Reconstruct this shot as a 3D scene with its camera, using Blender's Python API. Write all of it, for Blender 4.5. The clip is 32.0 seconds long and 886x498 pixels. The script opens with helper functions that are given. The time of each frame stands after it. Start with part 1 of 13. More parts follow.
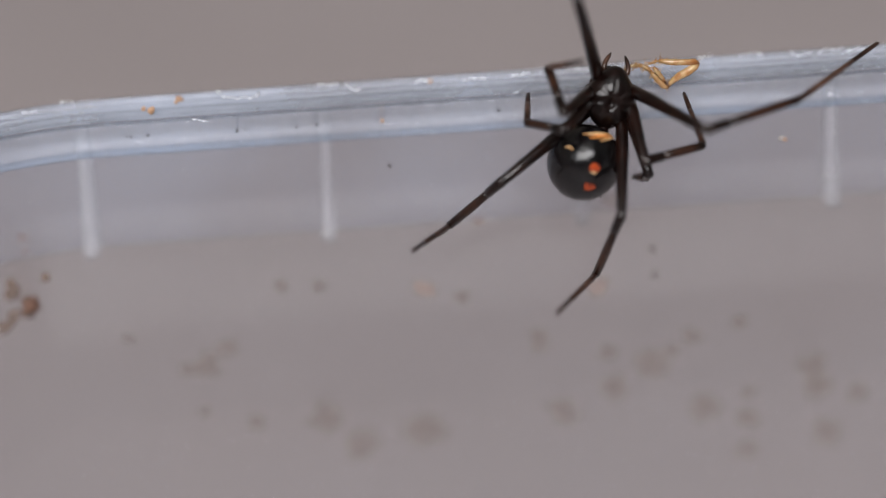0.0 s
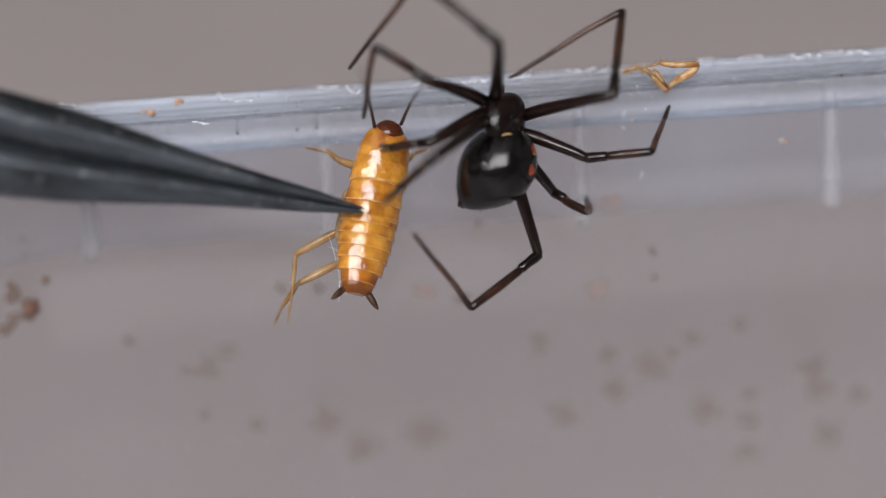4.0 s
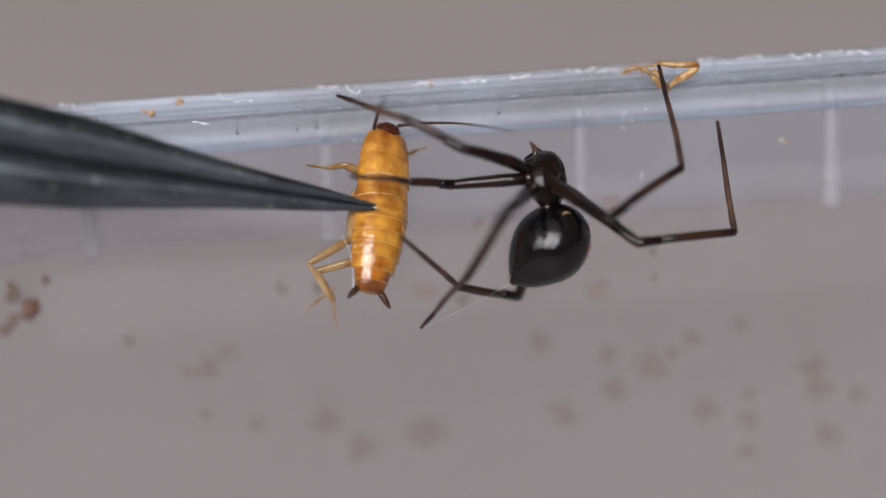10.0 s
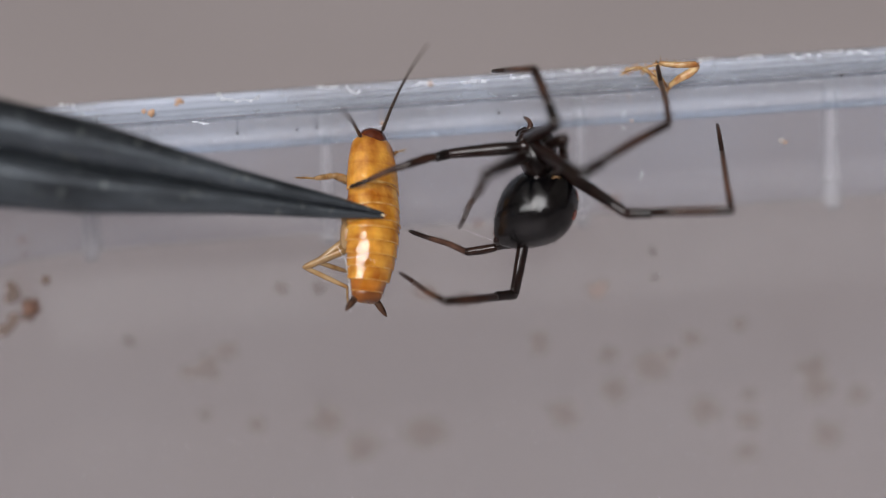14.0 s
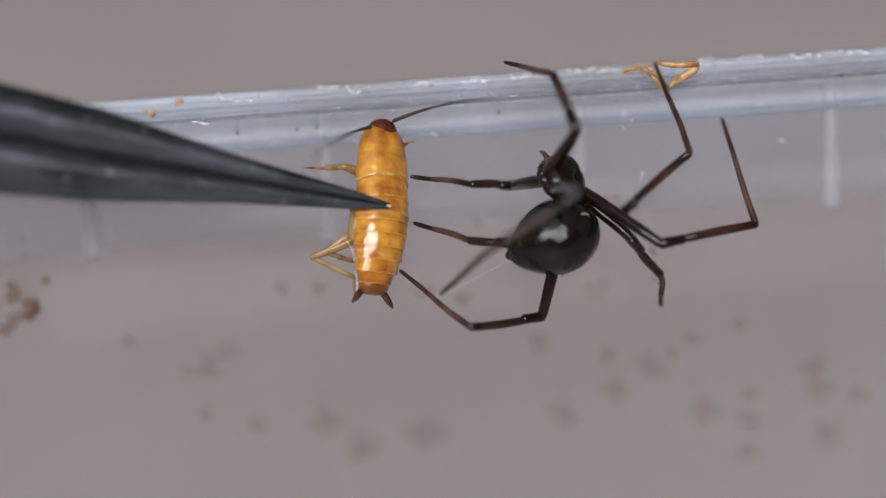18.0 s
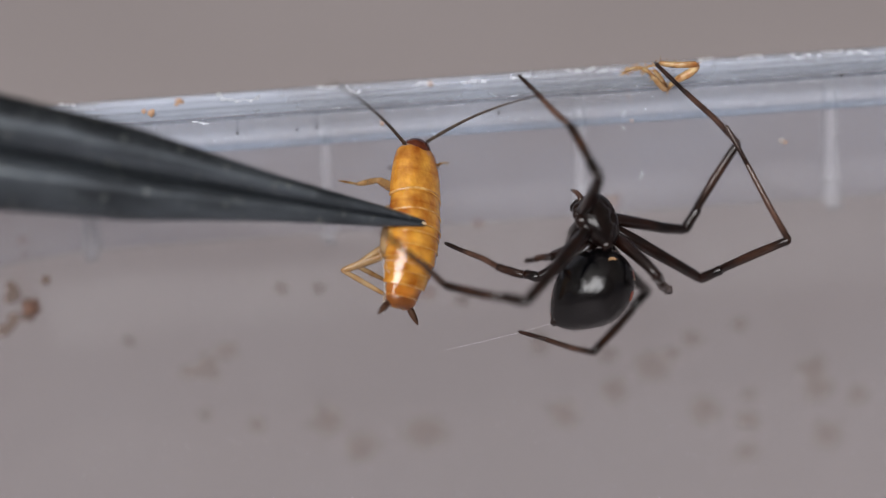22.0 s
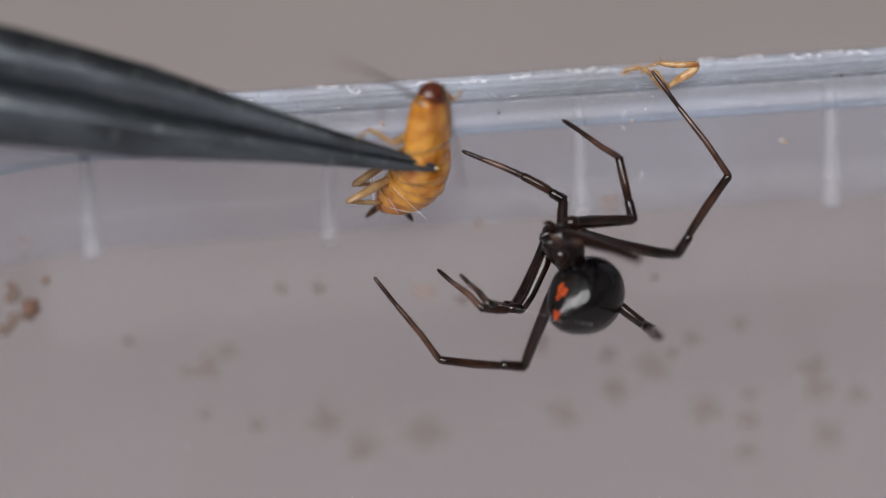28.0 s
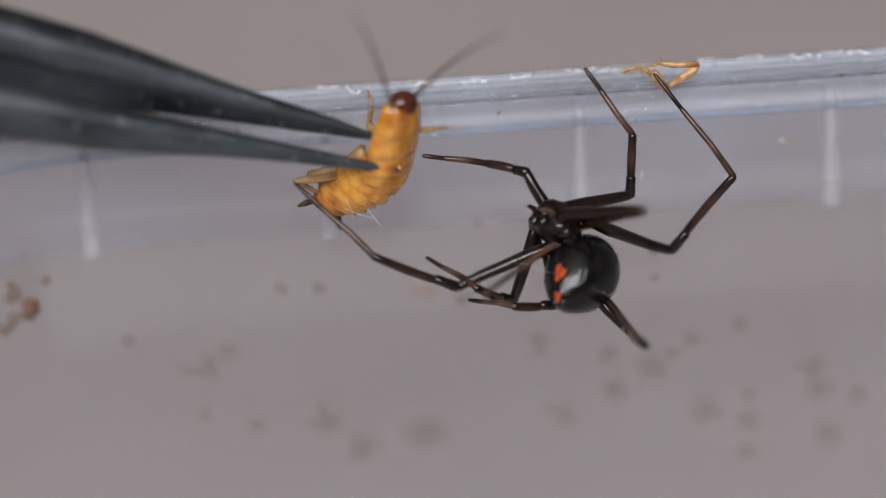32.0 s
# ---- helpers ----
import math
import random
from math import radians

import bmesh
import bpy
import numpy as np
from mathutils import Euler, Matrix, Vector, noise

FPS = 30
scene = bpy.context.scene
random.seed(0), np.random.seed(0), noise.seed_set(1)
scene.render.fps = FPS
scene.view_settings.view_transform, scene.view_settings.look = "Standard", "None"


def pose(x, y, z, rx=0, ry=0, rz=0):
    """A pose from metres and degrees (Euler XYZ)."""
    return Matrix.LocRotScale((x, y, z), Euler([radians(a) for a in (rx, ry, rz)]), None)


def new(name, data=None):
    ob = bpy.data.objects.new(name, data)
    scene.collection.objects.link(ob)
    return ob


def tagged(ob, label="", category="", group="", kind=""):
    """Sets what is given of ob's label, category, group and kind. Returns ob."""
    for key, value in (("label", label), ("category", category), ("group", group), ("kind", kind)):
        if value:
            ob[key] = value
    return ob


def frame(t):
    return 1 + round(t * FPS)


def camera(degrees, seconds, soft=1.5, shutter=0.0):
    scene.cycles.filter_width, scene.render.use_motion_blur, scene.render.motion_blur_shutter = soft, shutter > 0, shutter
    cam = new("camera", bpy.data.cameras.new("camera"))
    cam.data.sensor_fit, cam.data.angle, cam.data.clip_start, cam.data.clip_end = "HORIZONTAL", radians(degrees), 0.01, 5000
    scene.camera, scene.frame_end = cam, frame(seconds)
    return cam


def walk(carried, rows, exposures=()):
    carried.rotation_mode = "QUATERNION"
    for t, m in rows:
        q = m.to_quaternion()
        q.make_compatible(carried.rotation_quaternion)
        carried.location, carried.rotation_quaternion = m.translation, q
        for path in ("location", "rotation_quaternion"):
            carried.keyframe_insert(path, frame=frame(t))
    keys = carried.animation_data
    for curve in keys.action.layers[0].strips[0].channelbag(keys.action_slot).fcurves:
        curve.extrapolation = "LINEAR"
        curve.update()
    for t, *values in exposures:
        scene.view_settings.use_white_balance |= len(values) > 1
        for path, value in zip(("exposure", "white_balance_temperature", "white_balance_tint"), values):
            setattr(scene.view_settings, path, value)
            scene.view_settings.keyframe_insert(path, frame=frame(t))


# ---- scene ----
# A macro shot: a black spider by the rim of a clear plastic tub takes a roach nymph from tweezers.
FOCUS = 0.1398
cam = camera(24.0, 32.0, soft=0.8, shutter=0.5)
cam.data.dof.use_dof = True
cam.data.dof.focus_distance = FOCUS
cam.data.dof.aperture_fstop = 7.0
EYE = (0.0, -0.1327, 0.1140)
walk(cam, [
    (0.0, pose(*EYE, 64.93, 0, 0) @ pose(0, 0, 0, 0, 0, -4.0)),
    (0.5, pose(*EYE, 64.97, 0, 0) @ pose(0, 0, 0, 0, 0, -4.0)),
    (1.0, pose(*EYE, 65.0, 0, 0) @ pose(0, 0, 0, 0, 0, -4.0)),
    (1.5, pose(*EYE, 65.0, 0, 0) @ pose(0, 0, 0, 0, 0, -4.0)),
    (32.0, pose(*EYE, 65.0, 0, 0) @ pose(0, 0, 0, 0, 0, -4.0)),
])

# ---- light ----
world = bpy.data.worlds.new("sky")
scene.world = world
world.use_nodes = True
wt = world.node_tree
sky = wt.nodes.new("ShaderNodeTexSky")
sky.sky_type, sky.sun_disc = "NISHITA", False
sky.sun_elevation, sky.sun_rotation = radians(40), radians(200)
wt.links.new(sky.outputs[0], wt.nodes["Background"].inputs[0])
wt.nodes["Background"].inputs[1].default_value = 0.1
scene.view_settings.exposure = 0.0

WIN = (-1.70, 0.62, 0.70, 1.95)       # the window behind the camera: x from, x to, z from, z to
WIN_Y = -1.45
lamp = bpy.data.lights.new("window_light", "AREA")
lamp.shape, lamp.size, lamp.size_y = "RECTANGLE", WIN[1] - WIN[0] - 0.1, WIN[3] - WIN[2] - 0.1
lamp.energy, lamp.color = 71.5, (1.0, 0.98, 0.985)
new("window_light", lamp).matrix_world = pose((WIN[0] + WIN[1]) / 2, WIN_Y + 0.01, (WIN[2] + WIN[3]) / 2, 90, 0, 0)


# ---- materials ----
def mat(name, color, rough=0.5, metal=0.0, spec=0.5, **more):
    m = bpy.data.materials.new(name)
    m.use_nodes = True
    b = m.node_tree.nodes["Principled BSDF"]
    b.inputs["Base Color"].default_value = (*color, 1)
    b.inputs["Roughness"].default_value = rough
    b.inputs["Metallic"].default_value = metal
    b.inputs["Specular IOR Level"].default_value = spec
    for k, v in more.items():
        b.inputs[k.replace("_", " ")].default_value = v
    return m


def noisy(m, scale, colors, bump=0.0, bump_scale=None, detail=4.0, stretch=(1, 1, 1), dist=0.0001):
    """Colour variation between two colours by noise in object space, and fine relief."""
    nt = m.node_tree
    b = nt.nodes["Principled BSDF"]
    co = nt.nodes.new("ShaderNodeTexCoord")
    mp = nt.nodes.new("ShaderNodeMapping")
    mp.inputs["Scale"].default_value = stretch
    oi = nt.nodes.new("ShaderNodeObjectInfo")
    shift = nt.nodes.new("ShaderNodeVectorMath")
    nt.links.new(co.outputs["Object"], shift.inputs[0])
    nt.links.new(oi.outputs["Random"], shift.inputs[1])
    nt.links.new(shift.outputs[0], mp.inputs[0])
    n = nt.nodes.new("ShaderNodeTexNoise")
    n.inputs["Scale"].default_value, n.inputs["Detail"].default_value = scale, detail
    nt.links.new(mp.outputs[0], n.inputs["Vector"])
    r = nt.nodes.new("ShaderNodeValToRGB")
    r.color_ramp.elements[0].position, r.color_ramp.elements[1].position = 0.32, 0.68
    r.color_ramp.elements[0].color, r.color_ramp.elements[1].color = (*colors[0], 1), (*colors[1], 1)
    nt.links.new(n.outputs[0], r.inputs[0])
    nt.links.new(r.outputs[0], b.inputs["Base Color"])
    if bump:
        n2 = nt.nodes.new("ShaderNodeTexNoise")
        n2.inputs["Scale"].default_value, n2.inputs["Detail"].default_value = bump_scale or scale * 4, 3
        nt.links.new(mp.outputs[0], n2.inputs["Vector"])
        bp = nt.nodes.new("ShaderNodeBump")
        bp.inputs["Strength"].default_value, bp.inputs["Distance"].default_value = bump, dist
        nt.links.new(n2.outputs[0], bp.inputs["Height"])
        nt.links.new(bp.outputs[0], b.inputs["Normal"])
        cb = nt.nodes.new("ShaderNodeBump")
        cb.inputs["Strength"].default_value, cb.inputs["Distance"].default_value = 0.45 * bump, dist
        nt.links.new(n2.outputs[0], cb.inputs["Height"])
        nt.links.new(cb.outputs[0], b.inputs["Coat Normal"])
    return m


def clear_plastic(name, haze, tint, gloss, rough=0.12, streak=0.0, milk_color=(0.74, 0.80, 0.90)):
    """Thin clear plastic: lets most light straight through, with a little milky haze and gloss."""
    m = bpy.data.materials.new(name)
    m.use_nodes = True
    nt = m.node_tree
    nt.nodes.clear()
    out = nt.nodes.new("ShaderNodeOutputMaterial")
    tr = nt.nodes.new("ShaderNodeBsdfTransparent")
    tr.inputs[0].default_value = (*tint, 1)
    df = nt.nodes.new("ShaderNodeBsdfDiffuse")
    df.inputs[0].default_value = (*milk_color, 1)
    tl = nt.nodes.new("ShaderNodeBsdfTranslucent")
    tl.inputs[0].default_value = (*milk_color, 1)
    milk = nt.nodes.new("ShaderNodeMixShader")
    milk.inputs[0].default_value = 0.4
    nt.links.new(df.outputs[0], milk.inputs[1])
    nt.links.new(tl.outputs[0], milk.inputs[2])
    mx = nt.nodes.new("ShaderNodeMixShader")
    co = nt.nodes.new("ShaderNodeTexCoord")
    n = nt.nodes.new("ShaderNodeTexNoise")
    n.inputs["Scale"].default_value, n.inputs["Detail"].default_value = 70, 6
    nt.links.new(co.outputs["Object"], n.inputs["Vector"])
    mr = nt.nodes.new("ShaderNodeMapRange")
    mr.inputs["From Min"].default_value, mr.inputs["From Max"].default_value = 0.3, 0.7
    mr.inputs["To Min"].default_value, mr.inputs["To Max"].default_value = haze * 0.5, haze * 1.6
    nt.links.new(n.outputs[0], mr.inputs[0])
    nt.links.new(mr.outputs[0], mx.inputs[0])
    nt.links.new(tr.outputs[0], mx.inputs[1])
    nt.links.new(milk.outputs[0], mx.inputs[2])
    gl = nt.nodes.new("ShaderNodeBsdfGlossy")
    gl.inputs["Roughness"].default_value = rough
    lw = nt.nodes.new("ShaderNodeFresnel")
    lw.inputs["IOR"].default_value = 1.49
    k = nt.nodes.new("ShaderNodeMath")
    k.operation = "MULTIPLY"
    k.inputs[1].default_value = gloss
    nt.links.new(lw.outputs[0], k.inputs[0])
    top = nt.nodes.new("ShaderNodeMixShader")
    nt.links.new(k.outputs[0], top.inputs[0])
    nt.links.new(mx.outputs[0], top.inputs[1])
    nt.links.new(gl.outputs[0], top.inputs[2])
    if streak:
        n2 = nt.nodes.new("ShaderNodeTexNoise")
        n2.inputs["Scale"].default_value, n2.inputs["Detail"].default_value = 900, 4
        mp = nt.nodes.new("ShaderNodeMapping")
        mp.inputs["Scale"].default_value = (0.05, 1, 1)
        nt.links.new(co.outputs["Object"], mp.inputs[0])
        nt.links.new(mp.outputs[0], n2.inputs["Vector"])
        bp = nt.nodes.new("ShaderNodeBump")
        bp.inputs["Strength"].default_value, bp.inputs["Distance"].default_value = streak, 0.0003
        nt.links.new(n2.outputs[0], bp.inputs["Height"])
        nt.links.new(bp.outputs[0], gl.inputs["Normal"])
    nt.links.new(top.outputs[0], out.inputs[0])
    return m


M_TABLE = noisy(mat("grey_table", (0.3, 0.27, 0.26), 0.6), 9, ((0.258, 0.228, 0.226), (0.288, 0.256, 0.254)), 0.15, 300)
M_WALLP = noisy(mat("taupe_wall", (0.24, 0.22, 0.2), 0.7), 5, ((0.21, 0.19, 0.175), (0.26, 0.24, 0.22)))
M_CEIL = noisy(mat("grey_ceiling", (0.4, 0.39, 0.38), 0.8), 5, ((0.36, 0.35, 0.34), (0.42, 0.41, 0.4)))
M_FLOOR = noisy(mat("room_floor", (0.2, 0.16, 0.12), 0.5), 6, ((0.18, 0.14, 0.1), (0.24, 0.19, 0.14)))
M_FRAME = noisy(mat("white_paint", (0.8, 0.8, 0.78), 0.4), 30, ((0.78, 0.78, 0.76), (0.82, 0.82, 0.8)))
M_PLASTIC = clear_plastic("clear_plastic", 0.017, (0.940, 0.939, 0.950), 0.10)
M_SKIRT = clear_plastic("skirt_plastic", 0.115, (0.985, 0.99, 1.0), 0.15, 0.12, 0.0, (0.69, 0.77, 0.92))
M_RIM = clear_plastic("rim_plastic", 0.26, (0.96, 0.98, 1.0), 1.0, 0.10, 0.5, (0.73, 0.81, 0.96))
M_RIDGE = clear_plastic("ridge_plastic", 0.17, (0.985, 0.99, 1.0), 0.4, 0.12, 0.0, (0.77, 0.84, 0.97))
M_LIP_LINE = clear_plastic("lip_line_plastic", 0.03, (0.86, 0.88, 0.91), 0.3, 0.12)
M_BEAD = clear_plastic("bead_plastic", 0.05, (0.955, 0.977, 1.0), 0.3, 0.12, 0.0, (0.55, 0.72, 1.0))
M_RIB = clear_plastic("rib_plastic", 0.27, (0.99, 0.99, 1.0), 0.3, 0.3, 0.0, (0.86, 0.86, 0.88))
M_BLACK = noisy(mat("black_cuticle", (0.006, 0.005, 0.006), 0.18, 0, 0.5), 900, ((0.0010, 0.0012, 0.0018), (0.005, 0.0038, 0.0038)), 0.8, 2100, detail=7.0, stretch=(0.5, 1, 1), dist=0.00009)
M_LEG = noisy(mat("dark_brown_leg", (0.03, 0.018, 0.014), 0.28, 0, 0.14, Coat_Weight=0.7, Coat_Roughness=0.09), 700, ((0.002, 0.0011, 0.0010), (0.014, 0.0048, 0.0032)), 0.22, 6000, dist=0.000022)

M_CEPH = noisy(mat("dark_carapace", (0.01, 0.006, 0.005), 0.30, 0, 0.16, Coat_Weight=0.45, Coat_Roughness=0.10), 900, ((0.0012, 0.0008, 0.0008), (0.008, 0.0030, 0.0022)), 0.9, 3600, dist=0.00006)


def graded(m, stops):
    """Darkens or lightens a leg piece along its length: stops of (place, factor)."""
    nt = m.node_tree
    b = nt.nodes["Principled BSDF"]
    old = b.inputs["Base Color"].links[0].from_socket
    co = nt.nodes.new("ShaderNodeTexCoord")
    sp = nt.nodes.new("ShaderNodeSeparateXYZ")
    nt.links.new(co.outputs["Generated"], sp.inputs[0])
    rp = nt.nodes.new("ShaderNodeValToRGB")
    e = rp.color_ramp.elements
    e[0].position, e[0].color = stops[0][0], (stops[0][1],) * 3 + (1,)
    e[1].position, e[1].color = stops[-1][0], (stops[-1][1],) * 3 + (1,)
    for pos, k in stops[1:-1]:
        e.new(pos).color = (k, k, k, 1)
    nt.links.new(sp.outputs["X"], rp.inputs[0])
    mx = nt.nodes.new("ShaderNodeMixRGB")
    mx.blend_type = "MULTIPLY"
    mx.inputs[0].default_value = 1.0
    nt.links.new(old, mx.inputs[1])
    nt.links.new(rp.outputs[0], mx.inputs[2])
    nt.links.new(mx.outputs[0], b.inputs["Base Color"])
    return m


M_TIBIA = graded(noisy(mat("brown_shin", (0.05, 0.025, 0.015), 0.28, 0, 0.14, Coat_Weight=0.7, Coat_Roughness=0.09), 700, ((0.010, 0.004, 0.003), (0.050, 0.020, 0.011)), 0.25, 6000, dist=0.000022),
                 ((0.0, 0.22), (0.25, 0.35), (0.5, 0.95), (0.75, 0.8), (0.92, 0.28)))
M_LEG2 = graded(noisy(mat("brown_leg_end", (0.06, 0.035, 0.025), 0.30, 0, 0.2, Coat_Weight=0.6, Coat_Roughness=0.08), 700, ((0.022, 0.010, 0.007), (0.110, 0.056, 0.038)), 0.3, 6000, dist=0.000022),
                ((0.0, 0.35), (0.12, 0.75), (0.45, 1.0), (0.85, 0.8), (0.98, 0.4)))
M_LEG3 = noisy(mat("dark_leg_tip", (0.03, 0.018, 0.014), 0.3, 0, 0.2, Coat_Weight=0.5, Coat_Roughness=0.1), 700, ((0.008, 0.004, 0.003), (0.042, 0.020, 0.014)), 0.3, 6000, dist=0.000022)
M_RED = noisy(mat("orange_red_mark", (0.75, 0.11, 0.02), 0.3), 3000, ((0.17, 0.018, 0.005), (0.52, 0.078, 0.014)))
M_CREAM = noisy(mat("cream_orange_band", (0.8, 0.45, 0.15), 0.3), 3000, ((0.78, 0.3, 0.06), (0.85, 0.62, 0.35)))
M_ORANGE = noisy(mat("orange_band", (0.7, 0.25, 0.05), 0.3), 3000, ((0.6, 0.18, 0.03), (0.8, 0.36, 0.1)))
M_EYE = mat("eye_bead", (0.012, 0.009, 0.009), 0.08, 0, 0.6)
M_ROACH = noisy(mat("amber_cuticle", (0.6, 0.26, 0.03), 0.13, 0, 0.5, Subsurface_Weight=0.3, Subsurface_Scale=0.0007, Coat_Weight=0.85, Coat_Roughness=0.06), 820,
                ((0.31, 0.088, 0.005), (0.72, 0.355, 0.050)), 0.9, 900, dist=0.00022, stretch=(1, 1, 0.85), detail=7.0)
M_ROACH.node_tree.nodes["Principled BSDF"].inputs["Subsurface Radius"].default_value = (1.0, 0.4, 0.1)


def banded(m, dark, pale):
    """Colours a body ring along its length: dark towards the rear, a pale hem at the very edge."""
    nt = m.node_tree
    b = nt.nodes["Principled BSDF"]
    old = b.inputs["Base Color"].links[0].from_socket
    co = nt.nodes.new("ShaderNodeTexCoord")
    sp = nt.nodes.new("ShaderNodeSeparateXYZ")
    nt.links.new(co.outputs["Object"], sp.inputs[0])
    mr = nt.nodes.new("ShaderNodeMapRange")
    mr.inputs["From Min"].default_value, mr.inputs["From Max"].default_value = -0.00055, 0.00045
    nt.links.new(sp.outputs["Z"], mr.inputs[0])
    rp = nt.nodes.new("ShaderNodeValToRGB")
    e = rp.color_ramp.elements
    e[0].position, e[0].color = 0.0, (*pale, 1)
    e[1].position, e[1].color = 1.0, (*dark, 1)
    for pos, c in ((0.12, pale), (0.2, dark), (0.45, (1, 1, 1)), (0.85, (0.95, 0.9, 0.85))):
        n = e.new(pos)
        n.color = (*c, 1)
    nt.links.new(mr.outputs[0], rp.inputs[0])
    mx = nt.nodes.new("ShaderNodeMixRGB")
    mx.blend_type = "MULTIPLY"
    mx.inputs[0].default_value = 0.40
    nt.links.new(old, mx.inputs[1])
    nt.links.new(rp.outputs[0], mx.inputs[2])
    nt.links.new(mx.outputs[0], b.inputs["Base Color"])
    return m


banded(M_ROACH, (0.62, 0.42, 0.3), (1.0, 1.0, 0.9))
M_ROACH2 = banded(noisy(mat("deep_amber_cuticle", (0.4, 0.11, 0.01), 0.13, Subsurface_Weight=0.3, Subsurface_Scale=0.0007, Coat_Weight=0.9, Coat_Roughness=0.04), 400,
                        ((0.13, 0.024, 0.002), (0.50, 0.18, 0.018)), 0.9, 800, dist=0.00020), (0.5, 0.3, 0.2), (1.0, 1.0, 0.9))
M_ROACHEDGE = noisy(mat("dark_amber_edge", (0.3, 0.09, 0.012), 0.3), 900, ((0.10, 0.026, 0.005), (0.30, 0.10, 0.017)))
M_HEM = noisy(mat("pale_amber_hem", (0.7, 0.46, 0.16), 0.1, Coat_Weight=0.8, Coat_Roughness=0.05), 1500, ((0.34, 0.12, 0.010), (0.70, 0.44, 0.15)), 0.8, 2500)
M_RHEAD = noisy(mat("chestnut_head", (0.12, 0.03, 0.012), 0.12), 900, ((0.05, 0.011, 0.005), (0.12, 0.028, 0.010)))
M_RLEG = noisy(mat("pale_amber_leg", (0.66, 0.38, 0.12), 0.2, 0, 0.5, Transmission_Weight=0.6), 900, ((0.50, 0.27, 0.09), (0.74, 0.52, 0.28)), 0.15, 6000)
M_CAST = noisy(mat("pale_dry_amber", (0.75, 0.5, 0.22), 0.2, 0, 0.5, Transmission_Weight=0.5, Coat_Weight=0.9, Coat_Roughness=0.06), 1500, ((0.52, 0.19, 0.045), (0.95, 0.72, 0.36)), 0.5, 4200)
M_ANT = noisy(mat("brown_antenna", (0.12, 0.07, 0.035), 0.5), 2500, ((0.022, 0.016, 0.012), (0.080, 0.055, 0.038)))
M_CERC = noisy(mat("dark_cercus", (0.06, 0.03, 0.015), 0.4, 0, 0.2), 2500, ((0.02, 0.009, 0.006), (0.10, 0.05, 0.028)))
M_STEEL = noisy(mat("dark_steel", (0.05, 0.055, 0.06), 0.38, 0.6, 0.45), 420, ((0.016, 0.0185, 0.022), (0.090, 0.103, 0.118)), 1.0, 1100, stretch=(0.3, 1, 1), dist=0.00016)


def flecked(m, color, scale, threshold):
    """Small pale flecks of wear scattered over a surface."""
    nt = m.node_tree
    b = nt.nodes["Principled BSDF"]
    old = b.inputs["Base Color"].links[0].from_socket
    co = nt.nodes.new("ShaderNodeTexCoord")
    n = nt.nodes.new("ShaderNodeTexNoise")
    n.inputs["Scale"].default_value, n.inputs["Detail"].default_value = scale, 5
    nt.links.new(co.outputs["Object"], n.inputs["Vector"])
    mr = nt.nodes.new("ShaderNodeMapRange")
    mr.inputs["From Min"].default_value, mr.inputs["From Max"].default_value = threshold, threshold + 0.10
    nt.links.new(n.outputs[0], mr.inputs[0])
    mx = nt.nodes.new("ShaderNodeMixRGB")
    mx.inputs[2].default_value = (*color, 1)
    nt.links.new(mr.outputs[0], mx.inputs[0])
    nt.links.new(old, mx.inputs[1])
    nt.links.new(mx.outputs[0], b.inputs["Base Color"])
    return m


flecked(M_STEEL, (0.15, 0.16, 0.155), 1500, 0.60)
M_PALE = noisy(mat("pale_grit", (0.6, 0.55, 0.5), 0.5), 2000, ((0.36, 0.31, 0.27), (0.56, 0.52, 0.48)))
M_TIP_DOT = noisy(mat("cream_tip_dot", (0.8, 0.7, 0.5), 0.12), 2500, ((0.62, 0.46, 0.26), (0.80, 0.70, 0.52)))
M_SILK = mat("white_silk", (0.85, 0.86, 0.88), 0.3)


def see_through(m, share):
    nt = m.node_tree
    n = nt.nodes.new("ShaderNodeTexNoise")
    n.inputs["Scale"].default_value, n.inputs["Detail"].default_value = 700, 4
    co = nt.nodes.new("ShaderNodeTexCoord")
    nt.links.new(co.outputs["Object"], n.inputs["Vector"])
    mr = nt.nodes.new("ShaderNodeMapRange")
    mr.inputs["From Min"].default_value, mr.inputs["From Max"].default_value = 0.35, 0.65
    mr.inputs["To Min"].default_value, mr.inputs["To Max"].default_value = 0.85 * share, 1.1 * share
    nt.links.new(n.outputs[0], mr.inputs[0])
    nt.links.new(mr.outputs[0], nt.nodes["Principled BSDF"].inputs["Alpha"])
    return m


M_RUST = noisy(mat("dark_rusty_debris", (0.16, 0.07, 0.04), 0.7), 2500, ((0.075, 0.032, 0.019), (0.25, 0.125, 0.078)), 0.6, 4000)
M_DIRT2 = noisy(mat("orange_crumbs", (0.45, 0.22, 0.1), 0.8), 2500, ((0.38, 0.21, 0.12), (0.52, 0.33, 0.2)), 0.6, 4000)
M_FILM = see_through(noisy(mat("dried_brown_film", (0.18, 0.15, 0.12), 0.9, 0, 0.1), 2500, ((0.14, 0.105, 0.08), (0.23, 0.175, 0.13)), 0.4, 4000), 0.24)
M_HALO = see_through(noisy(mat("thin_brown_film", (0.18, 0.15, 0.12), 0.9, 0, 0.1), 2500, ((0.17, 0.13, 0.10), (0.25, 0.195, 0.15)), 0.4, 4000), 0.10)
M_CORE = see_through(noisy(mat("thick_brown_film", (0.16, 0.12, 0.09), 0.9, 0, 0.1), 2500, ((0.12, 0.09, 0.07), (0.20, 0.15, 0.115)), 0.4, 4000), 0.36)
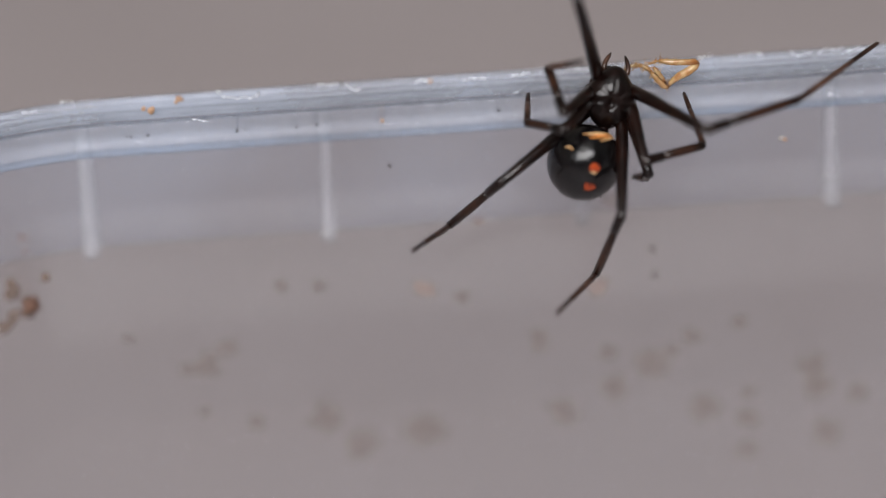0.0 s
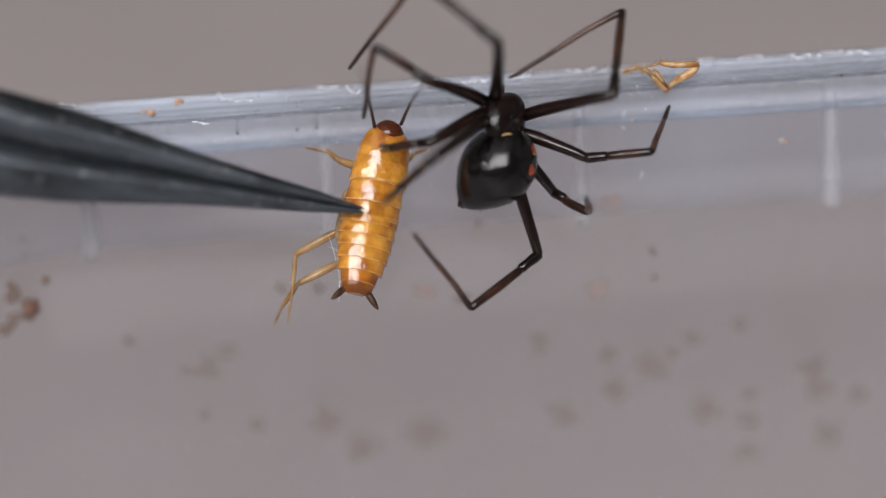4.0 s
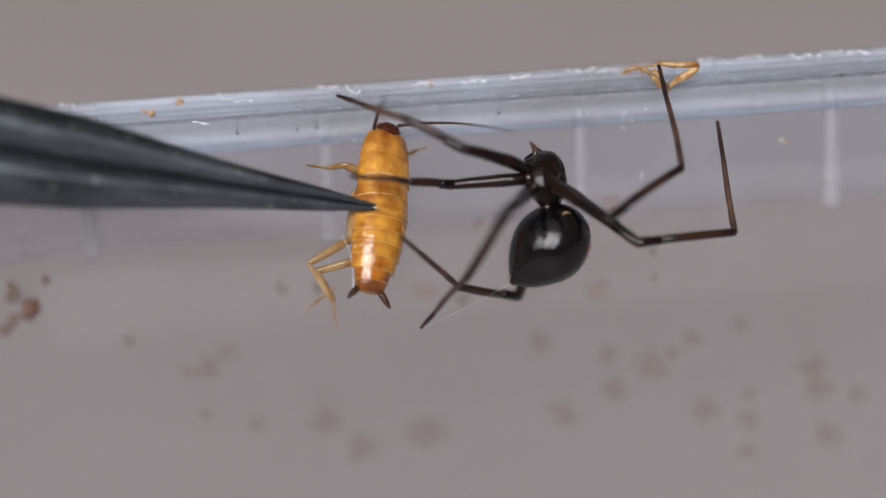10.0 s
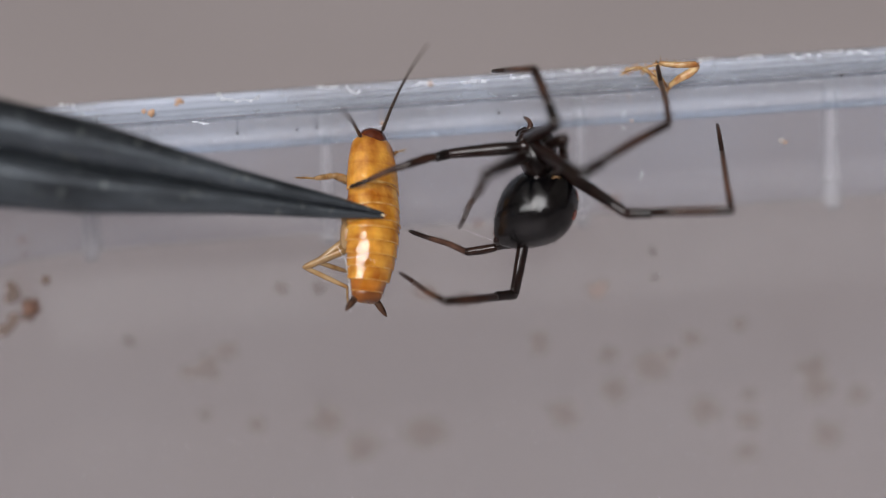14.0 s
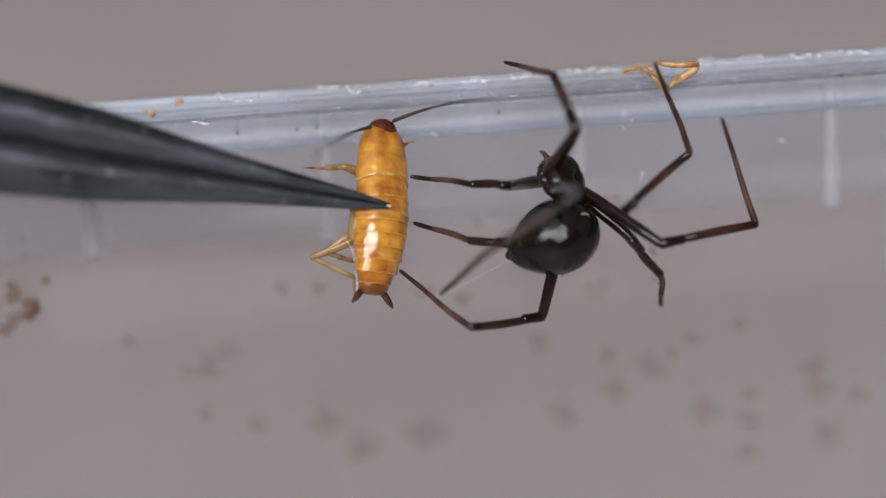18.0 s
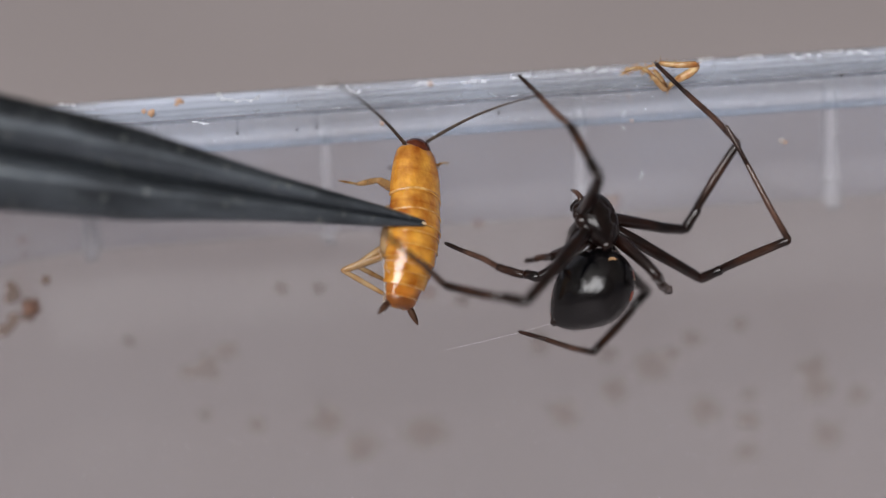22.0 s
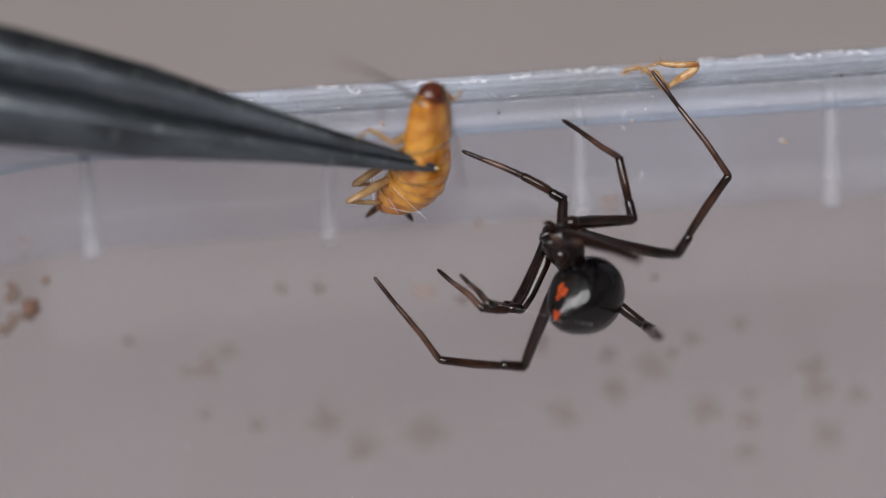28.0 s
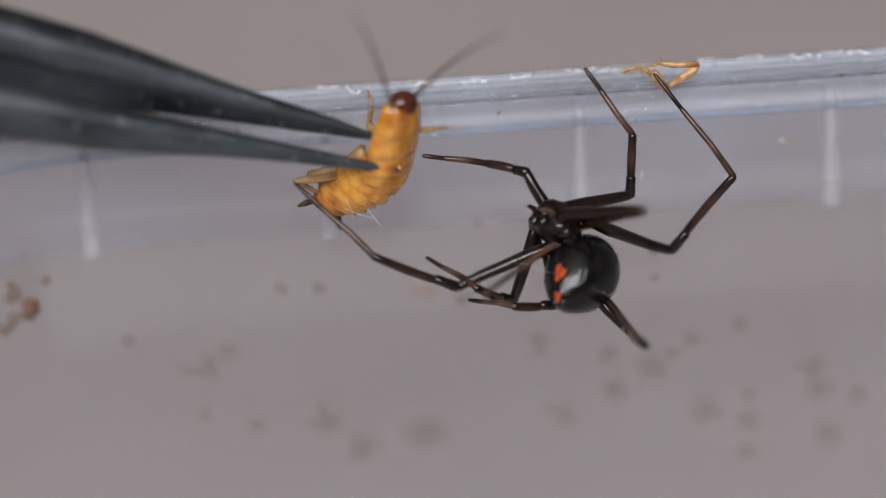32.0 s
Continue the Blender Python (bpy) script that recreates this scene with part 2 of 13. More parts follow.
M_TAN = see_through(noisy(mat("tan_debris", (0.2, 0.15, 0.11), 0.8, 0, 0.2), 2500, ((0.18, 0.110, 0.072), (0.34, 0.235, 0.165)), 0.6, 4000), 0.55)
M_FILM2 = see_through(noisy(mat("dried_orange_film", (0.42, 0.25, 0.15), 0.9, 0, 0.1), 2500, ((0.36, 0.20, 0.125), (0.48, 0.30, 0.2)), 0.4, 4000), 0.26)
M_SPECK = mat("dark_speck", (0.035, 0.028, 0.025), 0.7)
M_SCRATCH = mat("white_scratch", (0.88, 0.9, 0.93), 0.35)


# ---- mesh helpers ----
def part(name, bm, material, parent=None, label="", smooth=True):
    me = bpy.data.meshes.new(name)
    bmesh.ops.recalc_face_normals(bm, faces=bm.faces)
    bm.to_mesh(me)
    bm.free()
    me.materials.append(material)
    if smooth:
        for p in me.polygons:
            p.use_smooth = True
    ob = new(name, me)
    if parent is not None:
        ob.parent = parent
    if label:
        tagged(ob, label)
    return ob


def box(bm, x0, x1, y0, y1, z0, z1):
    r = bmesh.ops.create_cube(bm, size=1)
    bmesh.ops.transform(bm, matrix=Matrix.Translation(((x0 + x1) / 2, (y0 + y1) / 2, (z0 + z1) / 2)) @ Matrix.Diagonal((x1 - x0, y1 - y0, z1 - z0, 1)), verts=r["verts"])


def rings(bm, loops, closed=False, caps=True):
    """Skin between loops of equal length; closed joins the last to the first."""
    vs = [[bm.verts.new(p) for p in lp] for lp in loops]
    n = len(vs[0])
    pairs = list(zip(vs, vs[1:])) + ([(vs[-1], vs[0])] if closed else [])
    for a, b in pairs:
        for i in range(n):
            bm.faces.new((a[i], a[(i + 1) % n], b[(i + 1) % n], b[i]))
    if caps and not closed:
        bm.faces.new(vs[0][::-1])
        bm.faces.new(vs[-1])
    return vs


def tube(bm, path, radii, n=10, flat=1.0):
    """A round tube along a path; flat squeezes it across."""
    loops = []
    path = [Vector(p) for p in path]
    up = Vector((0.123, 0.97, 0.21))
    for i, p in enumerate(path):
        d = (path[min(i + 1, len(path) - 1)] - path[max(i - 1, 0)]).normalized()
        a = d.cross(up).normalized()
        b = d.cross(a)
        loops.append([p + radii[i] * (math.cos(t) * a + flat * math.sin(t) * b) for t in (2 * math.pi * k / n for k in range(n))])
    rings(bm, loops)


def ellipsoid(bm, c, r, u=24, v=16, shape=None):
    q = bmesh.ops.create_uvsphere(bm, u_segments=u, v_segments=v, radius=1)
    for w in q["verts"]:
        p = w.co.copy()
        if shape:
            p = shape(p)
        w.co = Vector((c[0] + p.x * r[0], c[1] + p.y * r[1], c[2] + p.z * r[2]))
    return q["verts"]


# ---- room and table ----
def slab(name, x0, x1, y0, y1, z0, z1, material):
    bm = bmesh.new()
    box(bm, x0, x1, y0, y1, z0, z1)
    return tagged(part(name, bm, material, smooth=False), kind="structure")


RX0, RX1, RY0, RY1, RZ0, RZ1 = -2.3, 1.6, WIN_Y, 2.2, -0.75, 2.2
tagged(slab("floor", RX0, RX1, RY0, RY1, RZ0 - 0.1, RZ0, M_FLOOR), "dark brown floor of the room", "floor")
tagged(slab("ceiling", RX0, RX1, RY0, RY1, RZ1, RZ1 + 0.1, M_CEIL), "plain grey painted ceiling of the room", "ceiling")
tagged(slab("wall_north", RX0 - 0.1, RX1 + 0.1, RY1, RY1 + 0.1, RZ0, RZ1, M_WALLP), "plain taupe painted wall of the room", "wall")
tagged(slab("wall_west", RX0 - 0.1, RX0, RY0, RY1, RZ0, RZ1, M_WALLP), "plain taupe painted wall of the room", "wall")
tagged(slab("wall_east", RX1, RX1 + 0.1, RY0, RY1, RZ0, RZ1, M_WALLP), "plain taupe painted wall of the room", "wall")
bm = bmesh.new()
box(bm, RX0 - 0.1, WIN[0], RY0 - 0.1, RY0, RZ0, RZ1)
box(bm, WIN[1], RX1 + 0.1, RY0 - 0.1, RY0, RZ0, RZ1)
box(bm, WIN[0], WIN[1], RY0 - 0.1, RY0, RZ0, WIN[2])
box(bm, WIN[0], WIN[1], RY0 - 0.1, RY0, WIN[3], RZ1)
tagged(part("wall_south", bm, M_WALLP, smooth=False), "plain taupe wall with one window opening", "wall", kind="structure")
bm = bmesh.new()
box(bm, WIN[0], WIN[1], RY0 - 0.08, RY0 - 0.03, WIN[2], WIN[2] + 0.04)
box(bm, WIN[0], WIN[1], RY0 - 0.08, RY0 - 0.03, WIN[3] - 0.04, WIN[3])
box(bm, WIN[0], WIN[0] + 0.04, RY0 - 0.08, RY0 - 0.03, WIN[2] + 0.04, WIN[3] - 0.04)
box(bm, WIN[1] - 0.04, WIN[1], RY0 - 0.08, RY0 - 0.03, WIN[2] + 0.04, WIN[3] - 0.04)
box(bm, -0.78, -0.66, RY0 + 0.02, RY0 + 0.07, WIN[2], WIN[3])
tagged(part("window_1", bm, M_FRAME, smooth=False), "white painted window frame behind the table", "window", kind="structure")

table = tagged(new("table"), "plain grey-brown matt table under the tub", "table")
bm = bmesh.new()
box(bm, -0.75, 0.75, -0.35, 1.25, -0.03, 0)
bmesh.ops.bevel(bm, geom=bm.edges[:], offset=0.003, segments=2, affect="EDGES")
part("tabletop", bm, M_TABLE, table)
for lx in (-0.68, 0.68):
    for ly in (-0.28, 1.18):
        bm = bmesh.new()
        box(bm, lx - 0.025, lx + 0.025, ly - 0.025, ly + 0.025, RZ0, -0.03)
        bmesh.ops.bevel(bm, geom=bm.edges[:], offset=0.004, segments=1, affect="EDGES")
        part("leg", bm, M_TABLE, table)


# ---- the clear plastic tub ----
TX0, TX1, TY0, TY1, TR, RIM_Z = -0.042, 0.075, -0.108, 0.0, 0.020, 0.0631


def tub_loop(off, z, n=14):
    """The tub's inner outline, off metres outside it, at height z."""
    r = TR + off
    pts = []
    for cx, cy, a0 in ((TX1 - TR, TY1 - TR, 0), (TX0 + TR, TY1 - TR, 90), (TX0 + TR, TY0 + TR, 180), (TX1 - TR, TY0 + TR, 270)):
        for k in range(n + 1):
            a = radians(a0 + 90 * k / n)
            pts.append(Vector((cx + r * math.cos(a), cy + r * math.sin(a), z)))
    return pts


def swept(name, profile, material, parent, label=""):
    bm = bmesh.new()
    rings(bm, [tub_loop(o, z) for o, z in profile], closed=True)
    return part(name, bm, material, parent, label)


tub = tagged(new("plastic_tub"), "clear plastic tub with ribbed rim and dirt specks on a table", "container")
swept("wall", [(0, 0.002), (0, RIM_Z), (0.0009, RIM_Z), (0.0009, 0.002)], M_PLASTIC, tub)
bm = bmesh.new()
rings(bm, [tub_loop(0.0009, 0.0004), tub_loop(0.0009, 0.0019)])
part("base", bm, M_PLASTIC, tub, smooth=False)
RIMZ = RIM_Z
prof = [(0.0, RIMZ + 0.0001)]
for k in range(9):                      # a lip of fine parallel ridges, rising outwards
    o = 0.0001 + 0.00038 * k
    h = RIMZ + 0.00017 + 0.000026 * k + (0.00018 if k in (1, 4, 7) else 0.0)
    prof += [(o, h), (o + 0.00012, h + 0.00010), (o + 0.00027, h + 0.00007)]
prof += [(0.0037, RIMZ + 0.0004), (0.0037, RIMZ - 0.0002), (0.0010, RIMZ - 0.0001)]
swept("rim", prof, M_RIM, tub, "ridged glossy bluish rim")
swept("ridge", [(-0.00002, RIMZ - 0.0024), (-0.00022, RIMZ - 0.0022), (-0.00022, RIMZ - 0.0003), (-0.00002, RIMZ)], M_RIDGE, tub, "faint blue stacking ridge")
# a narrow strip of darker tint along the lip's lower inner edge
swept("lip_line", [(-0.00008, RIMZ - 0.00012), (-0.00026, RIMZ - 0.00010), (-0.00026, RIMZ + 0.00006), (-0.00008, RIMZ + 0.00008)], M_LIP_LINE, tub, "dark line under the rim")
swept("bead", [(-0.00024, RIMZ - 0.0024), (-0.00032, RIMZ - 0.0023), (-0.00032, RIMZ - 0.0019), (-0.00024, RIMZ - 0.0018)], M_BEAD, tub, "thin blue edge of the stacking ridge")
swept("skirt", [(0.0031, RIMZ - 0.0105), (0.0031, RIMZ - 0.0006), (0.0037, RIMZ - 0.0006), (0.0037, RIMZ - 0.0105)], M_SKIRT, tub)


def rib(x, lean):
    bm = bmesh.new()
    loops = []
    for z, w in ((RIMZ - 0.0008, 0.00034), (RIMZ - 0.003, 0.00036), (RIMZ - 0.0065, 0.00042), (RIMZ - 0.0100, 0.0005), (RIMZ - 0.0105, 0.00046)):
        xx = x + lean * (RIMZ - z)
        loops.append([Vector((xx - w, 0.0010, z)), Vector((xx + w, 0.0010, z)), Vector((xx + w, 0.0030, z)), Vector((xx - w, 0.0030, z))])
    rings(bm, loops)
    part("rib", bm, M_RIB, tub)


for rx, lean in ((-0.0242, -0.06), (-0.0075, -0.044), (0.0101, -0.011), (0.0275, 0.022)):
    rib(rx, lean)
for ob in tub.children:
    ob.visible_shadow = False

LEG_LENGTHS = ((225, 183, 232), (152, 116, 146), (136, 86, 118), (216, 164, 192))

# ---- the spider ----
U = 3.77e-5                     # the size unit of the small animals, in metres
spider = tagged(new("spider"), "glossy black spider with orange-red marks, reaching with long thin legs", "spider")


def abdomen_shape(p):
    # +x towards the spinnerets, +z the back
    t = p.x
    k = 1.0 - 0.29 * max(0.0, t) ** 2
    return Vector((p.x * (1.0 + 0.16 * max(0.0, t)), p.y * k, p.z * k - 0.08 * max(0.0, t) ** 2))


TILT = 52                       # the back's middle lies this many degrees ahead of the point opposite the spinnerets' side


def on_back(u, ph):
    """A point of the abdomen's skin: u along the body from front (-1) to rear (1), ph round it from the back."""
    q = math.sqrt(max(0.0, 1 - u * u))
    p = Vector((u, q * math.sin(ph), q * math.cos(ph)))
    a = radians(TILT)
    return abdomen_shape(Vector((p.x * math.cos(a) - p.z * math.sin(a), p.y, p.x * math.sin(a) + p.z * math.cos(a))))


AB = (79 * U, 65 * U, 67 * U)
bm = bmesh.new()
ellipsoid(bm, (0, 0, 0), AB, 56, 40, abdomen_shape)
abdomen = part("abdomen", bm, M_BLACK, spider, "glossy black round abdomen")


def mark(name, material, u0, u1, v0, v1, label, wob=0.1, lift=1.012, n=10):
    """A patch that lies on the abdomen: u from front (-1) to tip (1), v round it in degrees from the back."""
    bm = bmesh.new()
    g = []
    for i in range(n + 1):
        row = []
        for j in range(n + 1):
            a, b = 2 * i / n - 1, 2 * j / n - 1
            rr = max(abs(a), abs(b)) / max(1e-6, math.hypot(a, b)) if (a or b) else 0
            a, b = a * rr, b * rr
            k = 1 + wob * math.sin(3 * math.atan2(b, a) + u0 * 9) + 0.45 * noise.noise(Vector((3 * a, 3 * b, u0 * 7)))
            p = on_back(max(-1, min(1, (u0 + u1) / 2 + (u1 - u0) / 2 * a * k)), radians((v0 + v1) / 2 + (v1 - v0) / 2 * b * k))
            row.append(bm.verts.new((p.x * AB[0] * lift, p.y * AB[1] * lift, p.z * AB[2] * lift)))
        g.append(row)
    for i in range(n):
        for j in range(n):
            bm.faces.new((g[i][j], g[i + 1][j], g[i + 1][j + 1], g[i][j + 1]))
    bmesh.ops.remove_doubles(bm, verts=bm.verts[:], dist=1e-7)
    part(name, bm, material, abdomen, label)


def arc(material, u, half, v0, v1, lift, label):
    """A thin crescent round the front of the abdomen, at u, from v0 to v1 degrees round it."""
    bm = bmesh.new()
    n, rows = 26, []
    for i in range(n + 1):
        b = 2 * i / n - 1
        row = []
        for e in (-1, -0.4, 0.4, 1):
            h = half * math.sqrt(max(0.0, 1 - b * b)) * (1 + 0.35 * noise.noise(Vector((5 * b, u * 30, 0)))) + 0.002
            uu = u + 0.05 * b * b + h * e
            ph = radians((v0 + v1) / 2 + (v1 - v0) / 2 * b)
            p = on_back(uu, ph)
            row.append(bm.verts.new((p.x * AB[0] * lift, p.y * AB[1] * lift, p.z * AB[2] * lift)))
        rows.append(row)
    for a, b in zip(rows, rows[1:]):
        for k in range(3):
            bm.faces.new((a[k], a[k + 1], b[k + 1], b[k]))
    part("band", bm, material, abdomen, label)


arc(M_CREAM, -0.885, 0.020, -36, 76, 1.012, "cream front band")
arc(M_ORANGE, -0.84, 0.032, -16, 82, 1.010, "orange front band")
arc(M_CREAM, -0.785, 0.018, 10, 78, 1.012, "cream front band")
arc(M_CREAM, -0.50, 0.018, -56, -40, 1.012, "cream side fleck")
mark("spot", M_RED, -0.24, -0.02, -8, 8, "orange-red spot")
mark("spot", M_CREAM, -0.02, 0.03, -4, 5, "cream fleck")
mark("spot", M_RED, 0.30, 0.50, -10, 10, "orange-red spot")
mark("hourglass", M_RED, -0.38, -0.06, 170, 190, "orange-red hourglass mark", 0.18)
mark("hourglass", M_RED, 0.20, 0.46, 171, 189, "orange-red hourglass mark", 0.18)
for sy in (-1, 1):
    bm = bmesh.new()
    tube(bm, [(78 * U, sy * 7 * U, -8 * U), (90 * U, sy * 6 * U, -9 * U), (96 * U, sy * 5 * U, -10 * U)], [10 * U, 7 * U, 3 * U])
    part("spinneret", bm, M_LEG, abdomen)
bm = bmesh.new()
rng = random.Random(5)
for k in range(1300):
    th, ph = math.acos(rng.uniform(-0.95, 0.95)), rng.uniform(0, 6.283)
    p = abdomen_shape(Vector((math.cos(th), math.sin(th) * math.sin(ph), math.sin(th) * math.cos(ph))))
    p = Vector((p.x * AB[0], p.y * AB[1], p.z * AB[2]))
    nrm = p.normalized()
    q = p * 1.0 + (nrm + Vector((0.6, 0, 0))).normalized() * 5 * U
    s = nrm.cross(Vector((0.3, 0.5, 0.8))).normalized() * 0.35 * U
    s2 = nrm.cross(s).normalized() * 0.35 * U
    a, b, c, d = bm.verts.new(p + s), bm.verts.new(p - s), bm.verts.new(p + s2), bm.verts.new(q)
    bm.faces.new((a, b, d)), bm.faces.new((b, c, d)), bm.faces.new((c, a, d))
tagged(part("bristles", bm, M_LEG, abdomen, "short fine dark bristles"), kind="stuff")


def ceph_shape(p):
    # +x the head end, narrower and higher; a pit behind it with furrows that run out to the legs
    k = 1.0 - 0.34 * max(0.0, p.x) - 0.22 * max(0.0, -p.x) ** 3
    h = 1 + 0.22 * p.x
    if p.z > 0:
        r = math.hypot(p.x + 0.22, p.y)
        a = math.atan2(p.y, p.x + 0.22)
        h -= 0.34 * math.exp(-(r / 0.17) ** 2) + 0.11 * math.exp(-((r - 0.5) / 0.26) ** 2) * max(0.0, math.cos(8 * a)) ** 3
    return Vector((p.x, p.y * k, p.z * h))


bm = bmesh.new()
ellipsoid(bm, (0, 0, 4 * U), (57 * U, 47 * U, 35 * U), 48, 32, ceph_shape)
part("cephalothorax", bm, M_CEPH, spider, "dark brown shiny front body")
bm = bmesh.new()
ellipsoid(bm, (-2 * U, 0, -14 * U), (34 * U, 27 * U, 12 * U), 20, 12)
part("sternum", bm, M_CEPH, spider)
bm = bmesh.new()
tube(bm, [(-40 * U, 0, 0), (-52 * U, 0, 2 * U), (-62 * U, 0, 4 * U)], [12 * U, 8 * U, 10 * U])
part("waist", bm, M_LEG, spider)
for sy in (-1, 1):
    bm = bmesh.new()
    tube(bm, [(40 * U, sy * 9 * U, -2 * U), (48 * U, sy * 10 * U, -14 * U), (49 * U, sy * 8 * U, -26 * U), (46 * U, sy * 5 * U, -32 * U)], [8 * U, 9 * U, 6 * U, 2 * U])
    part("chelicera", bm, M_LEG, spider)
    bm = bmesh.new()
    tube(bm, [(34 * U, sy * 15 * U, -8 * U), (50 * U, sy * 22 * U, 0), (60 * U, sy * 21 * U, -3 * U), (70 * U, sy * 17 * U, -8 * U), (79 * U, sy * 13 * U, -14 * U)], [5 * U, 5 * U, 4.5 * U, 4 * U, 1.6 * U])
    part("palp", bm, M_LEG2, spider, "slender brown palp")
    for ex, ey, ez in ((42, 5, 19), (45, 12, 15), (38, 6, 23), (39, 14, 19)):
        bm = bmesh.new()
        ellipsoid(bm, (ex * U, sy * ey * U, ez * U), (3.2 * U,) * 3, 10, 8)
        part("eye", bm, M_EYE, spider)
HIPS = ((24, 25, -8), (9, 32, -9), (-8, 33, -9), (-23, 27, -8))   # coxa ends of the four pairs
for hx, hy, hz in HIPS:
    for sy in (-1, 1):
        bm = bmesh.new()
        ellipsoid(bm, (hx * 0.9 * U, sy * hy * 0.86 * U, (hz - 1) * U), (15 * U, 20 * U, 14 * U), 16, 12)
        part("coxa", bm, M_LEG, spider)


def limb(name, profile, material, parent, bend=0.0, hair=0, knob=False):
    """A leg piece along +x with a profile of (place, radius) and a few hairs."""
    bm = bmesh.new()
    length = profile[-1][0]
    if knob:
        ellipsoid(bm, (1 * U, 0, 0), (15 * U, 13 * U, 13 * U), 14, 10)
    tube(bm, [(x, 0, bend * math.sin(math.pi * min(1, max(0, x / length)))) for x, r in profile], [r for x, r in profile], 10)
    rng = random.Random(int(length * 1e7) + hair)
    for k in range(hair):
        x = rng.uniform(0.04, 0.97) * length
        r = np.interp(x, [p[0] for p in profile], [p[1] for p in profile])
        a = rng.uniform(0, 6.283)
        o = Vector((0, math.cos(a), math.sin(a)))
        b0 = Vector((x, 0, bend * math.sin(math.pi * x / length))) + o * r * 0.9
        tip = b0 + (o * 0.8 + Vector((1, 0, 0))).normalized() * rng.uniform(4.0, 9.0) * U
        s = o.cross(Vector((1, 0, 0))) * 0.4 * U
        t = Vector((0.4 * U, 0, 0))
        v = [bm.verts.new(b0 + s), bm.verts.new(b0 - s), bm.verts.new(b0 + t), bm.verts.new(tip)]
        bm.faces.new((v[0], v[1], v[3])), bm.faces.new((v[1], v[2], v[3])), bm.faces.new((v[2], v[0], v[3]))
    return part(name, bm, material, parent)


def spider_leg(lf, lt, lm):
    """One leg: femur, tibia with the kneecap piece, and metatarsus with the tarsus. Lengths in units."""
    f, t, m = lf * U, lt * U, lm * U
    fem = limb("femur", [(-2 * U, 5 * U), (0, 8 * U), (12 * U, 11.2 * U), (0.35 * f, 12.0 * U), (0.8 * f, 10.0 * U), (f - 4 * U, 9.0 * U), (f + 3 * U, 6 * U)], M_LEG, spider, 7 * U, 150, True)
    k = min(46 * U, 0.33 * t)
    tib = limb("tibia", [(k - 3 * U, 5 * U), (k + 3 * U, 7.5 * U), (0.6 * t, 8.2 * U), (0.9 * t, 7.5 * U), (t - 2 * U, 7.6 * U), (t + 3 * U, 4.5 * U)], M_TIBIA, spider, 3 * U, 130)
    limb("patella", [(-6 * U, 4 * U), (-1 * U, 9.2 * U), (0.25 * k, 9.8 * U), (0.6 * k, 8.6 * U), (k - 4 * U, 9.2 * U), (k + 2 * U, 5 * U)], M_LEG, tib, 0, 10)
    e = 0.66 * m
    met = limb("metatarsus", [(-3 * U, 4 * U), (2 * U, 6 * U), (0.3 * m, 5.4 * U), (e - 2 * U, 4.6 * U), (e + 2 * U, 3 * U)], M_LEG2, spider, 3 * U, 110)
    limb("tarsus", [(e - 1 * U, 3 * U), (e + 3 * U, 4.3 * U), (0.85 * m, 4.2 * U), (m - 4 * U, 3.4 * U), (m, 1.2 * U)], M_LEG3, met, 0, 30)
    return fem, tib, met


LEGS = {}
for pair, lens in enumerate(LEG_LENGTHS):
    for side in "LR":
        LEGS[side + str(pair + 1)] = spider_leg(*lens)

# ---- the roach nymph: +z to the head, -y the back, x across ----
roach = tagged(new("roach_nymph"), "amber roach nymph with a chestnut head, held in steel tweezers", "insect")
BODY = []


def plate(name, z0, z1, w0, w1, d0, d1, material, label="", lip=True):
    """One ring of the body: an arched back plate over a flatter belly, its rear edge standing proud."""
    bm = bmesh.new()
    zc = (z0 + z1) / 2
    loops = []
    for f in (0, 0.1, 0.2, 0.35, 0.5, 0.67, 0.83, 0.955, 1.0):
        z = z1 + (z0 - z1) * f
        g = math.sqrt(max(0.0, 1 - (1 - f) ** 2)) if name == "pronotum" else 1 - math.sqrt(max(0.0, 1 - f ** 2)) if name == "tail_plate" else f ** 0.6
        w, d = w1 + (w0 - w1) * g, d1 + (d0 - d1) * g
        if lip:
            e = 1.0 + 0.022 * f ** 4 - 0.035 * (1 - f) ** 3 + 0.018 * math.sin(math.pi * f)
        else:
            e = 1.0
        lp = []
        for j in range(34):
            a = 2 * math.pi * j / 34
            cx, cy = math.cos(a), math.sin(a)
            x = 1.05 * w * e * math.copysign(abs(cx) ** 0.85, cx) * (1 + (0.045 * f ** 5 * abs(cx) ** 8 if lip else 0))
            y = -d * e * cy if cy > 0 else -d * 0.62 * cy
            zz = z - (0.10 * (z1 - z0) * (cx ** 2)) * f
            lp.append(Vector((x * U, y * U, (zz - zc) * U)))
        loops.append(lp)
    rings(bm, loops)
    ob = part(name, bm, material, roach, label)
    ob.data.materials.append(M_HEM)
    for f in ob.data.polygons:
        if len(f.vertices) == 4 and min(f.vertices) >= 7 * 34:
            f.material_index = 1
    BODY.append((ob, zc))
    return ob


def head_cap(p):
    return Vector((p.x, p.y * (1.1 if p.y < 0 else 0.9), p.z))


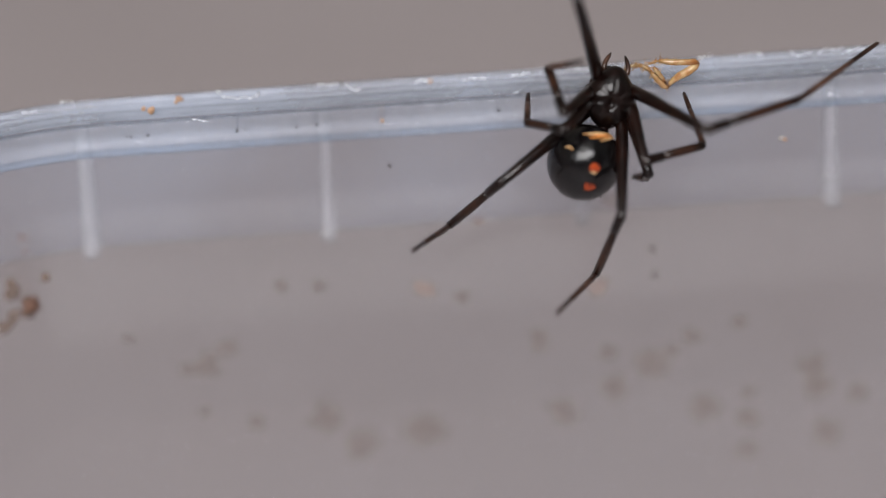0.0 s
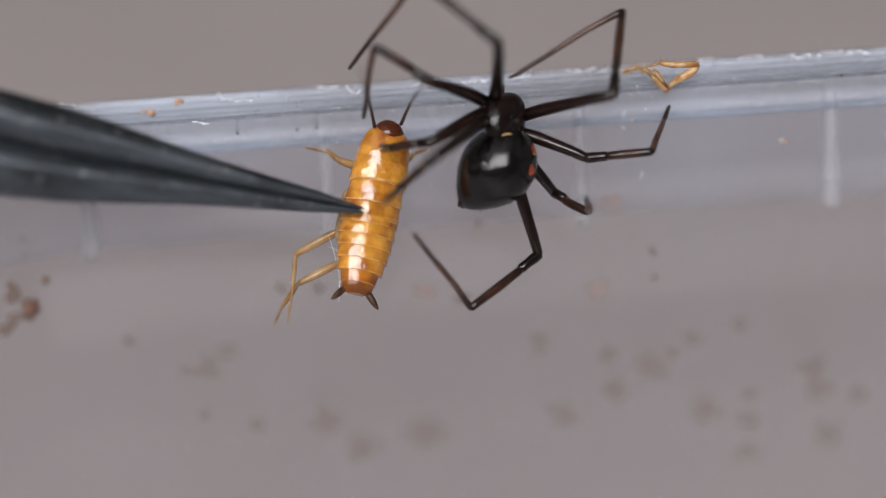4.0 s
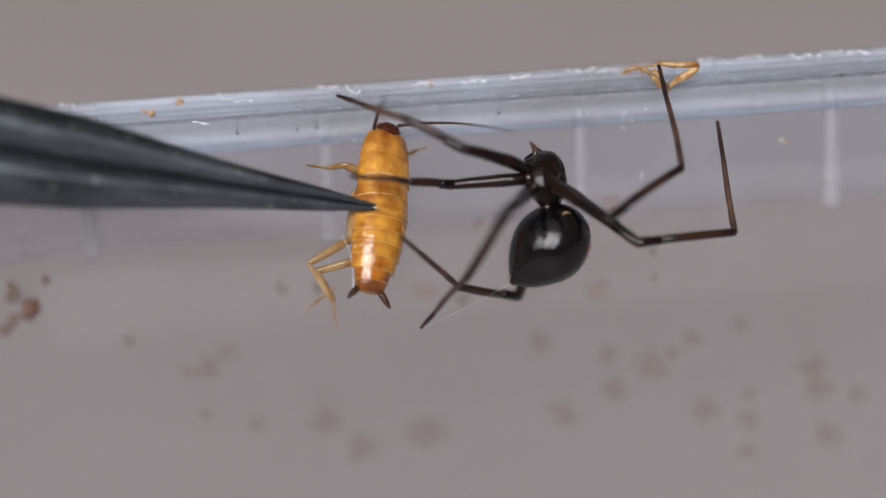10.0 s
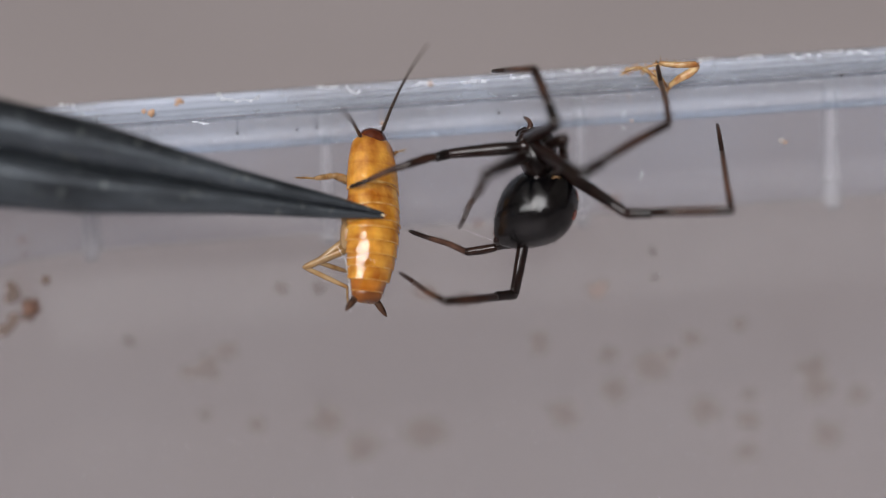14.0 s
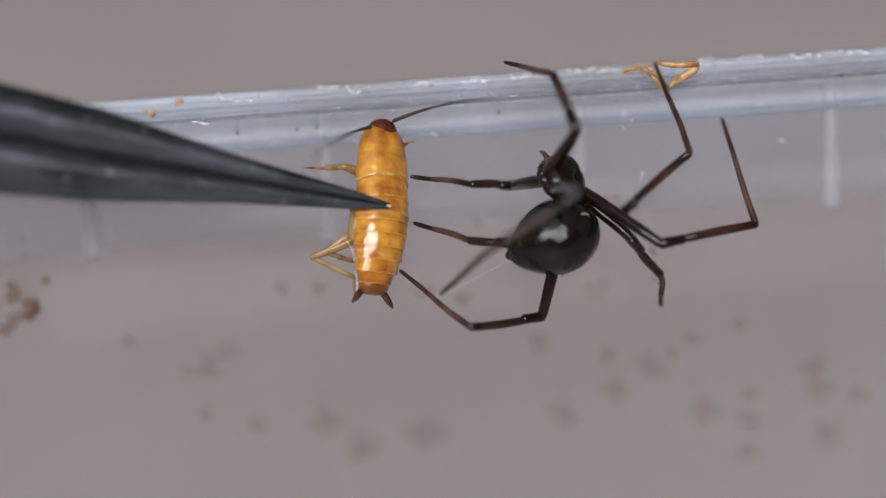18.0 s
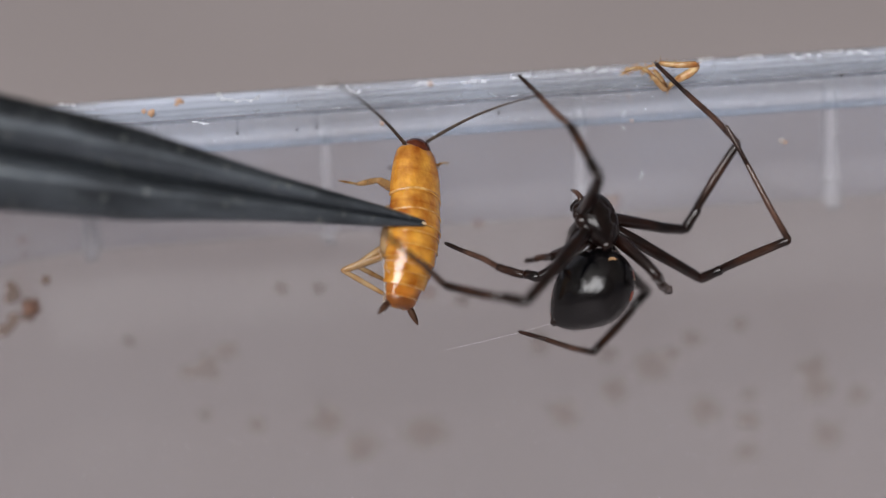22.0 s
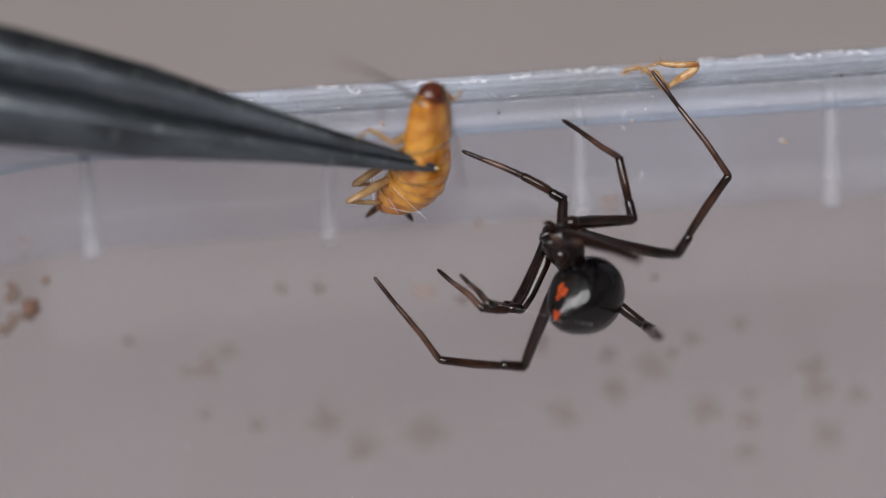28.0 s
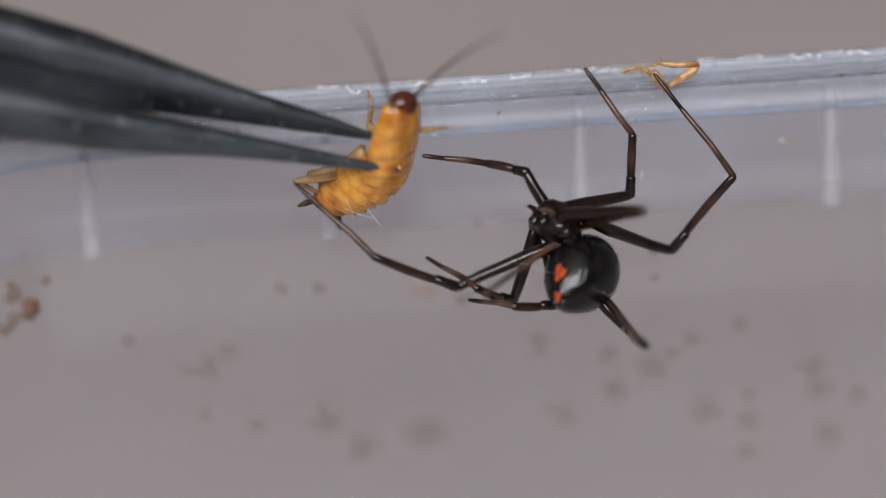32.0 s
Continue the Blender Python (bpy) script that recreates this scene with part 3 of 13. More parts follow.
bm = bmesh.new()
ellipsoid(bm, (0, 0, 0), (28 * U, 24 * U, 25 * U), 32, 22, head_cap)
rhead = part("head", bm, M_RHEAD, roach, "shiny chestnut-brown head")
BODY.append((rhead, 128))
for sx in (-1, 1):
    bm = bmesh.new()
    ellipsoid(bm, (sx * 22 * U, -3 * U, -3 * U), (7.5 * U, 10 * U, 12 * U), 16, 12)
    part("eye", bm, M_EYE, rhead, "dark compound eye")
plate("pronotum", 44, 138, 48, 29, 36, 21, M_ROACH, "glossy amber shield behind the head")
plate("thorax_plate", 4, 49, 48, 45, 38, 34, M_ROACH)
plate("thorax_plate", -25, 9, 49, 47, 39, 37, M_ROACH)
zs = [(-36, -10, 48, 48, 39, 38), (-58, -34, 48, 48, 39, 39), (-80, -56, 46, 48, 38, 39), (-102, -78, 43, 46, 35, 38), (-124, -100, 38, 43, 31, 35), (-144, -122, 29, 37, 25, 30)]
for z0, z1, w0, w1, d0, d1 in zs:
    plate("abdomen_ring", z0, z1, w0, w1, d0, d1, M_ROACH if z0 > -130 else M_ROACH2)
tail = plate("tail_plate", -161, -140, 6, 29, 5, 24, M_ROACHEDGE, "dark amber tail plate")
for sx in (-1, 1):
    bm = bmesh.new()
    e = Vector((sx * 44, -7, -30))
    o = Vector((sx * 16, 2, 3))
    tube(bm, [(o + (e - o) * f) * U for f in (0, 0.3, 0.6, 0.85, 1.0)], [4 * U, 6.3 * U, 6.0 * U, 3.8 * U, 1 * U])
    part("cercus", bm, M_CERC, tail, "dark pointed tail feeler")


def spines(bm, pts, rng, n, size):
    for k in range(n):
        f = rng.uniform(0.1, 0.95)
        a, b = Vector(pts[0]), Vector(pts[-1])
        p = a.lerp(b, f)
        o = Vector((rng.uniform(-1, 1), rng.uniform(-1, 1), rng.uniform(-1, 1))).normalized()
        tube(bm, [p, p + o * size], [0.8 * U, 0.2 * U], 4)


def roach_limb(name, length, r0, r1, n_spines, seed, material=None):
    bm = bmesh.new()
    L = length * U
    tube(bm, [(-0.04 * L, 0, 0), (0.02 * L, 0, 0), (0.3 * L, 0, 0), (0.7 * L, 0, 0), (0.97 * L, 0, 0), (1.03 * L, 0, 0)],
         [r0 * 0.45 * U, r0 * 0.75 * U, r0 * 0.92 * U, (r0 + r1) / 2 * U, r1 * U, r1 * 0.6 * U], 10, 0.8)
    spines(bm, [(0, 0, 0), (L, 0, 0)], random.Random(seed), n_spines, 8 * U)
    return part(name, bm, material or M_RLEG, roach, "pale translucent amber leg piece")


for host, cy, cr in ((5, 14, 30), (3, 16, 24)):
    bm = bmesh.new()
    ellipsoid(bm, (-44 * U, cy * U, 2 * U), (11 * U, 15 * U, cr * U), 18, 12, lambda p: Vector((p.x, p.y, p.z * (1 - 0.2 * p.x))))
    part("coxa", bm, M_RLEG, BODY[host][0], "pale translucent leg base")
RLEGS = {}
for key, lf, lt, ls in (("LH", 96, 86, 60), ("LM", 76, 78, 66), ("LF", 50, 52, 44), ("RF", 30, 28, 26)):
    k = 0.6 if key == "RF" else 1.0
    f = roach_limb("femur", lf, 10.5 * k, 7 * k, 3, 3)
    t = roach_limb("tibia", lt, 6.2 * k, 4.2 * k, 20, 7)
    s = roach_limb("tarsus", ls, 3 * k, 1.5 * k, 6, 9)
    RLEGS[key] = (f, t, s)


def antenna(name):
    """A thin ringed feeler along +x that bows a little."""
    bm = bmesh.new()
    n = 44
    L = 250 * U
    pts, rad = [], []
    for k in range(n + 1):
        f = k / n
        pts.append((f * L, 0, 10 * U * math.sin(math.pi * f)))
        rad.append((3.4 * (1 - f) + 1.0 * f) * U * (1.12 if k % 2 else 0.88))
    tube(bm, pts, rad, 7)
    return part(name, bm, M_ANT, roach, "long thin brown ringed feeler")


ANT = {"L": antenna("antenna"), "R": antenna("antenna")}

for host, a, b in ((roach, (-62, 20, -70), (-40, 14, -112)), (roach, (-44, 26, -60), (-20, -34, -104)), (roach, (-60, 20, -90), (-30, -30, -88)),
                   (tail, (-44, 14, 62), (-27, 2, -30)), (tail, (-36, 16, 50), (-30, 0, -20))):
    bm = bmesh.new()
    p, q = Vector(a) * U, Vector(b) * U
    tube(bm, [p, p.lerp(q, 0.5) + Vector((2, -3, -4)) * U, q], [0.25 * U] * 3, 5)
    part("silk_strand", bm, M_SILK, host, "fine white silk strand stuck to the legs")

# ---- a loose silk thread ----
bm = bmesh.new()
tube(bm, [(0, 0, 0), (60 * U, 1 * U, -3 * U), (130 * U, 0, -4 * U), (200 * U, 0, 0)], [0.12 * U, 0.12 * U, 0.11 * U, 0.1 * U], 5)
silk = tagged(part("silk_thread", bm, M_SILK), "fine white silk thread drawn out behind the spider", "silk thread")

# ---- the tweezers: +x from the tip back along the arms ----
tweezers = tagged(new("tweezers"), "dark steel fine-tipped tweezers gripping the roach nymph", "tweezers")


def prong(lower):
    """One arm, about 110 mm long: a fine tip that widens into a bevelled strip. y towards the viewer's side, z up."""
    bm = bmesh.new()
    if lower:
        prof = [(-0.02, 0.0), (0.14, 0.0), (0.30, -0.05), (0.42, -0.15), (0.485, -0.29), (0.48, -0.40), (0.45, -0.56), (0.40, -0.75), (0.35, -0.90), (0.27, -0.98), (0.05, -1.0), (-0.02, -0.8)]
    else:
        prof = [(-0.6, -0.5), (-0.10, -0.5), (-0.04, -0.04), (0.16, 0.04), (0.33, 0.16), (0.45, 0.34), (0.485, 0.50), (0.45, 0.67), (0.37, 0.83), (0.26, 0.94), (0.12, 1.0), (-0.6, 0.8)]
    loops = []
    for x, w, h in ((0, 7, 5), (8, 9.5, 7), (40, 16, 12), (90, 25, 20), (160, 36, 28), (260, 50, 40), (360, 64, 55), (520, 84, 80), (730, 100, 97), (1000, 106, 108), (1700, 108, 90), (2600, 105, 50), (2950, 100, 42)):
        loops.append([Vector((x * U, a * w * U, b * h * U)) for a, b in prof])
    rings(bm, loops)
    return part("arm", bm, M_STEEL, tweezers, "dark steel arm with a rounded edge")


ARM_LOW, ARM_UP = prong(True), prong(False)
# a tiny cream ellipsoid makes the pale dot where the arms end
bm = bmesh.new()
ellipsoid(bm, (1 * U, 1.5 * U, -0.5 * U), (4.6 * U, 2.6 * U, 2.7 * U), 14, 10, lambda p: Vector((p.x, p.y, p.z * (1.0 + 0.25 * p.x))))
part("wet_tip", bm, M_TIP_DOT, tweezers, "pale glossy dot on the tip")
bm = bmesh.new()
box(bm, 2900 * U, 3150 * U, -60 * U, 60 * U, -45 * U, 45 * U)
bmesh.ops.bevel(bm, geom=bm.edges[:], offset=12 * U, segments=2, affect="EDGES")
part("joint", bm, M_STEEL, tweezers, "dark steel joined end")

# ---- dirt and small marks on the tub ----
BROWN = ((-0.01758, 0.04391, 0.00093), (-0.01593, 0.04530, 0.00066), (-0.01799, 0.04021, 0.00039), (-0.00698, 0.03647, 0.00116), (0.02666, 0.03876, 0.00085), (0.02150, 0.03870, 0.00050), (0.00805, 0.03812, 0.00101), (0.01743, 0.04368, 0.00062), (-0.01902, 0.04379, 0.00050), (-0.00933, 0.03904, 0.00101), (-0.00212, 0.03766, 0.00124), (0.00645, 0.04427, 0.00074), (0.01474, 0.04167, 0.00109), (0.01598, 0.04264, 0.00050), (0.01830, 0.03763, 0.00105), (0.01174, 0.03995, 0.00085), (0.02623, 0.04044, 0.00093), (0.02734, 0.03490, 0.00101), (0.02149, 0.03657, 0.00085), (0.02089, 0.04455, 0.00050), (-0.00892, 0.04972, 0.00050), (-0.01151, 0.04988, 0.00043), (-0.02281, 0.04662, 0.00043), (0.01472, 0.05077, 0.00031), (0.01488, 0.04876, 0.00027), (-0.01442, 0.03898, 0.00066), (0.02128, 0.03395, 0.00074), (0.02956, 0.03806, 0.00070), (0.00119, 0.04813, 0.00050), (0.01129, 0.04278, 0.00058))
ORANGE = ((-0.00157, 0.04888, 0.00070), (0.01077, 0.04810, 0.00066), (0.01177, 0.05479, 0.00066), (0.00264, 0.05388, 0.00035), (-0.02916, 0.05503, 0.00031), (-0.02912, 0.05398, 0.00023))
SPECKS = ((-0.02096, 0.06210, 0.00016), (-0.01954, 0.06207, 0.00019), (-0.02066, 0.06203, 0.00016), (-0.01594, 0.06209, 0.00012), (-0.01345, 0.06195, 0.00019), (-0.01287, 0.06194, 0.00012), (-0.00939, 0.06193, 0.00016), (-0.00804, 0.06195, 0.00016), (-0.00352, 0.06191, 0.00023), (0.00445, 0.06209, 0.00019), (-0.00326, 0.05858, 0.00019), (-0.02749, 0.06180, 0.00016), (-0.02533, 0.06263, 0.00016), (0.00040, 0.06095, 0.00012), (0.02788, 0.06310, 0.00016), (0.01350, 0.06084, 0.00016), (0.01998, 0.06225, 0.00012), (-0.01804, 0.06229, 0.00012), (0.02378, 0.05856, 0.00023), (0.02406, 0.05845, 0.00019))
SCRATCHES = (
    ((-0.01477, 0.00262), (-0.01444, 0.00178), (-0.01409, 0.00117), (-0.01291, 0.00083), (-0.01206, 0.00078), (-0.01171, 0.00158)),
    ((-0.00589, 0.00219), (-0.00557, 0.00146), (-0.00526, 0.00096), (-0.00476, 0.00086)),
    ((-0.00792, 0.00226), (-0.00714, 0.00232), (-0.00624, 0.00192)),
    ((-0.00111, 0.00146), (-0.00060, 0.00180), (0.00025, 0.00174)),
    ((0.00550, 0.00169), (0.00629, 0.00187), (0.00688, 0.00208)),
    ((0.00941, 0.00202), (0.01038, 0.00194), (0.01119, 0.00234), (0.01159, 0.00158), (0.01235, 0.00222), (0.01297, 0.00141)),
    ((0.01843, 0.00246), (0.01903, 0.00256), (0.01955, 0.00292)),
    ((0.02132, 0.00221), (0.02220, 0.00283), (0.02309, 0.00230)),
    ((0.02479, 0.00241), (0.02508, 0.00189), (0.02530, 0.00139), (0.02582, 0.00208), (0.02623, 0.00223)),
    ((0.02662, 0.00180), (0.02754, 0.00254), (0.02781, 0.00190), (0.02858, 0.00244)),
    ((0.02865, 0.00184), (0.02963, 0.00187), (0.03028, 0.00128)),
    ((-0.02571, 0.00257), (-0.02514, 0.00268), (-0.02448, 0.00211)),
    ((-0.02800, 0.00097), (-0.02744, 0.00108), (-0.02689, 0.00129)),
    ((-0.01611, -0.00266), (-0.01554, -0.00266), (-0.01488, -0.00289)),
    ((0.00218, 0.00135), (0.00316, 0.00160), (0.00381, 0.00125)),
)
CLUMP = ((-0.03044, 0.05175, 0.00027), (-0.03029, 0.05120, 0.00035), (-0.03067, 0.05079, 0.00031), (-0.02933, 0.04984, 0.00047), (-0.02960, 0.04937, 0.00035), (-0.03050, 0.04926, 0.00031), (-0.02907, 0.05022, 0.00031), (-0.03082, 0.04874, 0.00027), (-0.03144, 0.04834, 0.00035), (-0.02954, 0.05034, 0.00023), (-0.02794, 0.05200, 0.00027))
RIMBITS = ((-0.01738, 0.00206, 0.06370, 0.00023), (-0.01915, 0.00025, 0.06370, 0.00023), (-0.01969, 0.00068, 0.06370, 0.00015), (-0.01757, 0.00155, 0.06370, 0.00011), (-0.00007, 0.00216, 0.06370, 0.00015))


def lump(bm, c, r, seed, flat=0.4):
    """A small uneven crumb."""
    q = bmesh.ops.create_icosphere(bm, subdivisions=3, radius=1)
    for v in q["verts"]:
        k = 1 + 0.55 * noise.noise(v.co * 1.9 + Vector((seed * 3.1, seed, 0))) + 0.25 * noise.noise(v.co * 4.3 + Vector((seed, 0, seed)))
        v.co = Vector((c[0] + v.co.x * r * k, c[1] + v.co.y * r * k * flat, c[2] + v.co.z * r * k))


def stain(name, group, x, z, r, material, label, seed):
    """A dried blotch: a low uneven dome on the wall's inner face."""
    bm = bmesh.new()
    n = 28
    loops = []
    for f, h in ((1.32, 2e-6), (1.0, 1.2e-5), (0.72, 2.4e-5), (0.42, 3.4e-5), (0.2, 4e-5)):
        lp = []
        for j in range(n):
            t = 2 * math.pi * j / n
            q = Vector((math.cos(t), math.sin(t), seed * 2.7))
            k = 1.0 + 0.55 * noise.noise(q * 1.3) + 0.25 * noise.noise(q * 3.1)
            lp.append(bm.verts.new((x + r * f * k * math.cos(t), -h, z + r * f * k * math.sin(t))))
        loops.append(lp)
    for a, b in zip(loops, loops[1:]):
        for j in range(n):
            bm.faces.new((a[j], a[(j + 1) % n], b[(j + 1) % n], b[j]))
    bm.faces.new(loops[-1])
    ob = part(name, bm, M_HALO)
    ob.data.materials.append(material)
    ob.data.materials.append(M_CORE if material is M_FILM else material)
    for f in ob.data.polygons:
        f.material_index = min(2, min(f.vertices) // n)
    tagged(ob, label, "dirt", group)


for k, (x, z, r) in enumerate(BROWN):
    stain("dropping", "droppings on the tub wall", x, z, r, M_FILM, "dull brown dried dropping on the clear tub wall", 11 + k)
for k, (x, z, r) in enumerate(ORANGE):
    stain("crumb", "crumbs on the tub wall", x, z, r, M_FILM2, "pale orange food crumb on the clear tub wall", 60 + k)
for k, (x, z, r) in enumerate(SPECKS):
    bm = bmesh.new()
    lump(bm, (x, -0.00008, z), r * 0.62, 90 + k, 0.5)
    tagged(part("speck", bm, M_PALE if k == 18 else M_DIRT2 if k in (8, 15, 19) else M_SPECK), "tiny dark speck on the clear tub wall", "dirt", "specks on the tub wall")
clump = tagged(new("debris_clump"), "brown and rusty clump of debris stuck on the tub", "dirt")
for k, (x, z, r) in enumerate(CLUMP):
    bm = bmesh.new()
    lump(bm, (x, -0.0003, z), r * 1.3, 130 + k, 0.7)
    part("lump", bm, M_RUST if k in (3, 6) else M_TAN, clump)
for k, (x, y, z, r) in enumerate(RIMBITS):
    bm = bmesh.new()
    lump(bm, (x, y, z), r, 150 + k, 0.7)
    tagged(part("crumb", bm, M_DIRT2), "tiny orange crumb on the plastic rim", "dirt", "crumbs on the rim")
for line in SCRATCHES:
    bm = bmesh.new()
    rng = random.Random(int(abs(line[0][0]) * 1e6))
    pts, rad = [], []
    for (x0, y0), (x1, y1) in zip(line, line[1:]):
        for k in range(5):
            f = k / 5
            pts.append((x0 + (x1 - x0) * f + rng.uniform(-1, 1) * 1.5 * U, y0 + (y1 - y0) * f + rng.uniform(-1, 1) * 8 * U, RIMZ + 0.00078 + rng.uniform(0, 2) * U))
            rad.append(rng.choice((0.3, 0.5, 0.9, 1.5)) * U)
    tube(bm, pts, rad, 5)
    part("burr", bm, M_SCRATCH, tub, "torn white plastic burr")

# ---- a cast-off leg lying on the rim ----
cast = tagged(new("cast_leg"), "dry amber cast insect leg lying on the plastic rim", "insect leg")


def cast_piece(name, pts, radii, seed, spiny=0):
    bm = bmesh.new()
    tube(bm, pts, [0.9 * r * U for r in radii], 9)
    rng = random.Random(seed)
    for k in range(len(pts) - 1):
        spines(bm, [pts[k], pts[k + 1]], rng, spiny // (len(pts) - 1), rng.uniform(8, 13) * U)
    part(name, bm, M_CAST, cast)


cast_piece("femur", [(0.01599, -0.00060, 0.06315), (0.01618, -0.00070, 0.06350), (0.01666, -0.00090, 0.06395), (0.01727, -0.00090, 0.06423), (0.01779, -0.00080, 0.06452), (0.01801, -0.00060, 0.06471)], [3, 5.5, 8, 9, 7.5, 5], 5, 5)
cast_piece("coxa", [(0.01801, -0.00060, 0.06463), (0.01775, -0.00080, 0.06488), (0.01709, -0.00090, 0.06493), (0.01645, -0.00090, 0.06497), (0.01586, -0.00070, 0.06499), (0.01542, -0.00060, 0.06510)], [5, 7, 6.5, 6.5, 6, 3.5], 6, 60)
cast_piece("tibia", [(0.01599, -0.00060, 0.06307), (0.01564, -0.00070, 0.06326), (0.01529, -0.00080, 0.06373), (0.01503, -0.00080, 0.06411), (0.01478, -0.00070, 0.06438)], [4.5, 6.5, 6.5, 5.5, 3.5], 4, 28)
cast_piece("tarsus", [(0.01588, -0.00060, 0.06340), (0.01554, -0.00100, 0.06399), (0.01519, -0.00110, 0.06449), (0.01499, -0.00090, 0.06472)], [2.5, 4, 4.5, 3], 3, 24)
cast_piece("tarsus", [(0.01502, -0.00060, 0.06412), (0.01466, -0.00080, 0.06455), (0.01432, -0.00080, 0.06481), (0.01385, -0.00060, 0.06486)], [3, 4.2, 3.6, 2], 9, 54)
cast_piece("foot", [(0.01423, -0.00060, 0.06487), (0.01364, -0.00080, 0.06490), (0.01322, -0.00070, 0.06470), (0.01292, -0.00060, 0.06448)], [2.2, 3, 2.8, 1.2], 8, 84)
cast_piece("claw", [(0.01542, -0.00060, 0.06506), (0.01510, -0.00070, 0.06500), (0.01476, -0.00060, 0.06487), (0.01430, -0.00060, 0.06474)], [2, 2.2, 2, 1.2], 7, 36)

# ---- faint nicks in the wall ----
NICKS = ((0.01295, 0.06159, 0.01290, 0.06117), (-0.00030, 0.06092, 0.00016, 0.06072), (0.02918, 0.06079, 0.02972, 0.06099), (0.02212, 0.06123, 0.02251, 0.06153), (0.01272, 0.06052, 0.01295, 0.06017), (0.00536, 0.06322, 0.00587, 0.06331), (0.01404, 0.05714, 0.01410, 0.05637))
for x0, z0, x1, z1 in NICKS:
    bm = bmesh.new()
    tube(bm, [(x0, -0.00006, z0), ((x0 + x1) / 2 + 2 * U, -0.00008, (z0 + z1) / 2), (x1, -0.00006, z1)], [0.15 * U, 0.4 * U, 0.15 * U], 5)
    part("nick", bm, M_SCRATCH, tub, "fine white nick in the plastic")


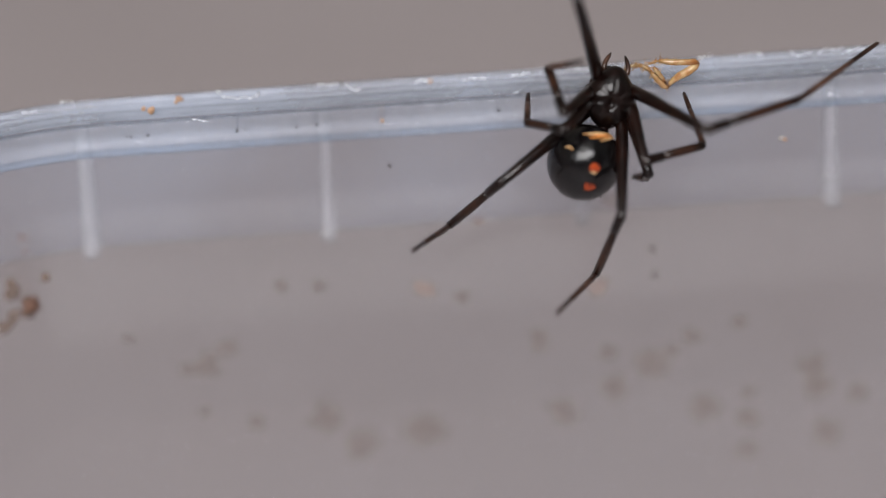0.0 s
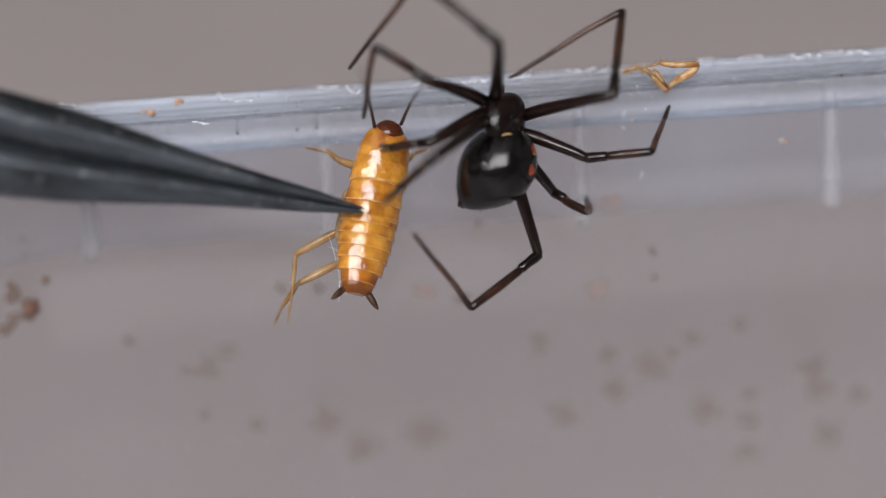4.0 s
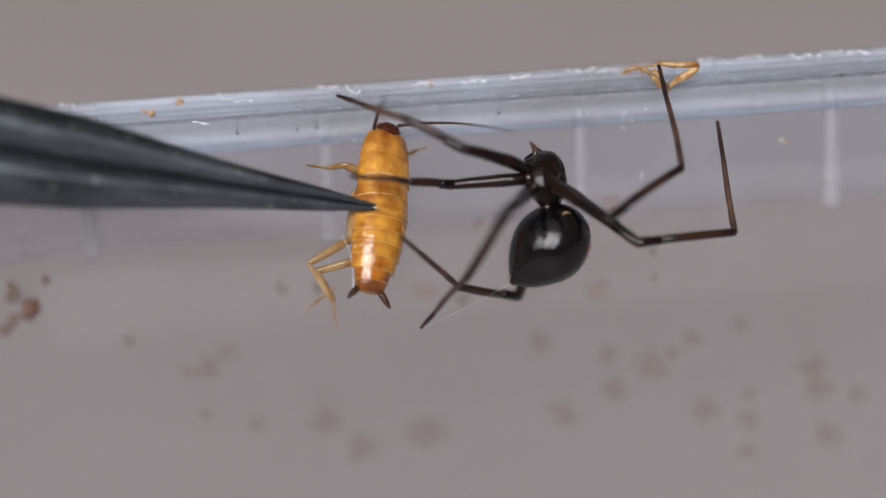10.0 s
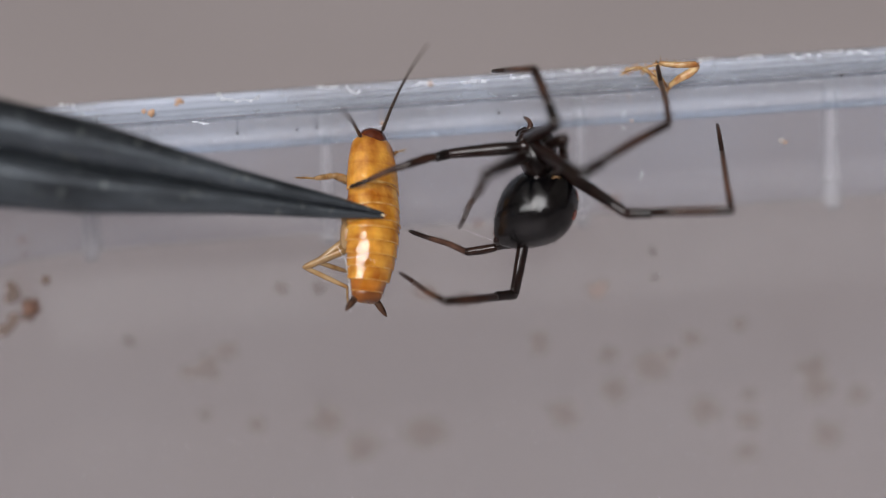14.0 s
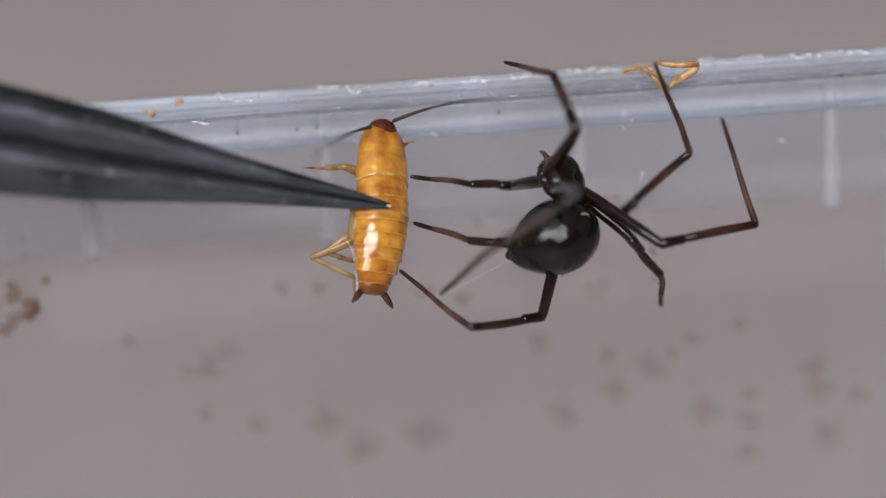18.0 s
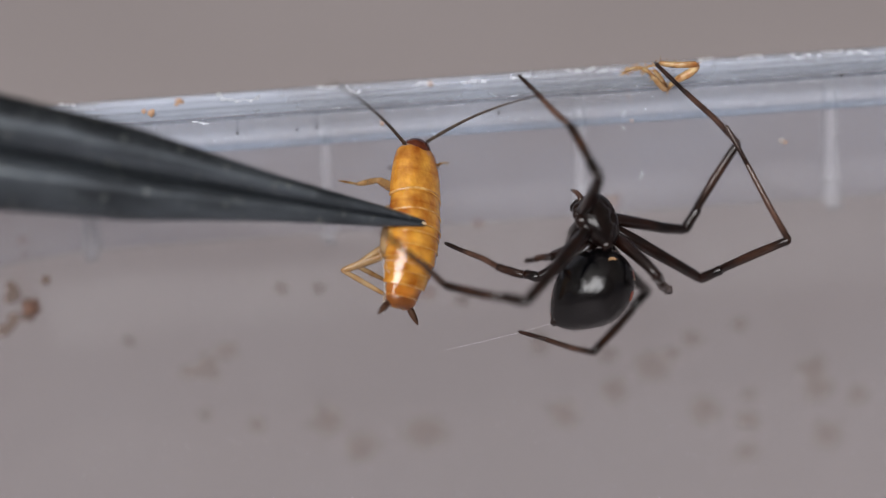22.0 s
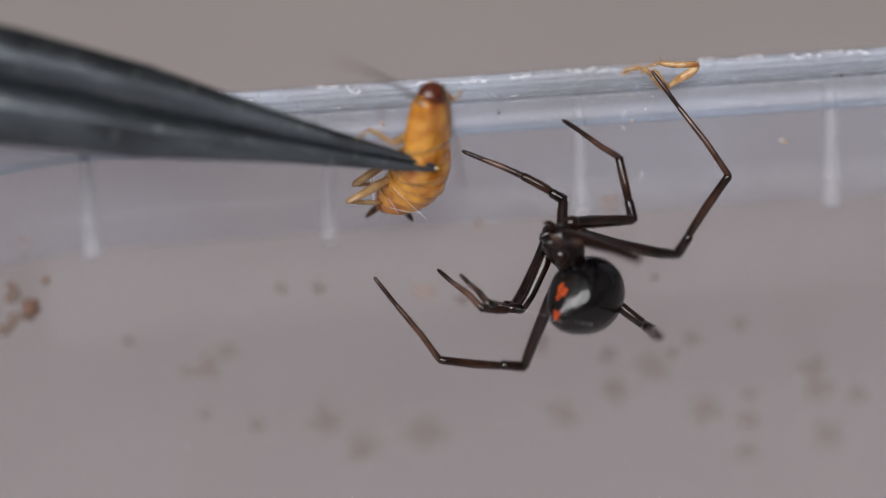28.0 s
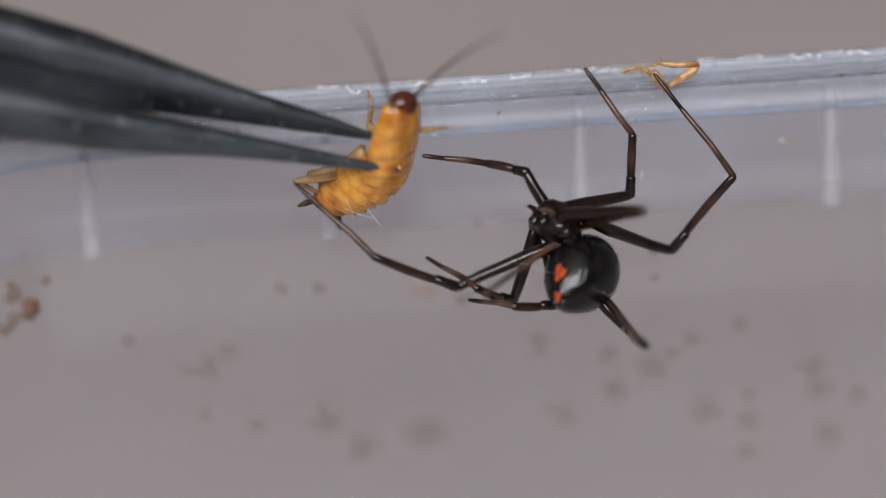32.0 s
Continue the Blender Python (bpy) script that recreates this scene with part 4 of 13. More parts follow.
# ---- movement ----
def motions():
    walk(spider, [(0, pose(0.01182, -0.00287, 0.06353, 35.2, -60.7, 56.0)), (0.5, pose(0.01182, -0.00287, 0.06353, 36.4, -60.1, 54.1)), (1, pose(0.01182, -0.00287, 0.06353, 37.6, -59.4, 52.2)),
        (1.5, pose(0.01190, -0.00287, 0.06352, 39.6, -58.1, 48.7)), (2, pose(0.01197, -0.00287, 0.06352, 41.4, -56.8, 45.4)), (2.5, pose(0.01197, -0.00287, 0.06352, 41.4, -56.8, 45.4)),
        (3, pose(0.01017, -0.00295, 0.06335, 47.3, -47.9, 50.6)), (3.5, pose(0.00733, -0.00307, 0.06309, 57.0, -34.7, 59.6)), (4, pose(0.00449, -0.00319, 0.06283, 67.7, -22.9, 69.9)),
        (4.5, pose(0.00269, -0.00327, 0.06266, 75.2, -16.5, 77.2)), (5, pose(0.00382, -0.00285, 0.06355, 75.2, -16.5, 77.2)), (5.5, pose(0.00279, -0.00367, 0.06158, 77.4, -31.6, 82.7)),
        (6, pose(0.00377, -0.00334, 0.06252, 78.0, -46.9, 88.6)), (6.5, pose(0.00394, -0.00426, 0.06039, 77.0, -38.2, 85.6)), (7, pose(0.00470, -0.00410, 0.06089, 75.6, -29.5, 82.8)),
        (7.5, pose(0.00493, -0.00474, 0.05936, 73.4, -27.9, 93.4)), (8, pose(0.00609, -0.00426, 0.06053, 71.7, -25.9, 103.8)), (8.5, pose(0.00176, -0.00450, 0.05989, 68.7, -33.2, 91.0)),
        (9, pose(0.00679, -0.00481, 0.05937, 67.6, -40.8, 77.4)), (9.5, pose(0.00617, -0.00481, 0.05929, 63.9, -38.9, 83.5)), (10, pose(0.00702, -0.00500, 0.05895, 60.5, -36.6, 89.3)),
        (10.5, pose(0.00665, -0.00514, 0.05863, 66.8, -32.4, 87.5)), (11, pose(0.00637, -0.00521, 0.05851, 72.6, -28.1, 86.4)), (11.5, pose(0.00657, -0.00459, 0.05994, 67.9, -27.8, 82.9)),
        (12, pose(0.00710, -0.00508, 0.05879, 63.3, -27.7, 79.5)), (12.5, pose(0.00737, -0.00510, 0.05875, 65.1, -26.9, 93.4)), (13, pose(0.00714, -0.00482, 0.05934, 67.0, -26.4, 107.3)),
        (13.5, pose(0.00552, -0.00489, 0.05899, 72.2, -27.7, 96.9)), (14, pose(0.00653, -0.00424, 0.06058, 77.6, -28.1, 86.4)), (14.5, pose(0.00644, -0.00427, 0.06051, 77.1, -17.1, 90.5)),
        (15, pose(0.00657, -0.00422, 0.06062, 78.5, -18.7, 86.0)), (15.5, pose(0.00677, -0.00414, 0.06081, 81.0, -20.9, 78.6)), (16, pose(0.00697, -0.00405, 0.06099, 83.9, -22.9, 71.0)),
        (16.5, pose(0.00710, -0.00400, 0.06111, 85.9, -23.9, 66.1)), (17, pose(0.00725, -0.00531, 0.05830, 65.6, -46.7, 85.3)), (17.5, pose(0.00791, -0.00513, 0.05871, 65.6, -46.7, 85.3)),
        (18, pose(0.00816, -0.00507, 0.05880, 46.3, -25.5, 100.3)), (18.5, pose(0.00847, -0.00518, 0.05869, 46.3, -25.5, 100.3)), (19, pose(0.00740, -0.00557, 0.05773, 71.9, -32.2, 87.4)),
        (19.5, pose(0.00842, -0.00549, 0.05822, 71.9, -32.2, 87.4)), (20, pose(0.00571, -0.00597, 0.05687, 40.2, -32.1, 86.0)), (20.5, pose(0.00894, -0.00573, 0.05767, 62.9, -46.9, 88.6)),
        (21, pose(0.00867, -0.00572, 0.05741, 62.9, -46.9, 88.6)), (21.5, pose(0.00858, -0.00557, 0.05763, 55.2, -37.6, 97.8)), (22, pose(0.01026, -0.00627, 0.05623, 50.1, -27.6, 104.5)),
        (22.5, pose(0.00811, -0.00615, 0.05629, 56.3, -34.9, 98.7)), (23, pose(0.00852, -0.00628, 0.05622, 64.1, -41.6, 91.3)), (23.5, pose(0.00830, -0.00624, 0.05652, 64.1, -41.6, 91.3)),
        (24, pose(0.00482, -0.00591, 0.05701, 18.2, -12.9, 74.2)), (24.5, pose(0.00682, -0.00552, 0.05784, 40.3, -20.5, 86.9)), (25, pose(0.00236, -0.00669, 0.05533, 59.7, -41.6, 91.3)),
        (25.5, pose(0.01212, -0.00713, 0.05439, 89.8, -23.8, 76.5)), (26, pose(0.00845, -0.00691, 0.05486, -56.7, -63.4, -106.2)), (26.5, pose(0.00836, -0.00691, 0.05485, -56.5, -61.8, -106.7)),
        (27, pose(0.00822, -0.00691, 0.05485, -56.2, -59.4, -107.4)), (27.5, pose(0.00806, -0.00692, 0.05483, -56.0, -56.6, -108.1)), (28, pose(0.00792, -0.00692, 0.05483, -55.9, -54.2, -108.7)),
        (28.5, pose(0.00783, -0.00693, 0.05482, -55.9, -52.6, -109.1)), (29, pose(0.00769, -0.00702, 0.05462, -38.5, -68.8, -112.4)), (29.5, pose(0.00720, -0.00717, 0.05437, -39.1, -69.2, -115.7)),
        (30, pose(0.00572, -0.00683, 0.05503, -39.6, -69.7, -119.0)), (30.5, pose(0.00773, -0.00628, 0.05638, -22.6, -65.9, -120.9)), (31, pose(0.00715, -0.00620, 0.05638, -8.0, -62.1, -120.2)),
        (31.5, pose(0.00719, -0.00611, 0.05655, -1.1, -59.1, -128.5)), (32, pose(0.00757, -0.00632, 0.05612, 4.4, -55.6, -135.3))])
    walk(abdomen, [(0, pose(-0.00462, 0.00083, -0.00007, -17.5, 69.2, 170.5)), (0.5, pose(-0.00462, 0.00075, -0.00006, -18.7, 69.0, 170.4)), (1, pose(-0.00462, 0.00066, -0.00004, -20.0, 69.0, 170.5)),
        (1.5, pose(-0.00466, 0.00055, -0.00003, -22.6, 68.7, 170.3)), (2, pose(-0.00470, 0.00044, -0.00002, -25.1, 68.4, 170.1)), (2.5, pose(-0.00470, 0.00044, -0.00002, -25.1, 68.4, 170.1)),
        (3, pose(-0.00429, -0.00020, -0.00065, -5.3, 39.8, -175.1)), (3.5, pose(-0.00341, -0.00120, -0.00107, -9.5, 44.4, -168.2)), (4, pose(-0.00248, -0.00195, -0.00083, -11.3, 45.8, -158.3)),
        (4.5, pose(-0.00198, -0.00221, -0.00042, -11.4, 44.7, -151.3)), (5, pose(-0.00198, -0.00221, -0.00042, -11.4, 44.7, -151.3)), (5.5, pose(-0.00398, -0.00283, 0.00020, -6.7, 47.7, -165.1)),
        (6, pose(-0.00437, -0.00131, -0.00069, -1.5, 52.0, -178.1)), (6.5, pose(-0.00351, -0.00192, 0.00032, -5.4, 50.3, -171.7)), (7, pose(-0.00352, -0.00264, -0.00007, -9.1, 48.9, -164.9)),
        (7.5, pose(-0.00338, -0.00261, 0.00011, 3.4, 49.0, -154.2)), (8, pose(-0.00360, -0.00272, -0.00055, 15.7, 47.5, -144.8)), (8.5, pose(-0.00440, -0.00260, -0.00087, -7.6, 48.9, -167.2)),
        (9, pose(-0.00383, -0.00180, -0.00029, -27.6, 44.1, 170.9)), (9.5, pose(-0.00399, -0.00250, 0.00045, -26.0, 46.9, 173.5)), (10, pose(-0.00381, -0.00186, -0.00090, -24.0, 49.7, 176.4)),
        (10.5, pose(-0.00336, -0.00244, 0.00028, -14.2, 48.0, -170.8)), (11, pose(-0.00347, -0.00254, -0.00065, -5.5, 45.0, -159.1)), (11.5, pose(-0.00294, -0.00246, -0.00011, -16.3, 46.2, -166.4)),
        (12, pose(-0.00321, -0.00272, -0.00038, -27.5, 46.3, -174.3)), (12.5, pose(-0.00338, -0.00280, 0.00002, -8.4, 60.4, -155.5)), (13, pose(-0.00314, -0.00226, -0.00022, 30.0, 65.2, -117.1)),
        (13.5, pose(-0.00368, -0.00263, -0.00112, 8.5, 61.1, -143.1)), (14, pose(-0.00289, -0.00212, -0.00047, -2.9, 53.0, -160.0)), (14.5, pose(-0.00213, -0.00230, -0.00052, 34.6, 71.2, -94.6)),
        (15, pose(-0.00218, -0.00215, -0.00072, 13.9, 70.6, -119.0)), (15.5, pose(-0.00233, -0.00190, -0.00102, -8.7, 64.4, -148.0)), (16, pose(-0.00259, -0.00166, -0.00129, -18.4, 55.1, -164.4)),
        (16.5, pose(-0.00280, -0.00150, -0.00144, -20.7, 48.7, -171.4)), (17, pose(-0.00401, -0.00064, -0.00160, -51.6, 60.5, 134.5)), (17.5, pose(-0.00422, -0.00169, -0.00116, -51.6, 60.5, 134.5)),
        (18, pose(-0.00270, -0.00119, -0.00224, -93.8, 63.7, 109.0)), (18.5, pose(-0.00330, -0.00147, -0.00229, -93.8, 63.7, 109.0)), (19, pose(-0.00340, -0.00193, -0.00111, -16.0, 58.7, -176.5)),
        (19.5, pose(-0.00365, -0.00200, -0.00010, -16.0, 58.7, -176.5)), (20, pose(-0.00326, -0.00007, -0.00254, -101.3, 40.6, 100.5)), (20.5, pose(-0.00452, -0.00126, -0.00117, -36.0, 56.3, 150.6)),
        (21, pose(-0.00440, -0.00084, -0.00146, -36.0, 56.3, 150.6)), (21.5, pose(-0.00459, -0.00130, -0.00262, -39.2, 61.7, 154.8)), (22, pose(-0.00339, -0.00156, -0.00248, -40.5, 67.8, 160.1)),
        (22.5, pose(-0.00400, -0.00170, -0.00166, -28.7, 60.8, 167.8)), (23, pose(-0.00417, -0.00137, -0.00133, -20.6, 53.5, 171.6)), (23.5, pose(-0.00473, -0.00174, -0.00130, -20.6, 53.5, 171.6)),
        (24, pose(-0.00215, 0.00123, -0.00240, -122.7, -2.2, 91.6)), (24.5, pose(-0.00271, -0.00129, -0.00234, -116.7, 40.3, 95.3)), (25, pose(-0.00358, -0.00043, -0.00241, -54.7, 65.9, 139.1)),
        (25.5, pose(-0.00331, -0.00290, 0.00021, 4.5, 51.8, -126.9)), (26, pose(-0.00232, 0.00266, -0.00094, -87.3, 64.8, 64.2)), (26.5, pose(-0.00224, 0.00273, -0.00078, -94.9, 56.2, 61.8)),
        (27, pose(-0.00213, 0.00283, -0.00052, -95.0, 52.8, 60.8)), (27.5, pose(-0.00201, 0.00295, -0.00023, -96.3, 50.3, 58.1)), (28, pose(-0.00192, 0.00304, 0.00004, -96.2, 49.5, 55.9)),
        (28.5, pose(-0.00187, 0.00310, 0.00020, -94.8, 49.8, 54.7)), (29, pose(-0.00250, 0.00235, -0.00068, -92.6, 77.7, 63.2)), (29.5, pose(-0.00265, 0.00230, -0.00093, -87.5, 79.2, 66.0)),
        (30, pose(-0.00254, 0.00219, -0.00069, -85.1, 77.7, 68.7)), (30.5, pose(-0.00251, 0.00214, -0.00125, -130.5, 77.8, 30.2)), (31, pose(-0.00229, 0.00187, -0.00167, -165.2, 75.3, 1.5)),
        (31.5, pose(-0.00255, 0.00131, -0.00273, -153.2, 72.6, 17.3)), (32, pose(-0.00256, 0.00192, -0.00173, -147.1, 68.8, 28.5))])
    walk(LEGS['L1'][0], [(0, pose(0.00090, 0.00094, -0.00030, 0.0, -51.2, 38.7)), (0.5, pose(0.00090, 0.00094, -0.00030, -2.7, -50.3, 43.7)), (1, pose(0.00090, 0.00094, -0.00030, -5.3, -49.5, 48.5)),
        (1.5, pose(0.00090, 0.00094, -0.00030, 3.0, -52.4, 40.5)), (2, pose(0.00090, 0.00094, -0.00030, 12.5, -54.5, 31.4)), (2.5, pose(0.00090, 0.00094, -0.00030, 12.5, -54.5, 31.4)),
        (3, pose(0.00090, 0.00094, -0.00030, -6.3, -43.6, 49.0)), (3.5, pose(0.00090, 0.00094, -0.00030, -26.7, -29.9, 63.2)), (4, pose(0.00090, 0.00094, -0.00030, -61.8, -36.6, 112.1)),
        (4.5, pose(0.00090, 0.00094, -0.00030, -64.5, -16.7, 113.1)), (5, pose(0.00090, 0.00094, -0.00030, -64.7, -15.9, 114.0)), (5.5, pose(0.00090, 0.00094, -0.00030, -68.0, -4.5, 127.4)),
        (6, pose(0.00090, 0.00094, -0.00030, -68.3, -28.8, 81.5)), (6.5, pose(0.00090, 0.00094, -0.00030, -124.3, -39.0, 173.7)), (7, pose(0.00090, 0.00094, -0.00030, -57.4, -29.4, 80.4)),
        (7.5, pose(0.00090, 0.00094, -0.00030, -130.4, -33.2, 178.0)), (8, pose(0.00090, 0.00094, -0.00030, -101.1, -43.9, 122.4)), (8.5, pose(0.00090, 0.00094, -0.00030, -56.6, -50.5, 70.6)),
        (9, pose(0.00090, 0.00094, -0.00030, -152.3, -50.1, -179.7)), (9.5, pose(0.00090, 0.00094, -0.00030, -158.2, -39.7, -170.7)), (10, pose(0.00090, 0.00094, -0.00030, -147.5, -40.6, 172.8)),
        (10.5, pose(0.00090, 0.00094, -0.00030, -137.7, -39.0, 168.3)), (11, pose(0.00090, 0.00094, -0.00030, -134.1, -42.5, 173.1)), (11.5, pose(0.00090, 0.00094, -0.00030, -136.7, -40.3, 172.0)),
        (12, pose(0.00090, 0.00094, -0.00030, -146.3, -50.7, -179.1)), (12.5, pose(0.00090, 0.00094, -0.00030, -138.7, -39.9, 173.0)), (13, pose(0.00090, 0.00094, -0.00030, -130.8, -24.4, 162.3)),
        (13.5, pose(0.00090, 0.00094, -0.00030, -124.1, -37.1, 156.7)), (14, pose(0.00090, 0.00094, -0.00030, -118.8, -30.2, 154.9)), (14.5, pose(0.00090, 0.00094, -0.00030, -120.1, -26.4, 165.6)),
        (15, pose(0.00090, 0.00094, -0.00030, -117.9, -24.4, 162.7)), (15.5, pose(0.00090, 0.00094, -0.00030, -116.3, -37.4, 162.4)), (16, pose(0.00090, 0.00094, -0.00030, -111.5, -45.6, 157.0)),
        (16.5, pose(0.00090, 0.00094, -0.00030, -106.8, -40.5, 151.8)), (17, pose(0.00090, 0.00094, -0.00030, -137.8, -52.1, 156.4)), (17.5, pose(0.00090, 0.00094, -0.00030, 153.5, -16.5, -102.5)),
        (18, pose(0.00090, 0.00094, -0.00030, 158.7, 1.1, -88.9)), (18.5, pose(0.00090, 0.00094, -0.00030, 153.4, -5.7, -97.3)), (19, pose(0.00090, 0.00094, -0.00030, 144.6, -28.3, -87.0)),
        (19.5, pose(0.00090, 0.00094, -0.00030, 147.6, -31.6, -93.3)), (20, pose(0.00090, 0.00094, -0.00030, 145.1, -11.6, -87.6)), (20.5, pose(0.00090, 0.00094, -0.00030, 141.9, -21.7, -96.3)),
        (21, pose(0.00090, 0.00094, -0.00030, 136.8, -19.5, -96.7)), (21.5, pose(0.00090, 0.00094, -0.00030, 149.0, -17.8, -99.7)), (22, pose(0.00090, 0.00094, -0.00030, 159.0, -26.8, -96.1)),
        (22.5, pose(0.00090, 0.00094, -0.00030, 152.1, -26.9, -99.8)), (23, pose(0.00090, 0.00094, -0.00030, 141.3, -26.2, -94.7)), (23.5, pose(0.00090, 0.00094, -0.00030, 152.7, -27.8, -97.6)),
        (24, pose(0.00090, 0.00094, -0.00030, 160.7, 15.8, -66.9)), (24.5, pose(0.00090, 0.00094, -0.00030, 156.1, -11.7, -95.7)), (25, pose(0.00090, 0.00094, -0.00030, 136.9, -33.9, -85.1)),
        (25.5, pose(0.00090, 0.00094, -0.00030, 130.6, -56.3, -67.2)), (26, pose(0.00090, 0.00094, -0.00030, -164.8, -65.1, 142.6)), (26.5, pose(0.00029, 0.00027, 0.00026, -176.5, -60.9, 154.2)),
        (27, pose(0.00048, 0.00024, 0.00065, 173.9, -54.9, 162.8)), (27.5, pose(0.00064, 0.00019, 0.00105, 167.8, -48.5, 167.5)), (28, pose(0.00079, 0.00013, 0.00145, 164.0, -42.4, 169.9)),
        (28.5, pose(0.00092, 0.00006, 0.00186, 162.1, -37.4, 170.9)), (29, pose(0.00134, 0.00083, 0.00193, -179.3, -42.0, 173.2)), (29.5, pose(0.00131, 0.00073, 0.00199, 175.1, -43.4, 178.1)),
        (30, pose(0.00128, 0.00064, 0.00205, 178.4, -42.8, 174.2)), (30.5, pose(0.00091, 0.00108, 0.00163, -164.9, -29.2, 164.8)), (31, pose(0.00061, 0.00136, 0.00111, -148.7, -21.6, 153.7)),
        (31.5, pose(0.00049, 0.00133, 0.00113, -149.0, -17.0, 155.1)), (32, pose(0.00039, 0.00129, 0.00113, -151.2, -18.6, 158.8))])
    walk(LEGS['L1'][1], [(0, pose(0.00506, 0.00427, 0.00630, 0.0, 42.3, 9.4)), (0.5, pose(0.00482, 0.00468, 0.00623, 2.6, 42.4, 13.9)), (1, pose(0.00456, 0.00507, 0.00615, 5.2, 42.2, 18.3)),
        (1.5, pose(0.00484, 0.00430, 0.00642, 4.2, 43.4, 18.1)), (2, pose(0.00511, 0.00351, 0.00661, 3.3, 43.9, 17.9)), (2.5, pose(0.00511, 0.00351, 0.00661, 3.3, 43.9, 17.9)),
        (3, pose(0.00494, 0.00557, 0.00555, -12.7, 60.8, 12.6)), (3.5, pose(0.00423, 0.00751, 0.00392, -36.9, 39.2, 1.8)), (4, pose(-0.00166, 0.00725, 0.00476, -11.0, 39.1, 59.4)),
        (4.5, pose(-0.00228, 0.00842, 0.00214, -22.8, 80.1, 64.5)), (5, pose(-0.00242, 0.00839, 0.00202, -25.3, 80.1, 61.9)), (5.5, pose(-0.00423, 0.00766, 0.00036, -91.8, 37.8, -34.2)),
        (6, pose(0.00201, 0.00829, 0.00379, -90.1, 15.6, -40.1)), (6.5, pose(-0.00565, 0.00166, 0.00504, -91.0, -30.8, -8.7)), (7, pose(0.00214, 0.00823, 0.00386, -85.4, 21.1, -22.0)),
        (7.5, pose(-0.00619, 0.00119, 0.00435, -132.1, -42.6, 35.8)), (8, pose(-0.00237, 0.00611, 0.00558, -150.9, -43.5, 10.0)), (8.5, pose(0.00270, 0.00603, 0.00624, -126.0, 11.6, -40.5)),
        (9, pose(-0.00454, 0.00091, 0.00620, -125.3, -33.4, -14.7)), (9.5, pose(-0.00554, -0.00011, 0.00512, -112.5, -36.7, -35.6)), (10, pose(-0.00548, 0.00175, 0.00522, -107.2, -34.1, -42.1)),
        (10.5, pose(-0.00555, 0.00228, 0.00504, -112.2, -50.9, -34.3)), (11, pose(-0.00531, 0.00169, 0.00543, -121.0, -49.4, -21.8)), (11.5, pose(-0.00550, 0.00184, 0.00519, -111.9, -42.9, -28.8)),
        (12, pose(-0.00447, 0.00085, 0.00626, -111.4, -40.7, -23.4)), (12.5, pose(-0.00555, 0.00174, 0.00514, -120.2, -52.4, -19.1)), (13, pose(-0.00645, 0.00329, 0.00321, -116.5, -64.9, -29.6)),
        (13.5, pose(-0.00531, 0.00361, 0.00481, -127.9, -66.1, -17.0)), (14, pose(-0.00574, 0.00405, 0.00396, -126.6, -54.0, -18.5)), (14.5, pose(-0.00645, 0.00284, 0.00347, -124.4, -62.8, -10.8)),
        (15, pose(-0.00647, 0.00324, 0.00320, -98.4, -73.1, -38.6)), (15.5, pose(-0.00551, 0.00298, 0.00486, -80.1, -43.0, -69.7)), (16, pose(-0.00456, 0.00326, 0.00576, -100.1, -20.9, -35.9)),
        (16.5, pose(-0.00478, 0.00398, 0.00521, -109.9, -26.1, -20.2)), (17, pose(-0.00387, 0.00303, 0.00639, -101.1, -25.3, -40.3)), (17.5, pose(-0.00086, -0.00700, 0.00210, -164.7, -60.8, 47.6)),
        (18, pose(0.00107, -0.00754, -0.00046, -158.4, -84.7, 42.7)), (18.5, pose(-0.00017, -0.00743, 0.00054, 169.7, -78.6, 74.9)), (19, pose(0.00130, -0.00652, 0.00372, -152.5, -61.2, 34.3)),
        (19.5, pose(0.00049, -0.00627, 0.00415, -111.2, -46.8, -3.3)), (20, pose(0.00125, -0.00736, 0.00140, -79.1, -42.0, -32.5)), (20.5, pose(0.00004, -0.00689, 0.00284, -115.0, -50.0, -2.3)),
        (21, pose(-0.00003, -0.00700, 0.00253, -129.0, -48.2, -1.3)), (21.5, pose(-0.00046, -0.00702, 0.00229, -133.5, -59.2, 9.7)), (22, pose(0.00010, -0.00659, 0.00352, -133.6, -62.9, 14.1)),
        (22.5, pose(-0.00038, -0.00652, 0.00353, -132.1, -57.8, 8.7)), (23, pose(0.00029, -0.00664, 0.00345, -135.4, -49.1, 8.3)), (23.5, pose(-0.00009, -0.00650, 0.00365, -107.0, -49.7, 7.9)),
        (24, pose(0.00411, -0.00657, -0.00260, -21.3, -55.5, -62.5)), (24.5, pose(0.00008, -0.00732, 0.00142, -75.4, -51.5, -25.7)), (25, pose(0.00151, -0.00607, 0.00443, -116.7, -58.8, -10.6)),
        (25.5, pose(0.00273, -0.00340, 0.00675, -167.8, -10.5, 64.8)), (26, pose(-0.00193, 0.00311, 0.00739, 157.4, -36.8, -6.3)), (26.5, pose(-0.00343, 0.00206, 0.00767, 158.3, -39.3, -8.7)),
        (27, pose(-0.00418, 0.00168, 0.00759, 159.2, -42.1, -10.9)), (27.5, pose(-0.00485, 0.00140, 0.00740, 159.8, -44.9, -13.0)), (28, pose(-0.00538, 0.00123, 0.00717, 160.4, -47.3, -14.8)),
        (28.5, pose(-0.00574, 0.00113, 0.00700, 160.8, -49.0, -16.1)), (29, pose(-0.00492, 0.00158, 0.00760, 140.6, -39.1, 11.0)), (29.5, pose(-0.00485, 0.00094, 0.00782, 154.5, -53.1, -2.8)),
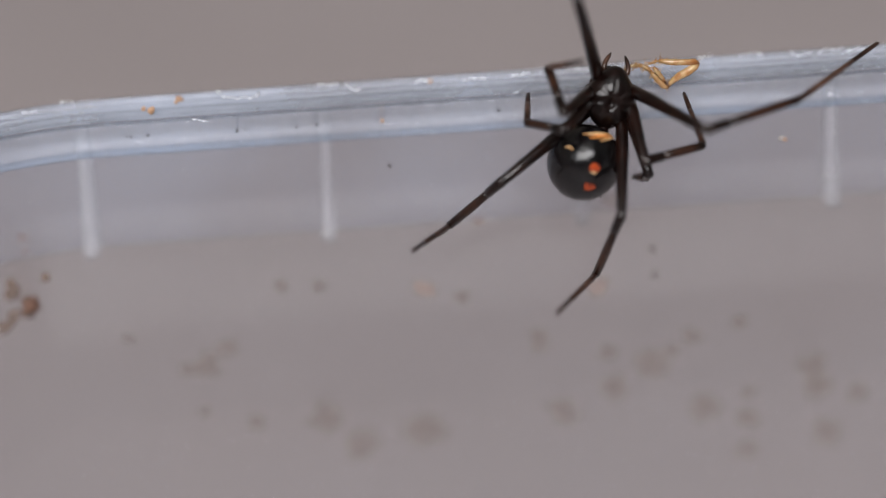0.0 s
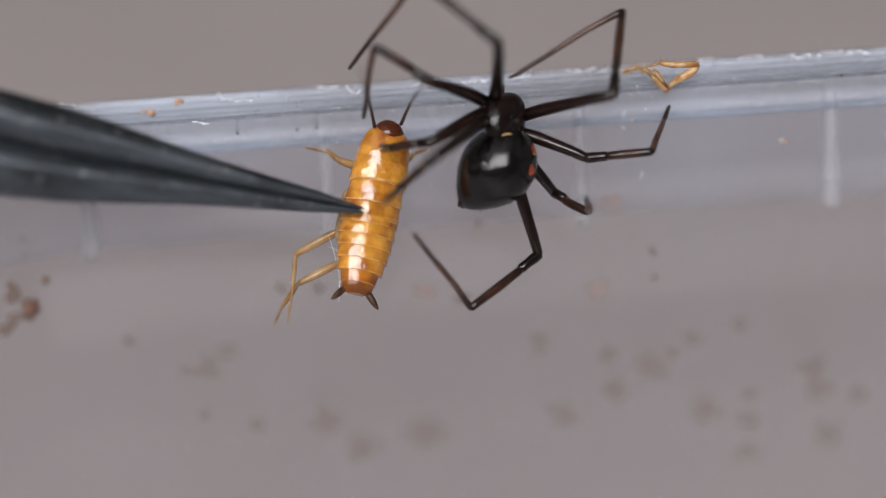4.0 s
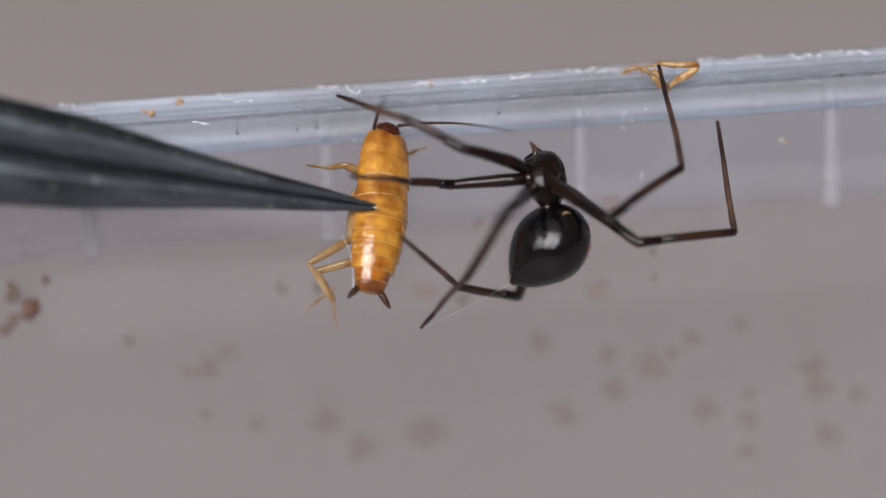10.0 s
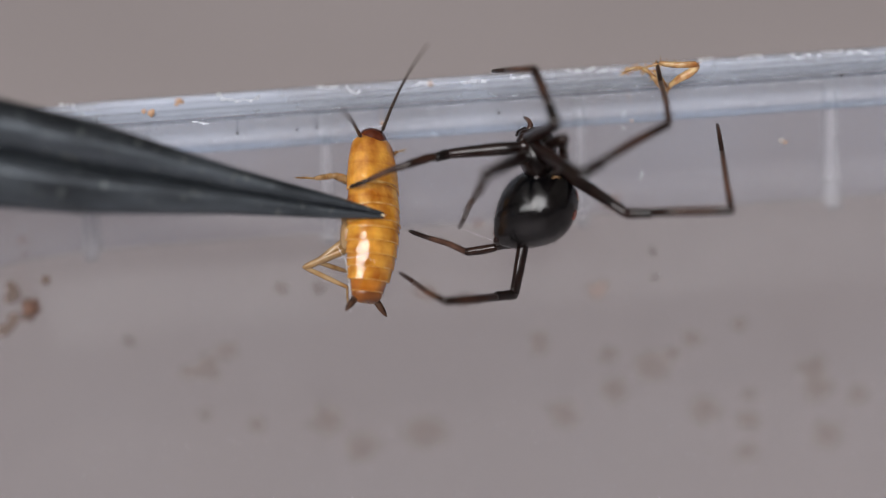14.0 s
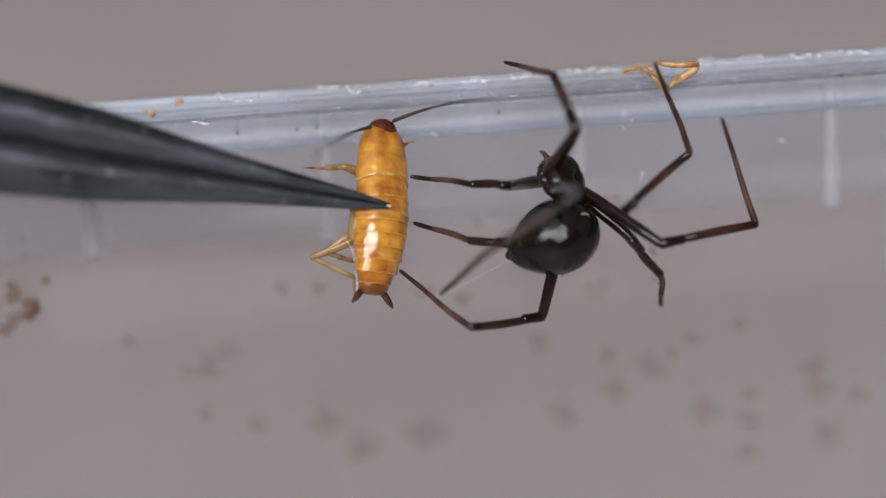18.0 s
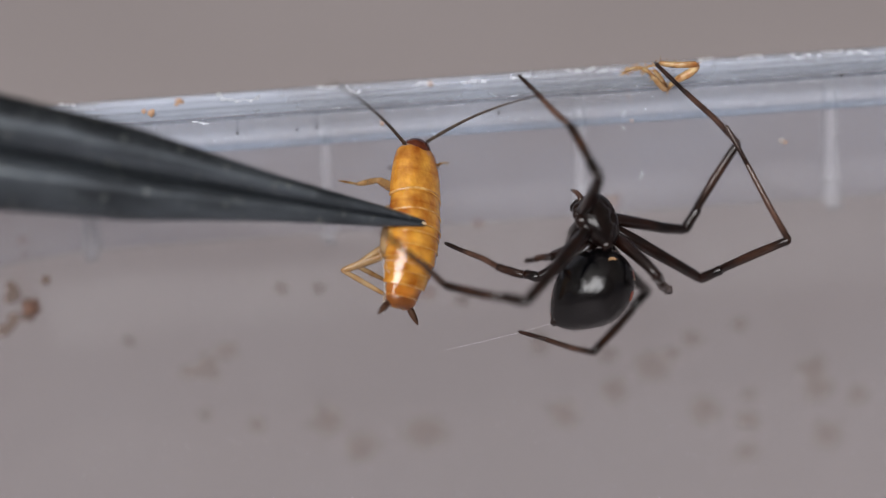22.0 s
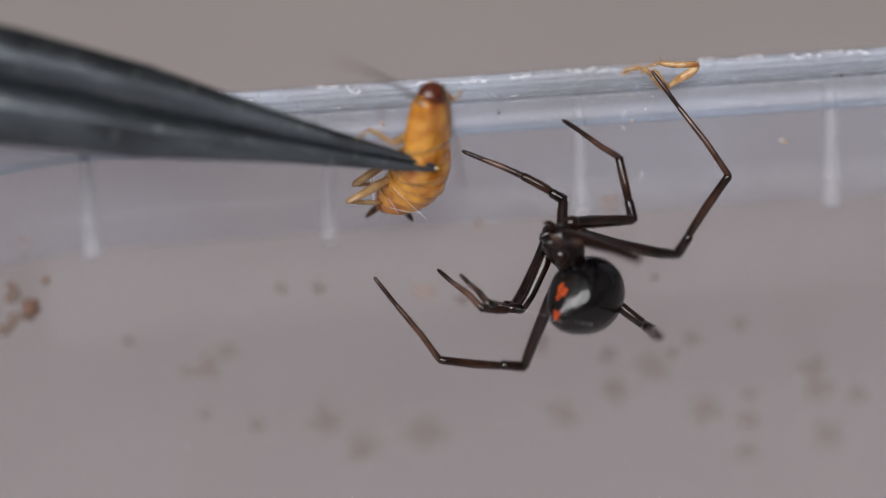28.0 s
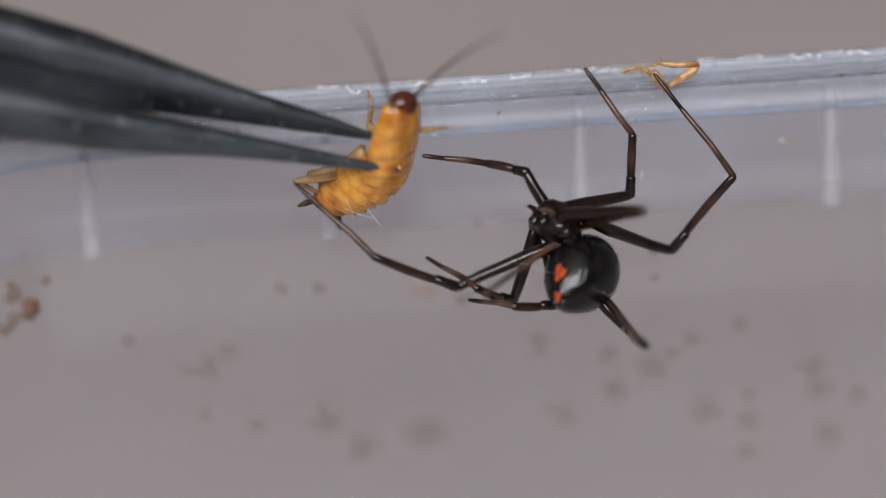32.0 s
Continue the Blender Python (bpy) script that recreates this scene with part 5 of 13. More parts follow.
        (30, pose(-0.00491, 0.00127, 0.00781, 145.6, -46.3, 14.1)), (30.5, pose(-0.00623, 0.00302, 0.00577, 123.2, -43.7, 28.8)), (31, pose(-0.00646, 0.00485, 0.00424, 102.6, -42.9, 42.2)),
        (31.5, pose(-0.00686, 0.00474, 0.00361, 100.4, -43.4, 47.1)), (32, pose(-0.00710, 0.00421, 0.00384, 98.6, -45.4, 51.1))])
    walk(LEGS['L1'][2], [(0, pose(0.01009, 0.00511, 0.00166, -0.0, -71.3, 45.2)), (0.5, pose(0.00977, 0.00590, 0.00158, -0.8, -71.0, 47.4)), (1, pose(0.00941, 0.00668, 0.00151, -1.6, -70.7, 49.4)),
        (1.5, pose(0.00960, 0.00586, 0.00168, 1.8, -71.9, 48.2)), (2, pose(0.00984, 0.00504, 0.00182, 5.9, -72.7, 46.5)), (2.5, pose(0.00984, 0.00504, 0.00182, 5.9, -72.7, 46.5)),
        (3, pose(0.00822, 0.00631, -0.00047, -52.4, -65.7, 109.2)), (3.5, pose(0.00957, 0.00768, -0.00044, -71.8, -7.2, 158.2)), (4, pose(0.00107, 0.01186, 0.00041, -3.8, 60.0, -115.2)),
        (4.5, pose(-0.00177, 0.00949, -0.00466, 31.1, 50.4, -75.0)), (5, pose(-0.00185, 0.00945, -0.00477, 31.7, 50.1, -74.2)), (5.5, pose(0.00028, 0.00460, -0.00386, -58.1, 0.4, 123.9)),
        (6, pose(0.00709, 0.00401, 0.00194, -49.2, -6.4, 101.6)), (6.5, pose(0.00021, 0.00077, 0.00857, -41.4, -6.3, 51.7)), (7, pose(0.00811, 0.00582, 0.00138, -49.9, -11.6, 115.1)),
        (7.5, pose(-0.00207, 0.00416, 0.00902, -13.3, -23.8, 16.4)), (8, pose(0.00256, 0.00698, 0.01032, 14.0, -18.2, -29.5)), (8.5, pose(0.00784, 0.00164, 0.00486, 12.1, 17.4, -27.5)),
        (9, pose(0.00103, -0.00055, 0.01000, 23.1, 8.5, 0.5)), (9.5, pose(-0.00104, -0.00334, 0.00924, 23.7, 5.6, 6.8)), (10, pose(-0.00124, -0.00208, 0.00909, 22.7, 5.7, -1.4)),
        (10.5, pose(-0.00195, -0.00017, 0.01039, 17.9, 7.3, 5.3)), (11, pose(-0.00114, 0.00002, 0.01066, 12.1, 8.7, 5.8)), (11.5, pose(-0.00107, -0.00059, 0.00988, 15.8, 11.3, -5.9)),
        (12, pose(0.00033, -0.00122, 0.01076, 23.2, 21.6, 2.1)), (12.5, pose(-0.00158, 0.00036, 0.01061, 15.0, 11.7, -4.9)), (13, pose(-0.00391, 0.00184, 0.00946, 8.5, -4.2, -12.9)),
        (13.5, pose(-0.00264, 0.00280, 0.01112, 5.7, 2.2, -15.1)), (14, pose(-0.00189, 0.00277, 0.00955, 1.8, 6.0, -20.4)), (14.5, pose(-0.00335, 0.00225, 0.00960, 2.5, 1.5, -7.9)),
        (15, pose(-0.00490, 0.00199, 0.00980, 3.1, 5.4, 4.3)), (15.5, pose(-0.00376, -0.00175, 0.00956, 11.9, 3.8, 53.6)), (16, pose(0.00066, -0.00052, 0.00822, 18.0, -9.7, 99.3)),
        (16.5, pose(0.00104, 0.00184, 0.00825, 19.8, -14.8, 110.5)), (17, pose(0.00088, -0.00101, 0.00934, 16.1, -10.1, 65.7)), (17.5, pose(0.00141, -0.00452, 0.00812, 9.0, -3.0, 59.9)),
        (18, pose(0.00153, -0.00711, 0.00641, -1.5, -22.4, 81.3)), (18.5, pose(0.00019, -0.00611, 0.00730, 4.3, -17.4, 76.9)), (19, pose(0.00404, -0.00464, 0.00976, 8.3, 6.4, 75.2)),
        (19.5, pose(0.00521, -0.00654, 0.00917, 12.8, 13.0, 74.2)), (20, pose(0.00558, -0.01011, 0.00602, 18.2, -29.6, 73.4)), (20.5, pose(0.00447, -0.00707, 0.00812, 17.1, 8.2, 66.3)),
        (21, pose(0.00457, -0.00710, 0.00768, 15.7, 3.1, 65.6)), (21.5, pose(0.00303, -0.00643, 0.00821, 6.6, -4.1, 70.6)), (22, pose(0.00315, -0.00582, 0.00966, -2.7, 5.4, 65.5)),
        (22.5, pose(0.00326, -0.00596, 0.00937, 3.5, -2.0, 62.8)), (23, pose(0.00476, -0.00599, 0.00866, 9.2, 5.7, 59.8)), (23.5, pose(0.00433, -0.00589, 0.00891, 17.4, 5.4, 60.4)),
        (24, pose(0.00591, -0.01003, 0.00308, 15.2, -62.2, 87.3)), (24.5, pose(0.00394, -0.00919, 0.00682, 6.9, -25.4, 82.4)), (25, pose(0.00503, -0.00673, 0.01033, 11.9, -26.8, 60.5)),
        (25.5, pose(0.00562, 0.00274, 0.00801, 17.0, 46.6, 53.0)), (26, pose(0.00356, 0.00250, 0.01153, -7.2, 17.6, -52.6)), (26.5, pose(0.00185, 0.00126, 0.01204, -6.1, 16.5, -53.3)),
        (27, pose(0.00084, 0.00071, 0.01221, -4.4, 14.7, -54.5)), (27.5, pose(-0.00009, 0.00031, 0.01227, -2.6, 12.7, -55.9)), (28, pose(-0.00086, 0.00003, 0.01224, -0.9, 10.8, -57.2)),
        (28.5, pose(-0.00139, -0.00013, 0.01221, 0.1, 9.6, -58.0)), (29, pose(0.00034, 0.00261, 0.01195, -16.4, 2.3, -46.2)), (29.5, pose(-0.00071, 0.00074, 0.01333, -13.6, 5.2, -45.0)),
        (30, pose(-0.00029, 0.00243, 0.01280, -10.5, 2.1, -41.7)), (30.5, pose(-0.00187, 0.00543, 0.01054, -19.0, -4.8, -45.6)), (31, pose(-0.00271, 0.00825, 0.00894, -27.5, -19.0, -44.6)),
        (31.5, pose(-0.00345, 0.00841, 0.00835, -24.7, -21.0, -41.9)), (32, pose(-0.00406, 0.00797, 0.00876, -21.5, -20.5, -40.8))])
    walk(LEGS['L2'][0], [(0, pose(0.00034, 0.00121, -0.00034, 0.0, -56.0, 137.0)), (0.5, pose(0.00034, 0.00121, -0.00034, -0.8, -56.6, 138.8)), (1, pose(0.00034, 0.00121, -0.00034, -1.6, -57.2, 140.7)),
        (1.5, pose(0.00034, 0.00121, -0.00034, -2.9, -57.9, 144.1)), (2, pose(0.00034, 0.00121, -0.00034, -4.3, -58.5, 147.5)), (2.5, pose(0.00034, 0.00121, -0.00034, -4.3, -58.5, 147.5)),
        (3, pose(0.00034, 0.00121, -0.00034, 19.9, -35.2, 121.0)), (3.5, pose(0.00034, 0.00121, -0.00034, 21.8, -3.1, 105.1)), (4, pose(0.00034, 0.00121, -0.00034, 16.1, 5.2, 118.9)),
        (4.5, pose(0.00034, 0.00121, -0.00034, 11.7, 18.4, 116.0)), (5, pose(0.00034, 0.00121, -0.00034, 11.9, 19.8, 116.7)), (5.5, pose(0.00034, 0.00121, -0.00034, 31.0, 33.7, 137.7)),
        (6, pose(0.00034, 0.00121, -0.00034, 14.9, 38.0, 91.9)), (6.5, pose(0.00034, 0.00121, -0.00034, 30.9, 35.7, 130.5)), (7, pose(0.00034, 0.00121, -0.00034, 21.9, 28.4, 125.5)),
        (7.5, pose(0.00034, 0.00121, -0.00034, 17.8, 42.1, 124.6)), (8, pose(0.00034, 0.00121, -0.00034, -11.5, 54.2, 90.6)), (8.5, pose(0.00034, 0.00121, -0.00034, 12.7, -9.6, 121.0)),
        (9, pose(0.00034, 0.00121, -0.00034, 19.6, 18.3, 105.8)), (9.5, pose(0.00034, 0.00121, -0.00034, 15.2, 6.1, 109.4)), (10, pose(0.00034, 0.00121, -0.00034, 6.3, 18.7, 93.5)),
        (10.5, pose(0.00034, 0.00121, -0.00034, 6.2, 18.1, 97.3)), (11, pose(0.00034, 0.00121, -0.00034, 7.0, 24.3, 103.0)), (11.5, pose(0.00034, 0.00121, -0.00034, 11.0, 7.4, 98.7)),
        (12, pose(0.00034, 0.00121, -0.00034, 11.3, -39.9, 114.6)), (12.5, pose(0.00034, 0.00121, -0.00034, -9.8, -38.5, 138.4)), (13, pose(0.00034, 0.00121, -0.00034, -10.1, -25.7, 130.6)),
        (13.5, pose(0.00034, 0.00121, -0.00034, -2.5, -24.4, 130.4)), (14, pose(0.00034, 0.00121, -0.00034, 8.9, -32.4, 122.9)), (14.5, pose(0.00034, 0.00121, -0.00034, 8.0, -24.5, 126.6)),
        (15, pose(0.00034, 0.00121, -0.00034, 10.5, -26.3, 127.8)), (15.5, pose(0.00034, 0.00121, -0.00034, 14.3, -29.5, 129.3)), (16, pose(0.00034, 0.00121, -0.00034, 18.2, -33.1, 129.9)),
        (16.5, pose(0.00034, 0.00121, -0.00034, 20.8, -35.3, 129.8)), (17, pose(0.00034, 0.00121, -0.00034, 12.7, -46.1, 100.7)), (17.5, pose(0.00034, 0.00121, -0.00034, -14.1, -54.1, 129.5)),
        (18, pose(0.00034, 0.00121, -0.00034, -4.5, -55.9, 113.5)), (18.5, pose(0.00034, 0.00121, -0.00034, -25.4, -45.4, 149.3)), (19, pose(0.00034, 0.00121, -0.00034, 5.4, -45.3, 117.6)),
        (19.5, pose(0.00034, 0.00121, -0.00034, 1.7, -43.0, 116.0)), (20, pose(0.00034, 0.00121, -0.00034, -30.4, -69.6, 148.2)), (20.5, pose(0.00034, 0.00121, -0.00034, 9.9, -35.5, 99.3)),
        (21, pose(0.00034, 0.00121, -0.00034, 12.1, -33.0, 96.8)), (21.5, pose(0.00034, 0.00121, -0.00034, -5.2, -27.3, 116.9)), (22, pose(0.00034, 0.00121, -0.00034, -7.4, -38.5, 109.2)),
        (22.5, pose(0.00034, 0.00121, -0.00034, -4.4, -37.1, 113.1)), (23, pose(0.00034, 0.00121, -0.00034, 7.5, -31.9, 102.3)), (23.5, pose(0.00034, 0.00121, -0.00034, 8.6, -35.5, 103.9)),
        (24, pose(0.00034, 0.00121, -0.00034, -92.4, -22.3, -118.3)), (24.5, pose(0.00034, 0.00121, -0.00034, -3.5, -47.8, 141.0)), (25, pose(0.00034, 0.00121, -0.00034, 22.5, -29.0, 106.3)),
        (25.5, pose(0.00034, 0.00121, -0.00034, 48.8, -46.6, 112.1)), (26, pose(0.00160, -0.00022, 0.00081, 5.1, -36.7, 51.3)), (26.5, pose(0.00162, -0.00027, 0.00090, -1.0, -39.1, 55.1)),
        (27, pose(0.00162, -0.00033, 0.00100, -7.7, -41.2, 57.6)), (27.5, pose(0.00161, -0.00040, 0.00111, -139.9, -53.1, -177.1)), (28, pose(0.00160, -0.00047, 0.00121, -148.9, -46.0, -172.6)),
        (28.5, pose(0.00160, -0.00052, 0.00130, -155.0, -40.7, -169.4)), (29, pose(0.00188, 0.00018, 0.00110, -145.9, -49.2, -162.8)), (29.5, pose(0.00187, 0.00015, 0.00113, -150.2, -48.7, -158.3)),
        (30, pose(0.00185, 0.00012, 0.00116, -137.4, -52.5, -168.9)), (30.5, pose(0.00158, 0.00036, 0.00102, -150.2, -61.7, -153.4)), (31, pose(0.00134, 0.00053, 0.00082, -96.2, -41.3, 156.6)),
        (31.5, pose(0.00125, 0.00051, 0.00080, -93.0, -40.5, 155.7)), (32, pose(0.00118, 0.00048, 0.00077, -86.8, -45.1, 152.0))])
    walk(LEGS['L2'][1], [(0, pose(-0.00200, 0.00339, 0.00441, 0.0, 43.4, 23.4)), (0.5, pose(-0.00203, 0.00328, 0.00445, -0.1, 43.9, 24.0)), (1, pose(-0.00207, 0.00317, 0.00448, -0.1, 44.2, 24.6)),
        (1.5, pose(-0.00213, 0.00300, 0.00451, 0.2, 44.8, 26.3)), (2, pose(-0.00219, 0.00281, 0.00455, 0.4, 45.3, 28.0)), (2.5, pose(-0.00219, 0.00281, 0.00455, 0.4, 45.3, 28.0)),
        (3, pose(-0.00207, 0.00522, 0.00296, -8.9, 53.3, 31.9)), (3.5, pose(-0.00116, 0.00673, -0.00003, -2.5, 29.8, 60.4)), (4, pose(-0.00242, 0.00620, -0.00086, -6.7, 31.5, 84.2)),
        (4.5, pose(-0.00204, 0.00609, -0.00215, 3.6, 62.9, 113.6)), (5, pose(-0.00208, 0.00602, -0.00228, 3.2, 63.3, 113.2)), (5.5, pose(-0.00319, 0.00441, -0.00352, -82.0, 60.3, 5.0)),
        (6, pose(0.00019, 0.00572, -0.00387, -78.2, 68.6, -5.0)), (6.5, pose(-0.00268, 0.00475, -0.00368, -107.5, 37.8, -33.8)), (7, pose(-0.00259, 0.00531, -0.00307, -100.3, 48.9, -18.0)),
        (7.5, pose(-0.00208, 0.00471, -0.00418, -96.1, 34.3, -12.7)), (8, pose(0.00030, 0.00455, -0.00499, -97.2, 35.6, -15.1)), (8.5, pose(-0.00257, 0.00605, 0.00061, -62.0, 37.7, 25.0)),
        (9, pose(-0.00114, 0.00644, -0.00214, -47.7, 56.7, 27.6)), (9.5, pose(-0.00155, 0.00658, -0.00095, -23.8, 40.0, 61.8)), (10, pose(0.00001, 0.00662, -0.00217, -34.3, 40.9, 49.9)),
        (10.5, pose(-0.00036, 0.00661, -0.00212, -32.9, 41.0, 59.5)), (11, pose(-0.00084, 0.00629, -0.00270, -72.3, 48.0, 13.3)), (11.5, pose(-0.00052, 0.00682, -0.00107, -33.7, 55.9, 61.0)),
        (12, pose(-0.00149, 0.00520, 0.00334, -51.2, 26.7, 33.9)), (12.5, pose(-0.00301, 0.00418, 0.00323, -66.7, 2.8, 13.5)), (13, pose(-0.00302, 0.00513, 0.00215, -77.5, -11.9, 15.9)),
        (13.5, pose(-0.00304, 0.00518, 0.00203, -76.6, -14.5, 25.8)), (14, pose(-0.00229, 0.00527, 0.00273, -74.0, 14.3, 14.2)), (14.5, pose(-0.00277, 0.00539, 0.00204, -78.4, 10.0, 14.3)),
        (15, pose(-0.00281, 0.00526, 0.00220, -76.4, 13.7, 17.8)), (15.5, pose(-0.00282, 0.00507, 0.00248, -72.3, 19.6, 22.8)), (16, pose(-0.00274, 0.00489, 0.00279, -67.4, 25.7, 27.3)),
        (16.5, pose(-0.00265, 0.00480, 0.00297, -63.9, 29.9, 30.1)), (17, pose(-0.00040, 0.00511, 0.00379, -70.5, 31.5, -21.8)), (17.5, pose(-0.00180, 0.00380, 0.00430, -67.9, 12.3, -41.4)),
        (18, pose(-0.00094, 0.00416, 0.00440, -53.1, -3.3, 14.3)), (18.5, pose(-0.00312, 0.00326, 0.00374, -61.1, -9.0, 11.1)), (19, pose(-0.00153, 0.00478, 0.00373, -69.7, 5.0, 6.0)),
        (19.5, pose(-0.00150, 0.00497, 0.00357, -54.0, 8.7, 15.0)), (20, pose(-0.00136, 0.00226, 0.00503, -38.7, -17.6, 12.5)), (20.5, pose(-0.00041, 0.00581, 0.00299, -50.8, 9.8, 3.2)),
        (21, pose(-0.00023, 0.00598, 0.00278, -64.7, 17.6, -8.5)), (21.5, pose(-0.00197, 0.00574, 0.00229, -61.2, 1.9, 2.9)), (22, pose(-0.00114, 0.00544, 0.00322, -60.4, 2.9, 7.6)),
        (22.5, pose(-0.00146, 0.00541, 0.00311, -62.6, -1.1, 12.1)), (23, pose(-0.00070, 0.00596, 0.00269, -66.8, 9.9, -3.9)), (23.5, pose(-0.00078, 0.00573, 0.00299, -40.8, 10.7, 4.5)),
        (24, pose(-0.00217, -0.00346, 0.00184, -6.7, -31.4, -6.0)), (24.5, pose(-0.00265, 0.00363, 0.00390, -50.5, 16.2, 18.0)), (25, pose(-0.00107, 0.00602, 0.00244, -72.3, 13.6, -5.9)),
        (25.5, pose(-0.00114, 0.00485, 0.00383, -92.4, 17.6, 16.0)), (26, pose(0.00447, 0.00336, 0.00424, -98.6, -11.0, -75.6)), (26.5, pose(0.00416, 0.00338, 0.00451, -98.5, -13.2, -72.6)),
        (27, pose(0.00393, 0.00331, 0.00477, -98.2, -16.2, -69.4)), (27.5, pose(-0.00183, -0.00058, 0.00569, -101.2, -14.5, -53.6)), (28, pose(-0.00235, -0.00098, 0.00533, -99.4, -12.7, -56.1)),
        (28.5, pose(-0.00268, -0.00132, 0.00503, -100.8, -10.0, -45.4)), (29, pose(-0.00169, -0.00093, 0.00544, -120.5, -5.3, -15.1)), (29.5, pose(-0.00164, -0.00125, 0.00543, -115.6, -13.7, -24.4)),
        (30, pose(-0.00157, -0.00055, 0.00570, -101.0, -20.4, -62.8)), (30.5, pose(-0.00085, -0.00085, 0.00606, -122.5, -25.6, -35.3)), (31, pose(-0.00261, 0.00224, 0.00461, -153.3, -41.2, -8.4)),
        (31.5, pose(-0.00272, 0.00230, 0.00452, -158.5, -35.9, 4.6)), (32, pose(-0.00239, 0.00238, 0.00483, -156.8, -37.8, 5.6))])
    walk(LEGS['L2'][2], [(0, pose(0.00091, 0.00465, 0.00141, 0.0, -72.5, -74.1)), (0.5, pose(0.00085, 0.00456, 0.00142, 0.7, -72.9, -73.6)), (1, pose(0.00078, 0.00448, 0.00142, 1.4, -73.3, -73.2)),
        (1.5, pose(0.00065, 0.00437, 0.00143, 3.2, -73.6, -72.9)), (2, pose(0.00053, 0.00426, 0.00144, 5.2, -74.0, -72.7)), (2.5, pose(0.00053, 0.00426, 0.00144, 5.2, -74.0, -72.7)),
        (3, pose(0.00015, 0.00660, -0.00054, 65.7, -69.2, -128.0)), (3.5, pose(0.00072, 0.01003, -0.00221, 100.2, -18.4, -140.6)), (4, pose(-0.00204, 0.00991, -0.00314, 125.1, 35.9, -111.1)),
        (4.5, pose(-0.00284, 0.00792, -0.00605, 145.0, 42.8, -87.3)), (5, pose(-0.00285, 0.00783, -0.00619, 145.5, 42.7, -86.6)), (5.5, pose(-0.00103, 0.00460, -0.00732, -151.5, 40.0, -14.2)),
        (6, pose(0.00178, 0.00558, -0.00794, 179.4, 43.5, -70.4)), (6.5, pose(0.00019, 0.00283, -0.00637, -165.8, 33.2, -41.9)), (7, pose(0.00015, 0.00442, -0.00636, -125.3, 54.9, 17.5)),
        (7.5, pose(0.00144, 0.00391, -0.00665, -106.9, 33.2, 50.6)), (8, pose(0.00374, 0.00363, -0.00753, -141.6, 38.3, 1.4)), (8.5, pose(0.00056, 0.00751, -0.00206, -140.1, 51.5, -8.0)),
        (9, pose(0.00099, 0.00756, -0.00580, -94.0, 57.5, 36.8)), (9.5, pose(0.00003, 0.00953, -0.00376, -101.8, 53.0, 29.3)), (10, pose(0.00214, 0.00915, -0.00504, -109.5, 54.9, 21.5)),
        (10.5, pose(0.00132, 0.00945, -0.00499, -118.8, 56.8, 18.4)), (11, pose(0.00201, 0.00696, -0.00595, -108.7, 55.1, 38.5)), (11.5, pose(0.00067, 0.00897, -0.00469, -122.3, 71.5, 19.7)),
        (12, pose(0.00175, 0.00738, 0.00137, -95.2, 41.7, 48.5)), (12.5, pose(0.00123, 0.00520, 0.00302, -136.6, 26.0, -3.6)), (13, pose(0.00109, 0.00630, 0.00305, -149.7, 24.8, -19.6)),
        (13.5, pose(0.00077, 0.00702, 0.00312, -157.5, 16.1, -25.2)), (14, pose(0.00182, 0.00631, 0.00165, -173.2, 40.4, -42.5)), (14.5, pose(0.00141, 0.00646, 0.00128, -172.7, 28.9, -35.8)),
        (15, pose(0.00123, 0.00656, 0.00116, -173.4, 34.9, -33.4)), (15.5, pose(0.00098, 0.00666, 0.00102, -172.8, 44.8, -28.5)), (16, pose(0.00076, 0.00669, 0.00089, -168.9, 54.8, -21.5)),
        (16.5, pose(0.00063, 0.00670, 0.00080, -163.8, 60.8, -15.0)), (17, pose(0.00306, 0.00373, 0.00150, -167.3, 49.9, -52.0)), (17.5, pose(0.00141, 0.00097, 0.00337, -140.5, 27.2, -18.7)),
        (18, pose(0.00329, 0.00524, 0.00465, -130.0, 38.2, -7.5)), (18.5, pose(0.00112, 0.00409, 0.00442, -129.0, 26.9, 9.5)), (19, pose(0.00280, 0.00524, 0.00335, -143.6, 38.5, -2.9)),
        (19.5, pose(0.00268, 0.00609, 0.00291, -135.7, 45.6, -10.8)), (20, pose(0.00271, 0.00317, 0.00635, -111.6, 23.4, 4.8)), (20.5, pose(0.00389, 0.00605, 0.00224, -132.8, 37.8, -21.6)),
        (21, pose(0.00389, 0.00536, 0.00146, -138.9, 28.7, -19.5)), (21.5, pose(0.00240, 0.00597, 0.00215, -133.8, 14.9, -12.3)), (22, pose(0.00319, 0.00602, 0.00300, -126.7, 16.5, 12.1)),
        (22.5, pose(0.00282, 0.00633, 0.00320, -131.3, 14.8, -1.1)), (23, pose(0.00360, 0.00566, 0.00194, -130.9, 22.4, 4.1)), (23.5, pose(0.00350, 0.00607, 0.00218, -115.4, 23.8, -4.1)),
        (24, pose(0.00154, -0.00385, 0.00411, -90.0, -27.6, 47.5)), (24.5, pose(0.00134, 0.00492, 0.00268, -115.1, 17.4, 14.2)), (25, pose(0.00316, 0.00558, 0.00141, -134.8, 13.5, -6.6)),
        (25.5, pose(0.00287, 0.00601, 0.00250, -153.9, 54.7, 6.5)), (26, pose(0.00553, -0.00080, 0.00507, -151.3, 19.6, -76.5)), (26.5, pose(0.00543, -0.00068, 0.00550, -148.6, 24.8, -72.3)),
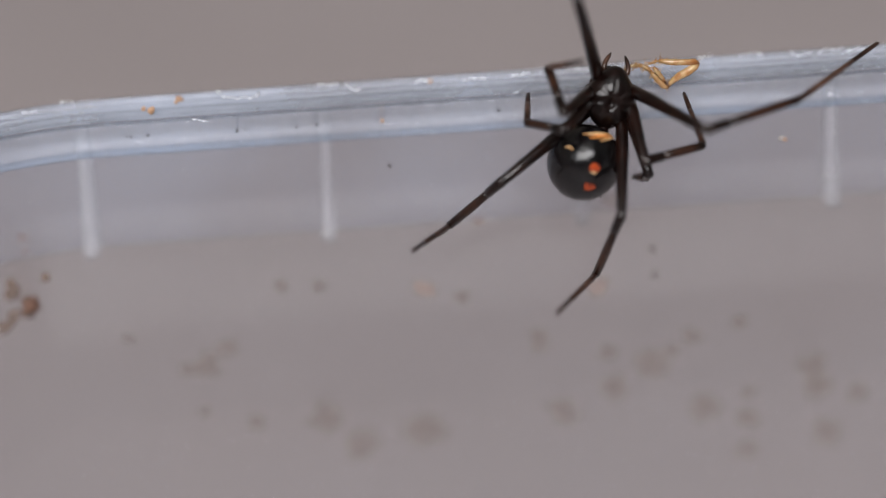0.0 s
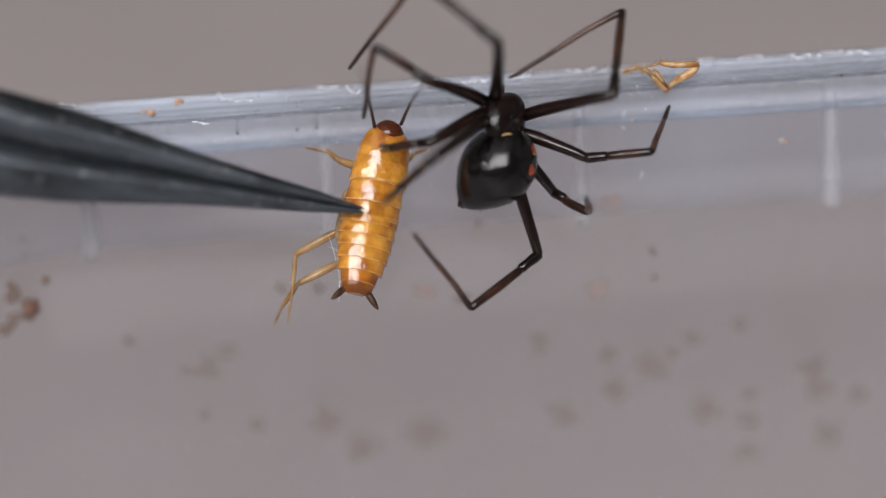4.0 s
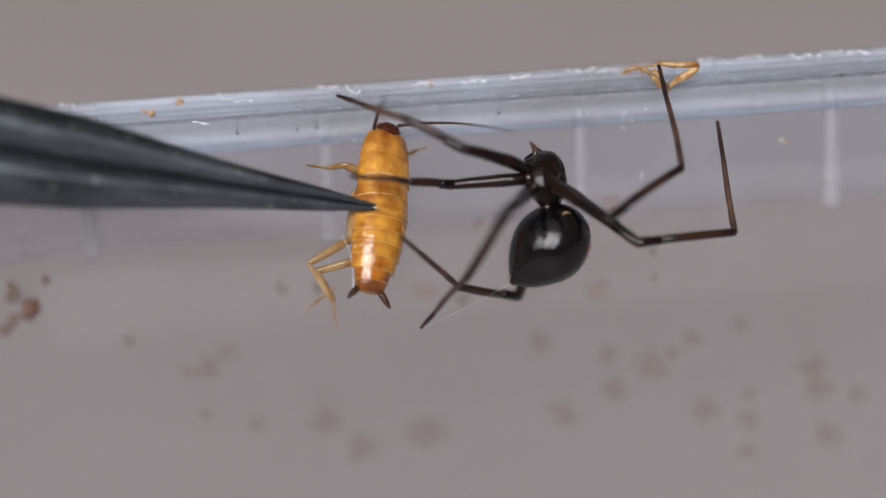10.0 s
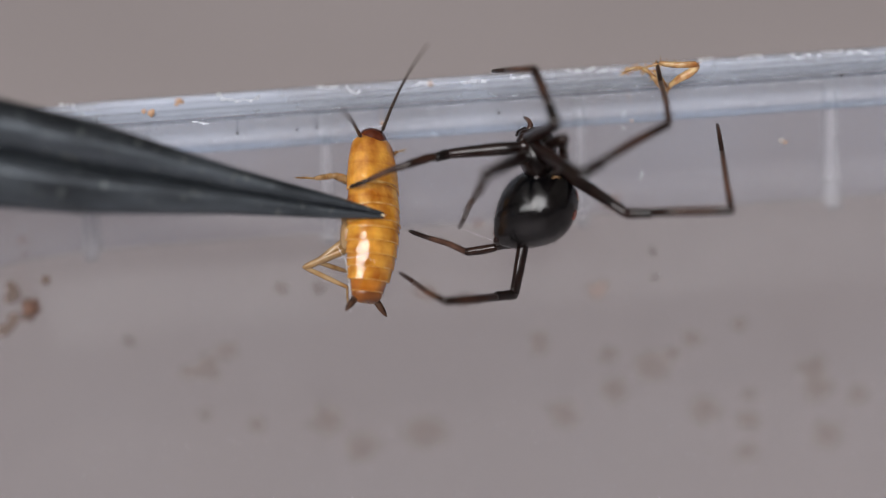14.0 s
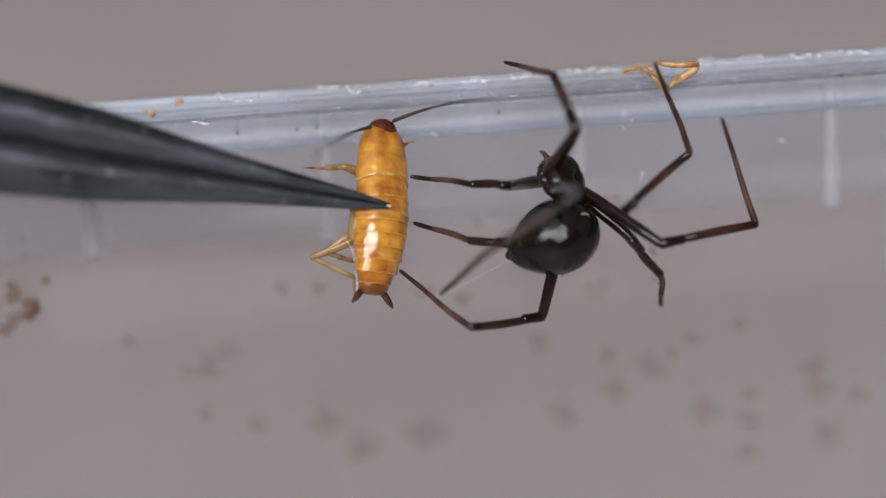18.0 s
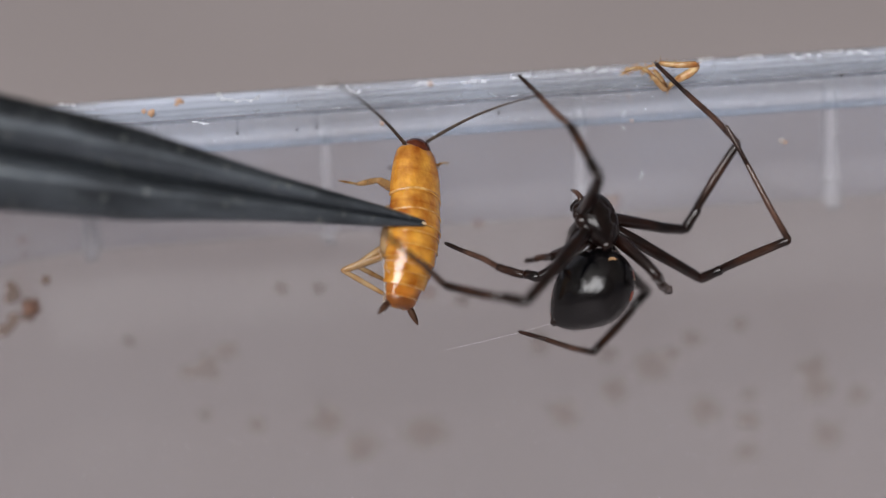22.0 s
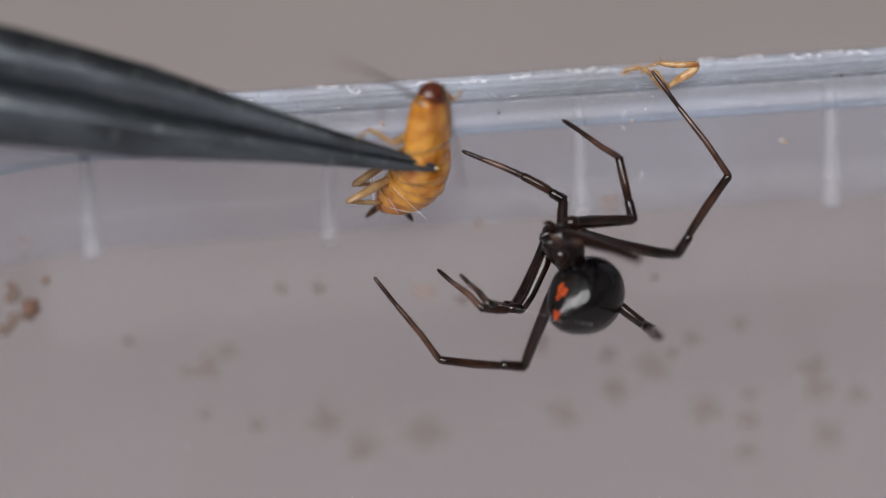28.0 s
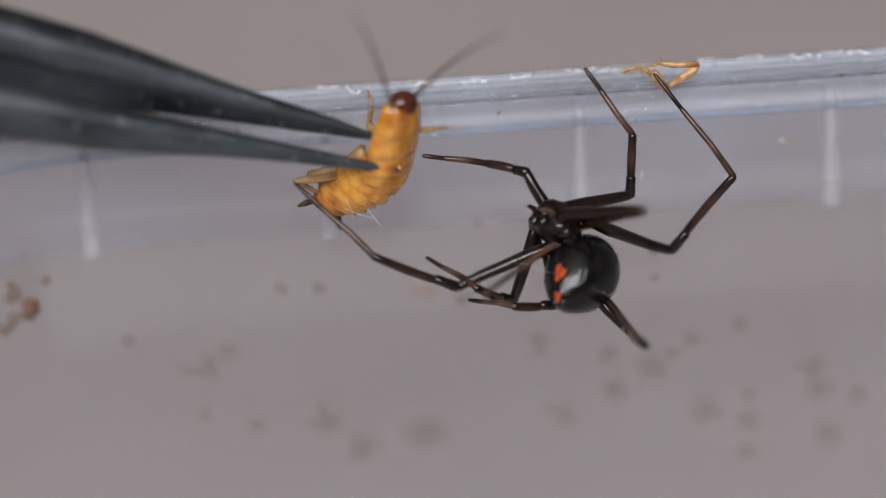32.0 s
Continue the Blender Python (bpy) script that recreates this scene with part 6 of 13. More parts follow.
        (27, pose(0.00541, -0.00062, 0.00599, -146.8, 30.1, -70.4)), (27.5, pose(0.00068, -0.00399, 0.00678, -127.9, 33.9, -37.7)), (28, pose(0.00003, -0.00452, 0.00629, -117.8, 28.5, -20.5)),
        (28.5, pose(0.00035, -0.00439, 0.00579, -113.6, 23.4, -13.0)), (29, pose(0.00251, -0.00206, 0.00584, -131.1, 23.6, -8.0)), (29.5, pose(0.00223, -0.00301, 0.00647, -126.1, 24.7, -4.1)),
        (30, pose(0.00031, -0.00420, 0.00723, -127.8, 37.4, -10.6)), (30.5, pose(0.00237, -0.00313, 0.00795, -148.3, -3.6, -43.6)), (31, pose(0.00065, 0.00176, 0.00749, -156.1, -24.5, -39.2)),
        (31.5, pose(0.00081, 0.00258, 0.00709, -152.5, -23.6, -38.7)), (32, pose(0.00105, 0.00272, 0.00751, -148.8, -21.5, -38.7))])
    walk(LEGS['L3'][0], [(0, pose(-0.00030, 0.00124, -0.00034, 0.0, -51.1, 147.0)), (0.5, pose(-0.00030, 0.00124, -0.00034, -0.6, -51.4, 148.7)), (1, pose(-0.00030, 0.00124, -0.00034, -1.3, -51.6, 150.4)),
        (1.5, pose(-0.00030, 0.00124, -0.00034, -1.8, -51.3, 152.7)), (2, pose(-0.00030, 0.00124, -0.00034, -2.4, -51.0, 155.0)), (2.5, pose(-0.00030, 0.00124, -0.00034, -2.4, -51.0, 155.0)),
        (3, pose(-0.00030, 0.00124, -0.00034, 7.0, -34.7, 150.6)), (3.5, pose(-0.00030, 0.00124, -0.00034, 16.0, -8.1, 150.4)), (4, pose(-0.00030, 0.00124, -0.00034, 23.7, 19.8, 154.6)),
        (4.5, pose(-0.00030, 0.00124, -0.00034, 30.2, 39.2, 160.6)), (5, pose(-0.00030, 0.00124, -0.00034, 31.4, 42.0, 162.5)), (5.5, pose(-0.00030, 0.00124, -0.00034, 60.5, 62.0, 179.3)),
        (6, pose(-0.00030, 0.00124, -0.00034, 31.3, 42.9, 124.5)), (6.5, pose(-0.00030, 0.00124, -0.00034, 55.2, 67.9, 163.6)), (7, pose(-0.00030, 0.00124, -0.00034, 31.7, 45.5, 147.2)),
        (7.5, pose(-0.00030, 0.00124, -0.00034, 68.6, 69.1, -169.2)), (8, pose(-0.00030, 0.00124, -0.00034, 51.7, 87.9, 170.5)), (8.5, pose(-0.00030, 0.00124, -0.00034, 167.4, 55.4, -77.0)),
        (9, pose(-0.00030, 0.00124, -0.00034, 2.5, 75.4, 113.1)), (9.5, pose(-0.00030, 0.00124, -0.00034, -158.9, 82.0, -48.6)), (10, pose(-0.00030, 0.00124, -0.00034, -21.2, 60.7, 91.6)),
        (10.5, pose(-0.00030, 0.00124, -0.00034, -8.6, 49.0, 110.4)), (11, pose(-0.00030, 0.00124, -0.00034, -5.1, 45.2, 118.1)), (11.5, pose(-0.00030, 0.00124, -0.00034, -8.7, 44.2, 114.2)),
        (12, pose(-0.00030, 0.00124, -0.00034, -12.8, 37.1, 108.4)), (12.5, pose(-0.00030, 0.00124, -0.00034, -35.8, 67.9, 84.0)), (13, pose(-0.00030, 0.00124, -0.00034, -75.4, 72.5, 42.8)),
        (13.5, pose(-0.00030, 0.00124, -0.00034, -129.3, 65.1, -13.8)), (14, pose(-0.00030, 0.00124, -0.00034, -13.7, 76.2, 105.9)), (14.5, pose(-0.00030, 0.00124, -0.00034, -28.1, 80.5, 102.2)),
        (15, pose(-0.00030, 0.00124, -0.00034, -15.8, 81.7, 113.3)), (15.5, pose(-0.00030, 0.00124, -0.00034, 10.7, 82.4, 138.1)), (16, pose(-0.00030, 0.00124, -0.00034, 36.5, 80.9, 162.7)),
        (16.5, pose(-0.00030, 0.00124, -0.00034, 47.2, 78.9, 172.7)), (17, pose(-0.00030, 0.00124, -0.00034, -128.0, 80.4, -28.7)), (17.5, pose(-0.00030, 0.00124, -0.00034, -167.5, 74.4, -69.2)),
        (18, pose(-0.00030, 0.00124, -0.00034, -128.4, 43.5, -29.5)), (18.5, pose(-0.00030, 0.00124, -0.00034, -142.8, 39.7, -38.5)), (19, pose(-0.00030, 0.00124, -0.00034, -155.3, 20.7, -43.6)),
        (19.5, pose(-0.00030, 0.00124, -0.00034, -149.9, 24.0, -53.7)), (20, pose(-0.00030, 0.00124, -0.00034, -137.9, 38.7, -46.2)), (20.5, pose(-0.00030, 0.00124, -0.00034, -160.0, 30.3, -77.0)),
        (21, pose(-0.00030, 0.00124, -0.00034, -164.7, 37.7, -81.8)), (21.5, pose(-0.00030, 0.00124, -0.00034, -157.1, 32.4, -79.1)), (22, pose(-0.00030, 0.00124, -0.00034, -144.7, 34.3, -68.2)),
        (22.5, pose(-0.00030, 0.00124, -0.00034, -146.0, 71.9, -82.3)), (23, pose(-0.00030, 0.00124, -0.00034, 98.5, 34.3, 132.5)), (23.5, pose(-0.00030, 0.00124, -0.00034, 80.5, 22.5, 135.7)),
        (24, pose(-0.00030, 0.00124, -0.00034, 102.3, -63.5, 102.0)), (24.5, pose(-0.00030, 0.00124, -0.00034, 102.7, -4.2, 136.7)), (25, pose(-0.00030, 0.00124, -0.00034, 124.0, 0.1, 108.5)),
        (25.5, pose(-0.00030, 0.00124, -0.00034, 142.0, 5.5, 82.3)), (26, pose(-0.00030, 0.00124, -0.00034, 114.9, -11.9, -26.3)), (26.5, pose(-0.00030, 0.00124, -0.00034, 118.1, -17.2, -36.1)),
        (27, pose(-0.00030, 0.00124, -0.00034, 125.6, -23.0, -53.1)), (27.5, pose(-0.00030, 0.00124, -0.00034, 135.5, -25.0, -72.6)), (28, pose(-0.00030, 0.00124, -0.00034, 143.7, -22.7, -89.0)),
        (28.5, pose(-0.00030, 0.00124, -0.00034, 147.8, -19.5, -98.2)), (29, pose(-0.00030, 0.00124, -0.00034, 134.1, -20.2, -76.1)), (29.5, pose(-0.00030, 0.00124, -0.00034, 131.6, -14.0, -64.8)),
        (30, pose(-0.00030, 0.00124, -0.00034, 132.9, -27.7, -64.5)), (30.5, pose(-0.00030, 0.00124, -0.00034, 130.9, -13.1, -69.1)), (31, pose(-0.00030, 0.00124, -0.00034, 126.7, -31.8, -67.8)),
        (31.5, pose(-0.00030, 0.00124, -0.00034, 128.7, -30.3, -61.9)), (32, pose(-0.00030, 0.00124, -0.00034, 121.1, -24.3, -38.9))])
    walk(LEGS['L3'][1], [(0, pose(-0.00300, 0.00299, 0.00365, 0.0, 44.8, 87.7)), (0.5, pose(-0.00304, 0.00291, 0.00367, 0.2, 43.8, 89.1)), (1, pose(-0.00307, 0.00282, 0.00368, 0.5, 42.8, 90.5)),
        (1.5, pose(-0.00315, 0.00271, 0.00366, 0.4, 41.2, 92.5)), (2, pose(-0.00323, 0.00261, 0.00364, 0.3, 39.5, 94.5)), (2.5, pose(-0.00323, 0.00261, 0.00364, 0.3, 39.5, 94.5)),
        (3, pose(-0.00398, 0.00331, 0.00258, -4.7, 48.7, 98.7)), (3.5, pose(-0.00472, 0.00375, 0.00038, -12.8, 65.9, 101.9)), (4, pose(-0.00466, 0.00331, -0.00208, -63.5, 85.3, 59.5)),
        (4.5, pose(-0.00405, 0.00256, -0.00358, -173.3, 77.9, -46.2)), (5, pose(-0.00393, 0.00239, -0.00377, -172.3, 77.6, -45.2)), (5.5, pose(-0.00271, 0.00127, -0.00486, 12.4, 17.0, 118.4)),
        (6, pose(-0.00243, 0.00434, -0.00383, 45.0, 74.0, 136.7)), (6.5, pose(-0.00215, 0.00179, -0.00509, 8.0, 46.1, 104.6)), (7, pose(-0.00332, 0.00319, -0.00400, 18.0, 55.8, 126.9)),
        (7.5, pose(-0.00210, 0.00090, -0.00513, -4.4, 44.1, 98.6)), (8, pose(-0.00048, 0.00127, -0.00546, -53.3, 77.6, 51.3)), (8.5, pose(0.00035, -0.00159, -0.00456, 11.9, 10.4, 115.1)),
        (9, pose(-0.00081, 0.00243, -0.00530, 20.2, 22.3, 112.2)), (9.5, pose(0.00017, 0.00071, -0.00542, 0.0, 55.1, 86.4)), (10, pose(-0.00037, 0.00376, -0.00481, 6.6, 31.3, 100.2)),
        (10.5, pose(-0.00147, 0.00440, -0.00421, -51.2, 70.0, 29.3)), (11, pose(-0.00200, 0.00443, -0.00398, -70.2, 70.5, 14.5)), (11.5, pose(-0.00181, 0.00460, -0.00391, -101.5, 77.1, -19.1)),
        (12, pose(-0.00159, 0.00512, -0.00343, -64.9, 72.9, 17.9)), (12.5, pose(-0.00010, 0.00316, -0.00509, -97.8, 67.2, -18.7)), (13, pose(0.00083, 0.00229, -0.00523, -57.3, 74.0, 21.1)),
        (13.5, pose(0.00179, 0.00073, -0.00499, 47.7, 39.7, 117.8)), (14, pose(-0.00064, 0.00242, -0.00532, 63.7, 44.9, 136.3)), (14.5, pose(-0.00048, 0.00207, -0.00540, 57.4, 55.4, 140.6)),
        (15, pose(-0.00059, 0.00192, -0.00541, 63.3, 49.3, 145.3)), (15.5, pose(-0.00080, 0.00169, -0.00542, 70.2, 40.9, 150.2)), (16, pose(-0.00107, 0.00149, -0.00540, 75.7, 34.3, 153.7)),
        (16.5, pose(-0.00128, 0.00137, -0.00537, 78.7, 30.8, 155.6)), (17, pose(0.00045, 0.00083, -0.00539, 49.4, 26.7, 96.4)), (17.5, pose(0.00019, -0.00004, -0.00528, 37.9, 21.2, 98.9)),
        (18, pose(0.00293, -0.00059, -0.00387, 23.6, 28.0, 94.8)), (18.5, pose(0.00278, -0.00121, -0.00362, 23.7, 31.4, 84.6)), (19, pose(0.00317, -0.00206, -0.00215, 32.7, 51.3, 91.9)),
        (19.5, pose(0.00247, -0.00253, -0.00242, 32.0, 43.4, 90.1)), (20, pose(0.00247, -0.00164, -0.00355, 34.9, -13.6, 102.2)), (20.5, pose(0.00069, -0.00307, -0.00293, 33.7, 42.9, 79.6)),
        (21, pose(0.00028, -0.00277, -0.00348, 45.6, 10.7, 93.2)), (21.5, pose(0.00051, -0.00301, -0.00309, 34.8, 9.5, 99.0)), (22, pose(0.00127, -0.00269, -0.00323, 28.3, 12.1, 121.4)),
        (22.5, pose(-0.00009, -0.00033, -0.00521, 11.6, 37.3, 108.9)), (23, pose(-0.00316, 0.00437, -0.00323, 10.9, 53.7, 108.5)), (23.5, pose(-0.00369, 0.00455, -0.00230, 5.6, 43.2, 102.8)),
        (24, pose(-0.00078, 0.00348, 0.00425, -30.8, 37.0, 36.1)), (24.5, pose(-0.00402, 0.00475, 0.00004, -47.4, 48.3, 19.8)), (25, pose(-0.00193, 0.00610, -0.00035, -86.2, 71.2, -30.9)),
        (25.5, pose(0.00038, 0.00630, -0.00083, -39.8, 49.1, 54.3)), (26, pose(0.00419, -0.00098, 0.00072, -50.5, 37.0, -30.0)), (26.5, pose(0.00366, -0.00164, 0.00118, -50.1, 37.8, -31.3)),
        (27, pose(0.00253, -0.00253, 0.00166, -51.0, 37.3, -36.4)), (27.5, pose(0.00109, -0.00319, 0.00183, -53.7, 36.1, -45.3)), (28, pose(-0.00022, -0.00348, 0.00164, -56.3, 34.8, -54.1)),
        (28.5, pose(-0.00099, -0.00354, 0.00137, -57.8, 33.6, -59.5)), (29, pose(0.00085, -0.00343, 0.00143, -76.3, 27.9, -55.9)), (29.5, pose(0.00182, -0.00326, 0.00090, -86.8, 17.1, -84.9)),
        (30, pose(0.00165, -0.00285, 0.00205, -66.8, 35.6, -44.2)), (30.5, pose(0.00148, -0.00342, 0.00082, -72.8, 35.0, -44.0)), (31, pose(0.00134, -0.00279, 0.00237, -77.2, 29.9, -39.1)),
        (31.5, pose(0.00178, -0.00266, 0.00225, -74.1, 27.5, -41.0)), (32, pose(0.00334, -0.00169, 0.00177, -82.1, 2.2, -84.8))])
    walk(LEGS['L3'][2], [(0, pose(-0.00291, 0.00529, 0.00137, 0.0, 59.9, -3.2)), (0.5, pose(-0.00300, 0.00525, 0.00142, 0.4, 60.2, -1.9)), (1, pose(-0.00309, 0.00520, 0.00148, 0.8, 60.5, -0.5)),
        (1.5, pose(-0.00325, 0.00515, 0.00153, 0.8, 61.7, 1.1)), (2, pose(-0.00342, 0.00510, 0.00158, 0.8, 62.8, 2.9)), (2.5, pose(-0.00342, 0.00510, 0.00158, 0.8, 62.8, 2.9)),
        (3, pose(-0.00430, 0.00543, 0.00014, -16.2, 60.1, -7.3)), (3.5, pose(-0.00499, 0.00505, -0.00258, -39.1, 56.8, -19.6)), (4, pose(-0.00452, 0.00354, -0.00531, -60.2, 54.6, -31.7)),
        (4.5, pose(-0.00358, 0.00207, -0.00675, -72.3, 53.0, -39.8)), (5, pose(-0.00344, 0.00190, -0.00694, -71.9, 52.7, -39.3)), (5.5, pose(-0.00418, 0.00400, -0.00581, -65.8, 36.5, -45.3)),
        (6, pose(-0.00308, 0.00496, -0.00694, -74.0, 67.6, -71.2)), (6.5, pose(-0.00272, 0.00397, -0.00742, -33.3, 61.7, -18.5)), (7, pose(-0.00441, 0.00465, -0.00668, -40.8, 71.7, -19.3)),
        (7.5, pose(-0.00245, 0.00320, -0.00738, -16.9, 52.3, 2.3)), (8, pose(-0.00005, 0.00182, -0.00863, 58.0, 42.0, 109.3)), (8.5, pose(-0.00100, 0.00130, -0.00514, 66.7, 12.9, 109.3)),
        (9, pose(-0.00194, 0.00521, -0.00653, 76.1, 35.3, 108.2)), (9.5, pose(0.00029, 0.00256, -0.00808, 68.6, 29.7, 101.5)), (10, pose(-0.00086, 0.00648, -0.00650, 62.5, 30.3, 97.8)),
        (10.5, pose(-0.00051, 0.00494, -0.00726, 65.4, 26.8, 107.0)), (11, pose(-0.00096, 0.00470, -0.00704, 67.0, 27.4, 112.4)), (11.5, pose(-0.00112, 0.00436, -0.00707, 71.7, 23.2, 125.1)),
        (12, pose(-0.00068, 0.00542, -0.00653, 68.8, 22.0, 120.2)), (12.5, pose(0.00109, 0.00276, -0.00808, 54.0, 43.3, 100.8)), (13, pose(0.00167, 0.00261, -0.00834, 52.7, 47.7, 104.1)),
        (13.5, pose(0.00063, 0.00294, -0.00706, 75.8, 48.0, 122.5)), (14, pose(-0.00230, 0.00400, -0.00761, -142.7, 77.0, -96.6)), (14.5, pose(-0.00190, 0.00324, -0.00806, -82.7, 78.3, -26.7)),
        (15, pose(-0.00233, 0.00313, -0.00787, -111.9, 84.1, -56.3)), (15.5, pose(-0.00293, 0.00291, -0.00754, 147.9, 80.5, -157.4)), (16, pose(-0.00348, 0.00267, -0.00723, 131.1, 68.8, -175.3)),
        (16.5, pose(-0.00382, 0.00252, -0.00703, 127.8, 61.1, -179.4)), (17, pose(0.00013, 0.00371, -0.00685, 73.2, 40.8, 91.1)), (17.5, pose(-0.00028, 0.00295, -0.00645, 61.6, 34.5, 91.9)),
        (18, pose(0.00270, 0.00227, -0.00539, 47.1, 27.1, 87.1)), (18.5, pose(0.00304, 0.00154, -0.00531, 54.1, 23.4, 88.2)), (19, pose(0.00311, -0.00004, -0.00468, 75.0, 28.6, 116.3)),
        (19.5, pose(0.00247, -0.00017, -0.00465, 69.0, 29.3, 112.7)), (20, pose(0.00180, 0.00144, -0.00279, 65.5, -24.7, 105.6)), (20.5, pose(0.00112, -0.00073, -0.00514, 70.7, 27.8, 85.1)),
        (21, pose(0.00010, 0.00041, -0.00408, 75.6, 19.1, 83.9)), (21.5, pose(0.00001, 0.00015, -0.00362, 64.6, 17.0, 89.4)), (22, pose(-0.00038, 0.00002, -0.00391, 56.3, 3.3, 116.8)),
        (22.5, pose(-0.00092, 0.00211, -0.00718, 73.5, 53.3, 103.6)), (23, pose(-0.00378, 0.00619, -0.00584, -18.5, 76.3, -37.9)), (23.5, pose(-0.00422, 0.00685, -0.00452, 109.8, 38.3, 105.5)),
        (24, pose(0.00132, 0.00501, 0.00230, 92.9, 2.9, 137.5)), (24.5, pose(-0.00199, 0.00548, -0.00238, 109.4, -2.4, 117.6)), (25, pose(-0.00104, 0.00557, -0.00342, 111.6, 57.7, 91.3)),
        (25.5, pose(0.00162, 0.00802, -0.00328, 76.6, 50.6, 58.7)), (26, pose(0.00644, -0.00228, -0.00123, 38.7, 36.6, -69.3)), (26.5, pose(0.00584, -0.00297, -0.00081, 39.7, 40.4, -70.3)),
        (27, pose(0.00461, -0.00406, -0.00030, 43.9, 45.0, -67.9)), (27.5, pose(0.00293, -0.00505, -0.00008, 50.8, 45.6, -62.0)), (28, pose(0.00134, -0.00564, -0.00021, 55.9, 41.8, -58.1)),
        (28.5, pose(0.00038, -0.00587, -0.00043, 57.8, 37.9, -57.5)), (29, pose(0.00246, -0.00580, -0.00008, 45.8, 35.1, -40.7)), (29.5, pose(0.00210, -0.00634, -0.00005, 40.0, 35.1, -52.6)),
        (30, pose(0.00354, -0.00469, 0.00016, 48.5, 49.4, -41.1)), (30.5, pose(0.00340, -0.00526, -0.00104, 33.7, 44.8, -56.2)), (31, pose(0.00352, -0.00456, 0.00075, 24.2, 28.4, -68.5)),
        (31.5, pose(0.00395, -0.00455, 0.00075, 21.3, 19.8, -78.2)), (32, pose(0.00363, -0.00492, 0.00165, 37.1, 26.4, -44.5))])
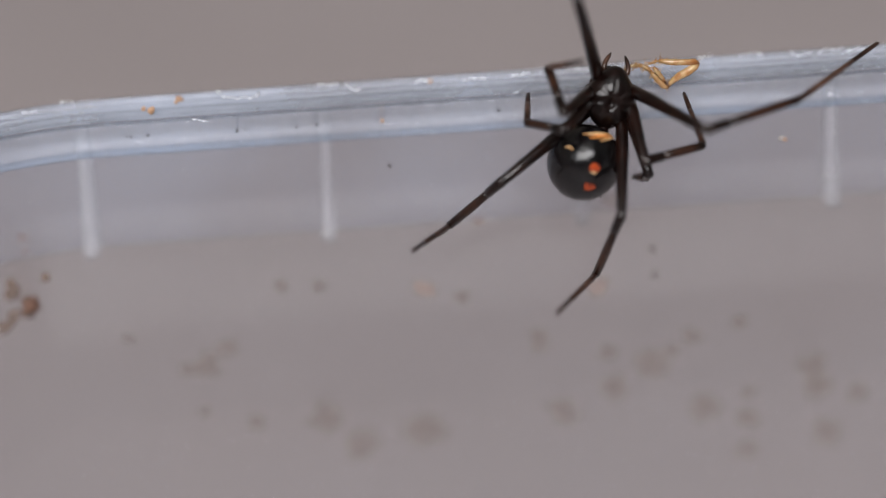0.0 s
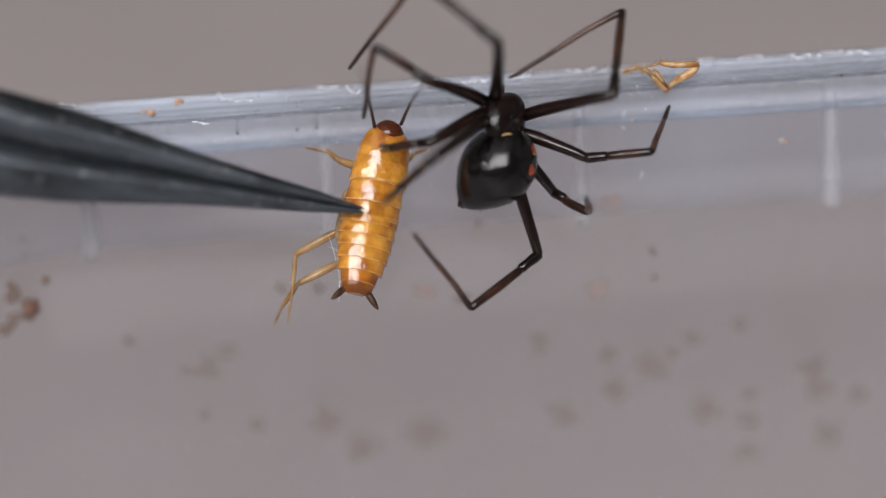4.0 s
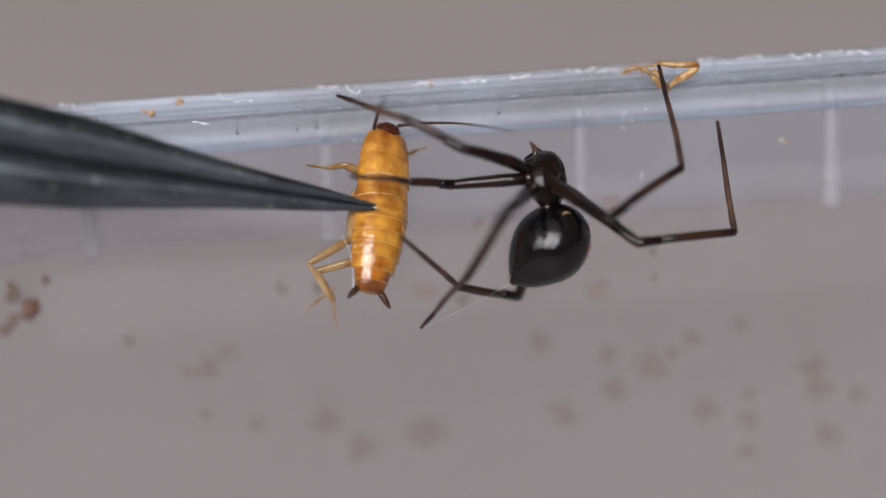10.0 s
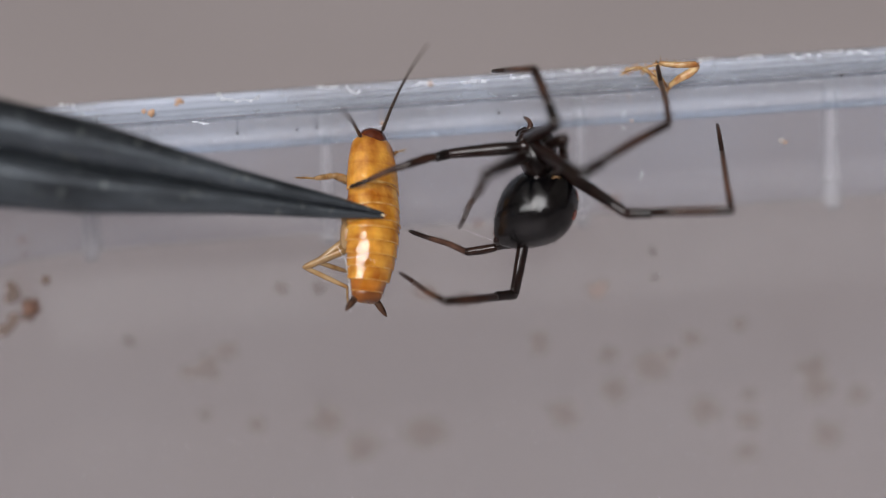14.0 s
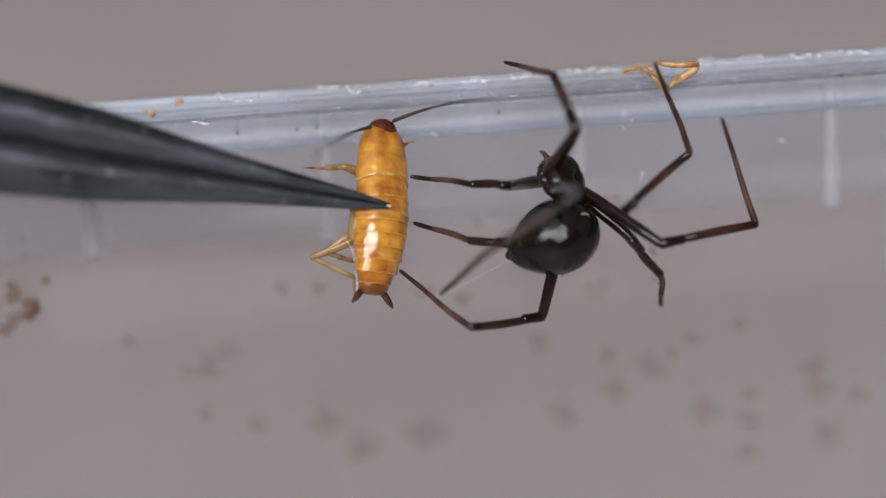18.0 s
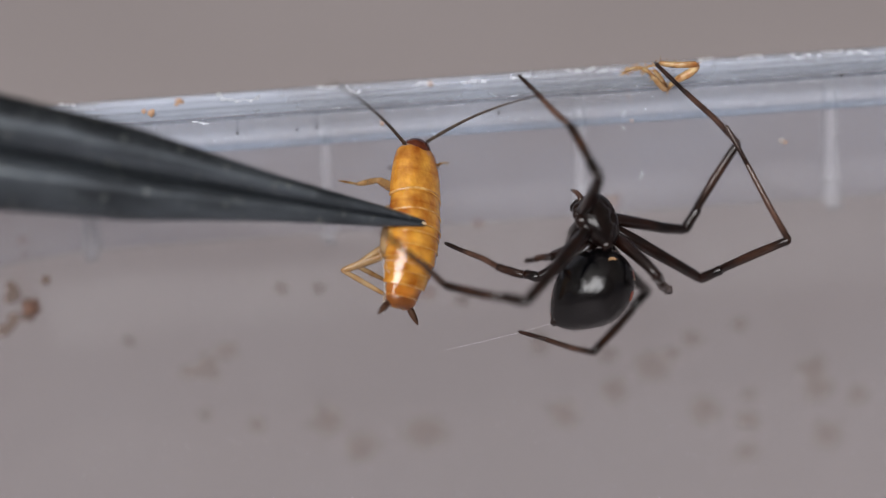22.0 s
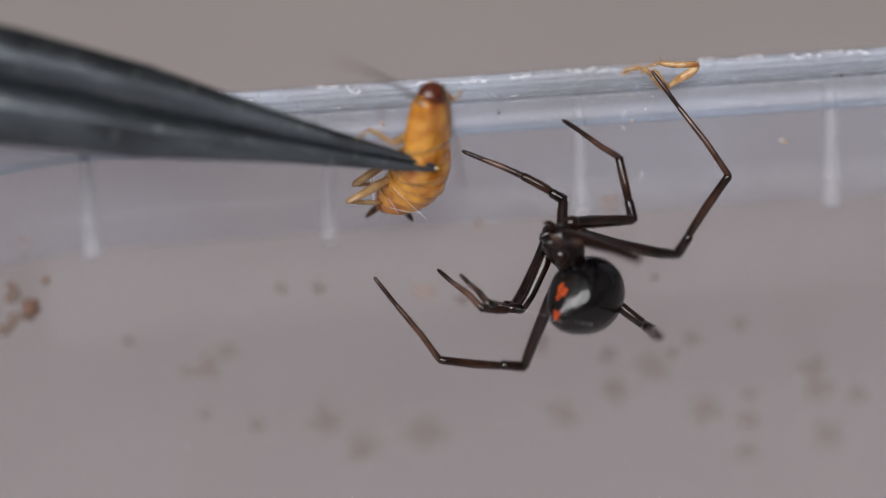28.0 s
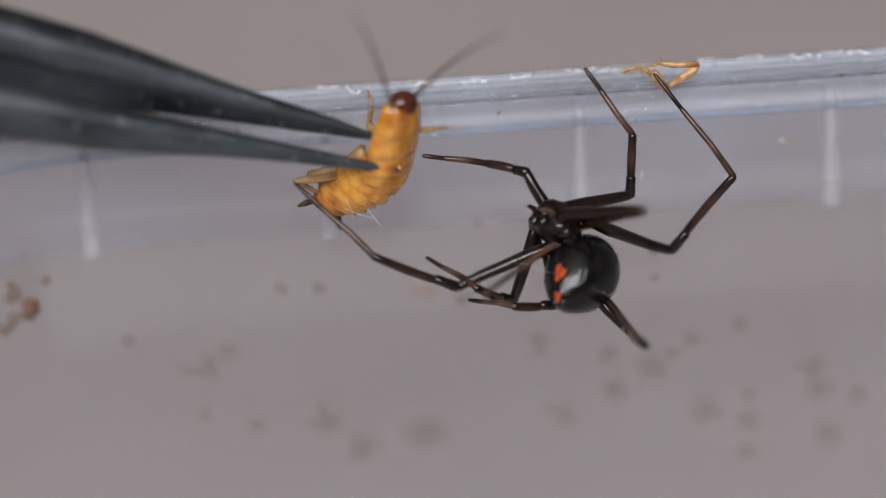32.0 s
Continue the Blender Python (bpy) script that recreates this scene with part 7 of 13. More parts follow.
    walk(LEGS['L4'][0], [(0, pose(-0.00087, 0.00102, -0.00030, 0.0, -13.2, 140.6)), (0.5, pose(-0.00087, 0.00102, -0.00030, -0.2, -15.0, 141.1)), (1, pose(-0.00087, 0.00102, -0.00030, -0.3, -16.9, 141.7)),
        (1.5, pose(-0.00087, 0.00102, -0.00030, -0.9, -19.1, 143.7)), (2, pose(-0.00087, 0.00102, -0.00030, -1.5, -21.3, 145.6)), (2.5, pose(-0.00087, 0.00102, -0.00030, -1.5, -21.3, 145.6)),
        (3, pose(-0.00087, 0.00102, -0.00030, 2.4, -16.4, 148.2)), (3.5, pose(-0.00087, 0.00102, -0.00030, 9.6, -9.0, 151.4)), (4, pose(-0.00087, 0.00102, -0.00030, 17.6, -3.8, 153.0)),
        (4.5, pose(-0.00087, 0.00102, -0.00030, 22.7, -1.7, 152.7)), (5, pose(-0.00087, 0.00102, -0.00030, 22.7, -0.5, 153.4)), (5.5, pose(-0.00087, 0.00102, -0.00030, 53.7, 40.3, -161.3)),
        (6, pose(-0.00087, 0.00102, -0.00030, 28.1, 16.7, 124.7)), (6.5, pose(-0.00087, 0.00102, -0.00030, 50.1, 16.2, 166.7)), (7, pose(-0.00087, 0.00102, -0.00030, 51.1, 25.2, -111.6)),
        (7.5, pose(-0.00087, 0.00102, -0.00030, 33.0, 4.2, -175.9)), (8, pose(-0.00087, 0.00102, -0.00030, 73.2, 24.6, -103.3)), (8.5, pose(-0.00087, 0.00102, -0.00030, 43.5, 10.9, 161.6)),
        (9, pose(-0.00087, 0.00102, -0.00030, 20.9, -5.8, 151.7)), (9.5, pose(-0.00087, 0.00102, -0.00030, 45.8, 26.3, -102.4)), (10, pose(-0.00087, 0.00102, -0.00030, 16.8, -8.4, 129.5)),
        (10.5, pose(-0.00087, 0.00102, -0.00030, 22.9, 66.6, 144.0)), (11, pose(-0.00087, 0.00102, -0.00030, 24.3, 16.9, 152.4)), (11.5, pose(-0.00087, 0.00102, -0.00030, 17.6, -22.0, 142.2)),
        (12, pose(-0.00087, 0.00102, -0.00030, 15.3, -3.0, 134.3)), (12.5, pose(-0.00087, 0.00102, -0.00030, 35.9, 31.0, -177.5)), (13, pose(-0.00087, 0.00102, -0.00030, 8.9, 50.4, 125.3)),
        (13.5, pose(-0.00087, 0.00102, -0.00030, 18.0, 59.5, 129.7)), (14, pose(-0.00087, 0.00102, -0.00030, 26.5, 8.7, 134.8)), (14.5, pose(-0.00087, 0.00102, -0.00030, 24.2, 12.4, 147.9)),
        (15, pose(-0.00087, 0.00102, -0.00030, 26.9, -3.9, 145.0)), (15.5, pose(-0.00087, 0.00102, -0.00030, 31.3, 0.2, 145.6)), (16, pose(-0.00087, 0.00102, -0.00030, 35.6, 0.1, 144.3)),
        (16.5, pose(-0.00087, 0.00102, -0.00030, 38.4, -2.8, 143.2)), (17, pose(-0.00087, 0.00102, -0.00030, 24.6, 1.2, 129.0)), (17.5, pose(-0.00087, 0.00102, -0.00030, 19.0, -36.4, 119.1)),
        (18, pose(-0.00087, 0.00102, -0.00030, 0.2, -29.2, 142.8)), (18.5, pose(-0.00087, 0.00102, -0.00030, 15.9, 26.0, 123.5)), (19, pose(-0.00087, 0.00102, -0.00030, 30.9, 20.2, 127.9)),
        (19.5, pose(-0.00087, 0.00102, -0.00030, 22.2, -25.0, 127.6)), (20, pose(-0.00087, 0.00102, -0.00030, 11.4, -13.5, 131.9)), (20.5, pose(-0.00087, 0.00102, -0.00030, 21.1, 4.1, 133.9)),
        (21, pose(-0.00087, 0.00102, -0.00030, 33.1, 14.4, 136.3)), (21.5, pose(-0.00087, 0.00102, -0.00030, 28.7, 38.9, 146.5)), (22, pose(-0.00087, 0.00102, -0.00030, 16.2, 31.0, 140.3)),
        (22.5, pose(-0.00087, 0.00102, -0.00030, 29.1, -13.6, 156.7)), (23, pose(-0.00087, 0.00102, -0.00030, 37.5, -21.6, 151.8)), (23.5, pose(-0.00087, 0.00102, -0.00030, 17.0, -20.3, 157.8)),
        (24, pose(-0.00087, 0.00102, -0.00030, 22.0, -65.6, 141.1)), (24.5, pose(-0.00087, 0.00102, -0.00030, 65.5, -63.2, 84.9)), (25, pose(-0.00087, 0.00102, -0.00030, 123.0, 35.0, 111.3)),
        (25.5, pose(-0.00087, 0.00102, -0.00030, -142.5, -5.8, -142.2)), (26, pose(-0.00087, 0.00102, -0.00030, -64.2, 65.4, -176.1)), (26.5, pose(-0.00087, 0.00102, -0.00030, -85.7, 67.3, 159.4)),
        (27, pose(-0.00087, 0.00102, -0.00030, -119.4, 64.2, 121.3)), (27.5, pose(-0.00087, 0.00102, -0.00030, -142.8, 53.8, 94.2)), (28, pose(-0.00087, 0.00102, -0.00030, -93.3, 40.8, 158.1)),
        (28.5, pose(-0.00087, 0.00102, -0.00030, -91.9, 34.7, 160.3)), (29, pose(-0.00087, 0.00102, -0.00030, -86.7, -5.4, 179.5)), (29.5, pose(-0.00087, 0.00102, -0.00030, -86.7, 0.9, -179.9)),
        (30, pose(-0.00087, 0.00102, -0.00030, -57.8, 80.9, -146.3)), (30.5, pose(-0.00087, 0.00102, -0.00030, -96.2, 65.5, 174.0)), (31, pose(-0.00047, -0.00088, -0.00295, -164.8, 33.1, 91.6)),
        (31.5, pose(-0.00087, 0.00102, -0.00030, -126.5, 70.6, 137.9)), (32, pose(-0.00087, 0.00102, -0.00030, 19.5, 48.7, -72.2))])
    walk(LEGS['L4'][1], [(0, pose(-0.00699, 0.00606, 0.00156, -0.0, 45.1, 145.3)), (0.5, pose(-0.00699, 0.00595, 0.00181, -1.3, 44.1, 145.1)), (1, pose(-0.00698, 0.00584, 0.00207, -2.5, 43.0, 144.8)),
        (1.5, pose(-0.00706, 0.00558, 0.00237, -1.9, 40.2, 148.6)), (2, pose(-0.00713, 0.00530, 0.00266, -1.6, 37.2, 152.3)), (2.5, pose(-0.00713, 0.00530, 0.00266, -1.6, 37.2, 152.3)),
        (3, pose(-0.00751, 0.00513, 0.00200, 7.4, 57.2, 163.0)), (3.5, pose(-0.00793, 0.00486, 0.00097, 74.6, 76.2, -125.8)), (4, pose(-0.00811, 0.00471, 0.00023, 132.0, 58.1, -62.9)),
        (4.5, pose(-0.00810, 0.00475, -0.00006, 136.8, 44.8, -54.4)), (5, pose(-0.00815, 0.00466, -0.00023, 137.2, 44.4, -53.9)), (5.5, pose(-0.00675, -0.00098, -0.00557, -83.5, 29.0, 93.2)),
        (6, pose(-0.00531, 0.00743, -0.00264, 139.5, 23.6, -80.0)), (6.5, pose(-0.00848, 0.00281, -0.00257, -122.4, 76.7, 2.5)), (7, pose(-0.00358, -0.00583, -0.00377, -51.0, 20.1, 122.0)),
        (7.5, pose(-0.00897, 0.00043, -0.00090, 84.1, 68.4, -87.7)), (8, pose(-0.00257, -0.00619, -0.00369, 25.6, 17.2, 135.8)), (8.5, pose(-0.00846, 0.00354, -0.00184, 140.6, 61.8, -98.9)),
        (9, pose(-0.00800, 0.00486, 0.00052, -28.2, 77.8, 141.8)), (9.5, pose(-0.00244, -0.00611, -0.00390, -29.6, 13.7, 124.9)), (10, pose(-0.00599, 0.00724, 0.00089, 68.2, 54.2, -121.4)),
        (10.5, pose(-0.00348, 0.00292, -0.00778, -42.6, 41.7, 125.7)), (11, pose(-0.00777, 0.00462, -0.00267, 166.3, 67.3, -14.4)), (11.5, pose(-0.00684, 0.00564, 0.00275, 77.0, 70.2, -113.7)),
        (12, pose(-0.00655, 0.00683, 0.00013, 143.0, 63.4, -39.1)), (12.5, pose(-0.00784, 0.00071, -0.00449, 174.8, 61.8, -6.7)), (13, pose(-0.00386, 0.00525, -0.00658, 160.5, 58.6, -24.3)),
        (13.5, pose(-0.00351, 0.00419, -0.00732, 141.6, 70.8, -40.1)), (14, pose(-0.00654, 0.00672, -0.00153, 114.5, 20.0, -62.4)), (14.5, pose(-0.00761, 0.00524, -0.00204, 119.7, 33.6, -47.8)),
        (15, pose(-0.00752, 0.00568, 0.00026, 122.6, 47.4, -40.5)), (15.5, pose(-0.00759, 0.00561, -0.00033, 121.2, 34.7, -35.9)), (16, pose(-0.00748, 0.00577, -0.00032, 102.7, 56.0, -55.5)),
        (16.5, pose(-0.00738, 0.00589, 0.00009, 56.8, 73.6, -101.8)), (17, pose(-0.00599, 0.00735, -0.00047, 131.5, 61.8, -50.7)), (17.5, pose(-0.00406, 0.00674, 0.00453, 64.4, 64.2, -132.0)),
        (18, pose(-0.00653, 0.00532, 0.00367, -60.6, 77.4, 114.8)), (18.5, pose(-0.00491, 0.00712, -0.00387, -162.0, 55.5, 11.0)), (19, pose(-0.00556, 0.00705, -0.00312, 164.5, 62.9, -20.2)),
        (19.5, pose(-0.00537, 0.00687, 0.00314, 109.0, 53.4, -81.0)), (20, pose(-0.00616, 0.00691, 0.00159, -80.9, 58.1, 95.2)), (20.5, pose(-0.00650, 0.00687, -0.00088, -149.5, 70.7, 16.8)),
        (21, pose(-0.00657, 0.00647, -0.00233, 177.4, 65.4, -20.8)), (21.5, pose(-0.00615, 0.00452, -0.00542, -153.9, 53.9, 15.7)), (22, pose(-0.00624, 0.00548, -0.00449, -160.2, 47.6, 12.9)),
        (22.5, pose(-0.00814, 0.00415, 0.00161, -65.7, 67.9, 100.5)), (23, pose(-0.00754, 0.00460, 0.00269, 96.1, 71.7, -104.0)), (23.5, pose(-0.00794, 0.00390, 0.00252, -68.8, 32.6, 122.6)),
        (24, pose(-0.00349, 0.00313, 0.00711, -98.4, -19.0, 81.6)), (24.5, pose(-0.00054, 0.00468, 0.00697, -139.7, 18.7, 5.8)), (25, pose(-0.00329, 0.00723, -0.00497, -156.7, 58.7, -13.8)),
        (25.5, pose(-0.00727, -0.00395, 0.00051, 131.4, 54.9, -65.9)), (26, pose(-0.00425, 0.00078, -0.00771, -147.4, 39.4, -55.2)), (26.5, pose(-0.00381, 0.00212, -0.00782, -151.3, 42.3, -63.5)),
        (27, pose(-0.00271, 0.00405, -0.00763, -158.4, 46.5, -77.2)), (27.5, pose(-0.00122, 0.00582, -0.00687, -169.8, 49.6, -92.5)), (28, pose(-0.00659, 0.00331, -0.00562, -113.0, 53.7, -23.3)),
        (28.5, pose(-0.00717, 0.00327, -0.00494, -106.9, 52.6, -15.8)), (29, pose(-0.00898, 0.00109, 0.00047, -31.2, 79.1, 63.6)), (29.5, pose(-0.00901, 0.00101, -0.00043, -76.0, 69.8, 17.4)),
        (30, pose(-0.00194, 0.00031, -0.00834, -98.7, 33.8, -9.9)), (30.5, pose(-0.00423, 0.00137, -0.00771, -114.5, 43.4, -35.0)), (31, pose(-0.00066, 0.00594, -0.00739, -179.6, 23.2, -132.1)),
        (31.5, pose(-0.00288, 0.00283, -0.00798, -173.3, -3.5, -98.2)), (32, pose(0.00078, -0.00410, -0.00642, -166.7, 14.4, -36.6))])
    walk(LEGS['L4'][2], [(0, pose(-0.01058, 0.00854, -0.00282, -0.0, -62.1, 130.0)), (0.5, pose(-0.01063, 0.00850, -0.00249, 1.0, -62.9, 129.9)), (1, pose(-0.01068, 0.00845, -0.00215, 2.0, -63.6, 129.8)),
        (1.5, pose(-0.01110, 0.00804, -0.00162, -3.9, -64.5, 138.3)), (2, pose(-0.01149, 0.00759, -0.00108, -10.3, -64.9, 147.2)), (2.5, pose(-0.01149, 0.00759, -0.00108, -10.3, -64.9, 147.2)),
        (3, pose(-0.01071, 0.00611, -0.00320, -3.8, -57.5, 145.7)), (3.5, pose(-0.00879, 0.00367, -0.00503, 4.4, -42.5, 145.5)), (4, pose(-0.00662, 0.00180, -0.00501, 11.2, -23.1, 148.1)),
        (4.5, pose(-0.00555, 0.00119, -0.00441, 15.6, -10.1, 150.7)), (5, pose(-0.00554, 0.00110, -0.00455, 15.5, -9.6, 151.0)), (5.5, pose(-0.00705, 0.00442, -0.00856, 36.7, -17.7, 84.3)),
        (6, pose(-0.00433, 0.00186, -0.00512, 17.6, -24.0, 136.7)), (6.5, pose(-0.00706, 0.00288, -0.00859, 21.2, 11.4, 89.1)), (7, pose(-0.00666, -0.00091, -0.00589, 26.3, 0.6, 115.5)),
        (7.5, pose(-0.00888, -0.00184, -0.00665, 21.6, 21.0, 104.0)), (8, pose(-0.00681, -0.00207, -0.00552, 16.4, 16.5, 134.3)), (8.5, pose(-0.00891, 0.00065, -0.00729, 12.2, 28.5, 127.6)),
        (9, pose(-0.00903, 0.00567, -0.00552, -65.3, 77.0, -11.9)), (9.5, pose(-0.00588, -0.00119, -0.00537, 58.7, 12.4, 110.2)), (10, pose(-0.00787, 0.00415, -0.00412, -135.3, 55.9, -91.0)),
        (10.5, pose(-0.00617, 0.00666, -0.01189, -118.3, 82.3, -61.6)), (11, pose(-0.00546, 0.00403, -0.00837, -88.9, 50.5, -18.9)), (11.5, pose(-0.00768, 0.00372, -0.00307, -158.0, 50.5, -89.7)),
        (12, pose(-0.00440, 0.00509, -0.00540, 45.4, 10.0, 124.0)), (12.5, pose(-0.00494, 0.00037, -0.00994, 14.1, 27.0, 73.2)), (13, pose(-0.00093, 0.00392, -0.01186, -69.8, 70.5, -11.1)),
        (13.5, pose(-0.00195, 0.00288, -0.01316, -107.4, 66.5, -52.7)), (14, pose(-0.00385, 0.00158, -0.00364, -123.3, 23.8, -68.3)), (14.5, pose(-0.00415, 0.00143, -0.00547, -118.0, 40.4, -59.1)),
        (15, pose(-0.00434, 0.00296, -0.00429, -139.7, 54.6, -84.3)), (15.5, pose(-0.00347, 0.00263, -0.00385, 142.0, 51.8, -174.2)), (16, pose(-0.00552, 0.00292, -0.00544, 125.6, 21.3, 155.7)),
        (16.5, pose(-0.00773, 0.00419, -0.00584, 126.0, 7.0, 148.2)), (17, pose(-0.00414, 0.00509, -0.00592, 107.0, 16.1, 88.5)), (17.5, pose(-0.00586, 0.00475, -0.00104, -93.9, 61.7, -98.8)),
        (18, pose(-0.00709, 0.00654, -0.00236, -51.9, 65.8, -54.6)), (18.5, pose(-0.00147, 0.00779, -0.00897, 25.4, 54.2, 40.7)), (19, pose(-0.00291, 0.00608, -0.00862, -26.6, 55.2, -13.9)),
        (19.5, pose(-0.00479, 0.00323, -0.00182, 89.1, -6.5, 154.5)), (20, pose(-0.00646, 0.01016, -0.00365, 53.1, 18.3, 73.1)), (20.5, pose(-0.00455, 0.00746, -0.00672, 58.1, 11.9, 84.2)),
        (21, pose(-0.00416, 0.00555, -0.00795, 55.3, 15.1, 67.1)), (21.5, pose(-0.00264, 0.00551, -0.01041, 45.7, -11.1, 83.7)), (22, pose(-0.00218, 0.00641, -0.00906, 36.3, -1.7, 80.0)),
        (22.5, pose(-0.00856, 0.00643, -0.00412, -15.0, 53.1, -11.6)), (23, pose(-0.00801, 0.00271, -0.00317, 62.5, 61.8, 79.3)), (23.5, pose(-0.01074, 0.00829, -0.00081, -13.6, 81.5, 10.8)),
        (24, pose(-0.00263, 0.00891, 0.00913, 39.2, 19.6, 79.2)), (24.5, pose(0.00528, 0.00527, 0.00498, 53.4, -15.6, 98.9)), (25, pose(-0.00016, 0.00647, -0.01026, 60.6, -32.9, 96.4)),
        (25.5, pose(-0.00582, -0.00719, -0.00454, 75.3, -5.0, 83.0)), (26, pose(-0.00152, -0.00314, -0.01163, 43.2, 12.8, -31.6)), (26.5, pose(-0.00176, -0.00197, -0.01197, 43.0, 8.3, -37.6)),
        (27, pose(-0.00176, -0.00010, -0.01211, 43.1, 4.7, -48.5)), (27.5, pose(-0.00139, 0.00182, -0.01158, 41.8, 6.5, -61.3)), (28, pose(-0.00323, 0.00187, -0.01061, 44.1, 12.4, -47.5)),
        (28.5, pose(-0.00356, 0.00225, -0.00985, 45.1, 17.5, -43.7)), (29, pose(-0.00846, 0.00213, -0.00560, 64.9, 29.2, 3.6)), (29.5, pose(-0.00697, 0.00164, -0.00623, 54.8, 48.5, -12.2)),
        (30, pose(0.00312, -0.00058, -0.01178, 28.7, -2.8, -68.8)), (30.5, pose(-0.00055, -0.00120, -0.01196, 28.2, -3.5, -59.4)), (31, pose(-0.00447, 0.00172, -0.00982, 38.3, -29.6, -94.7)),
        (31.5, pose(-0.00375, -0.00327, -0.00760, 14.5, 3.5, -9.2)), (32, pose(0.00558, -0.00767, -0.00795, 18.5, -13.9, -50.8))])
    walk(LEGS['R1'][0], [(0, pose(0.00090, -0.00094, -0.00030, 0.0, -53.2, -115.6)), (0.5, pose(0.00090, -0.00094, -0.00030, -0.5, -53.1, -114.0)), (1, pose(0.00090, -0.00094, -0.00030, -1.0, -53.0, -112.5)),
        (1.5, pose(0.00090, -0.00094, -0.00030, 3.2, -51.2, -115.8)), (2, pose(0.00090, -0.00094, -0.00030, 6.7, -49.1, -118.6)), (2.5, pose(0.00090, -0.00094, -0.00030, 6.7, -49.1, -118.6)),
        (3, pose(0.00090, -0.00094, -0.00030, 40.6, -50.5, -148.4)), (3.5, pose(0.00090, -0.00094, -0.00030, -30.8, -68.9, -56.5)), (4, pose(0.00090, -0.00094, -0.00030, 119.9, -86.8, 159.3)),
        (4.5, pose(0.00090, -0.00094, -0.00030, 157.2, -75.2, 125.7)), (5, pose(0.00090, -0.00094, -0.00030, 153.8, -73.9, 129.2)), (5.5, pose(0.00090, -0.00094, -0.00030, 96.9, -65.3, 175.2)),
        (6, pose(0.00090, -0.00094, -0.00030, 102.6, -61.4, 155.8)), (6.5, pose(0.00090, -0.00094, -0.00030, 71.6, -54.1, -162.4)), (7, pose(0.00090, -0.00094, -0.00030, 92.9, -51.6, -177.3)),
        (7.5, pose(0.00090, -0.00094, -0.00030, 86.6, -36.0, -164.7)), (8, pose(0.00090, -0.00094, -0.00030, 93.8, -33.7, -172.2)), (8.5, pose(0.00090, -0.00094, -0.00030, 53.9, -50.6, -130.4)),
        (9, pose(0.00090, -0.00094, -0.00030, 66.8, -38.0, -164.5)), (9.5, pose(0.00090, -0.00094, -0.00030, 49.4, -34.3, -134.1)), (10, pose(0.00090, -0.00094, -0.00030, 70.6, -40.4, -167.0)),
        (10.5, pose(0.00090, -0.00094, -0.00030, 84.8, -46.4, -177.3)), (11, pose(0.00090, -0.00094, -0.00030, 84.2, -48.0, -166.9)), (11.5, pose(0.00090, -0.00094, -0.00030, 75.3, -48.7, -159.7)),
        (12, pose(0.00090, -0.00094, -0.00030, 59.7, -47.9, -143.7)), (12.5, pose(0.00090, -0.00094, -0.00030, 72.5, -41.9, -153.4)), (13, pose(0.00090, -0.00094, -0.00030, 90.2, -33.6, -172.7)),
        (13.5, pose(0.00090, -0.00094, -0.00030, 80.0, -49.4, -157.4)), (14, pose(0.00090, -0.00094, -0.00030, 92.7, -44.6, -174.2)), (14.5, pose(0.00090, -0.00094, -0.00030, 95.9, -42.3, -166.9)),
        (15, pose(0.00090, -0.00094, -0.00030, 95.7, -47.8, -168.2)), (15.5, pose(0.00090, -0.00094, -0.00030, 95.8, -56.4, -170.3)), (16, pose(0.00090, -0.00094, -0.00030, 96.8, -65.0, -173.0)),
        (16.5, pose(0.00090, -0.00094, -0.00030, 98.3, -70.3, -175.4)), (17, pose(0.00090, -0.00094, -0.00030, 47.7, -44.9, -144.6)), (17.5, pose(0.00090, -0.00094, -0.00030, 50.5, -39.8, -141.7)),
        (18, pose(0.00090, -0.00094, -0.00030, 61.9, -26.2, -156.6)), (18.5, pose(0.00090, -0.00094, -0.00030, 54.7, -19.4, -134.0)), (19, pose(0.00090, -0.00094, -0.00030, 54.0, -48.6, -133.9)),
        (19.5, pose(0.00090, -0.00094, -0.00030, 48.0, -42.6, -136.6)), (20, pose(0.00090, -0.00094, -0.00030, 28.9, -24.2, -116.5)), (20.5, pose(0.00090, -0.00094, -0.00030, 41.3, -37.1, -140.5)),
        (21, pose(0.00090, -0.00094, -0.00030, 44.5, -39.2, -143.7)), (21.5, pose(0.00090, -0.00094, -0.00030, 50.7, -27.9, -143.6)), (22, pose(0.00090, -0.00094, -0.00030, 49.3, -21.5, -122.2)),
        (22.5, pose(0.00090, -0.00094, -0.00030, 52.7, -33.7, -140.9)), (23, pose(0.00090, -0.00094, -0.00030, 41.7, -35.8, -130.0)), (23.5, pose(0.00090, -0.00094, -0.00030, 41.7, -40.5, -142.6)),
        (24, pose(0.00090, -0.00094, -0.00030, 21.2, 30.4, -124.2)), (24.5, pose(0.00090, -0.00094, -0.00030, 38.2, 5.2, -130.1)), (25, pose(0.00090, -0.00094, -0.00030, 44.7, -32.7, -141.1)),
        (25.5, pose(0.00090, -0.00094, -0.00030, 122.7, -34.8, 137.3)), (26, pose(0.00090, -0.00094, -0.00030, 95.1, -28.1, 63.9)), (26.5, pose(0.00090, -0.00094, -0.00030, 93.9, -28.1, 63.7)),
        (27, pose(0.00090, -0.00094, -0.00030, 92.1, -28.0, 63.3)), (27.5, pose(0.00090, -0.00094, -0.00030, 90.1, -27.8, 62.8)), (28, pose(0.00090, -0.00094, -0.00030, 88.4, -27.6, 62.1)),
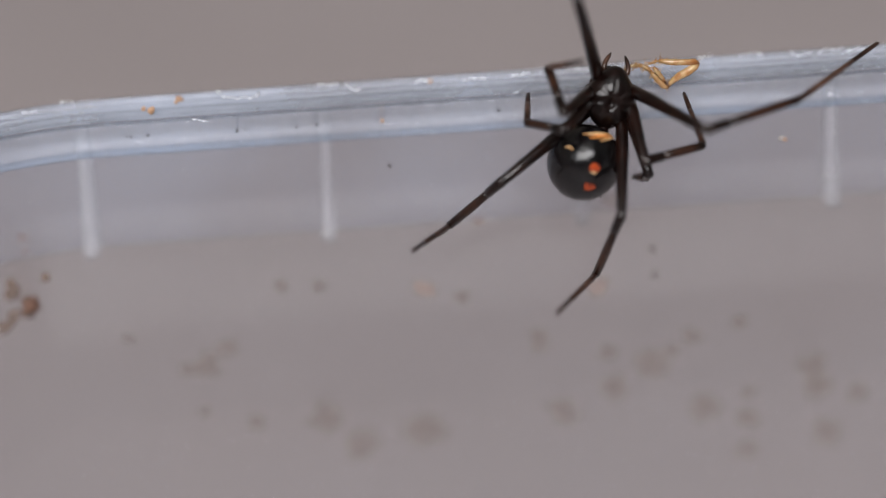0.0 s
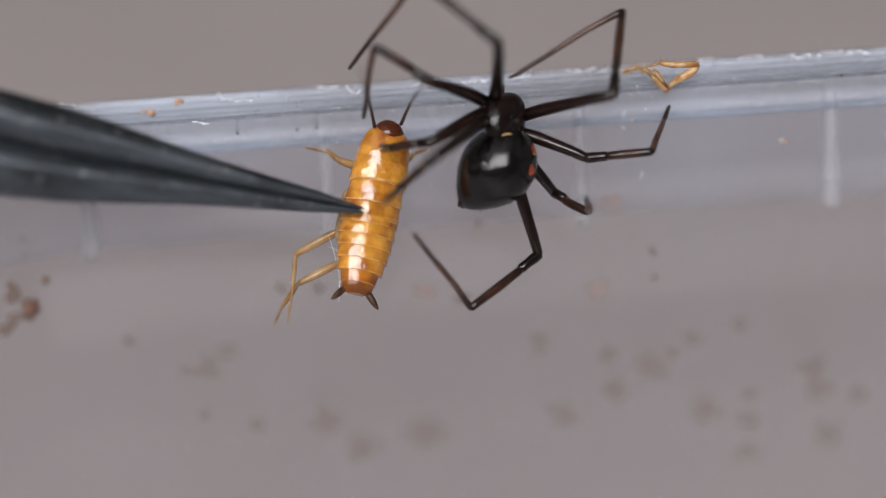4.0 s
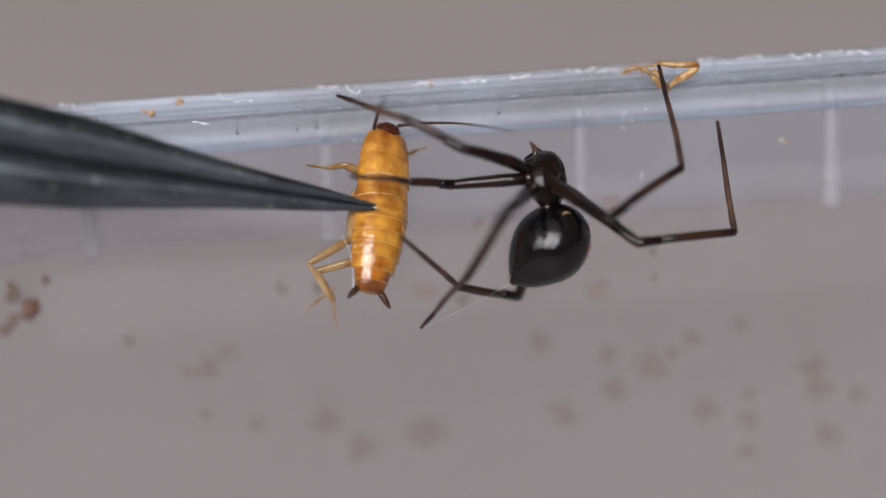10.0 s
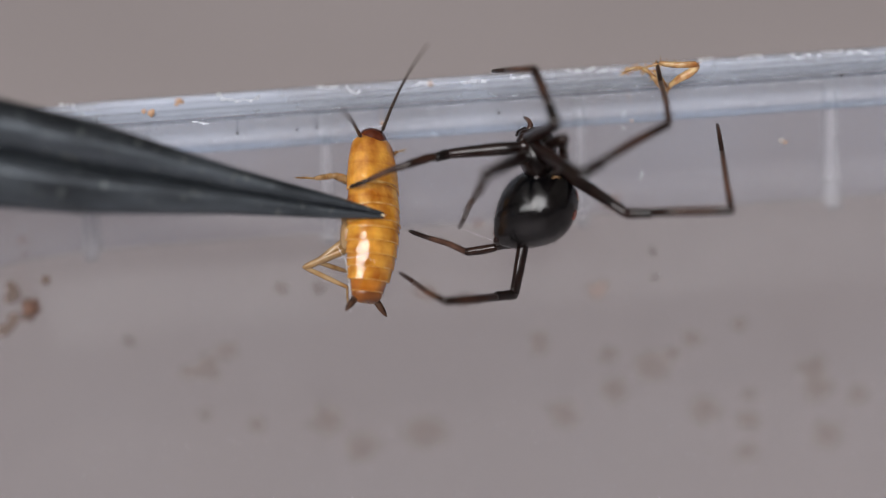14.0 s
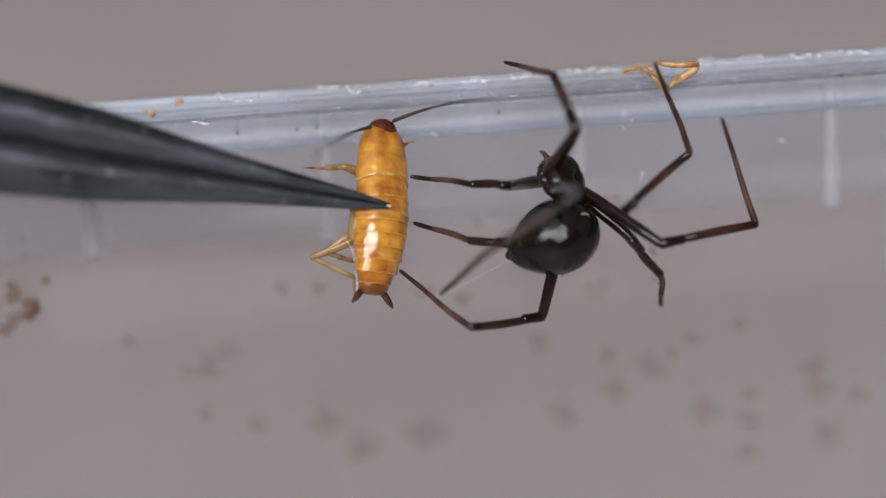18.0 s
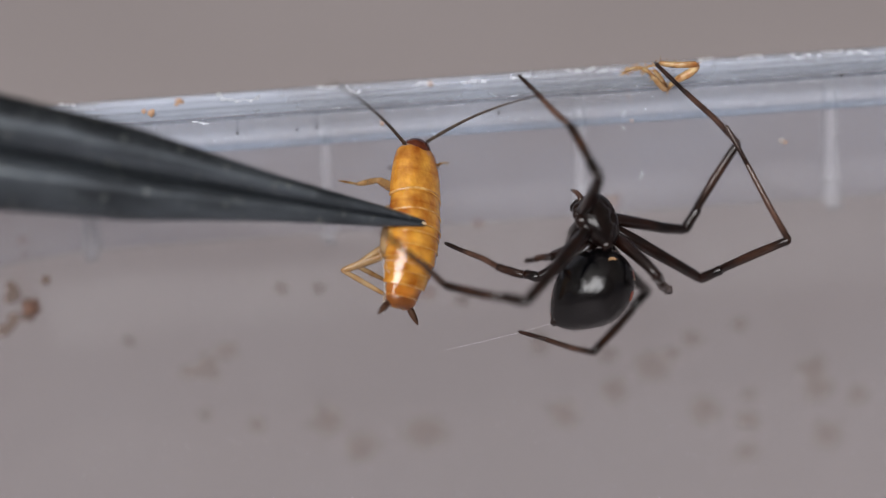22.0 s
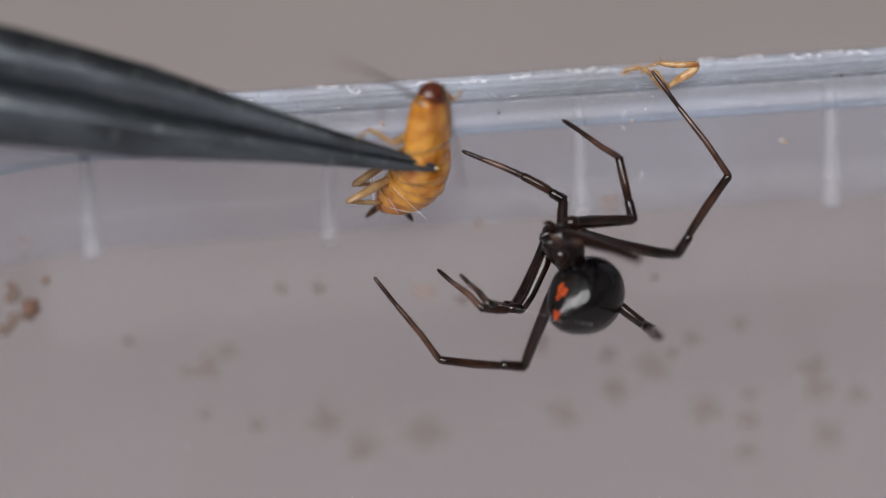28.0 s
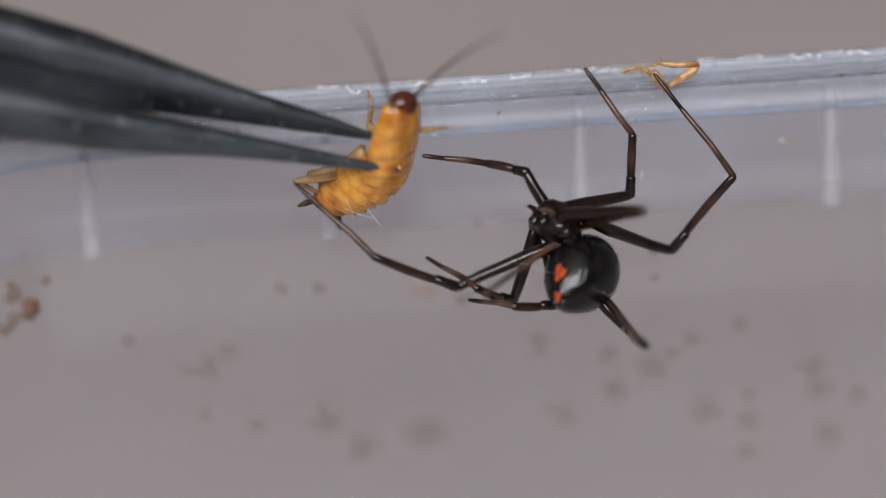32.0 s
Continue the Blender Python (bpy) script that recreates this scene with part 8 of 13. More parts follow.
        (28.5, pose(0.00090, -0.00094, -0.00030, 87.4, -27.4, 61.6)), (29, pose(-0.00092, -0.00220, 0.00063, 75.7, 23.2, 36.6)), (29.5, pose(-0.00097, -0.00236, 0.00055, 77.8, 18.6, 34.8)),
        (30, pose(-0.00063, -0.00215, 0.00033, 82.2, -2.4, 42.9)), (30.5, pose(-0.00043, -0.00169, 0.00042, 66.9, -13.4, 63.6)), (31, pose(-0.00064, -0.00155, 0.00059, 53.5, 11.5, 34.3)),
        (31.5, pose(-0.00054, -0.00158, 0.00044, 51.7, -1.4, 68.0)), (32, pose(0.00090, -0.00094, -0.00030, 45.2, -11.8, 81.6))])
    walk(LEGS['R1'][1], [(0, pose(-0.00129, -0.00552, 0.00649, 0.0, 12.1, -60.1)), (0.5, pose(-0.00117, -0.00559, 0.00648, 0.2, 12.6, -58.9)), (1, pose(-0.00105, -0.00566, 0.00647, 0.4, 13.0, -57.7)),
        (1.5, pose(-0.00141, -0.00573, 0.00631, 0.9, 11.6, -54.9)), (2, pose(-0.00175, -0.00582, 0.00611, 1.5, 10.1, -52.1)), (2.5, pose(-0.00175, -0.00582, 0.00611, 1.5, 10.1, -52.1)),
        (3, pose(-0.00369, -0.00376, 0.00625, 1.1, -19.0, -35.9)), (3.5, pose(0.00259, -0.00349, 0.00761, -12.0, -42.5, -16.8)), (4, pose(0.00046, -0.00078, 0.00817, -55.8, 1.6, 11.9)),
        (4.5, pose(-0.00035, 0.00081, 0.00790, -67.3, 25.5, 23.5)), (5, pose(-0.00058, 0.00088, 0.00785, -67.3, 25.2, 23.5)), (5.5, pose(-0.00263, -0.00064, 0.00740, -63.7, 5.1, 40.7)),
        (6, pose(-0.00280, 0.00073, 0.00714, -73.0, 11.7, 2.7)), (6.5, pose(-0.00384, -0.00245, 0.00657, 166.6, -63.9, 117.0)), (7, pose(-0.00435, -0.00119, 0.00635, -22.6, -61.8, -49.7)),
        (7.5, pose(-0.00571, -0.00275, 0.00469, -0.8, -69.5, -71.0)), (8, pose(-0.00609, -0.00190, 0.00441, 33.6, -56.1, -105.0)), (8.5, pose(-0.00258, -0.00504, 0.00625, 64.6, -68.9, -150.5)),
        (9, pose(-0.00553, -0.00273, 0.00492, -9.6, -39.4, -75.5)), (9.5, pose(-0.00397, -0.00598, 0.00448, 84.0, -73.7, -173.9)), (10, pose(-0.00539, -0.00239, 0.00519, -2.2, -46.8, -76.2)),
        (10.5, pose(-0.00494, -0.00121, 0.00584, 3.3, -57.2, -79.2)), (11, pose(-0.00462, -0.00223, 0.00601, 0.2, -61.5, -71.6)), (11.5, pose(-0.00435, -0.00289, 0.00607, 96.1, -75.7, -170.9)),
        (12, pose(-0.00368, -0.00431, 0.00599, 88.9, -80.3, -164.0)), (12.5, pose(-0.00474, -0.00377, 0.00536, 118.2, -70.9, 163.1)), (13, pose(-0.00610, -0.00184, 0.00439, 119.8, -59.6, 158.4)),
        (13.5, pose(-0.00419, -0.00306, 0.00614, 118.0, -72.7, 164.2)), (14, pose(-0.00511, -0.00155, 0.00565, 90.2, -80.8, -164.9)), (14.5, pose(-0.00520, -0.00236, 0.00541, 128.1, -67.8, 165.7)),
        (15, pose(-0.00467, -0.00211, 0.00598, 133.8, -71.9, 159.5)), (15.5, pose(-0.00372, -0.00173, 0.00677, 152.8, -78.2, 139.9)), (16, pose(-0.00266, -0.00138, 0.00738, -159.8, -81.3, 91.9)),
        (16.5, pose(-0.00194, -0.00117, 0.00769, -126.9, -79.1, 58.6)), (17, pose(-0.00399, -0.00442, 0.00569, -136.6, -87.4, 42.4)), (17.5, pose(-0.00421, -0.00498, 0.00512, 173.8, -82.8, 97.3)),
        (18, pose(-0.00608, -0.00397, 0.00345, 3.1, -42.6, -81.4)), (18.5, pose(-0.00465, -0.00670, 0.00251, 81.6, -69.2, -169.8)), (19, pose(-0.00298, -0.00499, 0.00606, 158.0, -84.3, 115.0)),
        (19.5, pose(-0.00364, -0.00523, 0.00544, -29.2, -64.6, -55.9)), (20, pose(-0.00255, -0.00786, 0.00317, 9.7, -61.9, -97.0)), (20.5, pose(-0.00432, -0.00525, 0.00481, -33.9, -71.7, -59.1)),
        (21, pose(-0.00439, -0.00483, 0.00506, -154.6, -86.6, 53.7)), (21.5, pose(-0.00513, -0.00539, 0.00367, 23.5, -80.5, -119.8)), (22, pose(-0.00330, -0.00762, 0.00281, 102.0, -77.5, 165.1)),
        (22.5, pose(-0.00457, -0.00539, 0.00441, 76.9, -85.2, -171.7)), (23, pose(-0.00352, -0.00621, 0.00466, -159.7, -82.4, 62.3)), (23.5, pose(-0.00422, -0.00486, 0.00521, -23.2, -61.9, -57.3)),
        (24, pose(-0.00321, -0.00699, -0.00460, 57.8, -39.2, -144.8)), (24.5, pose(-0.00453, -0.00741, -0.00106, 98.5, -32.8, 164.2)), (25, pose(-0.00466, -0.00542, 0.00428, 129.1, -49.8, 124.2)),
        (25.5, pose(-0.00421, 0.00378, 0.00454, -149.5, 28.3, -43.7)), (26, pose(0.00419, 0.00578, 0.00369, -126.8, 3.0, -130.1)), (26.5, pose(0.00422, 0.00577, 0.00369, -126.2, 4.2, -130.8)),
        (27, pose(0.00426, 0.00575, 0.00368, -125.1, 6.2, -131.9)), (27.5, pose(0.00434, 0.00573, 0.00366, -123.9, 8.6, -132.9)), (28, pose(0.00442, 0.00570, 0.00363, -122.8, 10.9, -133.7)),
        (28.5, pose(0.00448, 0.00568, 0.00360, -122.0, 12.4, -134.1)), (29, pose(0.00534, 0.00244, -0.00272, -123.3, 5.9, -88.6)), (29.5, pose(0.00563, 0.00222, -0.00215, -122.2, -5.6, -117.9)),
        (30, pose(0.00558, 0.00362, 0.00069, -123.1, 0.8, -93.9)), (30.5, pose(0.00324, 0.00571, 0.00238, -116.1, 0.8, -123.3)), (31, pose(0.00623, 0.00313, -0.00110, -119.9, -25.2, -83.0)),
        (31.5, pose(0.00264, 0.00628, 0.00064, -115.9, -42.5, -94.2)), (32, pose(0.00212, 0.00727, 0.00144, -105.6, 3.9, -117.1))])
    walk(LEGS['R1'][2], [(0, pose(0.00208, -0.01137, 0.00505, 0.0, 29.3, -46.1)), (0.5, pose(0.00231, -0.01136, 0.00498, -0.0, 30.1, -45.5)), (1, pose(0.00254, -0.01135, 0.00491, -0.0, 30.9, -44.8)),
        (1.5, pose(0.00247, -0.01126, 0.00493, 2.7, 32.0, -38.3)), (2, pose(0.00242, -0.01118, 0.00490, 5.5, 32.6, -32.0)), (2.5, pose(0.00242, -0.01118, 0.00490, 5.5, 32.6, -32.0)),
        (3, pose(0.00159, -0.00759, 0.00849, 2.6, 38.2, -25.8)), (3.5, pose(0.00746, -0.00496, 0.01228, 97.7, 72.3, 151.9)), (4, pose(0.00721, 0.00064, 0.00798, 113.8, 56.5, 172.2)),
        (4.5, pose(0.00535, 0.00330, 0.00493, 127.1, 63.5, -174.2)), (5, pose(0.00514, 0.00337, 0.00491, 127.8, 63.9, -173.4)), (5.5, pose(0.00257, 0.00384, 0.00679, 66.8, 88.5, 107.1)),
        (6, pose(0.00395, 0.00104, 0.00575, 102.5, 77.4, 125.5)), (6.5, pose(-0.00522, 0.00026, 0.01276, -76.9, -44.5, -43.9)), (7, pose(-0.00225, -0.00367, 0.01243, -91.0, -27.2, -25.3)),
        (7.5, pose(-0.00492, -0.00504, 0.01115, -111.0, -29.0, 19.5)), (8, pose(-0.00708, -0.00561, 0.01014, -106.4, -25.4, 6.7)), (8.5, pose(-0.00474, -0.00627, 0.01269, -94.9, -28.7, 2.5)),
        (9, pose(-0.00420, -0.00789, 0.00930, -90.1, -8.6, 26.1)), (9.5, pose(-0.00589, -0.00619, 0.01110, -92.6, -7.5, 21.6)), (10, pose(-0.00427, -0.00697, 0.01022, -93.4, 1.0, 0.3)),
        (10.5, pose(-0.00424, -0.00488, 0.01164, -98.7, 0.9, 2.7)), (11, pose(-0.00358, -0.00535, 0.01207, -103.9, 0.5, 11.5)), (11.5, pose(-0.00604, -0.00316, 0.01275, -99.2, 6.9, -1.5)),
        (12, pose(-0.00479, -0.00463, 0.01279, -91.5, 11.5, 9.0)), (12.5, pose(-0.00690, -0.00311, 0.01188, -101.0, 3.3, 2.2)), (13, pose(-0.00935, -0.00056, 0.01035, -107.9, -10.0, -9.8)),
        (13.5, pose(-0.00617, -0.00250, 0.01273, -109.8, -5.2, -7.9)), (14, pose(-0.00617, -0.00184, 0.01246, -111.6, 3.5, -9.4)), (14.5, pose(-0.00773, -0.00172, 0.01180, -112.1, -3.6, -0.8)),
        (15, pose(-0.00668, -0.00136, 0.01254, -112.3, 2.7, -4.2)), (15.5, pose(-0.00480, -0.00082, 0.01352, -114.0, 12.6, -9.9)), (16, pose(-0.00269, -0.00034, 0.01420, -117.3, 22.3, -16.2)),
        (16.5, pose(-0.00126, -0.00006, 0.01446, -120.4, 28.2, -20.9)), (17, pose(-0.00376, -0.00421, 0.01258, -100.8, 10.9, 1.3)), (17.5, pose(-0.00432, -0.00413, 0.01197, -97.4, 11.6, -0.4)),
        (18, pose(-0.00532, -0.00899, 0.00812, -92.6, -6.5, 5.6)), (18.5, pose(-0.00706, -0.00714, 0.00896, -101.3, -7.3, 12.6)), (19, pose(-0.00327, -0.00437, 0.01293, -109.1, 7.9, 13.7)),
        (19.5, pose(-0.00198, -0.00769, 0.01167, -92.7, 9.1, 25.6)), (20, pose(-0.00295, -0.01109, 0.00926, -77.9, -10.5, 19.3)), (20.5, pose(-0.00320, -0.00711, 0.01136, -88.2, 10.6, 25.9)),
        (21, pose(-0.00415, -0.00450, 0.01195, -98.3, 8.4, 19.0)), (21.5, pose(-0.00569, -0.00638, 0.01047, -100.6, -1.2, 21.8)), (22, pose(-0.00475, -0.00723, 0.00955, -104.9, -5.1, 35.6)),
        (22.5, pose(-0.00515, -0.00547, 0.01128, -102.7, -5.4, 30.6)), (23, pose(-0.00310, -0.00540, 0.01149, -101.4, 2.9, 27.5)), (23.5, pose(-0.00246, -0.00759, 0.01130, -84.7, 4.0, 27.8)),
        (24, pose(-0.00758, -0.01007, -0.00023, -69.7, 14.6, 21.4)), (24.5, pose(-0.01011, -0.00582, 0.00267, -95.7, 22.8, -0.7)), (25, pose(-0.00716, -0.00174, 0.00955, -117.8, 31.7, -23.0)),
        (25.5, pose(0.00018, -0.00042, 0.00128, 153.2, 15.5, 130.2)), (26, pose(-0.00025, 0.00051, 0.00333, 127.7, 38.7, 32.3)), (26.5, pose(-0.00028, 0.00056, 0.00319, 126.8, 36.0, 30.2)),
        (27, pose(-0.00031, 0.00064, 0.00294, 125.7, 31.5, 27.2)), (27.5, pose(-0.00031, 0.00073, 0.00263, 124.8, 26.3, 24.0)), (28, pose(-0.00026, 0.00081, 0.00232, 124.2, 21.5, 21.4)),
        (28.5, pose(-0.00021, 0.00085, 0.00212, 124.0, 18.4, 20.0)), (29, pose(0.00551, -0.00442, -0.00343, 113.2, 26.5, 27.4)), (29.5, pose(0.00242, -0.00384, -0.00147, 103.6, 31.6, 5.3)),
        (30, pose(0.00511, -0.00327, 0.00060, 103.6, 39.4, 3.5)), (30.5, pose(-0.00055, -0.00006, 0.00228, 108.8, 34.4, 32.1)), (31, pose(0.00699, -0.00306, 0.00183, 67.1, 25.1, -22.3)),
        (31.5, pose(0.00227, 0.00121, 0.00530, 66.5, 28.1, -22.8)), (32, pose(-0.00102, 0.00115, 0.00097, 51.1, 65.7, -39.7))])
    walk(LEGS['R2'][0], [(0, pose(0.00034, -0.00121, -0.00034, 0.0, -39.6, -162.2)), (0.5, pose(0.00034, -0.00121, -0.00034, 0.0, -39.4, -161.7)), (1, pose(0.00034, -0.00121, -0.00034, 0.1, -39.3, -161.2)),
        (1.5, pose(0.00034, -0.00121, -0.00034, 0.5, -39.1, -160.8)), (2, pose(0.00034, -0.00121, -0.00034, 0.9, -39.0, -160.3)), (2.5, pose(0.00034, -0.00121, -0.00034, 0.9, -39.0, -160.3)),
        (3, pose(0.00034, -0.00121, -0.00034, 4.5, -35.7, -145.8)), (3.5, pose(0.00034, -0.00121, -0.00034, 12.1, -39.5, -125.2)), (4, pose(0.00034, -0.00121, -0.00034, 14.7, -52.6, -104.4)),
        (4.5, pose(0.00034, -0.00121, -0.00034, 7.6, -64.3, -86.4)), (5, pose(0.00034, -0.00121, -0.00034, 9.1, -64.0, -88.0)), (5.5, pose(0.00034, -0.00121, -0.00034, 18.5, -65.1, -113.1)),
        (6, pose(0.00034, -0.00121, -0.00034, 34.1, -59.8, -144.5)), (6.5, pose(0.00034, -0.00121, -0.00034, -0.5, -61.1, -97.4)), (7, pose(0.00034, -0.00121, -0.00034, 22.1, -61.1, -115.0)),
        (7.5, pose(0.00034, -0.00121, -0.00034, 38.5, -66.0, -129.5)), (8, pose(0.00034, -0.00121, -0.00034, 56.7, -52.4, -146.6)), (8.5, pose(0.00034, -0.00121, -0.00034, 37.3, -15.6, -108.7)),
        (9, pose(0.00034, -0.00121, -0.00034, 56.6, 25.7, -98.8)), (9.5, pose(0.00034, -0.00121, -0.00034, 56.6, 12.3, -99.8)), (10, pose(0.00034, -0.00121, -0.00034, 66.9, 24.9, -94.9)),
        (10.5, pose(0.00034, -0.00121, -0.00034, 70.2, 7.8, -86.0)), (11, pose(0.00034, -0.00121, -0.00034, 51.9, 13.0, -79.2)), (11.5, pose(0.00034, -0.00121, -0.00034, 53.0, 15.2, -75.3)),
        (12, pose(0.00034, -0.00121, -0.00034, 58.8, 23.6, -79.9)), (12.5, pose(0.00034, -0.00121, -0.00034, 58.1, 3.4, -84.0)), (13, pose(0.00034, -0.00121, -0.00034, 36.6, -8.7, -83.4)),
        (13.5, pose(0.00034, -0.00121, -0.00034, 44.7, 7.9, -88.2)), (14, pose(0.00034, -0.00121, -0.00034, 108.9, -31.9, 115.8)), (14.5, pose(0.00034, -0.00121, -0.00034, 103.6, -29.0, 128.1)),
        (15, pose(0.00034, -0.00121, -0.00034, 92.7, -45.9, 146.5)), (15.5, pose(0.00034, -0.00121, -0.00034, 59.1, -57.5, -173.8)), (16, pose(0.00034, -0.00121, -0.00034, 20.7, -53.6, -133.2)),
        (16.5, pose(0.00034, -0.00121, -0.00034, 5.2, -45.2, -117.4)), (17, pose(0.00034, -0.00121, -0.00034, 27.9, -31.7, 171.5)), (17.5, pose(0.00034, -0.00121, -0.00034, 10.1, -40.4, -155.7)),
        (18, pose(0.00034, -0.00121, -0.00034, 10.6, -18.6, -147.4)), (18.5, pose(0.00034, -0.00121, -0.00034, 13.6, -10.6, -146.6)), (19, pose(0.00034, -0.00121, -0.00034, 12.0, -36.9, -137.1)),
        (19.5, pose(0.00034, -0.00121, -0.00034, -4.9, -25.7, -121.0)), (20, pose(0.00034, -0.00121, -0.00034, -9.6, -9.5, -138.3)), (20.5, pose(0.00034, -0.00121, -0.00034, 10.7, -33.0, -175.6)),
        (21, pose(0.00034, -0.00121, -0.00034, 19.3, -36.1, 179.7)), (21.5, pose(0.00034, -0.00121, -0.00034, 16.1, -22.0, -170.5)), (22, pose(0.00034, -0.00121, -0.00034, 18.8, -22.3, -173.4)),
        (22.5, pose(0.00034, -0.00121, -0.00034, 20.0, -32.1, -175.1)), (23, pose(0.00034, -0.00121, -0.00034, 10.2, -33.1, -158.5)), (23.5, pose(0.00034, -0.00121, -0.00034, -12.2, -18.9, -117.9)),
        (24, pose(0.00034, -0.00121, -0.00034, -29.8, 30.8, -149.2)), (24.5, pose(0.00034, -0.00121, -0.00034, -5.4, 34.8, -152.5)), (25, pose(0.00034, -0.00121, -0.00034, 12.3, -17.2, -170.7)),
        (25.5, pose(0.00034, -0.00121, -0.00034, 47.0, 28.4, 162.9)), (26, pose(0.00034, -0.00121, -0.00034, 55.5, -7.8, 173.0)), (26.5, pose(0.00034, -0.00121, -0.00034, 60.2, -8.7, 171.3)),
        (27, pose(0.00034, -0.00121, -0.00034, 60.2, 7.2, 166.8)), (27.5, pose(0.00034, -0.00121, -0.00034, 58.4, 27.2, 160.6)), (28, pose(0.00034, -0.00121, -0.00034, 52.8, 46.8, 151.5)),
        (28.5, pose(0.00034, -0.00121, -0.00034, 79.9, 61.3, 138.0)), (29, pose(0.00034, -0.00121, -0.00034, 114.6, 27.0, -172.2)), (29.5, pose(0.00034, -0.00121, -0.00034, 109.1, 17.4, -175.3)),
        (30, pose(0.00034, -0.00121, -0.00034, 96.3, 19.4, 158.5)), (30.5, pose(0.00034, -0.00121, -0.00034, 116.8, 61.8, 169.8)), (31, pose(0.00034, -0.00121, -0.00034, 123.1, 55.9, 166.0)),
        (31.5, pose(0.00034, -0.00121, -0.00034, 121.3, 59.2, 168.3)), (32, pose(0.00034, -0.00121, -0.00034, 145.5, 47.1, -158.2))])
    walk(LEGS['R2'][1], [(0, pose(-0.00387, -0.00256, 0.00331, 0.0, 13.0, -63.5)), (0.5, pose(-0.00386, -0.00259, 0.00330, -0.2, 14.7, -63.8)), (1, pose(-0.00386, -0.00263, 0.00329, -0.4, 16.5, -64.0)),
        (1.5, pose(-0.00386, -0.00267, 0.00328, -0.6, 17.6, -63.5)), (2, pose(-0.00386, -0.00271, 0.00326, -0.9, 18.6, -63.0)), (2.5, pose(-0.00386, -0.00271, 0.00326, -0.9, 18.6, -63.0)),
        (3, pose(-0.00351, -0.00382, 0.00301, 2.1, 1.1, -55.6)), (3.5, pose(-0.00221, -0.00482, 0.00331, 4.6, -32.0, -52.9)), (4, pose(-0.00052, -0.00457, 0.00422, 17.0, -67.9, -61.3)),
        (4.5, pose(0.00049, -0.00369, 0.00482, 56.6, -85.1, -96.6)), (5, pose(0.00043, -0.00372, 0.00481, 99.6, -85.7, -139.7)), (5.5, pose(-0.00061, -0.00342, 0.00486, 9.0, -78.2, -64.1)),
        (6, pose(-0.00201, -0.00288, 0.00461, 155.6, -75.6, 132.9)), (6.5, pose(-0.00002, -0.00395, 0.00468, 161.6, -78.2, 135.3)), (7, pose(-0.00083, -0.00371, 0.00468, 178.0, -66.7, 126.8)),
        (7.5, pose(-0.00114, -0.00300, 0.00490, -179.4, -80.2, 121.6)), (8, pose(-0.00258, -0.00313, 0.00420, 156.4, -53.5, 144.9)), (8.5, pose(-0.00143, -0.00643, 0.00120, 83.2, -57.6, -125.7)),
        (9, pose(-0.00045, -0.00631, -0.00282, 147.2, -19.0, 141.3)), (9.5, pose(-0.00061, -0.00672, -0.00156, 147.0, -14.7, 141.8)), (10, pose(-0.00011, -0.00639, -0.00275, 141.1, -10.7, 142.4)),
        (10.5, pose(0.00073, -0.00687, -0.00111, 140.5, -6.9, 146.1)), (11, pose(0.00139, -0.00669, -0.00163, 149.1, -4.1, 150.2)), (11.5, pose(0.00174, -0.00656, -0.00184, 148.8, -9.2, 152.6)),
        (12, pose(0.00126, -0.00638, -0.00263, 140.6, -14.4, 154.1)), (12.5, pose(0.00093, -0.00690, -0.00068, 141.2, -0.1, 149.0)), (13, pose(0.00099, -0.00683, 0.00053, 143.1, 14.0, 145.0)),
        (13.5, pose(0.00052, -0.00688, -0.00112, 149.6, 5.5, 147.7)), (14, pose(-0.00178, 0.00317, 0.00269, 157.4, 9.8, -67.8)), (14.5, pose(-0.00275, 0.00273, 0.00244, 162.5, 5.7, -56.0)),
        (15, pose(-0.00299, 0.00100, 0.00377, 159.4, 6.9, -52.4)), (15.5, pose(-0.00272, -0.00154, 0.00449, 152.6, 2.4, -58.2)), (16, pose(-0.00199, -0.00369, 0.00427, 145.9, -2.0, -63.1)),
        (16.5, pose(-0.00152, -0.00479, 0.00373, 141.8, -4.2, -64.5)), (17, pose(-0.00448, -0.00049, 0.00267, 152.5, -12.0, -96.0)), (17.5, pose(-0.00364, -0.00300, 0.00338, 163.4, -1.3, -99.3)),
        (18, pose(-0.00424, -0.00413, 0.00149, 173.6, 11.3, -95.1)), (18.5, pose(-0.00436, -0.00431, 0.00072, 169.2, 10.8, -81.5)), (19, pose(-0.00302, -0.00433, 0.00310, 161.4, -7.7, -89.3)),
        (19.5, pose(-0.00232, -0.00563, 0.00215, 162.0, -3.7, -84.7)), (20, pose(-0.00388, -0.00496, 0.00060, 165.7, 19.3, -77.2)), (20.5, pose(-0.00445, -0.00158, 0.00278, 159.0, 4.3, -90.2)),
        (21, pose(-0.00429, -0.00118, 0.00304, 155.5, 5.7, -91.6)), (21.5, pose(-0.00490, -0.00208, 0.00181, 165.5, 6.8, -90.0)), (22, pose(-0.00493, -0.00182, 0.00183, 177.7, 11.8, -74.8)),
        (22.5, pose(-0.00450, -0.00162, 0.00271, 168.5, 3.7, -83.0)), (23, pose(-0.00413, -0.00297, 0.00279, 160.3, 3.3, -79.5)), (23.5, pose(-0.00220, -0.00600, 0.00152, 168.8, 0.6, -87.1)),
        (24, pose(-0.00389, -0.00373, -0.00327, -174.9, 24.3, -57.1)), (24.5, pose(-0.00384, -0.00338, -0.00361, 173.3, 31.9, -62.7)), (25, pose(-0.00506, -0.00210, 0.00135, 158.0, 41.8, -76.3)),
